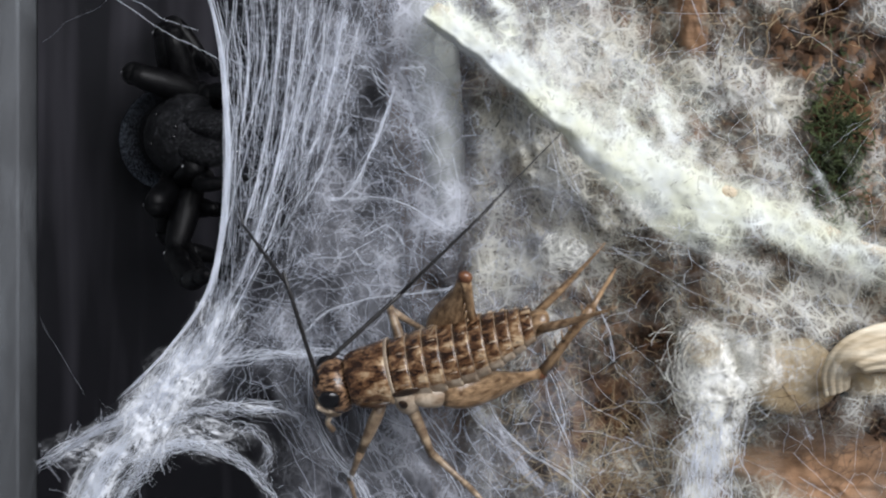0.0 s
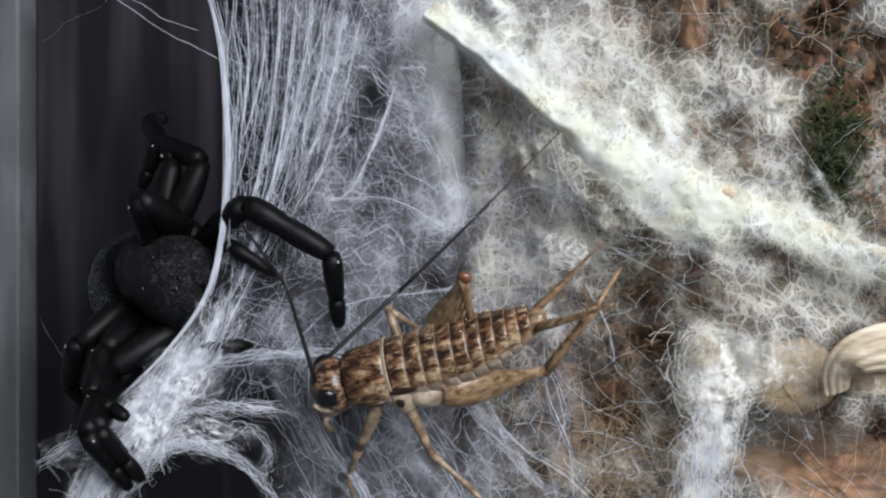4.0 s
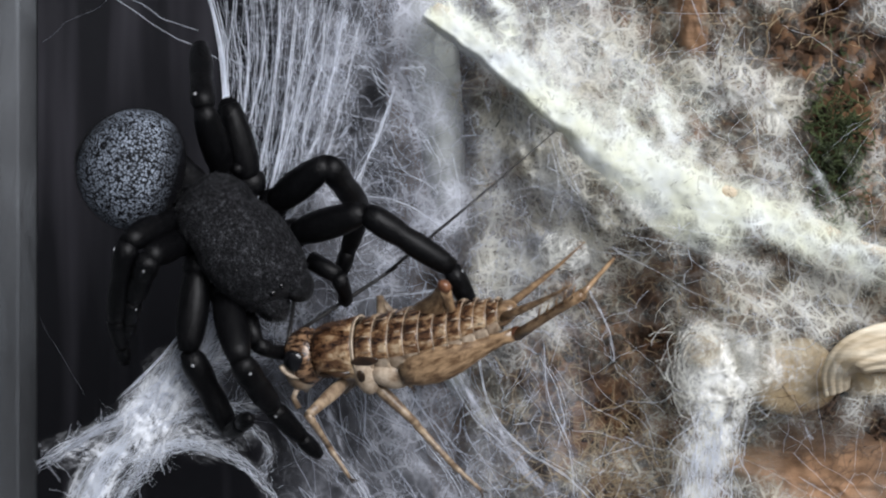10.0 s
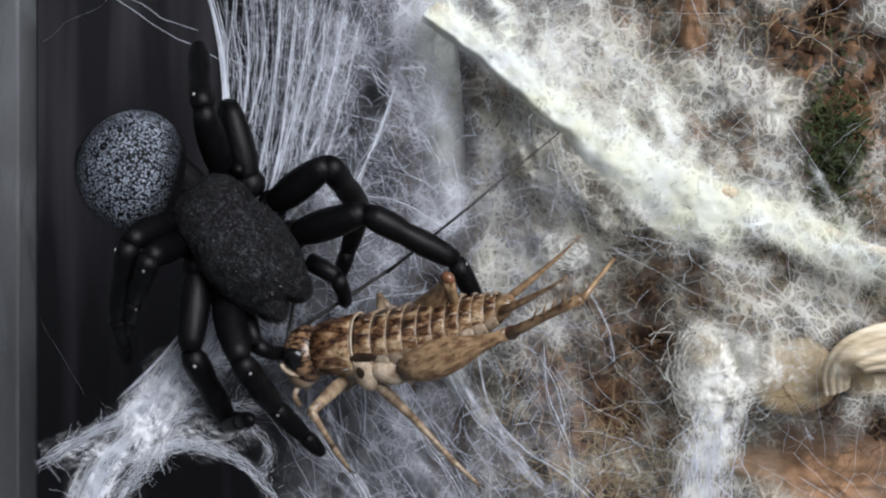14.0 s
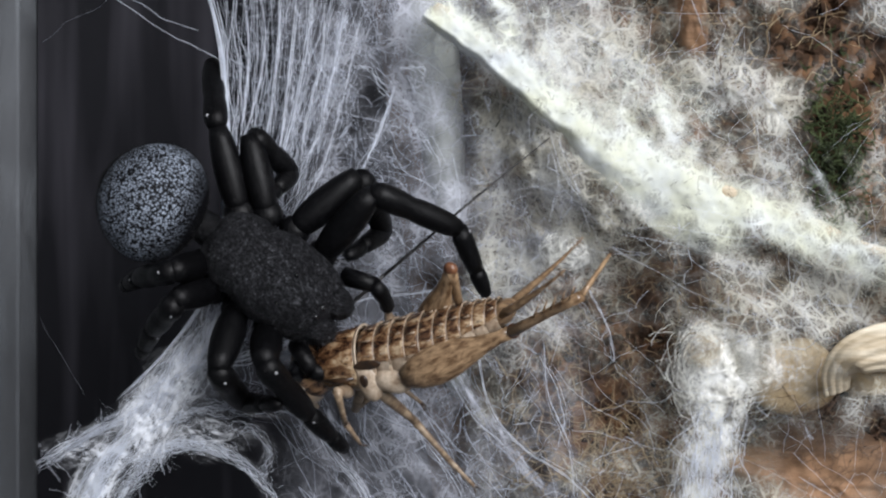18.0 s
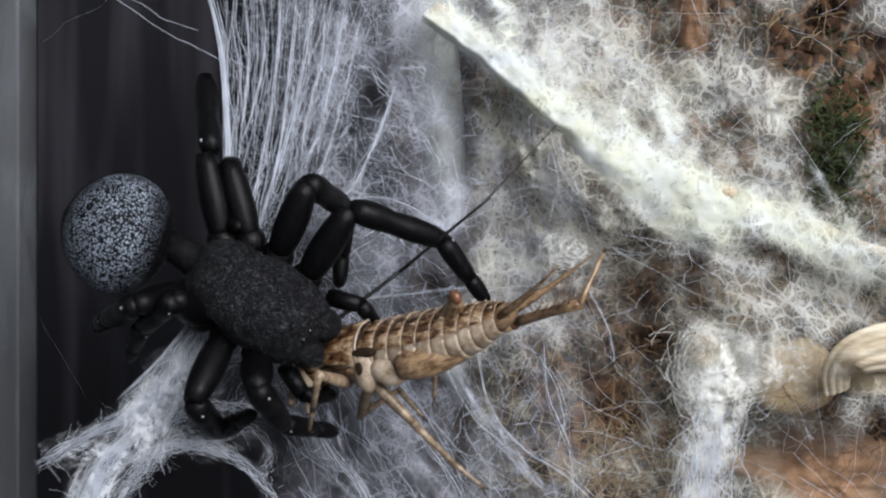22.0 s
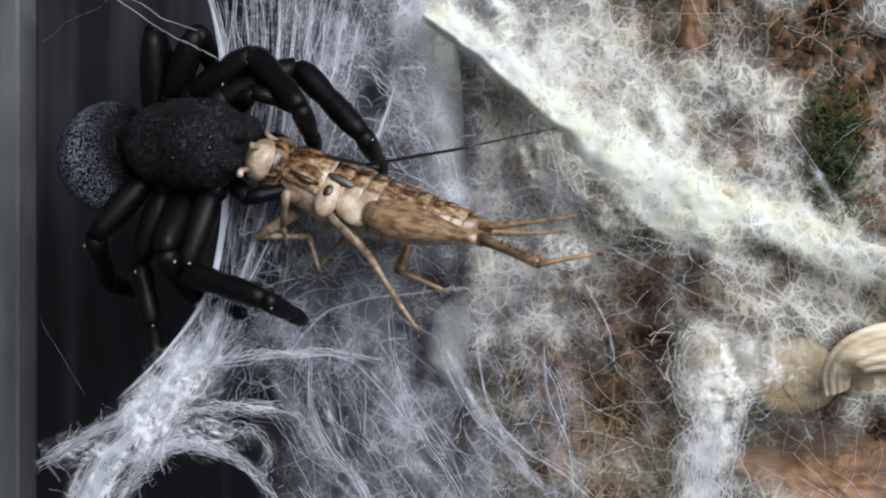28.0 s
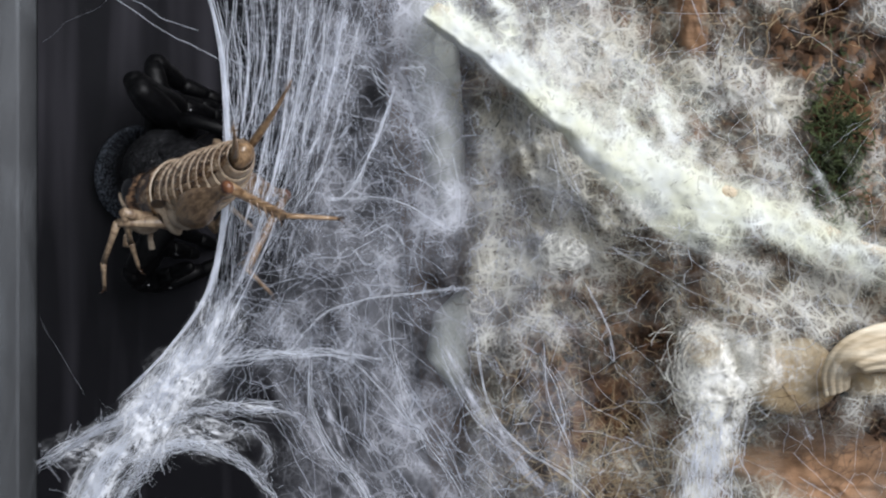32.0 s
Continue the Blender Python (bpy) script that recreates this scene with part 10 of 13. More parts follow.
    walk(S["r3_c"], [(0, pose(.00297, -.01129, -.0024, 0, -19, -1)), (0.25, pose(.00333, -.01106, -.00244, 0, -19, -2)), (0.5, pose(.00368, -.01111, -.00163, 1, -18, -3)), (0.75, pose(.00354, -.01091, .00045, 1, -15, -4)), (1, pose(.00337, -.00997, .00208, 1, -10, -4)), (1.25, pose(.00286, -.00883, .00292, 0, -10, -2)), (1.5, pose(.00151, -.00803, .00359, 0, -11, -0)), (1.75, pose(.00025, -.00777, .00407, -0, -13, 1)), (2, pose(-.00037, -.00806, .00424, -0, -15, 3)), (2.25, pose(-.00046, -.00875, .0042, -1, -17, 3)), (2.5, pose(-.00017, -.00939, .00436, -1, -17, 4)), (2.75, pose(.00042, -.00983, .00479, -1, -14, 3)), (3, pose(.00113, -.01017, .00528, -0, -9, 2)), (3.25, pose(.00169, -.0104, .00568, -0, -3, 1)), (3.5, pose(.00209, -.0105, .00591, -0, 3, -0)), (3.75, pose(.00251, -.01052, .00591, -0, 3, -1)), (4, pose(.00298, -.01048, .00566, -1, 11, -5)), (4.25, pose(.00331, -.01033, .0052, -20, 50, -40)), (4.5, pose(.00341, -.01004, .00454, -46, 59, -72)), (4.75, pose(.00333, -.00954, .00385, -51, 60, -76)), (5, pose(.00249, -.00888, .00382, -38, 53, -62)), (5.25, pose(.00235, -.00844, .00367, -32, 47, -53)), (5.5, pose(.00218, -.0083, .00368, -29, 44, -49)), (5.75, pose(.00188, -.00819, .00373, -28, 43, -47)), (6, pose(.00152, -.00813, .00377, -27, 42, -46)), (6.25, pose(.00121, -.00833, .00376, -27, 43, -46)), (6.5, pose(.00086, -.00855, .00359, -28, 45, -48)), (6.75, pose(.00039, -.00876, .00313, -32, 52, -53)), (7, pose(-.00021, -.00885, .00252, -33, 52, -55)), (7.25, pose(-.00081, -.00886, .00201, -34, 50, -56)), (7.5, pose(-.00129, -.0089, .00169, -35, 49, -57)), (7.75, pose(-.00161, -.00896, .00151, -35, 48, -58)), (8, pose(-.00173, -.00898, .00145, -36, 47, -58)), (10, pose(-.00173, -.00894, .00144, -36, 47, -58)), (13, pose(-.00175, -.00885, .00146, -36, 47, -58)), (14, pose(-.00177, -.00882, .00147, -36, 47, -58)), (14.5, pose(-.00179, -.00879, .00145, -36, 47, -58)), (15, pose(-.002, -.00898, .0013, -37, 49, -59)), (15.5, pose(-.00252, -.00942, .00096, -39, 52, -63)), (16, pose(-.00325, -.00985, .00055, -44, 55, -68)), (16.5, pose(-.00401, -.01001, .00027, -48, 58, -74)), (17, pose(-.00504, -.0094, .00032, -54, 59, -80)), (17.5, pose(-.00493, -.00905, .00054, -57, 57, -84)), (18, pose(-.00479, -.00854, .0008, -60, 53, -88)), (18.5, pose(-.00494, -.00787, .00099, -62, 48, -90)), (19, pose(-.00546, -.00712, .00105, -63, 43, -92)), (19.5, pose(-.00607, -.00646, .00098, -64, 40, -93)), (20, pose(-.00646, -.00607, .00088, -64, 38, -94)), (20.5, pose(-.00667, -.006, .00094, -64, 40, -93)), (21, pose(-.00683, -.00625, .00116, -63, 44, -92)), (21.5, pose(-.00648, -.00638, .00145, -61, 47, -89)), (22, pose(-.00612, -.00634, .00146, -60, 48, -87)), (22.5, pose(-.00667, -.00614, .00104, -58, 47, -85)), (23, pose(-.00729, -.00582, .0007, -56, 44, -82)), (23.5, pose(-.00681, -.00626, .00093, -55, 42, -80)), (24, pose(-.00615, -.00717, .00105, -56, 34, -81)), (24.5, pose(-.00591, -.00771, .00091, -60, 36, -90)), (25, pose(-.0058, -.0083, .0008, -69, 48, -103)), (25.5, pose(-.00601, -.0088, .00087, -66, 57, -98)), (25.75, pose(-.00601, -.00914, .00087, -68, 57, -102)), (26, pose(-.00578, -.00963, .00083, -68, 55, -101)), (26.25, pose(-.00539, -.01024, .00076, -52, 26, -78)), (26.5, pose(-.00492, -.01094, .00068, -48, -7, -51)), (26.75, pose(-.0038, -.01215, .00038, -50, -18, -38)), (27, pose(-.00339, -.01272, .00041, -50, -10, -38)), (27.25, pose(-.00335, -.01299, .00041, -50, -1, -43)), (27.5, pose(-.00354, -.0132, .00034, -50, -3, -44)), (27.75, pose(-.00321, -.01401, .00006, -49, -11, -52)), (28, pose(-.00284, -.01464, -.00007, -48, -17, -57)), (28.25, pose(-.00255, -.01468, -.00012, -49, -19, -52)), (28.5, pose(-.00207, -.01466, -.00039, -52, -22, -43)), (28.75, pose(-.00183, -.01333, -.00049, -61, -27, -24)), (28.875, pose(-.00161, -.01236, -.00025, -55, 13, -65)), (29, pose(-.00139, -.01139, -.00001, -84, 44, -120)), (29.25, pose(-.00114, -.01183, -.00048, -106, 45, -151)), (29.5, pose(-.00144, -.01256, -.00098, -111, 48, -158)), (29.75, pose(-.00279, -.0116, .00011, -69, 60, -108)), (30, pose(-.00407, -.01038, .00102, -40, 52, -73)), (30.25, pose(-.0041, -.01103, -.00046, -36, 52, -67)), (30.5, pose(-.00367, -.01143, -.00177, -41, 53, -74)), (30.75, pose(-.00203, -.00905, -.00313, -76, 58, -116)), (31, pose(-.00114, -.00688, -.00489, -111, 50, -159)), (31.25, pose(-.00113, -.00679, -.00459, -116, 49, -164)), (31.5, pose(-.00134, -.00683, -.00331, -118, 49, -168)), (31.75, pose(-.00181, -.00693, -.00199, -120, 49, -170)), (32, pose(-.00213, -.00699, -.00141, -120, 50, -170))])
    walk(S["r4_a"], [(0, pose(-.0048, -.0024, -.001, 0, -5, -65)), (.25, pose(-.0048, -.0024, -.001, -1, -5, -59)), (.5, pose(-.0048, -.0024, -.001, -1, -12, -55)), (.75, pose(-.0048, -.0024, -.001, 0, -31, -58)), (1, pose(-.0048, -.0024, -.001, -1, -46, -56)), (1.5, pose(-.0048, -.0024, -.001, -15, -62, -39)), (1.75, pose(-.0048, -.0024, -.001, -10, -67, -45)), (2, pose(-.0048, -.0024, -.001, 5, -68, -61)), (2.75, pose(-.0048, -.0024, -.001, 32, -50, -92)), (3.25, pose(-.0048, -.0024, -.001, 39, -42, -102)), (3.5, pose(-.0048, -.0024, -.001, 39, -40, -102)), (3.75, pose(-.0048, -.0024, -.001, 35, -40, -96)), (4.5, pose(-.0048, -.0024, -.001, 11, -44, -60)), (4.75, pose(-.0048, -.0024, -.001, 5, -46, -52)), (5, pose(-.0048, -.0024, -.001, 8, -54, -56)), (7, pose(-.0048, -.0024, -.001, 30, -60, -81)), (8.75, pose(-.0048, -.0024, -.001, 40, -57, -93)), (11.75, pose(-.0048, -.0024, -.001, 39, -58, -92)), (14.75, pose(-.0048, -.0024, -.001, 39, -62, -92)), (16.5, pose(-.0048, -.0024, -.001, 48, -76, -102)), (17, pose(-.0048, -.0024, -.001, 81, -79, -135)), (18, pose(-.0048, -.0024, -.001, 71, -77, -125)), (20, pose(-.0048, -.0024, -.001, 98, -57, -154)), (21, pose(-.0048, -.0024, -.001, 91, -54, -146)), (22, pose(-.0048, -.0024, -.001, 80, -61, -133)), (23, pose(-.0048, -.0024, -.001, 100, -70, -155)), (24, pose(-.0048, -.0024, -.001, 91, -49, -144)), (25, pose(-.0048, -.0024, -.001, 85, -51, -137)), (25.5, pose(-.0048, -.0024, -.001, 93, -48, -147)), (26.5, pose(-.0048, -.0024, -.001, 90, -25, -142)), (26.75, pose(-.0048, -.0024, -.001, 87, -22, -134)), (28, pose(-.0048, -.0024, -.001, 80, -29, -118)), (28.75, pose(-.0048, -.0024, -.001, 72, -38, -103)), (29, pose(-.0048, -.0024, -.001, 51, -40, -71)), (29.25, pose(-.0048, -.0024, -.001, 44, -35, -60)), (29.5, pose(-.0048, -.0024, -.001, 45, -28, -62)), (29.75, pose(-.0048, -.0024, -.001, 54, -30, -80)), (30, pose(-.0048, -.0024, -.001, 58, -32, -87)), (30.25, pose(-.0048, -.0024, -.001, 45, -22, -60)), (30.5, pose(-.0048, -.0024, -.001, 39, -6, -33)), (31, pose(-.0048, -.0024, -.001, 40, -4, -49)), (31.25, pose(-.0048, -.0024, -.001, 40, -7, -45)), (31.75, pose(-.0048, -.0024, -.001, 33, -23, -21)), (32, pose(-.0048, -.0024, -.001, 31, -27, -15))])
    walk(S["r4_b"], [(0, pose(-.0019, -.00863, -.0004, 0, 33, -169)), (.25, pose(-.00126, -.00829, -.0004, 0, 31, -169)), (.5, pose(-.00093, -.00793, .00043, 3, 28, -163)), (.75, pose(-.00167, -.00742, .00255, 6, 25, -157)), (1, pose(-.00212, -.00637, .00396, 7, 24, -153)), (1.25, pose(-.00217, -.00545, .0046, 7, 25, -153)), (1.5, pose(-.00228, -.00444, .00509, 7, 27, -153)), (1.75, pose(-.00289, -.00431, .00535, 8, 29, -152)), (2, pose(-.00355, -.00466, .0054, 8, 31, -151)), (2.25, pose(-.004, -.00545, .00514, 8, 32, -151)), (2.5, pose(-.00448, -.00618, .00477, 8, 30, -151)), (2.75, pose(-.00495, -.00683, .00429, 9, 27, -150)), (3.25, pose(-.00587, -.00742, .00362, 10, 19, -148)), (3.5, pose(-.0059, -.00757, .00344, 10, 19, -147)), (3.75, pose(-.00535, -.00766, .00344, 10, 22, -146)), (4, pose(-.00432, -.00746, .00367, 12, 30, -142)), (4.25, pose(-.0033, -.00714, .00379, 16, 38, -134)), (4.5, pose(-.00232, -.0067, .00379, 25, 46, -121)), (4.75, pose(-.00185, -.00618, .00396, 39, 52, -103)), (5, pose(-.00253, -.00576, .00458, 54, 53, -84)), (5.25, pose(-.00276, -.00578, .00466, 65, 53, -70)), (6.25, pose(-.00367, -.0058, .0049, 75, 48, -57)), (6.75, pose(-.00414, -.00579, .00498, 75, 45, -57)), (8.5, pose(-.005, -.00615, .00479, 77, 39, -55)), (11.5, pose(-.00493, -.00605, .00485, 76, 39, -56)), (14.5, pose(-.00492, -.00585, .00498, 75, 41, -57)), (15, pose(-.00496, -.00546, .00518, 73, 44, -60)), (16, pose(-.00506, -.00459, .00554, 49, 59, -91)), (16.5, pose(-.00515, -.00403, .0057, 29, 62, -114)), (17, pose(-.00573, -.00333, .00577, 16, 62, -128)), (18, pose(-.00569, -.00367, .00572, 11, 63, -134)), (19.25, pose(-.00729, -.00393, .00525, 9, 62, -136)), (20, pose(-.00818, -.00405, .00479, 8, 62, -137)), (21, pose(-.00816, -.00467, .00458, 13, 63, -132)), (22, pose(-.00708, -.00485, .00503, 19, 64, -125)), (23, pose(-.00694, -.0034, .00548, 4, 63, -142)), (23.5, pose(-.00776, -.00426, .00495, 5, 64, -141)), (24, pose(-.00846, -.00506, .00421, 6, 63, -140)), (25, pose(-.00798, -.00536, .00436, 3, 61, -143)), (25.5, pose(-.00867, -.00491, .00413, 2, 53, -144)), (26, pose(-.00929, -.00565, .00311, -11, 57, -160)), (26.5, pose(-.00973, -.00625, .00192, -27, 58, -179)), (26.75, pose(-.00924, -.007, .00158, -34, 59, 173)), (27.25, pose(-.00869, -.00736, .00182, -37, 57, 169)), (27.5, pose(-.00838, -.00751, .00195, -24, 56, -175)), (27.75, pose(-.00805, -.00765, .00209, -2, 50, -147)), (28, pose(-.00768, -.00773, .00229, 6, 45, -137)), (28.25, pose(-.00728, -.00774, .00259, 6, 46, -138)), (28.5, pose(-.00677, -.00771, .00294, 4, 48, -140)), (28.75, pose(-.00602, -.0077, .00325, 2, 49, -143)), (29, pose(-.00308, -.0074, .00344, -6, 43, -154)), (29.25, pose(-.00197, -.00729, .00296, -4, 40, -151)), (29.5, pose(-.00194, -.00778, .00224, -4, 38, -150)), (29.75, pose(-.00376, -.00828, .00245, -4, 40, -150)), (30, pose(-.00449, -.00824, .00266, -5, 39, -152)), (30.25, pose(-.0016, -.00794, .00158, -16, 42, -169)), (30.5, pose(.00096, -.00614, -.00028, -16, 38, -169)), (30.75, pose(.00039, -.00691, -.00039, -17, 36, -171)), (31, pose(-.00028, -.00759, -.00052, -18, 35, -172)), (31.25, pose(.00004, -.00724, -.00016, -19, 34, -174)), (31.5, pose(.00075, -.00607, .00083, -19, 34, -174)), (31.75, pose(.00113, -.00468, .0017, -18, 34, -173)), (32, pose(.00114, -.00399, .00213, -18, 35, -172))])
    walk(S["r4_c"], [(0, pose(-.00832, -.00988, -.00465, 0, 73, -160)), (.25, pose(-.00782, -.00957, -.00442, 0, 48, -160)), (.5, pose(-.00751, -.00994, -.00323, 0, 33, -160)), (.75, pose(-.00817, -.01018, -.00074, 3, 31, -154)), (1, pose(-.00847, -.00961, .00079, 4, 33, -153)), (1.25, pose(-.00847, -.00866, .00131, 2, 36, -156)), (1.5, pose(-.00847, -.00759, .00155, 1, 40, -158)), (1.75, pose(-.00892, -.00751, .00157, -1, 45, -160)), (2, pose(-.00939, -.0079, .00138, -2, 51, -162)), (2.25, pose(-.00979, -.00865, .00101, -2, 55, -162)), (2.75, pose(-.01097, -.01031, .00074, 5, 56, -154)), (3.25, pose(-.01212, -.01132, .00108, 11, 53, -146)), (3.5, pose(-.01208, -.01159, .0009, 13, 53, -144)), (3.75, pose(-.01135, -.0117, .00051, 15, 55, -141)), (4, pose(-.00965, -.01162, -.00023, 28, 59, -126)), (4.25, pose(-.00757, -.01156, -.00102, 91, 49, -52)), (4.5, pose(-.00511, -.01134, -.00182, 101, -29, -6)), (4.75, pose(-.00293, -.01086, -.00218, 104, -15, -12)), (5, pose(-.00204, -.01043, -.00165, 104, -7, -15)), (5.25, pose(-.00115, -.01019, -.00157, 104, 6, -18)), (5.5, pose(-.001, -.01019, -.0014, 103, 23, -24)), (5.75, pose(-.00086, -.01017, -.00122, 100, 34, -29)), (6, pose(-.00073, -.01014, -.00104, 100, 35, -29)), (6.75, pose(-.00111, -.0104, -.00054, 99, 36, -31)), (7, pose(-.00116, -.01051, -.00046, 93, 54, -39)), (7.5, pose(-.00125, -.01074, -.00031, 92, 56, -41)), (8.25, pose(-.0014, -.01107, -.00009, 92, 55, -41)), (8.5, pose(-.00153, -.01112, -.00012, 92, 55, -41)), (11.5, pose(-.00154, -.01107, -.00007, 92, 55, -41)), (14.25, pose(-.00158, -.01082, -.00005, 92, 55, -41)), (14.5, pose(-.00171, -.01078, -.00014, 91, 55, -42)), (14.75, pose(-.00187, -.01057, -.00014, 89, 57, -45)), (15, pose(-.00215, -.01032, -.00024, 86, 58, -48)), (15.5, pose(-.00358, -.00965, -.00079, 70, 64, -66)), (15.75, pose(-.00432, -.0092, -.001, 58, 66, -79)), (16.25, pose(-.00588, -.00803, -.00119, 32, 67, -108)), (16.5, pose(-.00664, -.00738, -.00119, 23, 66, -118)), (17, pose(-.00799, -.00622, -.00111, 9, 64, -133)), (18, pose(-.00815, -.00622, -.00123, 16, 69, -125)), (19.25, pose(-.00992, -.00648, -.00164, 57, 76, -83)), (20, pose(-.01086, -.00654, -.0021, 82, 75, -57)), (20.5, pose(-.0107, -.00692, -.00223, 75, 75, -64)), (21, pose(-.01053, -.0073, -.00237, 49, 75, -91)), (22, pose(-.00904, -.00765, -.00198, 17, 70, -124)), (23, pose(-.00973, -.00558, -.00147, 24, 69, -117)), (23.75, pose(-.01081, -.00688, -.00238, -35, 88, -176)), (24, pose(-.01117, -.00734, -.00274, -140, 84, 79)), (25, pose(-.011, -.00764, -.00246, 60, 80, -82)), (25.5, pose(-.01247, -.00767, -.0021, 58, 78, -84)), (26, pose(-.01328, -.0071, -.00343, 20, 82, -122)), (26.5, pose(-.01386, -.00632, -.0047, -42, 82, 175)), (26.75, pose(-.01323, -.00651, -.0051, -63, 80, 154)), (27.25, pose(-.01286, -.00655, -.00472, -87, 76, 130)), (27.5, pose(-.01269, -.00791, -.00454, -66, 78, 151)), (27.75, pose(-.01227, -.01033, -.00389, -26, 75, -168)), (28, pose(-.0117, -.01151, -.00322, -16, 69, -157)), (28.25, pose(-.0113, -.0114, -.003, -24, 64, -166)), (28.5, pose(-.0108, -.0111, -.00282, -31, 57, -174)), (28.75, pose(-.01011, -.01078, -.00264, -34, 50, -178)), (29, pose(-.00821, -.0099, -.00188, -25, 42, -165)), (29.25, pose(-.0072, -.01019, -.00206, -21, 38, -159)), (29.5, pose(-.00726, -.01085, -.00256, -18, 36, -154)), (29.75, pose(-.00894, -.01127, -.00256, -5, 42, -134)), (30, pose(-.00985, -.01109, -.00225, 11, 45, -111)), (30.25, pose(-.00729, -.00905, -.00363, -10, 49, -139)), (30.5, pose(-.00508, -.00731, -.00508, -36, 48, -173)), (30.75, pose(-.00585, -.0079, -.00498, -35, 45, -172)), (31, pose(-.00661, -.00848, -.00499, -29, 55, -164)), (31.25, pose(-.00639, -.00792, -.00452, -20, 62, -154)), (31.5, pose(-.00568, -.00675, -.00354, -18, 59, -151)), (31.75, pose(-.00529, -.00546, -.00267, -15, 58, -148)), (32, pose(-.00519, -.00488, -.00234, -13, 58, -145))])
    walk(C["body"], [(0, pose(-.00006, -.0086, .03329, 41, 7, -167)), (3, pose(-.00006, -.00861, .03329, 42, 7, -167)), (3.75, pose(-.00012, -.00859, .03332, 42, 7, -167)), (4.25, pose(-.00053, -.0084, .03347, 43, 8, -167)), (5, pose(-.00134, -.00803, .03371, 44, 10, -169)), (5.5, pose(-.00163, -.00787, .03377, 46, 10, -169)), (6.25, pose(-.00173, -.0078, .0338, 48, 10, -170)), (7.25, pose(-.00208, -.00758, .03415, 55, 13, -172)), (8, pose(-.00238, -.00741, .03455, 59, 16, -174)), (10, pose(-.00247, -.00729, .03471, 62, 17, -174)), (13, pose(-.00253, -.00698, .03483, 63, 18, -173)), (14.75, pose(-.00253, -.007, .03484, 63, 18, -173)), (16.5, pose(-.00232, -.00754, .03501, 70, 19, -171)), (19.5, pose(-.00202, -.00776, .03543, 71, 22, -171)), (20.25, pose(-.00193, -.00778, .0357, 72, 24, -172)), (21, pose(-.00197, -.0078, .03615, 78, 28, -173)), (22, pose(-.00203, -.00759, .0363, 85, 29, -174)), (22.25, pose(-.00187, -.00773, .03625, 85, 28, -175)), (22.5, pose(-.00156, -.00792, .03612, 84, 27, -176)), (22.75, pose(-.00109, -.00801, .03578, 83, 25, -178)), (23, pose(-.00068, -.00799, .03561, 82, 24, -179)), (23.5, pose(-.00035, -.00763, .03591, 78, 27, 180)), (24, pose(-.00008, -.00719, .03645, 73, 31, 178)), (24.25, pose(-.00012, -.00668, .03677, 74, 34, 176)), (24.75, pose(-.00039, -.00534, .03734, 78, 39, 170)), (25, pose(-.00057, -.00461, .03754, 80, 40, 167)), (25.25, pose(-.00104, -.00367, .03767, 83, 42, 165)), (25.5, pose(-.00163, -.00281, .03764, 86, 41, 164)), (25.75, pose(-.00211, -.00222, .03742, 88, 40, 162)), (26.25, pose(-.00309, -.00126, .03664, 91, 33, 160)), (26.5, pose(-.00358, -.00085, .0362, 92, 30, 160)), (27.25, pose(-.00534, .00002, .03484, 96, 19, 159)), (27.5, pose(-.00557, .00044, .0346, 97, 16, 158)), (27.75, pose(-.00546, .00169, .03418, 99, 12, 156)), (28, pose(-.00532, .00311, .03298, 101, 3, 155)), (28.25, pose(-.0065, .00394, .03274, 101, 2, 155)), (28.5, pose(-.00649, .00385, .03274, 101, 2, 155)), (28.75, pose(-.00689, .00364, .03274, 101, 2, 156)), (29, pose(-.0082, .00326, .03271, 101, 2, 161)), (29.25, pose(-.00869, .00287, .03266, 100, 1, 161)), (29.5, pose(-.00959, .00261, .03239, 99, 1, 162)), (29.75, pose(-.01089, .00282, .03213, 99, 0, 161)), (30, pose(-.01252, .00363, .03191, 98, 0, 159)), (30.25, pose(-.0147, .00437, .03137, 97, -2, 159)), (30.5, pose(-.01688, .00548, .03242, 96, 10, 170)), (30.75, pose(-.01815, .00535, .033, 93, 24, 175)), (31, pose(-.01896, .00517, .03237, 87, 32, 178)), (31.25, pose(-.01935, .00542, .03179, 80, 41, -178)), (31.5, pose(-.01946, .00539, .03118, 71, 47, -175)), (31.75, pose(-.0192, .00522, .03062, 64, 51, -173)), (32, pose(-.01897, .00496, .03034, 61, 53, -173))])
    walk(C["head"], [(0, pose(0, 0, 0, 0, 0, 0)), (3, pose(0, 0, 0, 0, 0, 0)), (6, pose(0, 0, 0, 0, 0, 0)), (9, pose(0, 0, 0, 0, 0, 0)), (12, pose(0, 0, 0, 0, 0, 0)), (15, pose(0, 0, 0, 0, 0, 0)), (18, pose(0, 0, 0, 0, 0, 0)), (19.75, pose(0, 0, 0, 2, 0, 0)), (21.5, pose(0, 0, 0, 18, 0, 0)), (23, pose(0, 0, 0, 45, 0, 0)), (23.75, pose(0, 0, 0, 60, 0, 0)), (26.5, pose(0, 0, 0, 69, 0, 0)), (28.75, pose(0, 0, 0, 68, 0, 0)), (30.75, pose(0, 0, 0, 58, 0, 0)), (31.75, pose(0, 0, 0, 41, 0, 0)), (32, pose(0, 0, 0, 40, 0, 0))])
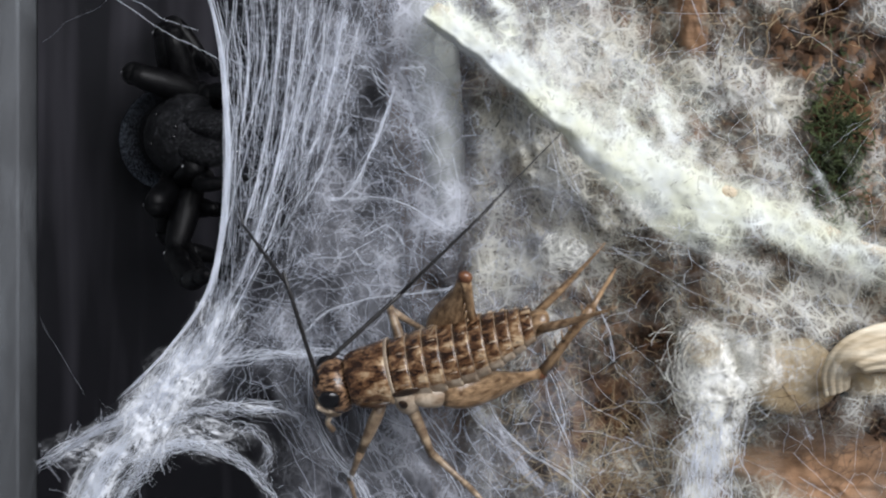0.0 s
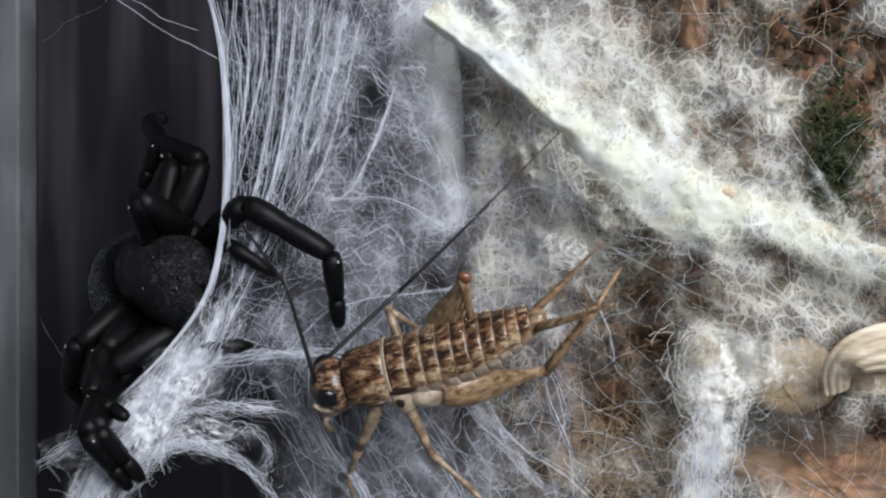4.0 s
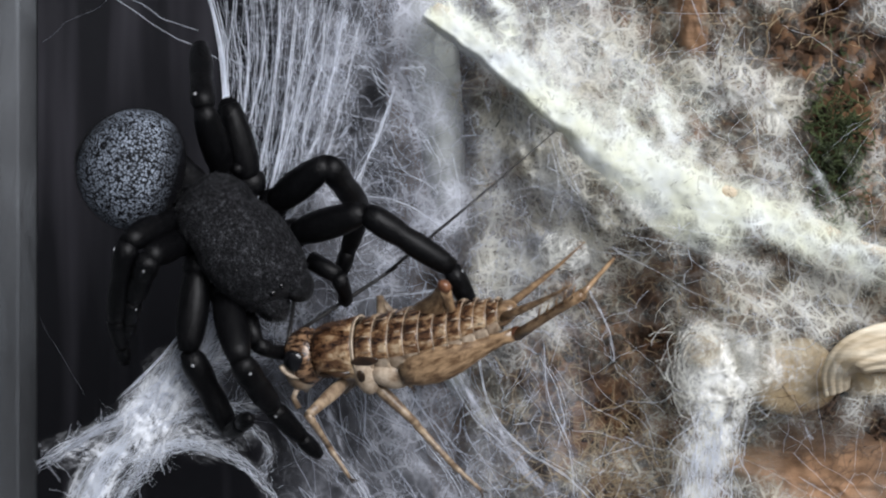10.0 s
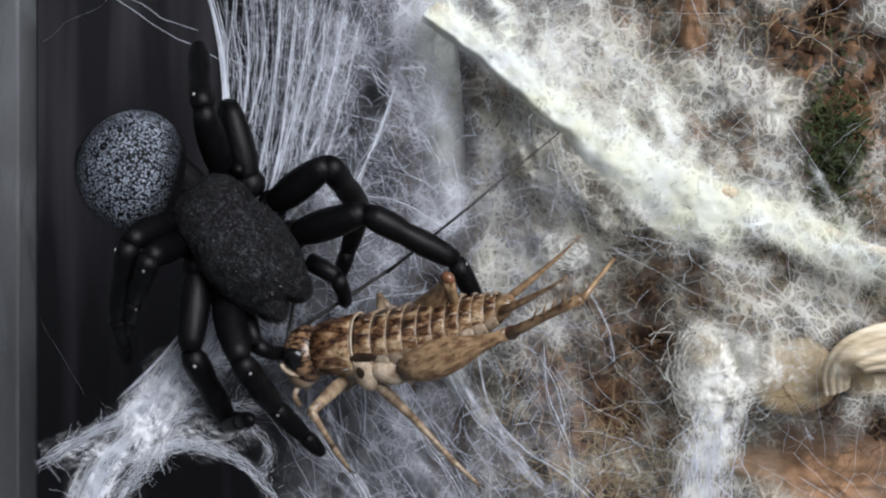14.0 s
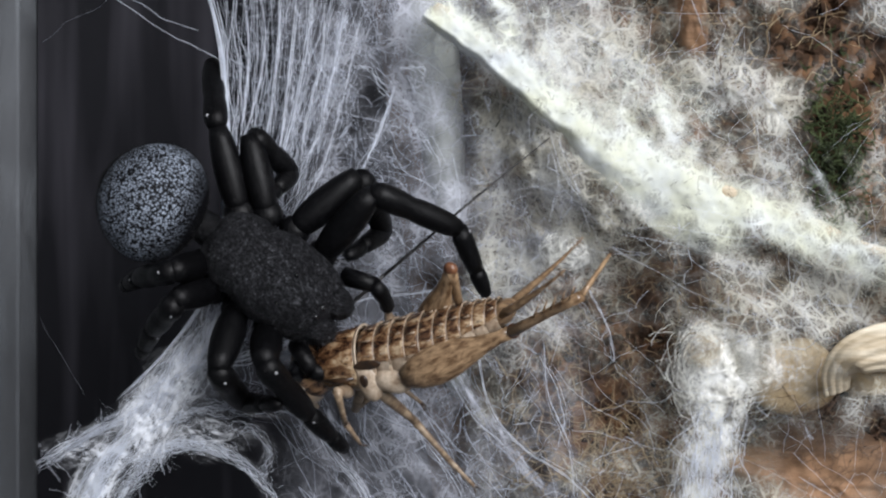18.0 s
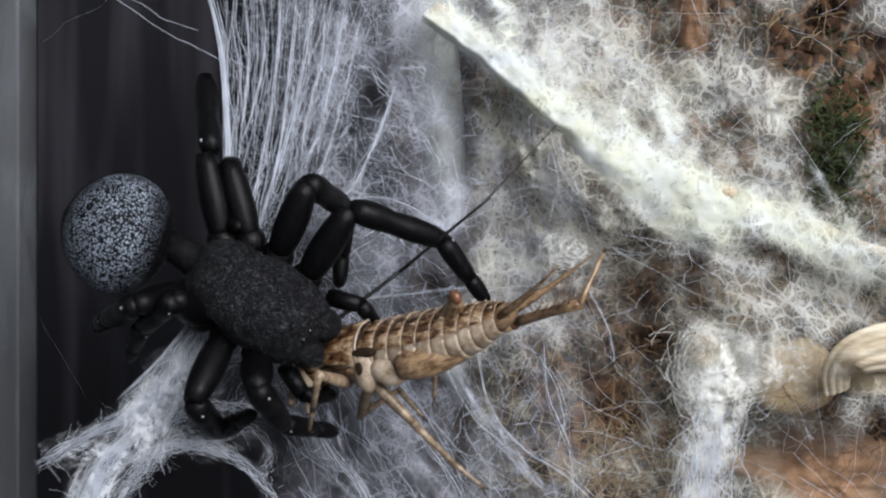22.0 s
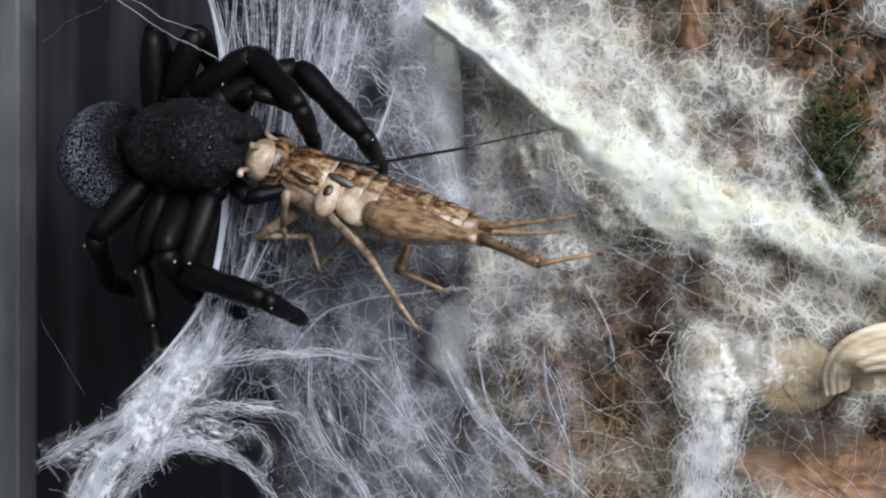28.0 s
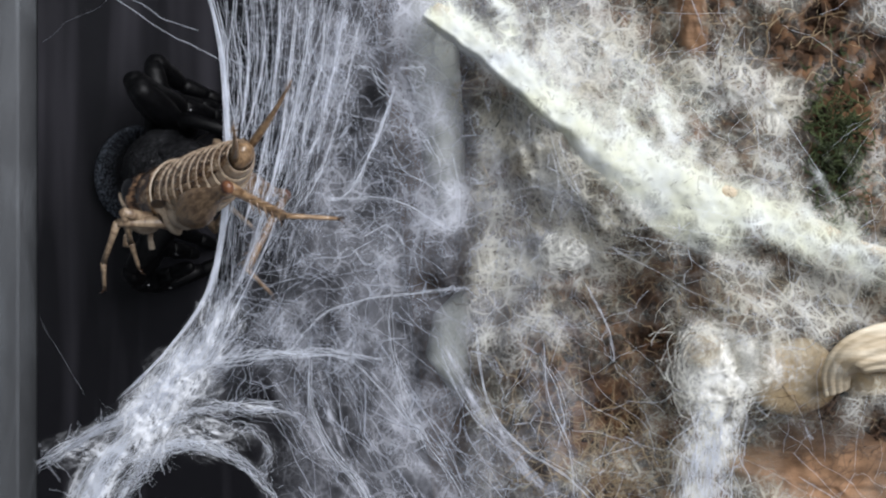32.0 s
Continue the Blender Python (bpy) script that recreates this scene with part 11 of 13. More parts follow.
    walk(C["hl_a"], [(0, pose(.00022, .00286, -.00101, 0, 31, -151)), (3, pose(.00022, .00286, -.00101, 0, 31, -151)), (3.75, pose(.00022, .00286, -.00101, 0, 29, -152)), (4.25, pose(.00022, .00286, -.00101, -4, 21, -161)), (5.25, pose(.00022, .00286, -.00101, -7, -11, 171)), (5.75, pose(.00022, .00286, -.00101, -5, -20, 163)), (6.25, pose(.00022, .00286, -.00101, -5, -21, 163)), (7.25, pose(.00022, .00286, -.00101, -8, -17, 174)), (8.5, pose(.00022, .00286, -.00101, -12, -10, -170)), (9.5, pose(.00022, .00286, -.00101, -12, -10, -168)), (12.5, pose(.00022, .00286, -.00101, -10, -13, -178)), (15.5, pose(.00022, .00286, -.00101, -10, -13, -178)), (18.5, pose(.00022, .00286, -.00101, -11, -13, -174)), (19.75, pose(.00022, .00286, -.00101, -12, -14, -170)), (21.5, pose(.00022, .00286, -.00101, -16, -14, -153)), (22.25, pose(.00022, .00286, -.00101, -16, -13, -152)), (23.75, pose(.00022, .00286, -.00101, -13, -10, -166)), (24, pose(.00022, .00286, -.00101, -13, -10, -167)), (24.25, pose(.00022, .00286, -.00101, -14, -9, -163)), (24.75, pose(.00022, .00286, -.00101, -17, -8, -145)), (25, pose(.00022, .00286, -.00101, -17, -7, -141)), (26, pose(.00022, .00286, -.00101, -16, -10, -146)), (27.5, pose(.00022, .00286, -.00101, -12, -14, -166)), (28, pose(.00022, .00286, -.00101, -7, -8, 165)), (28.5, pose(.00022, .00286, -.00101, -8, -9, 172)), (29, pose(.00022, .00286, -.00101, -9, -11, 179)), (30, pose(.00022, .00286, -.00101, -9, -12, 179)), (30.25, pose(.00022, .00286, -.00101, -10, -13, -174)), (30.5, pose(.00022, .00286, -.00101, -13, -14, -163)), (31.25, pose(.00022, .00286, -.00101, -14, -11, -160)), (31.75, pose(.00022, .00286, -.00101, -10, -12, -177)), (32, pose(.00022, .00286, -.00101, -9, -12, 178))])
    walk(C["hl_b"], [(0, pose(-.00683, -.00107, -.00584, 0, -44, -167)), (3, pose(-.00683, -.00113, -.00579, 0, -44, -167)), (3.5, pose(-.00683, -.00114, -.00578, 0, -44, -167)), (3.75, pose(-.007, -.00102, -.00563, 1, -44, -168)), (4, pose(-.00743, -.00067, -.00519, 1, -44, -169)), (4.25, pose(-.00805, -.00004, -.00441, 2, -44, -170)), (4.5, pose(-.00869, .00088, -.00327, 4, -44, -172)), (4.75, pose(-.00911, .00205, -.00184, 5, -44, -174)), (5, pose(-.00915, .00325, -.00037, 7, -44, -176)), (5.25, pose(-.00889, .00427, .00086, 8, -44, -178)), (5.5, pose(-.00852, .00499, .00173, 10, -44, 179)), (5.75, pose(-.00823, .00541, .00223, 11, -44, 178)), (6, pose(-.00813, .00553, .00238, 12, -43, 176)), (6.25, pose(-.00818, .00543, .00233, 13, -43, 175)), (6.5, pose(-.00829, .00519, .00224, 14, -43, 173)), (7, pose(-.00858, .00435, .00195, 16, -41, 170)), (7.75, pose(-.00889, .00262, .0013, 18, -38, 167)), (8.25, pose(-.00891, .00158, .00086, 19, -37, 165)), (8.5, pose(-.00888, .0012, .0007, 19, -36, 164)), (8.75, pose(-.00885, .00096, .00059, 20, -35, 164)), (9.25, pose(-.00884, .0009, .00055, 20, -34, 164)), (10.25, pose(-.0089, .00129, .00067, 20, -31, 164)), (12.25, pose(-.00895, .00252, .00105, 19, -28, 165)), (13, pose(-.00894, .00269, .00111, 19, -27, 165)), (16, pose(-.00892, .00246, .00115, 20, -24, 163)), (19, pose(-.00887, .00186, .00117, 21, -20, 161)), (19.5, pose(-.00883, .00152, .00118, 21, -19, 161)), (20.25, pose(-.00859, .00044, .00121, 21, -16, 160)), (21, pose(-.00818, -.00075, .00121, 21, -12, 160)), (21.5, pose(-.00792, -.00132, .00119, 21, -10, 159)), (22, pose(-.0078, -.00153, .00118, 21, -10, 159)), (22.25, pose(-.00786, -.00144, .00117, 21, -11, 159)), (22.5, pose(-.008, -.00119, .00113, 21, -13, 159)), (23.5, pose(-.00868, .00041, .00079, 21, -28, 160)), (23.75, pose(-.00877, .00068, .00069, 21, -30, 160)), (24, pose(-.00881, .00078, .0006, 21, -31, 160)), (24.25, pose(-.00866, .00014, .00051, 20, -31, 161)), (24.5, pose(-.00813, -.00124, .0004, 20, -31, 162)), (24.75, pose(-.00739, -.00252, .00027, 20, -31, 162)), (25, pose(-.007, -.00304, .00021, 20, -30, 162)), (25.25, pose(-.00704, -.003, .00023, 20, -30, 162)), (25.75, pose(-.00729, -.00263, .00042, 21, -26, 160)), (26.25, pose(-.00768, -.00196, .00069, 23, -20, 155)), (27, pose(-.00831, -.00051, .00108, 25, -8, 147)), (27.5, pose(-.00866, .00067, .0012, 25, -1, 142)), (27.75, pose(-.009, .00314, .00083, 25, 5, 135)), (28, pose(-.00877, .00527, .00035, 24, 8, 129)), (28.25, pose(-.00884, .00494, .0004, 25, 9, 132)), (28.75, pose(-.00901, .00345, .00068, 27, 10, 144)), (29, pose(-.00901, .00308, .00077, 27, 10, 147)), (30, pose(-.00898, .00301, .00092, 26, 9, 141)), (30.25, pose(-.00889, .00189, .0011, 27, 14, 143)), (30.5, pose(-.00852, .00023, .00125, 28, 21, 148)), (30.75, pose(-.00843, -.00012, .00118, 29, 21, 151)), (31, pose(-.00845, -.00024, .00089, 30, 17, 154)), (31.25, pose(-.00848, -.00023, .00077, 31, 16, 158)), (31.5, pose(-.00876, .00078, .00086, 40, 39, 176)), (31.75, pose(-.00896, .00233, .00097, 132, 57, -76)), (32, pose(-.00896, .00312, .00101, 147, 45, -56))])
    walk(C["hl_c"], [(0, pose(-.01212, -.00231, -.00066, 0, 5, -123)), (3, pose(-.01211, -.00232, -.0006, 0, 4, -123)), (3.5, pose(-.01212, -.00231, -.00058, 0, 4, -123)), (3.75, pose(-.01228, -.00216, -.00043, 0, 4, -124)), (4, pose(-.01273, -.00171, .00002, 0, 4, -124)), (4.25, pose(-.01337, -.00095, .0008, 0, 3, -125)), (4.5, pose(-.01403, .00014, .00195, 0, 3, -125)), (4.75, pose(-.01448, .00149, .00338, 0, 2, -126)), (5, pose(-.01454, .0029, .00484, 0, 2, -127)), (5.25, pose(-.01429, .00413, .00607, 0, 1, -128)), (5.5, pose(-.01393, .00504, .00693, 0, 0, -129)), (5.75, pose(-.01366, .00563, .00741, 0, 0, -129)), (6, pose(-.01357, .00591, .00754, 0, -1, -129)), (6.25, pose(-.01364, .00594, .00746, 0, -1, -129)), (6.5, pose(-.01377, .00584, .00733, 0, -2, -128)), (7, pose(-.01415, .00529, .00689, 0, -2, -126)), (7.75, pose(-.01461, .00397, .00596, -1, -4, -121)), (8.25, pose(-.01473, .00314, .00533, -1, -4, -118)), (8.5, pose(-.01475, .00284, .00507, -1, -5, -117)), (8.75, pose(-.01477, .00265, .00487, -1, -5, -117)), (9.25, pose(-.01485, .00261, .00471, -1, -6, -116)), (10.25, pose(-.01507, .00302, .00459, -1, -8, -117)), (12, pose(-.01535, .00414, .00454, -1, -11, -118)), (12.75, pose(-.01541, .00442, .00449, -1, -12, -119)), (15.75, pose(-.01551, .00443, .00417, -1, -16, -118)), (18.75, pose(-.01553, .00419, .0038, -2, -20, -115)), (19.25, pose(-.01554, .00406, .00369, -2, -21, -115)), (19.75, pose(-.01551, .0036, .00349, -1, -25, -115)), (20.75, pose(-.01518, .00216, .00292, 0, -39, -118)), (21.25, pose(-.01493, .00152, .00265, 1, -46, -120)), (21.75, pose(-.01475, .00115, .00248, 1, -50, -120)), (22, pose(-.01472, .00109, .00246, 1, -51, -119)), (22.25, pose(-.01475, .00118, .00256, 0, -50, -118)), (22.5, pose(-.01483, .00141, .00282, -3, -50, -115)), (23.25, pose(-.01496, .00243, .00397, -11, -44, -103)), (23.5, pose(-.01492, .00272, .00427, -14, -42, -99)), (23.75, pose(-.01488, .0029, .00444, -16, -40, -96)), (24, pose(-.01487, .00294, .00446, -18, -37, -93)), (24.25, pose(-.01474, .00224, .00437, -20, -35, -90)), (24.5, pose(-.01424, .00079, .00424, -22, -31, -86)), (24.75, pose(-.01354, -.00054, .00409, -23, -28, -84)), (25, pose(-.01317, -.00109, .00401, -23, -27, -83)), (25.25, pose(-.01323, -.00099, .00397, -23, -28, -83)), (25.5, pose(-.01338, -.00071, .00388, -22, -29, -85)), (25.75, pose(-.01359, -.00028, .00375, -20, -31, -89)), (26, pose(-.01383, .0003, .00355, -18, -33, -94)), (26.5, pose(-.01429, .00177, .00297, -10, -38, -107)), (27, pose(-.01457, .00348, .00217, 1, -41, -124)), (27.5, pose(-.0146, .00525, .00128, 13, -41, -142)), (27.75, pose(-.0143, .00842, .00022, 30, -40, -169)), (28, pose(-.01342, .01105, -.00076, 43, -34, 171)), (28.25, pose(-.01376, .01048, -.00078, 42, -31, 171)), (28.5, pose(-.01443, .00918, -.00071, 42, -28, 171)), (28.75, pose(-.01498, .00782, -.0006, 42, -27, 171)), (29, pose(-.01518, .00716, -.00051, 42, -26, 171)), (29.25, pose(-.01511, .00723, -.00045, 42, -28, 171)), (29.75, pose(-.01482, .00762, -.0003, 43, -36, 171)), (30, pose(-.01474, .00769, -.00023, 43, -38, 170)), (30.25, pose(-.01473, .00626, -.00068, 38, -33, 178)), (30.5, pose(-.01445, .00398, -.00142, 32, -22, -169)), (30.75, pose(-.01457, .00326, -.00148, 29, -11, -158)), (31, pose(-.01495, .00286, -.00125, 28, 3, -146)), (31.25, pose(-.01521, .00242, -.00124, 29, 13, -139)), (31.5, pose(-.01455, .00116, -.0039, 30, 23, -136)), (31.75, pose(-.00798, -.00164, -.00532, 32, 30, -133)), (32, pose(-.00602, -.00127, -.00431, 32, 33, -131))])
    walk(C["hr_a"], [(0, pose(.00022, -.00258, -.00101, 0, -64, 163)), (3, pose(.00022, -.00258, -.00101, 1, -64, 163)), (4.75, pose(.00022, -.00258, -.00101, 5, -60, 158)), (7.5, pose(.00022, -.00258, -.00101, 18, -50, 141)), (9.25, pose(.00022, -.00258, -.00101, 22, -47, 136)), (12.25, pose(.00022, -.00258, -.00101, 20, -45, 140)), (15.25, pose(.00022, -.00258, -.00101, 17, -47, 143)), (18.25, pose(.00022, -.00258, -.00101, 13, -50, 149)), (19.5, pose(.00022, -.00258, -.00101, 13, -48, 148)), (21.75, pose(.00022, -.00258, -.00101, 21, -32, 137)), (22.75, pose(.00022, -.00258, -.00101, 21, -34, 136)), (24, pose(.00022, -.00258, -.00101, 26, -42, 128)), (24.25, pose(.00022, -.00258, -.00101, -33, -37, -149)), (24.5, pose(.00022, -.00258, -.00101, -49, 6, -97)), (24.75, pose(.00022, -.00258, -.00101, -47, 4, -74)), (25, pose(.00022, -.00258, -.00101, -46, 1, -57)), (25.5, pose(.00022, -.00258, -.00101, -46, -2, -61)), (26.25, pose(.00022, -.00258, -.00101, -45, -6, -78)), (27, pose(.00022, -.00258, -.00101, -42, -10, -98)), (27.5, pose(.00022, -.00258, -.00101, -40, -13, -106)), (28, pose(.00022, -.00258, -.00101, -39, -21, -110)), (28.75, pose(.00022, -.00258, -.00101, -32, -21, -128)), (29.5, pose(.00022, -.00258, -.00101, -30, -20, -134)), (30, pose(.00022, -.00258, -.00101, -30, -17, -135)), (30.25, pose(.00022, -.00258, -.00101, -35, -17, -118)), (30.5, pose(.00022, -.00258, -.00101, -41, -14, -94)), (30.75, pose(.00022, -.00258, -.00101, -42, -9, -92)), (31.25, pose(.00022, -.00258, -.00101, -41, 11, -95)), (31.5, pose(.00022, -.00258, -.00101, -38, 21, -84)), (31.75, pose(.00022, -.00258, -.00101, -30, 31, -64)), (32, pose(.00022, -.00258, -.00101, -24, 33, -53))])
    walk(C["hr_b"], [(0, pose(-.00372, -.00139, .00745, 0, 83, 7)), (3, pose(-.00372, -.00134, .00745, -5, 83, 2)), (3.75, pose(-.00374, -.00129, .00743, -8, 83, -1)), (4.5, pose(-.004, -.00097, .00725, -22, 83, -15)), (5.75, pose(-.00449, -.00013, .00676, -49, 80, -42)), (7, pose(-.00451, .00078, .0064, -67, 73, -61)), (8.25, pose(-.00441, .00167, .00599, -76, 64, -70)), (9, pose(-.0044, .00188, .00587, -77, 62, -72)), (11.75, pose(-.00478, .00178, .00566, -77, 61, -71)), (13.75, pose(-.00493, .00161, .00566, -76, 61, -70)), (16.75, pose(-.00499, .00089, .00602, -73, 57, -67)), (18.75, pose(-.005, .00056, .00616, -72, 52, -65)), (19.25, pose(-.00503, .0006, .00612, -71, 50, -65)), (19.75, pose(-.00516, .00094, .00586, -71, 47, -64)), (20.75, pose(-.0055, .00207, .00484, -71, 36, -64)), (21.25, pose(-.0056, .00256, .00431, -71, 31, -64)), (21.75, pose(-.00564, .00284, .00397, -71, 28, -64)), (22, pose(-.00564, .00289, .00392, -71, 27, -64)), (22.5, pose(-.0055, .00286, .00411, -71, 29, -65)), (23.25, pose(-.00487, .00281, .00479, -72, 37, -65)), (24, pose(-.00403, .00291, .00535, -71, 43, -64)), (24.25, pose(-.00624, -.00649, .00459, -53, 34, -36)), (24.5, pose(-.00096, -.01186, -.00191, -44, 20, -16)), (24.75, pose(.0028, -.0116, -.00161, -52, 36, -34)), (25, pose(.00529, -.0105, -.00111, -73, 49, -63)), (25.25, pose(.00515, -.01059, -.00085, -79, 53, -71)), (25.5, pose(.00476, -.01081, -.00061, -85, 59, -79)), (25.75, pose(.00411, -.01112, -.00038, -96, 68, -91)), (26, pose(.00324, -.01145, -.00016, -134, 78, -130)), (26.25, pose(.0022, -.01171, .00005, 151, 74, 153)), (26.5, pose(.00106, -.01186, .00025, 129, 59, 130)), (26.75, pose(-.00004, -.01187, .00045, 123, 47, 122)), (27, pose(-.001, -.01176, .00065, 121, 39, 118)), (27.25, pose(-.00175, -.01158, .00087, 119, 35, 117)), (27.5, pose(-.00224, -.0114, .00113, 119, 33, 116)), (27.75, pose(-.0025, -.01113, .00181, 114, 38, 107)), (28, pose(-.0028, -.01082, .00237, 108, 42, 97)), (28.25, pose(-.00347, -.01052, .00243, 108, 43, 97)), (28.5, pose(-.00435, -.01003, .00246, 108, 44, 97)), (28.75, pose(-.00513, -.00951, .00243, 108, 44, 97)), (29, pose(-.00555, -.00918, .00239, 108, 45, 97)), (29.5, pose(-.0059, -.00898, .00216, 113, 40, 105)), (30, pose(-.0061, -.00896, .00176, 116, 36, 111)), (30.25, pose(-.00406, -.0105, .00169, 117, 40, 112)), (30.5, pose(-.00042, -.0117, .00121, 118, 45, 114)), (30.75, pose(-.00006, -.01187, .00041, 114, 44, 107)), (31, pose(-.00045, -.01196, -.00127, 99, 34, 84)), (31.25, pose(-.00055, -.01178, -.00281, 95, 26, 76)), (31.5, pose(.00118, -.01128, -.00444, 97, 23, 81)), (31.75, pose(.00379, -.00985, -.00579, 100, 22, 88)), (32, pose(.00493, -.00888, -.00617, 101, 21, 92))])
    walk(C["hr_c"], [(0, pose(-.00283, -.00128, 0, 0, 59, -152)), (3, pose(-.00283, -.00131, -.00001, 1, 58, -151)), (4, pose(-.00291, -.00129, -.00006, 3, 58, -149)), (5.75, pose(-.00353, -.001, -.00063, 19, 53, -129)), (6.75, pose(-.00351, -.00103, -.00078, 25, 49, -121)), (8.75, pose(-.00327, -.0015, -.00073, 33, 39, -110)), (10.75, pose(-.00345, -.00156, -.00084, 37, 39, -104)), (13, pose(-.00371, -.00174, -.00094, 40, 38, -99)), (14.5, pose(-.00366, -.00205, -.00078, 41, 37, -97)), (17.5, pose(-.00327, -.00321, -.00006, 43, 33, -94)), (19.25, pose(-.00299, -.00372, .00033, 44, 30, -91)), (20.25, pose(-.0029, -.0036, .00045, 46, 22, -88)), (21.75, pose(-.00277, -.00315, .00048, 47, 9, -84)), (22.5, pose(-.0027, -.00305, .00044, 47, 11, -82)), (23.25, pose(-.00236, -.00267, .00032, 48, 19, -80)), (24, pose(-.00163, -.00207, .00027, 48, 24, -79)), (24.25, pose(-.00123, -.01018, .00041, 47, 23, -81)), (24.5, pose(.00582, -.01378, -.0045, 46, 23, -82)), (24.75, pose(.00784, -.01496, -.00604, 48, 18, -78)), (25, pose(.00753, -.01486, -.0068, 49, 14, -74)), (25.25, pose(.00667, -.01489, -.00681, 49, 12, -75)), (25.5, pose(.00553, -.01465, -.00701, 49, 10, -76)), (25.75, pose(.00406, -.01397, -.00732, 48, 9, -79)), (26, pose(.00225, -.01264, -.00751, 48, 8, -82)), (26.25, pose(.00032, -.01077, -.00716, 47, 7, -85)), (26.5, pose(-.00139, -.00893, -.00621, 47, 6, -90)), (26.75, pose(-.00274, -.00756, -.00507, 46, 5, -95)), (27, pose(-.00376, -.00665, -.0041, 46, 3, -100)), (27.25, pose(-.0045, -.00607, -.00341, 46, 2, -106)), (27.5, pose(-.00499, -.00576, -.00298, 46, 1, -112)), (27.75, pose(-.00426, -.00546, -.00279, 46, -1, -146)), (28, pose(-.00352, -.00529, -.00266, 47, -2, -178)), (28.25, pose(-.00417, -.00507, -.00268, 47, -1, -172)), (28.5, pose(-.00505, -.00465, -.00273, 47, 2, -158)), (28.75, pose(-.00582, -.00418, -.00281, 47, 4, -145)), (29, pose(-.00625, -.00388, -.00287, 48, 5, -139)), (29.25, pose(-.00666, -.00367, -.00283, 47, 2, -145)), (29.75, pose(-.00796, -.00331, -.00259, 51, -14, -176)), (30, pose(-.00826, -.00329, -.00265, 53, -17, 177)), (30.25, pose(-.00622, -.00514, -.00309, 44, -16, -153)), (30.5, pose(-.00257, -.00683, -.00408, 37, -2, -106)), (30.75, pose(-.00165, -.00671, -.0048, 37, 9, -102)), (31, pose(.00022, -.00575, -.00544, 37, 21, -103)), (31.25, pose(.00105, -.00523, -.00611, 36, 32, -104)), (31.5, pose(.00224, -.00448, -.00743, 43, 46, -93)), (31.75, pose(.00402, -.00288, -.00855, 66, 58, -65)), (32, pose(.00474, -.00187, -.00883, 81, 60, -47))])
    walk(C["ml_a"], [(0, pose(.00336, .00168, -.0019, 0, 61, 104)), (3, pose(.00336, .00168, -.0019, 1, 62, 105)), (4, pose(.00336, .00168, -.0019, 2, 60, 107)), (5.75, pose(.00336, .00168, -.0019, 13, 43, 120)), (7, pose(.00336, .00168, -.0019, 20, 43, 132)), (8.75, pose(.00336, .00168, -.0019, 37, 47, 155)), (11.75, pose(.00336, .00168, -.0019, 46, 55, 168)), (14.25, pose(.00336, .00168, -.0019, 62, 61, -174)), (17.25, pose(.00336, .00168, -.0019, 101, 60, -130)), (19, pose(.00336, .00168, -.0019, 109, 58, -121)), (20.25, pose(.00336, .00168, -.0019, 97, 58, -135)), (22, pose(.00336, .00168, -.0019, 74, 53, -162)), (24, pose(.00336, .00168, -.0019, 65, 52, -174)), (24.5, pose(.00336, .00168, -.0019, 73, 52, -163)), (25, pose(.00336, .00168, -.0019, 81, 50, -153)), (25.75, pose(.00336, .00168, -.0019, 78, 45, -157)), (27.5, pose(.00336, .00168, -.0019, 71, 23, -171)), (28.25, pose(.00336, .00168, -.0019, 70, 21, -172)), (29.25, pose(.00336, .00168, -.0019, 70, 24, -172)), (30, pose(.00336, .00168, -.0019, 69, 20, -174)), (30.25, pose(.00336, .00168, -.0019, 57, 22, 150)), (30.5, pose(.00336, .00168, -.0019, 40, 8, 90)), (30.75, pose(.00336, .00168, -.0019, 40, 3, 91)), (31, pose(.00336, .00168, -.0019, 40, -2, 111)), (31.25, pose(.00336, .00168, -.0019, 39, -7, 120)), (31.5, pose(.00336, .00168, -.0019, 43, -19, 104)), (31.75, pose(.00336, .00168, -.0019, 56, -30, 73)), (32, pose(.00336, .00168, -.0019, 63, -31, 58))])
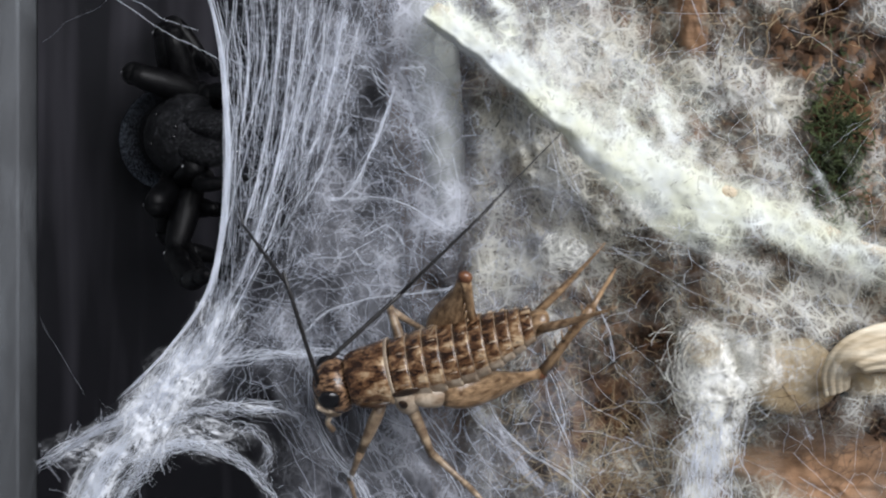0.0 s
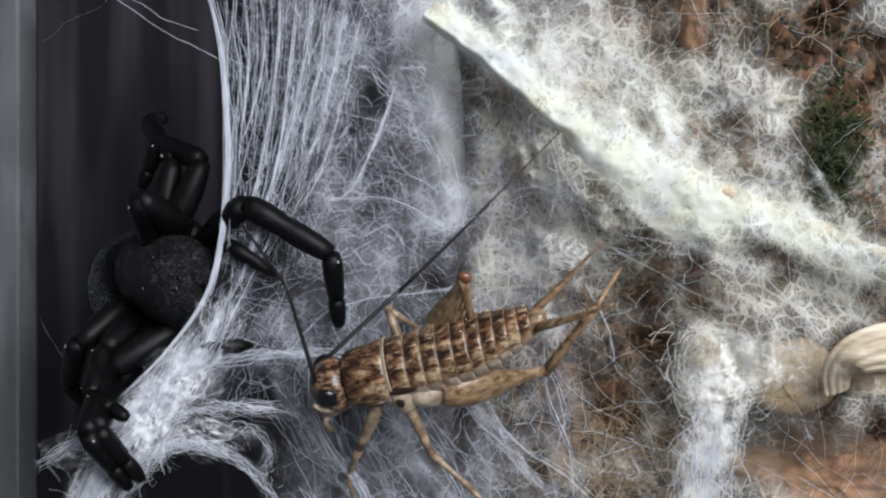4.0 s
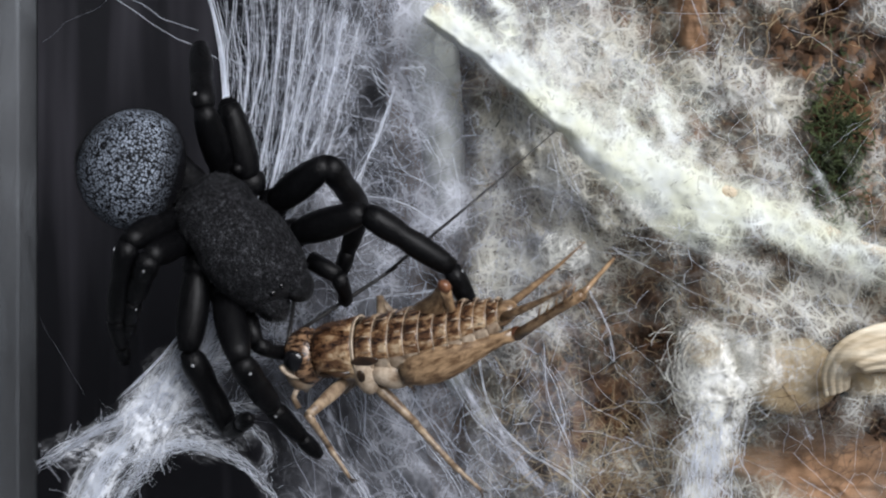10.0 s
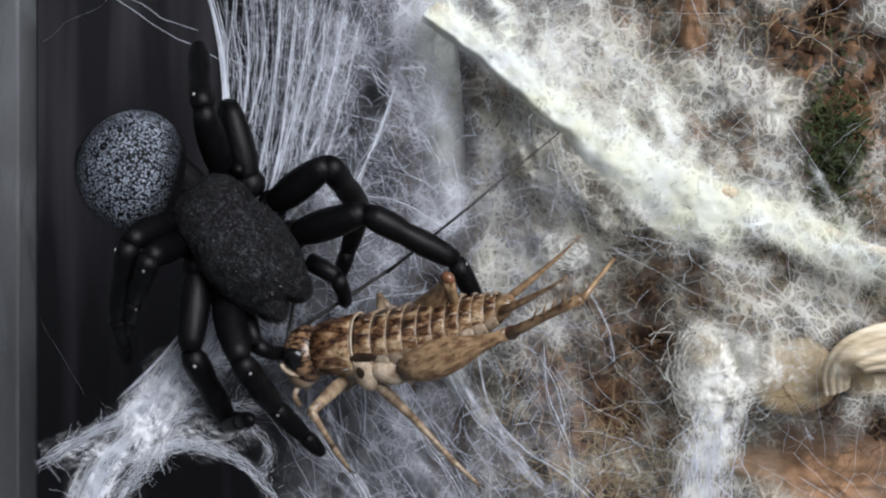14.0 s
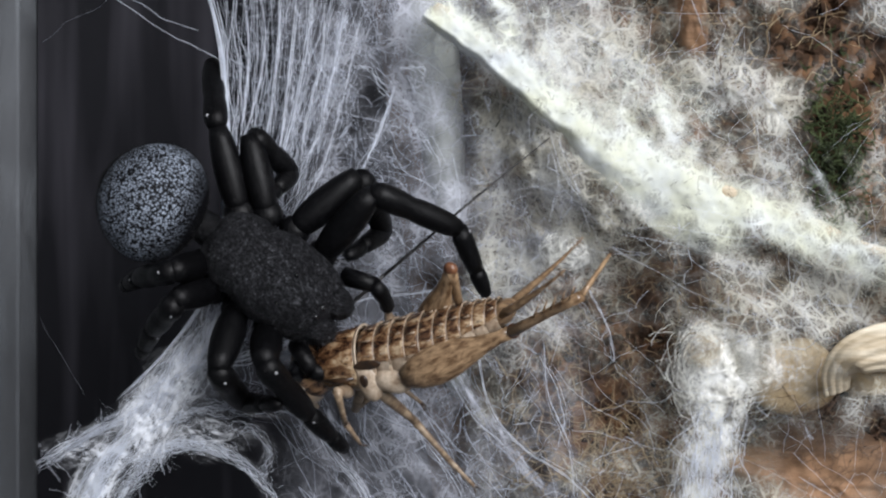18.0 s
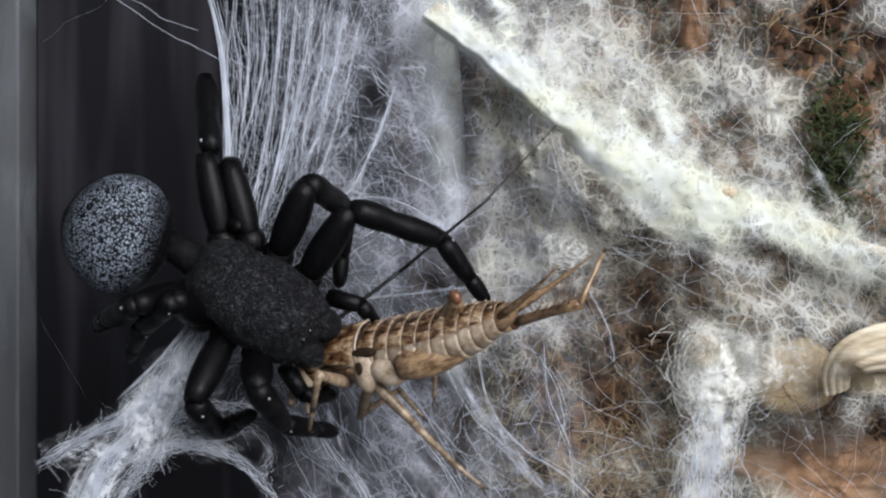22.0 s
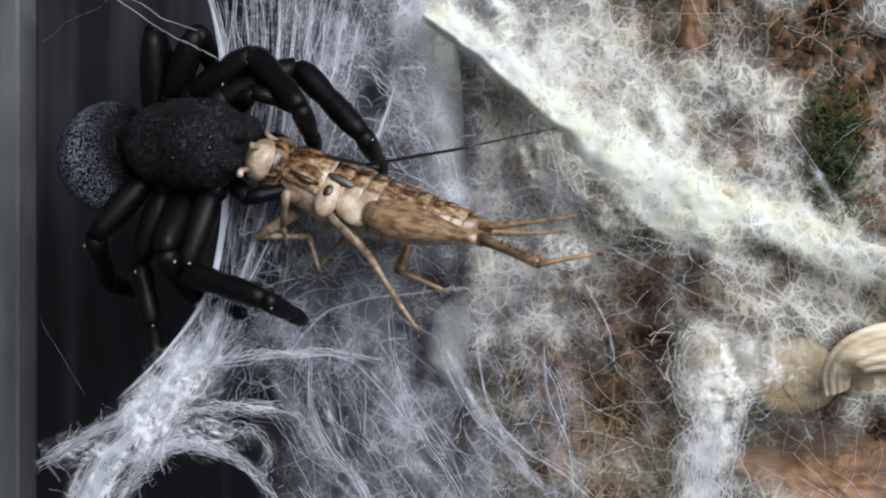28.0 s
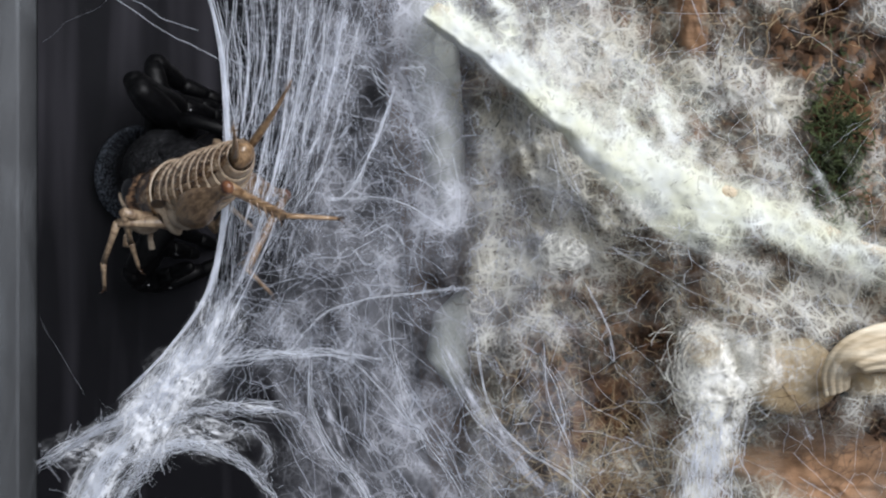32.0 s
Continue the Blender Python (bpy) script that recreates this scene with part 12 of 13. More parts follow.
    walk(C["ml_b"], [(0, pose(.00276, .00402, -.0062, 0, 31, 133)), (3, pose(.00276, .00393, -.00625, 0, 32, 133)), (3.75, pose(.00272, .00396, -.00623, 1, 33, 134)), (4.5, pose(.00237, .00429, -.00597, 5, 46, 141)), (5.5, pose(.00167, .00475, -.00537, 27, 66, 168)), (6, pose(.00142, .00479, -.0052, 35, 68, 176)), (6.75, pose(.00108, .00453, -.00521, 32, 66, 172)), (8, pose(.00049, .00361, -.00541, 23, 56, 163)), (8.75, pose(.00032, .00309, -.00552, 21, 52, 159)), (10.25, pose(.00039, .00261, -.00572, 19, 51, 157)), (13.25, pose(.0008, .00188, -.00611, 17, 50, 155)), (14.75, pose(.00108, .00115, -.00624, 20, 54, 158)), (16.75, pose(.00166, .00002, -.00622, 33, 63, 173)), (18, pose(.00195, -.00044, -.00612, 48, 66, -170)), (19, pose(.00203, -.00057, -.00608, 59, 66, -158)), (19.75, pose(.00182, -.00042, -.00608, 68, 63, -148)), (21.25, pose(.00084, .00041, -.00595, 80, 55, -134)), (22, pose(.00056, .00078, -.00586, 82, 53, -132)), (22.75, pose(.00046, .00107, -.00584, 81, 61, -133)), (23.75, pose(.00037, .00136, -.00581, 76, 76, -138)), (24, pose(.00037, .00137, -.00581, 76, 77, -139)), (24.25, pose(.00038, .00119, -.0058, 71, 74, -144)), (24.75, pose(.0005, .00043, -.00572, 61, 57, -154)), (25, pose(.00052, .00025, -.00567, 59, 52, -156)), (25.5, pose(.00033, .00027, -.00552, 57, 47, -159)), (26.25, pose(-.00031, .00048, -.00497, 54, 43, -164)), (27, pose(-.00091, .00079, -.0042, 51, 39, -168)), (27.5, pose(-.00113, .00095, -.0038, 50, 36, -170)), (28, pose(-.0012, .00102, -.00365, 49, 32, -171)), (28.75, pose(-.00109, .00102, -.00392, 52, 20, -164)), (29.25, pose(-.00108, .00103, -.00393, 54, 11, -156)), (29.75, pose(-.00119, .00112, -.0037, 56, 3, -143)), (30, pose(-.00126, .0012, -.00355, 56, 2, -136)), (30.25, pose(-.00062, .00395, -.00371, 58, 14, -120)), (30.5, pose(.00334, .00656, -.00262, 67, 32, -98)), (30.75, pose(.00326, .0066, -.00213, 70, 35, -94)), (31, pose(.00157, .00627, -.00176, 70, 36, -93)), (31.25, pose(.0009, .00591, -.00131, 71, 37, -91)), (31.5, pose(.00221, .00621, -.00032, 91, 53, -63)), (31.75, pose(.00464, .00577, .00053, 153, 48, 12)), (32, pose(.00561, .00524, .00065, 165, 38, 29))])
    walk(C["ml_c"], [(0, pose(.00036, .00661, -.00836, 0, 31, 129)), (3, pose(.00035, .0065, -.00843, 0, 32, 130)), (3.75, pose(.00032, .00646, -.0085, 1, 33, 130)), (4.25, pose(.00019, .00627, -.00878, 4, 38, 136)), (4.75, pose(.00007, .00585, -.00909, 11, 45, 147)), (5.25, pose(.00003, .00534, -.00918, 22, 51, 161)), (5.75, pose(-.00003, .00497, -.00909, 30, 54, 172)), (6.5, pose(-.00039, .00482, -.00901, 31, 53, 172)), (8, pose(-.0017, .00429, -.00887, 23, 46, 162)), (8.75, pose(-.00206, .00399, -.00879, 21, 44, 159)), (10.25, pose(-.00201, .00365, -.00894, 21, 44, 159)), (13, pose(-.00163, .00311, -.00927, 21, 46, 160)), (14, pose(-.00143, .00262, -.00942, 22, 48, 161)), (15.25, pose(-.00096, .00163, -.0097, 25, 52, 165)), (17.25, pose(.00001, -.00018, -.00992, 36, 60, 178)), (18.25, pose(.00036, -.00087, -.0099, 43, 62, -175)), (19, pose(.00046, -.00122, -.00986, 47, 62, -170)), (19.75, pose(.00023, -.0014, -.00979, 49, 59, -167)), (20.75, pose(-.00048, -.0014, -.00952, 50, 52, -166)), (21.5, pose(-.00094, -.00123, -.00926, 51, 48, -165)), (22, pose(-.0011, -.00106, -.00918, 52, 46, -163)), (22.25, pose(-.00111, -.00092, -.00921, 54, 47, -160)), (22.75, pose(-.00093, -.00041, -.00945, 66, 51, -145)), (23.5, pose(-.00047, .0005, -.00979, 91, 52, -113)), (23.75, pose(-.00036, .00069, -.00983, 96, 51, -107)), (24, pose(-.00032, .00076, -.00985, 98, 51, -104)), (24.25, pose(-.00055, .00051, -.00978, 92, 52, -112)), (24.5, pose(-.00105, -.00003, -.00955, 78, 52, -129)), (24.75, pose(-.00154, -.00055, -.00919, 65, 49, -147)), (25, pose(-.00184, -.00078, -.00892, 58, 47, -155)), (25.5, pose(-.00231, -.00072, -.00856, 54, 43, -161)), (26.25, pose(-.00324, -.00037, -.00777, 50, 37, -167)), (27, pose(-.00407, .00011, -.00679, 48, 32, -171)), (27.5, pose(-.00444, .00036, -.00622, 47, 30, -172)), (28, pose(-.00467, .00047, -.00584, 47, 29, -173)), (28.25, pose(-.00476, .00039, -.0057, 50, 31, -167)), (28.75, pose(-.00484, -.00003, -.00533, 66, 36, -139)), (29, pose(-.00484, -.00029, -.00509, 70, 37, -132)), (29.25, pose(-.0048, -.00061, -.00476, 65, 30, -140)), (29.75, pose(-.00448, -.00139, -.00394, 59, -10, -175)), (30, pose(-.00423, -.00168, -.00369, 60, -17, 179)), (30.25, pose(-.00266, .00049, -.00472, 57, 5, -156)), (30.5, pose(.00285, .00307, -.0048, 81, 40, -100)), (30.75, pose(.00304, .00321, -.0045, 81, 42, -101)), (31, pose(.00139, .00292, -.0042, 64, 41, -126)), (31.25, pose(.00082, .00262, -.00383, 55, 42, -140)), (31.5, pose(.00335, .00396, -.00361, 64, 66, -129)), (31.75, pose(.00733, .00636, -.00258, -170, 65, 2)), (32, pose(.00847, .00684, -.00189, -161, 50, 11))])
    walk(C["fl_a"], [(0, pose(.0056, .00157, -.00202, 0, 54, 18)), (3, pose(.0056, .00157, -.00202, -1, 54, 17)), (4.5, pose(.0056, .00157, -.00202, -6, 56, 11)), (6, pose(.0056, .00157, -.00202, -16, 58, -1)), (6.5, pose(.0056, .00157, -.00202, -9, 57, 7)), (7, pose(.0056, .00157, -.00202, 7, 49, 27)), (8, pose(.0056, .00157, -.00202, 25, 12, 61)), (8.5, pose(.0056, .00157, -.00202, 26, 0, 68)), (9, pose(.0056, .00157, -.00202, 26, -4, 71)), (12, pose(.0056, .00157, -.00202, 26, -3, 72)), (14, pose(.0056, .00157, -.00202, 26, -4, 75)), (17, pose(.0056, .00157, -.00202, 21, -20, 98)), (18.75, pose(.0056, .00157, -.00202, 18, -25, 106)), (20.25, pose(.0056, .00157, -.00202, 19, -23, 103)), (22, pose(.0056, .00157, -.00202, 22, -18, 96)), (24, pose(.0056, .00157, -.00202, 20, -13, 104)), (25, pose(.0056, .00157, -.00202, 17, -9, 115)), (26, pose(.0056, .00157, -.00202, 18, -4, 110)), (27.75, pose(.0056, .00157, -.00202, 17, 10, 89)), (28, pose(.0056, .00157, -.00202, 17, 13, 87)), (28.25, pose(.0056, .00157, -.00202, 16, 21, 85)), (28.75, pose(.0056, .00157, -.00202, 13, 48, 79)), (29, pose(.0056, .00157, -.00202, 9, 53, 75)), (29.25, pose(.0056, .00157, -.00202, 5, 50, 69)), (29.75, pose(.0056, .00157, -.00202, -2, 33, 59)), (30, pose(.0056, .00157, -.00202, -3, 24, 59)), (30.25, pose(.0056, .00157, -.00202, 0, 11, 67)), (30.5, pose(.0056, .00157, -.00202, 1, -5, 79)), (30.75, pose(.0056, .00157, -.00202, -2, -17, 92)), (31, pose(.0056, .00157, -.00202, -8, -27, 109)), (31.25, pose(.0056, .00157, -.00202, -12, -33, 117)), (31.75, pose(.0056, .00157, -.00202, -10, -41, 113)), (32, pose(.0056, .00157, -.00202, -8, -43, 111))])
    walk(C["fl_b"], [(0, pose(.00837, .00248, -.00599, 0, 62, -5)), (3, pose(.00836, .00243, -.006, -1, 62, -6)), (4, pose(.00835, .00231, -.00604, -4, 61, -10)), (5.75, pose(.00822, .00156, -.00619, -27, 57, -36)), (6, pose(.00819, .00154, -.00621, -28, 57, -37)), (6.25, pose(.0082, .00163, -.0062, -29, 58, -38)), (6.5, pose(.00827, .0019, -.00615, -30, 59, -40)), (6.75, pose(.00837, .00237, -.00602, -33, 61, -44)), (7, pose(.00847, .00302, -.00575, -37, 63, -48)), (7.25, pose(.00851, .00383, -.00528, -42, 65, -54)), (7.5, pose(.00843, .00467, -.0046, -48, 67, -61)), (7.75, pose(.00822, .00535, -.00379, -56, 68, -69)), (8, pose(.00793, .00579, -.00302, -64, 69, -77)), (8.25, pose(.00766, .00603, -.00241, -71, 70, -85)), (8.5, pose(.00744, .00614, -.00198, -78, 70, -92)), (8.75, pose(.00729, .00619, -.00173, -82, 70, -97)), (9.25, pose(.00722, .00621, -.00164, -85, 70, -100)), (12.25, pose(.00713, .00625, -.00178, -95, 75, -110)), (13.5, pose(.00702, .00628, -.00175, -95, 75, -110)), (14.5, pose(.00664, .00636, -.00148, -84, 73, -99)), (16, pose(.00566, .00634, -.00079, -65, 67, -79)), (17.25, pose(.00484, .00611, -.00026, -54, 61, -66)), (18.25, pose(.00443, .00591, 0, -48, 56, -59)), (19.25, pose(.00434, .00586, .00005, -44, 52, -54)), (20.5, pose(.00471, .00604, -.00014, -39, 50, -48)), (21.75, pose(.00508, .00621, -.00045, -34, 47, -42)), (22.5, pose(.00504, .00625, -.00059, -28, 45, -32)), (23.75, pose(.00456, .00624, -.00087, -7, 40, -2)), (24.25, pose(.00423, .00619, -.00099, -6, 37, -2)), (24.75, pose(.00363, .006, -.00112, -10, 33, -7)), (25, pose(.00351, .00596, -.0012, -12, 32, -11)), (25.5, pose(.00362, .00604, -.0014, -16, 31, -20)), (26.25, pose(.00415, .00627, -.00177, -31, 32, -47)), (27, pose(.00493, .00644, -.00227, -47, 28, -79)), (27.5, pose(.00544, .00645, -.00268, -52, 24, -91)), (28, pose(.00584, .00636, -.00315, -54, 22, -95)), (28.25, pose(.00598, .00616, -.00378, -53, 24, -93)), (28.5, pose(.0061, .00558, -.00483, -51, 27, -88)), (28.75, pose(.00621, .0048, -.00568, -48, 30, -82)), (29, pose(.00635, .00441, -.00597, -45, 31, -77)), (29.25, pose(.00671, .00451, -.00581, -43, 31, -73)), (29.5, pose(.00725, .00477, -.00537, -41, 30, -69)), (29.75, pose(.00773, .00509, -.00473, -39, 29, -65)), (30, pose(.00794, .00541, -.00403, -38, 29, -62)), (30.25, pose(.00753, .00601, -.00296, -37, 30, -60)), (30.5, pose(.00653, .00639, -.00157, -36, 33, -58)), (30.75, pose(.00547, .00629, -.00061, -32, 36, -51)), (31, pose(.00416, .00574, .00019, -23, 40, -36)), (31.25, pose(.00372, .00527, .00063, -15, 43, -25)), (31.5, pose(.0039, .0051, .00098, -10, 45, -18)), (31.75, pose(.00418, .00498, .00125, -6, 47, -12)), (32, pose(.00432, .00493, .00135, -4, 47, -9))])
    walk(C["fl_c"], [(0, pose(.01033, .00231, -.00964, 0, 77, 66)), (3, pose(.01032, .00222, -.00965, -1, 77, 65)), (3.75, pose(.01032, .00212, -.00966, -3, 78, 63)), (4.25, pose(.01029, .00172, -.00968, -10, 80, 55)), (5.25, pose(.01014, .00059, -.00968, -50, 83, 15)), (5.75, pose(.01004, .00023, -.00967, -67, 83, -2)), (6, pose(.00999, .00017, -.00968, -69, 82, -4)), (6.25, pose(.00994, .00025, -.0097, -66, 83, -1)), (6.5, pose(.0099, .00051, -.00969, -53, 85, 12)), (6.75, pose(.00984, .00096, -.00963, -12, 86, 53)), (7, pose(.00974, .00161, -.00943, 42, 85, 107)), (7.25, pose(.00956, .00241, -.00903, 62, 80, 127)), (7.5, pose(.00924, .00324, -.0084, 69, 75, 135)), (7.75, pose(.00878, .00393, -.00764, 72, 69, 138)), (8, pose(.00826, .00438, -.0069, 74, 64, 140)), (8.25, pose(.00778, .00463, -.0063, 75, 60, 141)), (8.5, pose(.00739, .00475, -.00588, 76, 56, 142)), (8.75, pose(.00713, .0048, -.00563, 76, 54, 143)), (9.25, pose(.00699, .00484, -.00555, 77, 53, 143)), (10.5, pose(.00686, .00498, -.00563, 84, 62, 151)), (12.75, pose(.00672, .00526, -.00579, 147, 75, -142)), (13.75, pose(.00662, .00526, -.0057, 166, 74, -122)), (15, pose(.00631, .00509, -.00521, 180, 70, -108)), (16.75, pose(.00576, .00446, -.00415, -170, 65, -96)), (18, pose(.00561, .00396, -.00351, -164, 61, -90)), (18.75, pose(.00569, .00381, -.00329, -160, 59, -85)), (19.5, pose(.00594, .00383, -.00322, -154, 57, -78)), (21.75, pose(.00721, .00432, -.00346, -129, 39, -46)), (22.25, pose(.0074, .00448, -.00349, -127, 37, -42)), (22.75, pose(.00762, .00499, -.00356, -122, 37, -34)), (23.5, pose(.00776, .00595, -.00356, -114, 37, -21)), (23.75, pose(.00773, .00614, -.00353, -112, 36, -18)), (24, pose(.00768, .0062, -.00351, -112, 36, -17)), (24.25, pose(.00753, .0061, -.00348, -112, 34, -17)), (24.75, pose(.00706, .00556, -.0034, -114, 30, -21)), (25.25, pose(.00696, .0051, -.00346, -116, 26, -26)), (25.75, pose(.00688, .0045, -.0037, -121, 26, -37)), (26.25, pose(.00654, .0037, -.00397, -129, 25, -55)), (26.75, pose(.00593, .00303, -.00414, -137, 23, -76)), (27.25, pose(.00547, .00273, -.00426, -143, 19, -92)), (27.75, pose(.00539, .00261, -.00452, -146, 15, -100)), (28, pose(.00549, .00255, -.00473, -146, 14, -101)), (28.25, pose(.00576, .00237, -.00546, -145, 12, -98)), (28.5, pose(.00621, .00189, -.00672, -144, 11, -93)), (28.75, pose(.0067, .00125, -.00776, -143, 9, -87)), (29, pose(.00716, .00096, -.00813, -143, 9, -83)), (29.25, pose(.00777, .00112, -.00795, -142, 12, -81)), (29.5, pose(.00856, .00144, -.00746, -142, 21, -79)), (29.75, pose(.00924, .00181, -.00677, -141, 31, -76)), (30, pose(.00961, .0022, -.00605, -139, 38, -75)), (30.25, pose(.0093, .0029, -.00505, -139, 42, -73)), (30.5, pose(.00838, .00344, -.00382, -138, 45, -72)), (30.75, pose(.00757, .00368, -.00305, -137, 56, -71)), (31, pose(.00672, .00386, -.00248, -150, 84, -85)), (31.25, pose(.00647, .00397, -.00218, 64, 85, 130)), (31.5, pose(.00668, .00419, -.00196, -46, 82, 19)), (31.75, pose(.00696, .0044, -.00177, -64, 66, 0)), (32, pose(.00709, .00448, -.00169, -66, 59, -2))])
    walk(C["ar_a"], [(0, pose(.00963, -.00067, .00134, 0, -13, -152)), (3, pose(.00963, -.00067, .00134, 0, -14, -152)), (6, pose(.00963, -.00067, .00134, 0, -13, -152)), (9, pose(.00963, -.00067, .00134, 0, -16, -151)), (12, pose(.00963, -.00067, .00134, 0, -15, -151)), (15, pose(.00963, -.00067, .00134, 0, -15, -151)), (18, pose(.00963, -.00067, .00134, -1, -22, -148)), (20.5, pose(.00963, -.00067, .00134, 0, -27, -151)), (23, pose(.00963, -.00067, .00134, 6, -30, -164)), (24, pose(.00963, -.00067, .00134, 14, -22, 178)), (24.75, pose(.00963, -.00067, .00134, 20, -28, 164)), (25, pose(.00963, -.00067, .00134, 21, -31, 161)), (25.5, pose(.00963, -.00067, .00134, 10, -45, 180)), (26, pose(.00963, -.00067, .00134, 12, -42, 176)), (27.5, pose(.00963, -.00067, .00134, 21, -10, 156)), (28, pose(.00963, -.00067, .00134, 22, -6, 155)), (28.25, pose(.00963, -.00067, .00134, 21, -8, 159)), (28.75, pose(.00963, -.00067, .00134, 17, -18, 177)), (29, pose(.00963, -.00067, .00134, 16, -19, -179)), (29.5, pose(.00963, -.00067, .00134, 19, -19, 172)), (30, pose(.00963, -.00067, .00134, 21, -19, 164)), (30.25, pose(.00963, -.00067, .00134, 17, -21, 177)), (30.5, pose(.00963, -.00067, .00134, 9, -22, -163)), (30.75, pose(.00963, -.00067, .00134, 10, -21, -164)), (31, pose(.00963, -.00067, .00134, 14, -17, -176)), (31.25, pose(.00963, -.00067, .00134, 15, -12, 179)), (31.5, pose(.00963, -.00067, .00134, 11, -3, -156)), (31.75, pose(.00963, -.00067, .00134, 24, 14, -59)), (32, pose(.00963, -.00067, .00134, 27, 14, -44))])
    walk(C["ar_b"], [(0, pose(.00206, -.00467, .00337, 0, -20, -156)), (3, pose(.00206, -.00465, .00342, 0, -21, -157)), (6, pose(.00206, -.00469, .00335, -1, -17, -153)), (9, pose(.00225, -.00478, .00379, 2, -27, -160)), (12, pose(.00217, -.00475, .00362, 2, -26, -161)), (14.5, pose(.00215, -.00474, .00355, 2, -25, -161)), (16, pose(.00232, -.00483, .00392, 1, -25, -158)), (18.5, pose(.00276, -.00495, .00479, -2, -23, -152)), (19.75, pose(.00283, -.00481, .00509, -1, -24, -154)), (21, pose(.00271, -.00426, .00543, 4, -27, -165)), (22.5, pose(.00242, -.00317, .00573, 12, -30, 179)), (23, pose(.0023, -.00274, .00576, 13, -29, 176)), (23.25, pose(.00212, -.00236, .0056, 13, -29, 175)), (23.75, pose(.00157, -.00104, .00486, 14, -26, 175)), (24, pose(.00149, -.0004, .00467, 14, -26, 174)), (24.25, pose(.00158, .00026, .00477, 16, -26, 170)), (24.5, pose(.00182, .00097, .00504, 18, -26, 164)), (24.75, pose(.00215, .00154, .00541, 21, -26, 158)), (25, pose(.00248, .00177, .00585, 22, -26, 155)), (25.25, pose(.00295, .0006, .00693, 19, -24, 162)), (25.5, pose(.00346, -.00062, .00761, 17, -20, 169)), (25.75, pose(.00336, -.00052, .00752, 17, -20, 168)), (26, pose(.00311, -.00022, .00724, 18, -20, 165)), (26.25, pose(.00276, .00022, .00677, 19, -20, 162)), (26.5, pose(.00238, .00079, .00612, 21, -20, 158)), (26.75, pose(.00205, .0014, .00531, 22, -20, 153)), (27, pose(.00183, .00199, .00442, 24, -20, 148)), (27.25, pose(.00173, .00248, .00359, 25, -19, 144)), (27.5, pose(.00171, .00282, .0029, 27, -19, 140)), (27.75, pose(.00172, .00302, .00245, 27, -19, 138)), (28, pose(.00172, .00305, .00228, 28, -18, 137)), (28.25, pose(.00152, .00249, .0026, 27, -17, 140)), (28.5, pose(.00126, .00119, .00333, 26, -15, 145)), (28.75, pose(.00126, -.00016, .004, 24, -13, 149)), (29, pose(.00134, -.00077, .00428, 24, -12, 152)), (29.25, pose(.00134, -.00038, .00427, 24, -12, 151)), (29.75, pose(.00154, .0013, .00419, 24, -16, 151)), (30, pose(.00164, .00168, .00418, 24, -17, 151)), (30.25, pose(.00143, -.00019, .0045, 19, -21, 167)), (30.5, pose(.00183, -.003, .00467, 9, -22, -167)), (30.75, pose(.00175, -.00291, .00456, 9, -20, -166)), (31, pose(.00124, -.00124, .00392, 11, -13, -175)), (31.25, pose(.00101, -.00057, .00311, 12, -7, -178)), (31.5, pose(.00162, -.00428, .00188, 9, -4, -153)), (31.75, pose(.01397, -.00801, -.00084, 10, 4, -59)), (32, pose(.01573, -.00665, -.00077, 11, 5, -44))])
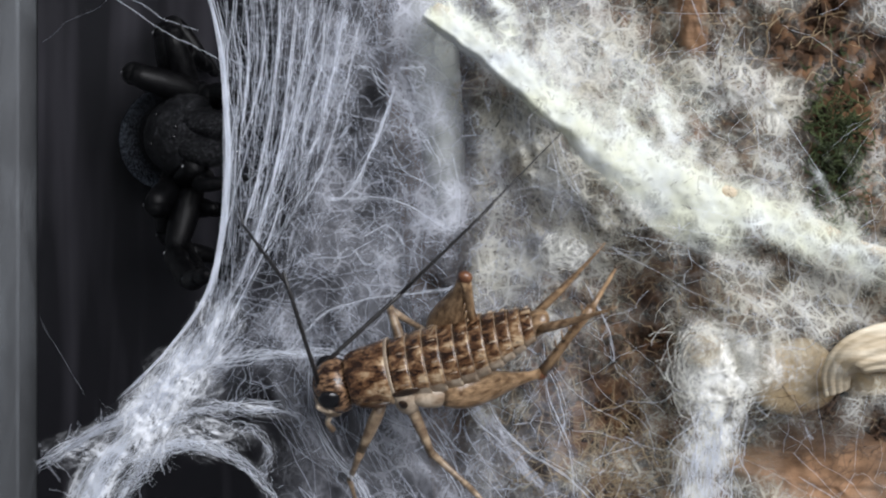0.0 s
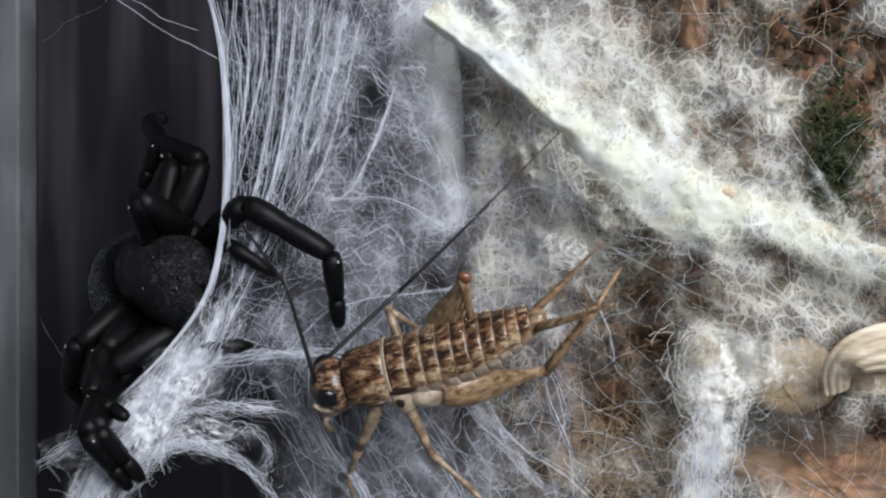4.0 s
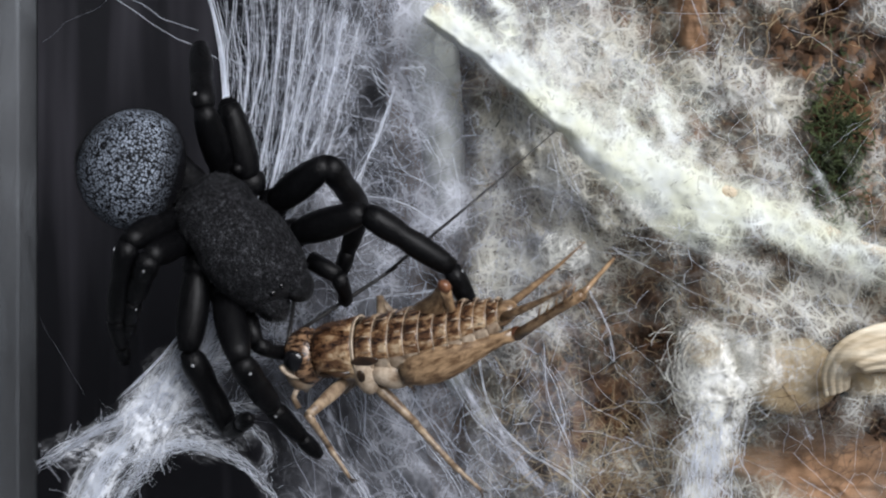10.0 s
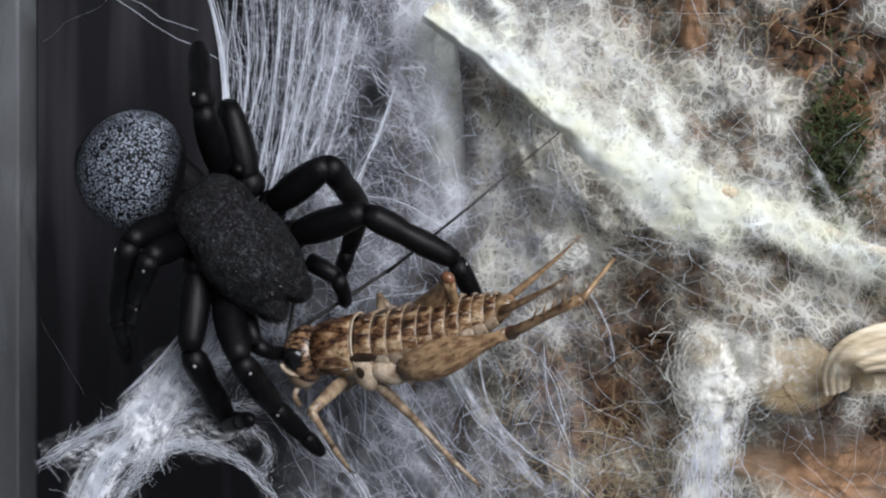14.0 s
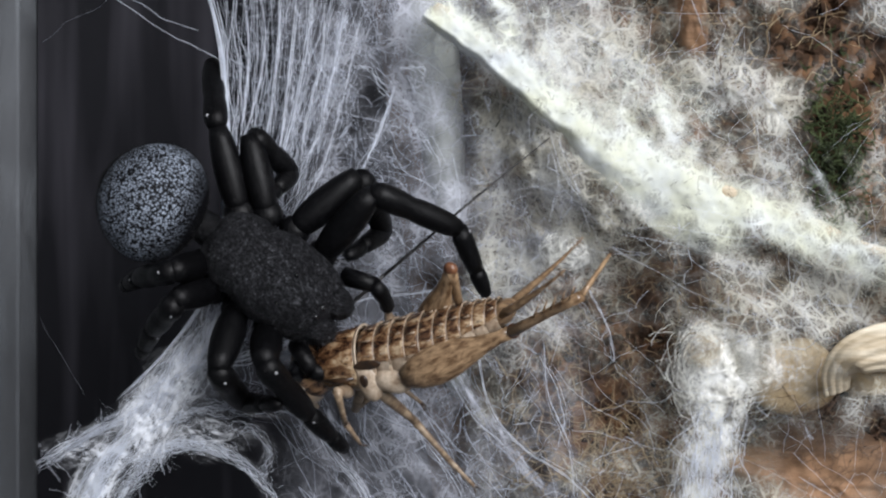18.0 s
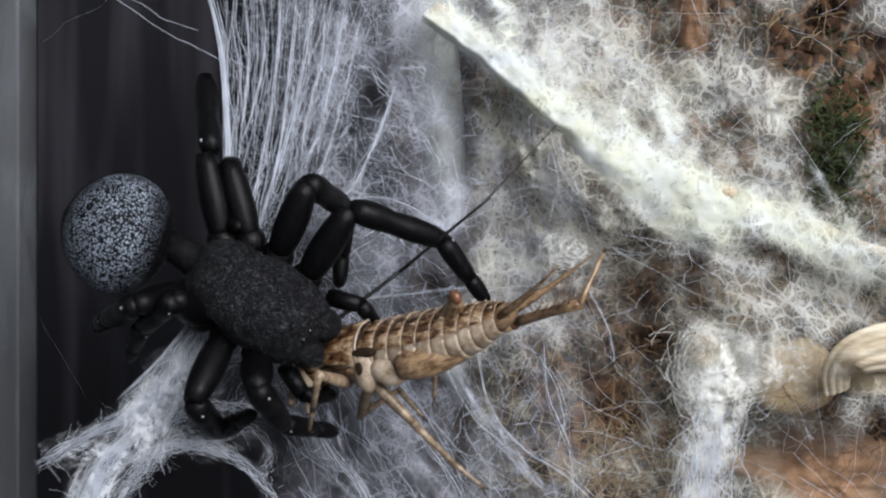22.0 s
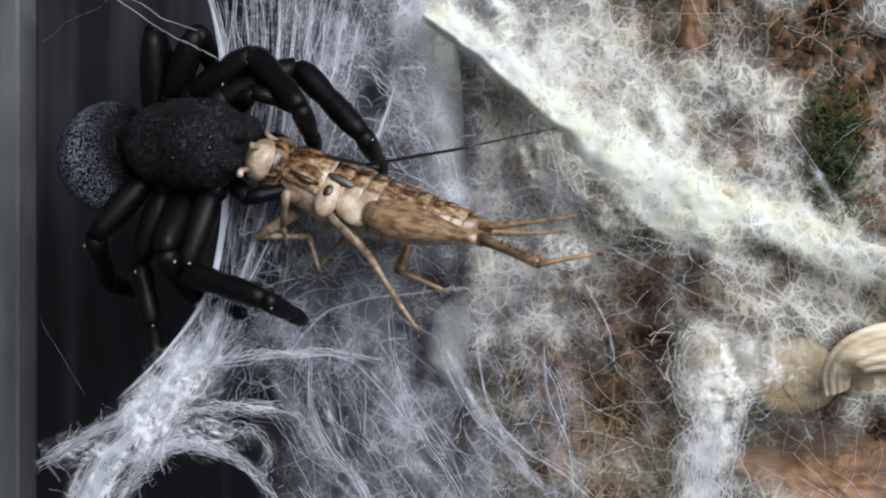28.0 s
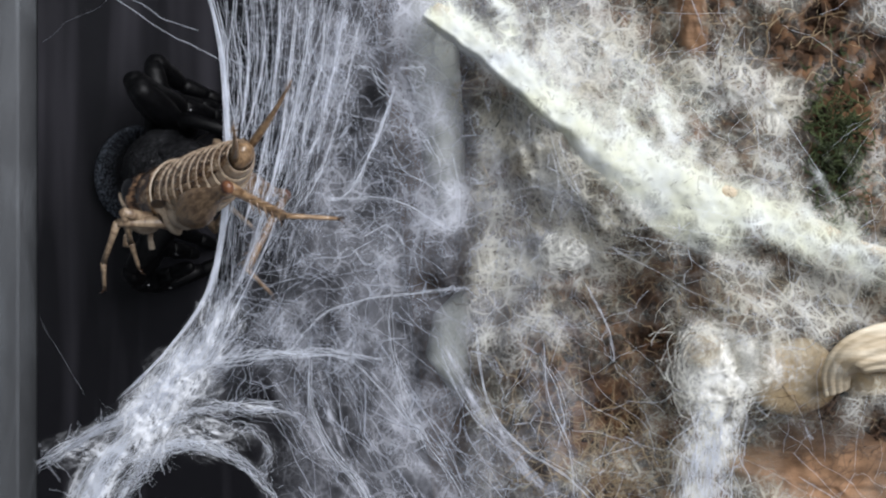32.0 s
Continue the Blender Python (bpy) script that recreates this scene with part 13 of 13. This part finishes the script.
    walk(C["ar_c"], [(0, pose(-.00548, -.00802, .00645, 0, 1, -137)), (3, pose(-.00547, -.00791, .0066, 0, 1, -137)), (4, pose(-.00547, -.00797, .00653, 0, 1, -137)), (5.75, pose(-.00543, -.00854, .00589, 0, -2, -138)), (6.25, pose(-.00542, -.00856, .00591, 0, -3, -137)), (7, pose(-.00536, -.00834, .00637, 0, -5, -135)), (8.25, pose(-.00518, -.00772, .00748, -1, -9, -129)), (8.75, pose(-.00512, -.00755, .00773, -1, -10, -128)), (10.75, pose(-.0052, -.00739, .00766, -1, -10, -127)), (13.75, pose(-.00538, -.00726, .00734, -1, -9, -128)), (14.75, pose(-.00535, -.00736, .00735, -1, -9, -128)), (16, pose(-.0051, -.00784, .00757, -1, -10, -128)), (18, pose(-.00449, -.00867, .00812, -1, -13, -130)), (19, pose(-.00431, -.00879, .00835, -1, -14, -130)), (19.5, pose(-.00434, -.00858, .00852, -1, -16, -129)), (20, pose(-.00448, -.00805, .00879, -1, -18, -128)), (20.75, pose(-.00476, -.00677, .00929, -2, -23, -125)), (21.75, pose(-.00508, -.00458, .00986, -5, -30, -118)), (22.5, pose(-.00523, -.00303, .01007, -8, -34, -112)), (23, pose(-.00534, -.00221, .01008, -11, -35, -108)), (23.25, pose(-.00557, -.00173, .00984, -13, -33, -105)), (23.75, pose(-.00628, -.00028, .00876, -16, -25, -97)), (24, pose(-.00639, .00047, .00849, -17, -23, -96)), (24.25, pose(-.00622, .00159, .00863, -13, -28, -106)), (24.5, pose(-.00577, .00313, .00895, 12, -39, -149)), (24.75, pose(-.00516, .00447, .00934, 40, -32, 165)), (25, pose(-.00469, .00504, .00977, 45, -27, 154)), (25.25, pose(-.00473, .00306, .01045, 8, -39, -143)), (25.5, pose(-.00463, .00102, .01067, -22, -18, -87)), (25.75, pose(-.00471, .00124, .01054, -21, -19, -88)), (26, pose(-.00488, .00186, .01026, -20, -21, -91)), (26.25, pose(-.00509, .0028, .00979, -18, -24, -95)), (26.5, pose(-.00525, .00394, .00914, -16, -27, -102)), (26.75, pose(-.0053, .00518, .00832, -12, -31, -109)), (27, pose(-.0052, .00637, .00741, -8, -34, -118)), (27.25, pose(-.00497, .00737, .00652, -3, -36, -126)), (27.5, pose(-.0047, .00813, .00578, 1, -37, -132)), (27.75, pose(-.00448, .00858, .00527, 4, -38, -137)), (28, pose(-.00442, .00872, .00505, 5, -38, -139)), (28.25, pose(-.00488, .00794, .00521, 5, -38, -140)), (28.5, pose(-.00566, .00612, .00561, 6, -38, -140)), (28.75, pose(-.00613, .0042, .00595, 6, -37, -140)), (29, pose(-.00624, .00333, .00607, 6, -37, -141)), (29.25, pose(-.00621, .00372, .00616, 7, -36, -142)), (29.75, pose(-.00586, .00543, .00658, 9, -30, -146)), (30, pose(-.00568, .00579, .00681, 10, -27, -148)), (30.25, pose(-.00658, .00164, .00765, 13, -23, -156)), (30.5, pose(-.00612, -.00488, .00795, 16, -18, -165)), (30.75, pose(-.00629, -.00487, .00754, 14, -14, -156)), (31, pose(-.0073, -.00196, .00593, 6, -8, -114)), (31.25, pose(-.00771, -.0008, .00424, 4, -1, -89)), (31.5, pose(-.00618, -.0083, .00247, 4, 4, -75)), (31.75, pose(.01851, -.01552, -.00149, 5, 9, -63)), (32, pose(.02206, -.01272, -.00149, 6, 10, -58))])
    walk(C["al_a"], [(0, pose(.00963, .00067, .00134, 0, -65, -91)), (3, pose(.00963, .00067, .00134, 0, -66, -91)), (4, pose(.00963, .00067, .00134, 3, -68, -94)), (5.75, pose(.00963, .00067, .00134, 51, -77, -144)), (6.25, pose(.00963, .00067, .00134, 49, -77, -142)), (6.75, pose(.00963, .00067, .00134, 26, -71, -118)), (7.25, pose(.00963, .00067, .00134, 9, -56, -99)), (8, pose(.00963, .00067, .00134, 1, -27, -87)), (8.5, pose(.00963, .00067, .00134, -1, -15, -84)), (9, pose(.00963, .00067, .00134, -1, -11, -83)), (12, pose(.00963, .00067, .00134, -1, -11, -83)), (15, pose(.00963, .00067, .00134, -1, -11, -81)), (18, pose(.00963, .00067, .00134, -3, -4, -67)), (20, pose(.00963, .00067, .00134, -3, -5, -59)), (22.75, pose(.00963, .00067, .00134, -6, -17, -47)), (24, pose(.00963, .00067, .00134, -8, -13, -37)), (25, pose(.00963, .00067, .00134, -9, -5, -32)), (25.5, pose(.00963, .00067, .00134, -9, 0, -35)), (26, pose(.00963, .00067, .00134, -10, 10, -45)), (27, pose(.00963, .00067, .00134, -24, 31, -83)), (27.5, pose(.00963, .00067, .00134, -33, 35, -98)), (28, pose(.00963, .00067, .00134, -35, 35, -103)), (29, pose(.00963, .00067, .00134, -33, 25, -98)), (30, pose(.00963, .00067, .00134, -30, 16, -90)), (30.5, pose(.00963, .00067, .00134, -27, 15, -79)), (31.5, pose(.00963, .00067, .00134, -17, 13, -38)), (31.75, pose(.00963, .00067, .00134, -16, 12, -32)), (32, pose(.00963, .00067, .00134, -16, 12, -30))])
    walk(C["al_b"], [(0, pose(.00959, -.00307, .00931, 0, 8, -66)), (3, pose(.00959, -.00295, .00937, 0, 8, -66)), (3.75, pose(.00955, -.00282, .00942, 0, 8, -66)), (4.25, pose(.00924, -.00237, .00959, 0, 9, -67)), (5.25, pose(.00832, -.00097, .00989, -1, 11, -71)), (5.75, pose(.00803, -.0005, .00992, -1, 12, -72)), (6, pose(.00799, -.00043, .00992, -1, 12, -72)), (6.25, pose(.00802, -.00059, .0099, -1, 12, -72)), (6.5, pose(.00811, -.00107, .00983, -1, 12, -72)), (6.75, pose(.00828, -.00185, .00967, -1, 11, -71)), (7, pose(.00853, -.0029, .00931, -1, 9, -71)), (7.25, pose(.00887, -.00413, .00868, -1, 8, -70)), (7.5, pose(.00928, -.00537, .00773, -1, 7, -69)), (7.75, pose(.0097, -.0064, .00657, -1, 5, -68)), (8, pose(.01007, -.00713, .0054, 0, 4, -68)), (8.25, pose(.01036, -.00755, .00439, 0, 2, -67)), (8.5, pose(.01055, -.00778, .00363, 0, 1, -66)), (8.75, pose(.01067, -.00787, .00316, 0, 0, -66)), (9, pose(.01071, -.0079, .003, 0, 0, -66)), (12, pose(.0107, -.0079, .00305, 0, -1, -66)), (14.25, pose(.01071, -.00789, .00307, 0, -2, -66)), (15.25, pose(.01105, -.00787, .00289, -1, -4, -64)), (16.5, pose(.01191, -.00775, .00246, -1, -8, -60)), (18.25, pose(.01327, -.00732, .0019, -2, -14, -54)), (19.25, pose(.01383, -.00704, .00184, -2, -18, -53)), (20, pose(.01418, -.00682, .00214, -2, -21, -53)), (22, pose(.01502, -.00592, .00356, 0, -31, -58)), (22.75, pose(.01538, -.0055, .00386, 0, -33, -58)), (23.25, pose(.01569, -.0052, .00384, -1, -33, -56)), (23.75, pose(.01619, -.00476, .00354, -8, -28, -43)), (24.5, pose(.01689, -.0041, .00275, -16, -17, -22)), (25, pose(.01709, -.00393, .00214, -17, -13, -16)), (25.25, pose(.01704, -.00405, .00178, -17, -13, -17)), (25.5, pose(.01685, -.00436, .00129, -17, -13, -19)), (25.75, pose(.01645, -.00484, .00065, -16, -14, -22)), (26, pose(.01578, -.00544, -.00014, -15, -15, -26)), (26.25, pose(.01477, -.00606, -.00105, -14, -16, -30)), (26.5, pose(.01344, -.00654, -.00196, -13, -16, -35)), (26.75, pose(.01195, -.00678, -.00272, -11, -17, -40)), (27, pose(.01055, -.00678, -.00325, -10, -18, -45)), (27.25, pose(.00942, -.00664, -.00355, -8, -18, -49)), (27.5, pose(.00863, -.00649, -.00368, -7, -19, -53)), (27.75, pose(.00817, -.00639, -.0037, -6, -19, -55)), (28, pose(.00804, -.0064, -.00365, -6, -19, -57)), (28.25, pose(.00809, -.00652, -.00349, -6, -20, -58)), (28.75, pose(.00834, -.00695, -.00286, -5, -21, -59)), (29.5, pose(.00905, -.00761, -.00158, -5, -22, -61)), (29.75, pose(.00935, -.00773, -.00125, -5, -22, -61)), (30, pose(.00968, -.0078, -.00105, -4, -22, -61)), (30.25, pose(.01027, -.00779, -.00097, -5, -22, -60)), (30.5, pose(.01131, -.00766, -.00095, -6, -20, -58)), (30.75, pose(.01271, -.00726, -.00092, -7, -18, -55)), (31, pose(.01421, -.00652, -.00084, -8, -15, -51)), (31.25, pose(.0155, -.00555, -.00072, -8, -12, -48)), (31.5, pose(.0164, -.00461, -.00057, -9, -10, -45)), (31.75, pose(.01691, -.00394, -.00046, -9, -8, -43)), (32, pose(.01707, -.00369, -.00042, -9, -8, -43))])
    walk(C["al_c"], [(0, pose(.01316, -.01102, .00804, 0, 3, -81)), (3, pose(.01317, -.0109, .0082, 0, 3, -81)), (3.75, pose(.0131, -.01079, .00824, 0, 3, -81)), (4.25, pose(.01261, -.01039, .00827, 0, 3, -79)), (5.25, pose(.01114, -.00912, .00815, 0, 4, -73)), (5.5, pose(.01085, -.00886, .00808, 1, 4, -72)), (5.75, pose(.01066, -.00868, .00803, 1, 4, -70)), (6, pose(.01059, -.00862, .00802, 1, 4, -69)), (6.25, pose(.01064, -.00879, .00803, 1, 4, -68)), (6.5, pose(.01079, -.00927, .00806, 1, 3, -66)), (6.75, pose(.01104, -.01004, .00804, 1, 3, -64)), (7, pose(.0114, -.01109, .00787, 1, 2, -62)), (7.25, pose(.01186, -.01232, .00745, 1, 1, -60)), (7.5, pose(.0124, -.01354, .00673, 1, 0, -58)), (7.75, pose(.01294, -.01455, .00581, 1, -1, -56)), (8, pose(.01342, -.01524, .00486, 1, -2, -55)), (8.25, pose(.01381, -.01564, .00404, 1, -3, -53)), (8.5, pose(.01408, -.01583, .00346, 1, -4, -52)), (8.75, pose(.01425, -.01591, .00311, 1, -4, -52)), (9, pose(.01431, -.01593, .00301, 1, -4, -51)), (12, pose(.01431, -.01592, .00324, 1, -6, -51)), (14.25, pose(.01435, -.01589, .00343, 1, -7, -51)), (15, pose(.01472, -.0158, .00351, 1, -7, -52)), (16, pose(.01571, -.0155, .00362, 1, -7, -55)), (17.5, pose(.01752, -.01469, .00388, 2, -8, -60)), (18.5, pose(.01848, -.01407, .00419, 2, -8, -63)), (19.25, pose(.0189, -.01371, .00456, 2, -8, -63)), (20, pose(.01907, -.01339, .00535, 2, -9, -61)), (21.5, pose(.01906, -.01262, .00748, 1, -12, -55)), (22.25, pose(.01911, -.01213, .00831, 0, -13, -51)), (22.75, pose(.01927, -.0118, .00862, -1, -13, -48)), (23, pose(.0194, -.01163, .00868, -1, -13, -46)), (23.25, pose(.01983, -.01135, .00858, -1, -13, -44)), (23.5, pose(.02069, -.01084, .00826, -2, -13, -41)), (23.75, pose(.02182, -.01009, .00771, -3, -13, -38)), (24, pose(.02299, -.00915, .00696, -4, -13, -34)), (24.25, pose(.024, -.00813, .00609, -4, -12, -31)), (24.5, pose(.02473, -.00722, .00525, -5, -12, -28)), (24.75, pose(.02516, -.00658, .00456, -5, -12, -26)), (25, pose(.02532, -.00635, .00411, -6, -12, -25)), (25.25, pose(.02524, -.00657, .00377, -5, -12, -26)), (25.5, pose(.02494, -.00714, .00334, -5, -12, -28)), (25.75, pose(.02438, -.00803, .00279, -4, -12, -31)), (26, pose(.02345, -.00913, .0021, -4, -12, -35)), (26.25, pose(.0221, -.01032, .0013, -3, -12, -39)), (26.5, pose(.02035, -.0114, .0005, -2, -12, -44)), (26.75, pose(.01838, -.0122, -.00015, -1, -12, -49)), (27, pose(.01649, -.0127, -.00059, 0, -12, -53)), (27.25, pose(.01489, -.01297, -.00081, 1, -12, -57)), (27.5, pose(.01369, -.01312, -.00088, 2, -12, -60)), (27.75, pose(.01291, -.01323, -.00084, 2, -12, -63)), (28, pose(.01259, -.01334, -.00073, 3, -12, -64)), (28.25, pose(.01252, -.0135, -.0005, 3, -13, -65)), (28.75, pose(.01256, -.01401, .00028, 3, -16, -66)), (29.25, pose(.01283, -.01452, .00127, 3, -20, -67)), (29.5, pose(.01305, -.01471, .00173, 3, -22, -67)), (29.75, pose(.01331, -.01484, .00209, 3, -23, -67)), (30, pose(.01363, -.01491, .00231, 3, -23, -67)), (30.25, pose(.01433, -.01488, .0023, 3, -23, -66)), (30.5, pose(.0157, -.01465, .0021, 2, -20, -62)), (30.75, pose(.01752, -.01411, .00179, 0, -17, -57)), (31, pose(.0195, -.01316, .00146, -1, -12, -52)), (31.25, pose(.02124, -.01195, .00117, -2, -8, -46)), (31.5, pose(.02251, -.01076, .00094, -3, -4, -42)), (31.75, pose(.02325, -.00991, .00079, -3, -1, -39)), (32, pose(.0235, -.00959, .00074, -3, 0, -38))])
    walk(C["mr_a"], [(0, pose(.003, -.0016, -.0018, 0, -41, -83)), (32, pose(.003, -.0016, -.0018, 0, -41, -83))])
    walk(C["mr_b"], [(0, pose(.0034, -.005, .0012, 0, 63, -174)), (32, pose(.0034, -.005, .0012, 0, 63, -174))])
    walk(C["mr_c"], [(0, pose(.0016, -.0052, -.0024, -0, 65, -39)), (32, pose(.0016, -.0052, -.0024, -0, 65, -39))])
    walk(C["fr_a"], [(0, pose(.005, -.0015, -.0017, 0, 51, -28)), (32, pose(.005, -.0015, -.0017, 0, 51, -28))])
    walk(C["fr_b"], [(0, pose(.0076, -.0029, -.0053, 0, -25, -175)), (32, pose(.0076, -.0029, -.0053, 0, -25, -175))])
    walk(C["fr_c"], [(0, pose(.004, -.0032, -.0036, -0, 48, 174)), (32, pose(.004, -.0032, -.0036, -0, 48, 174))])


motions()
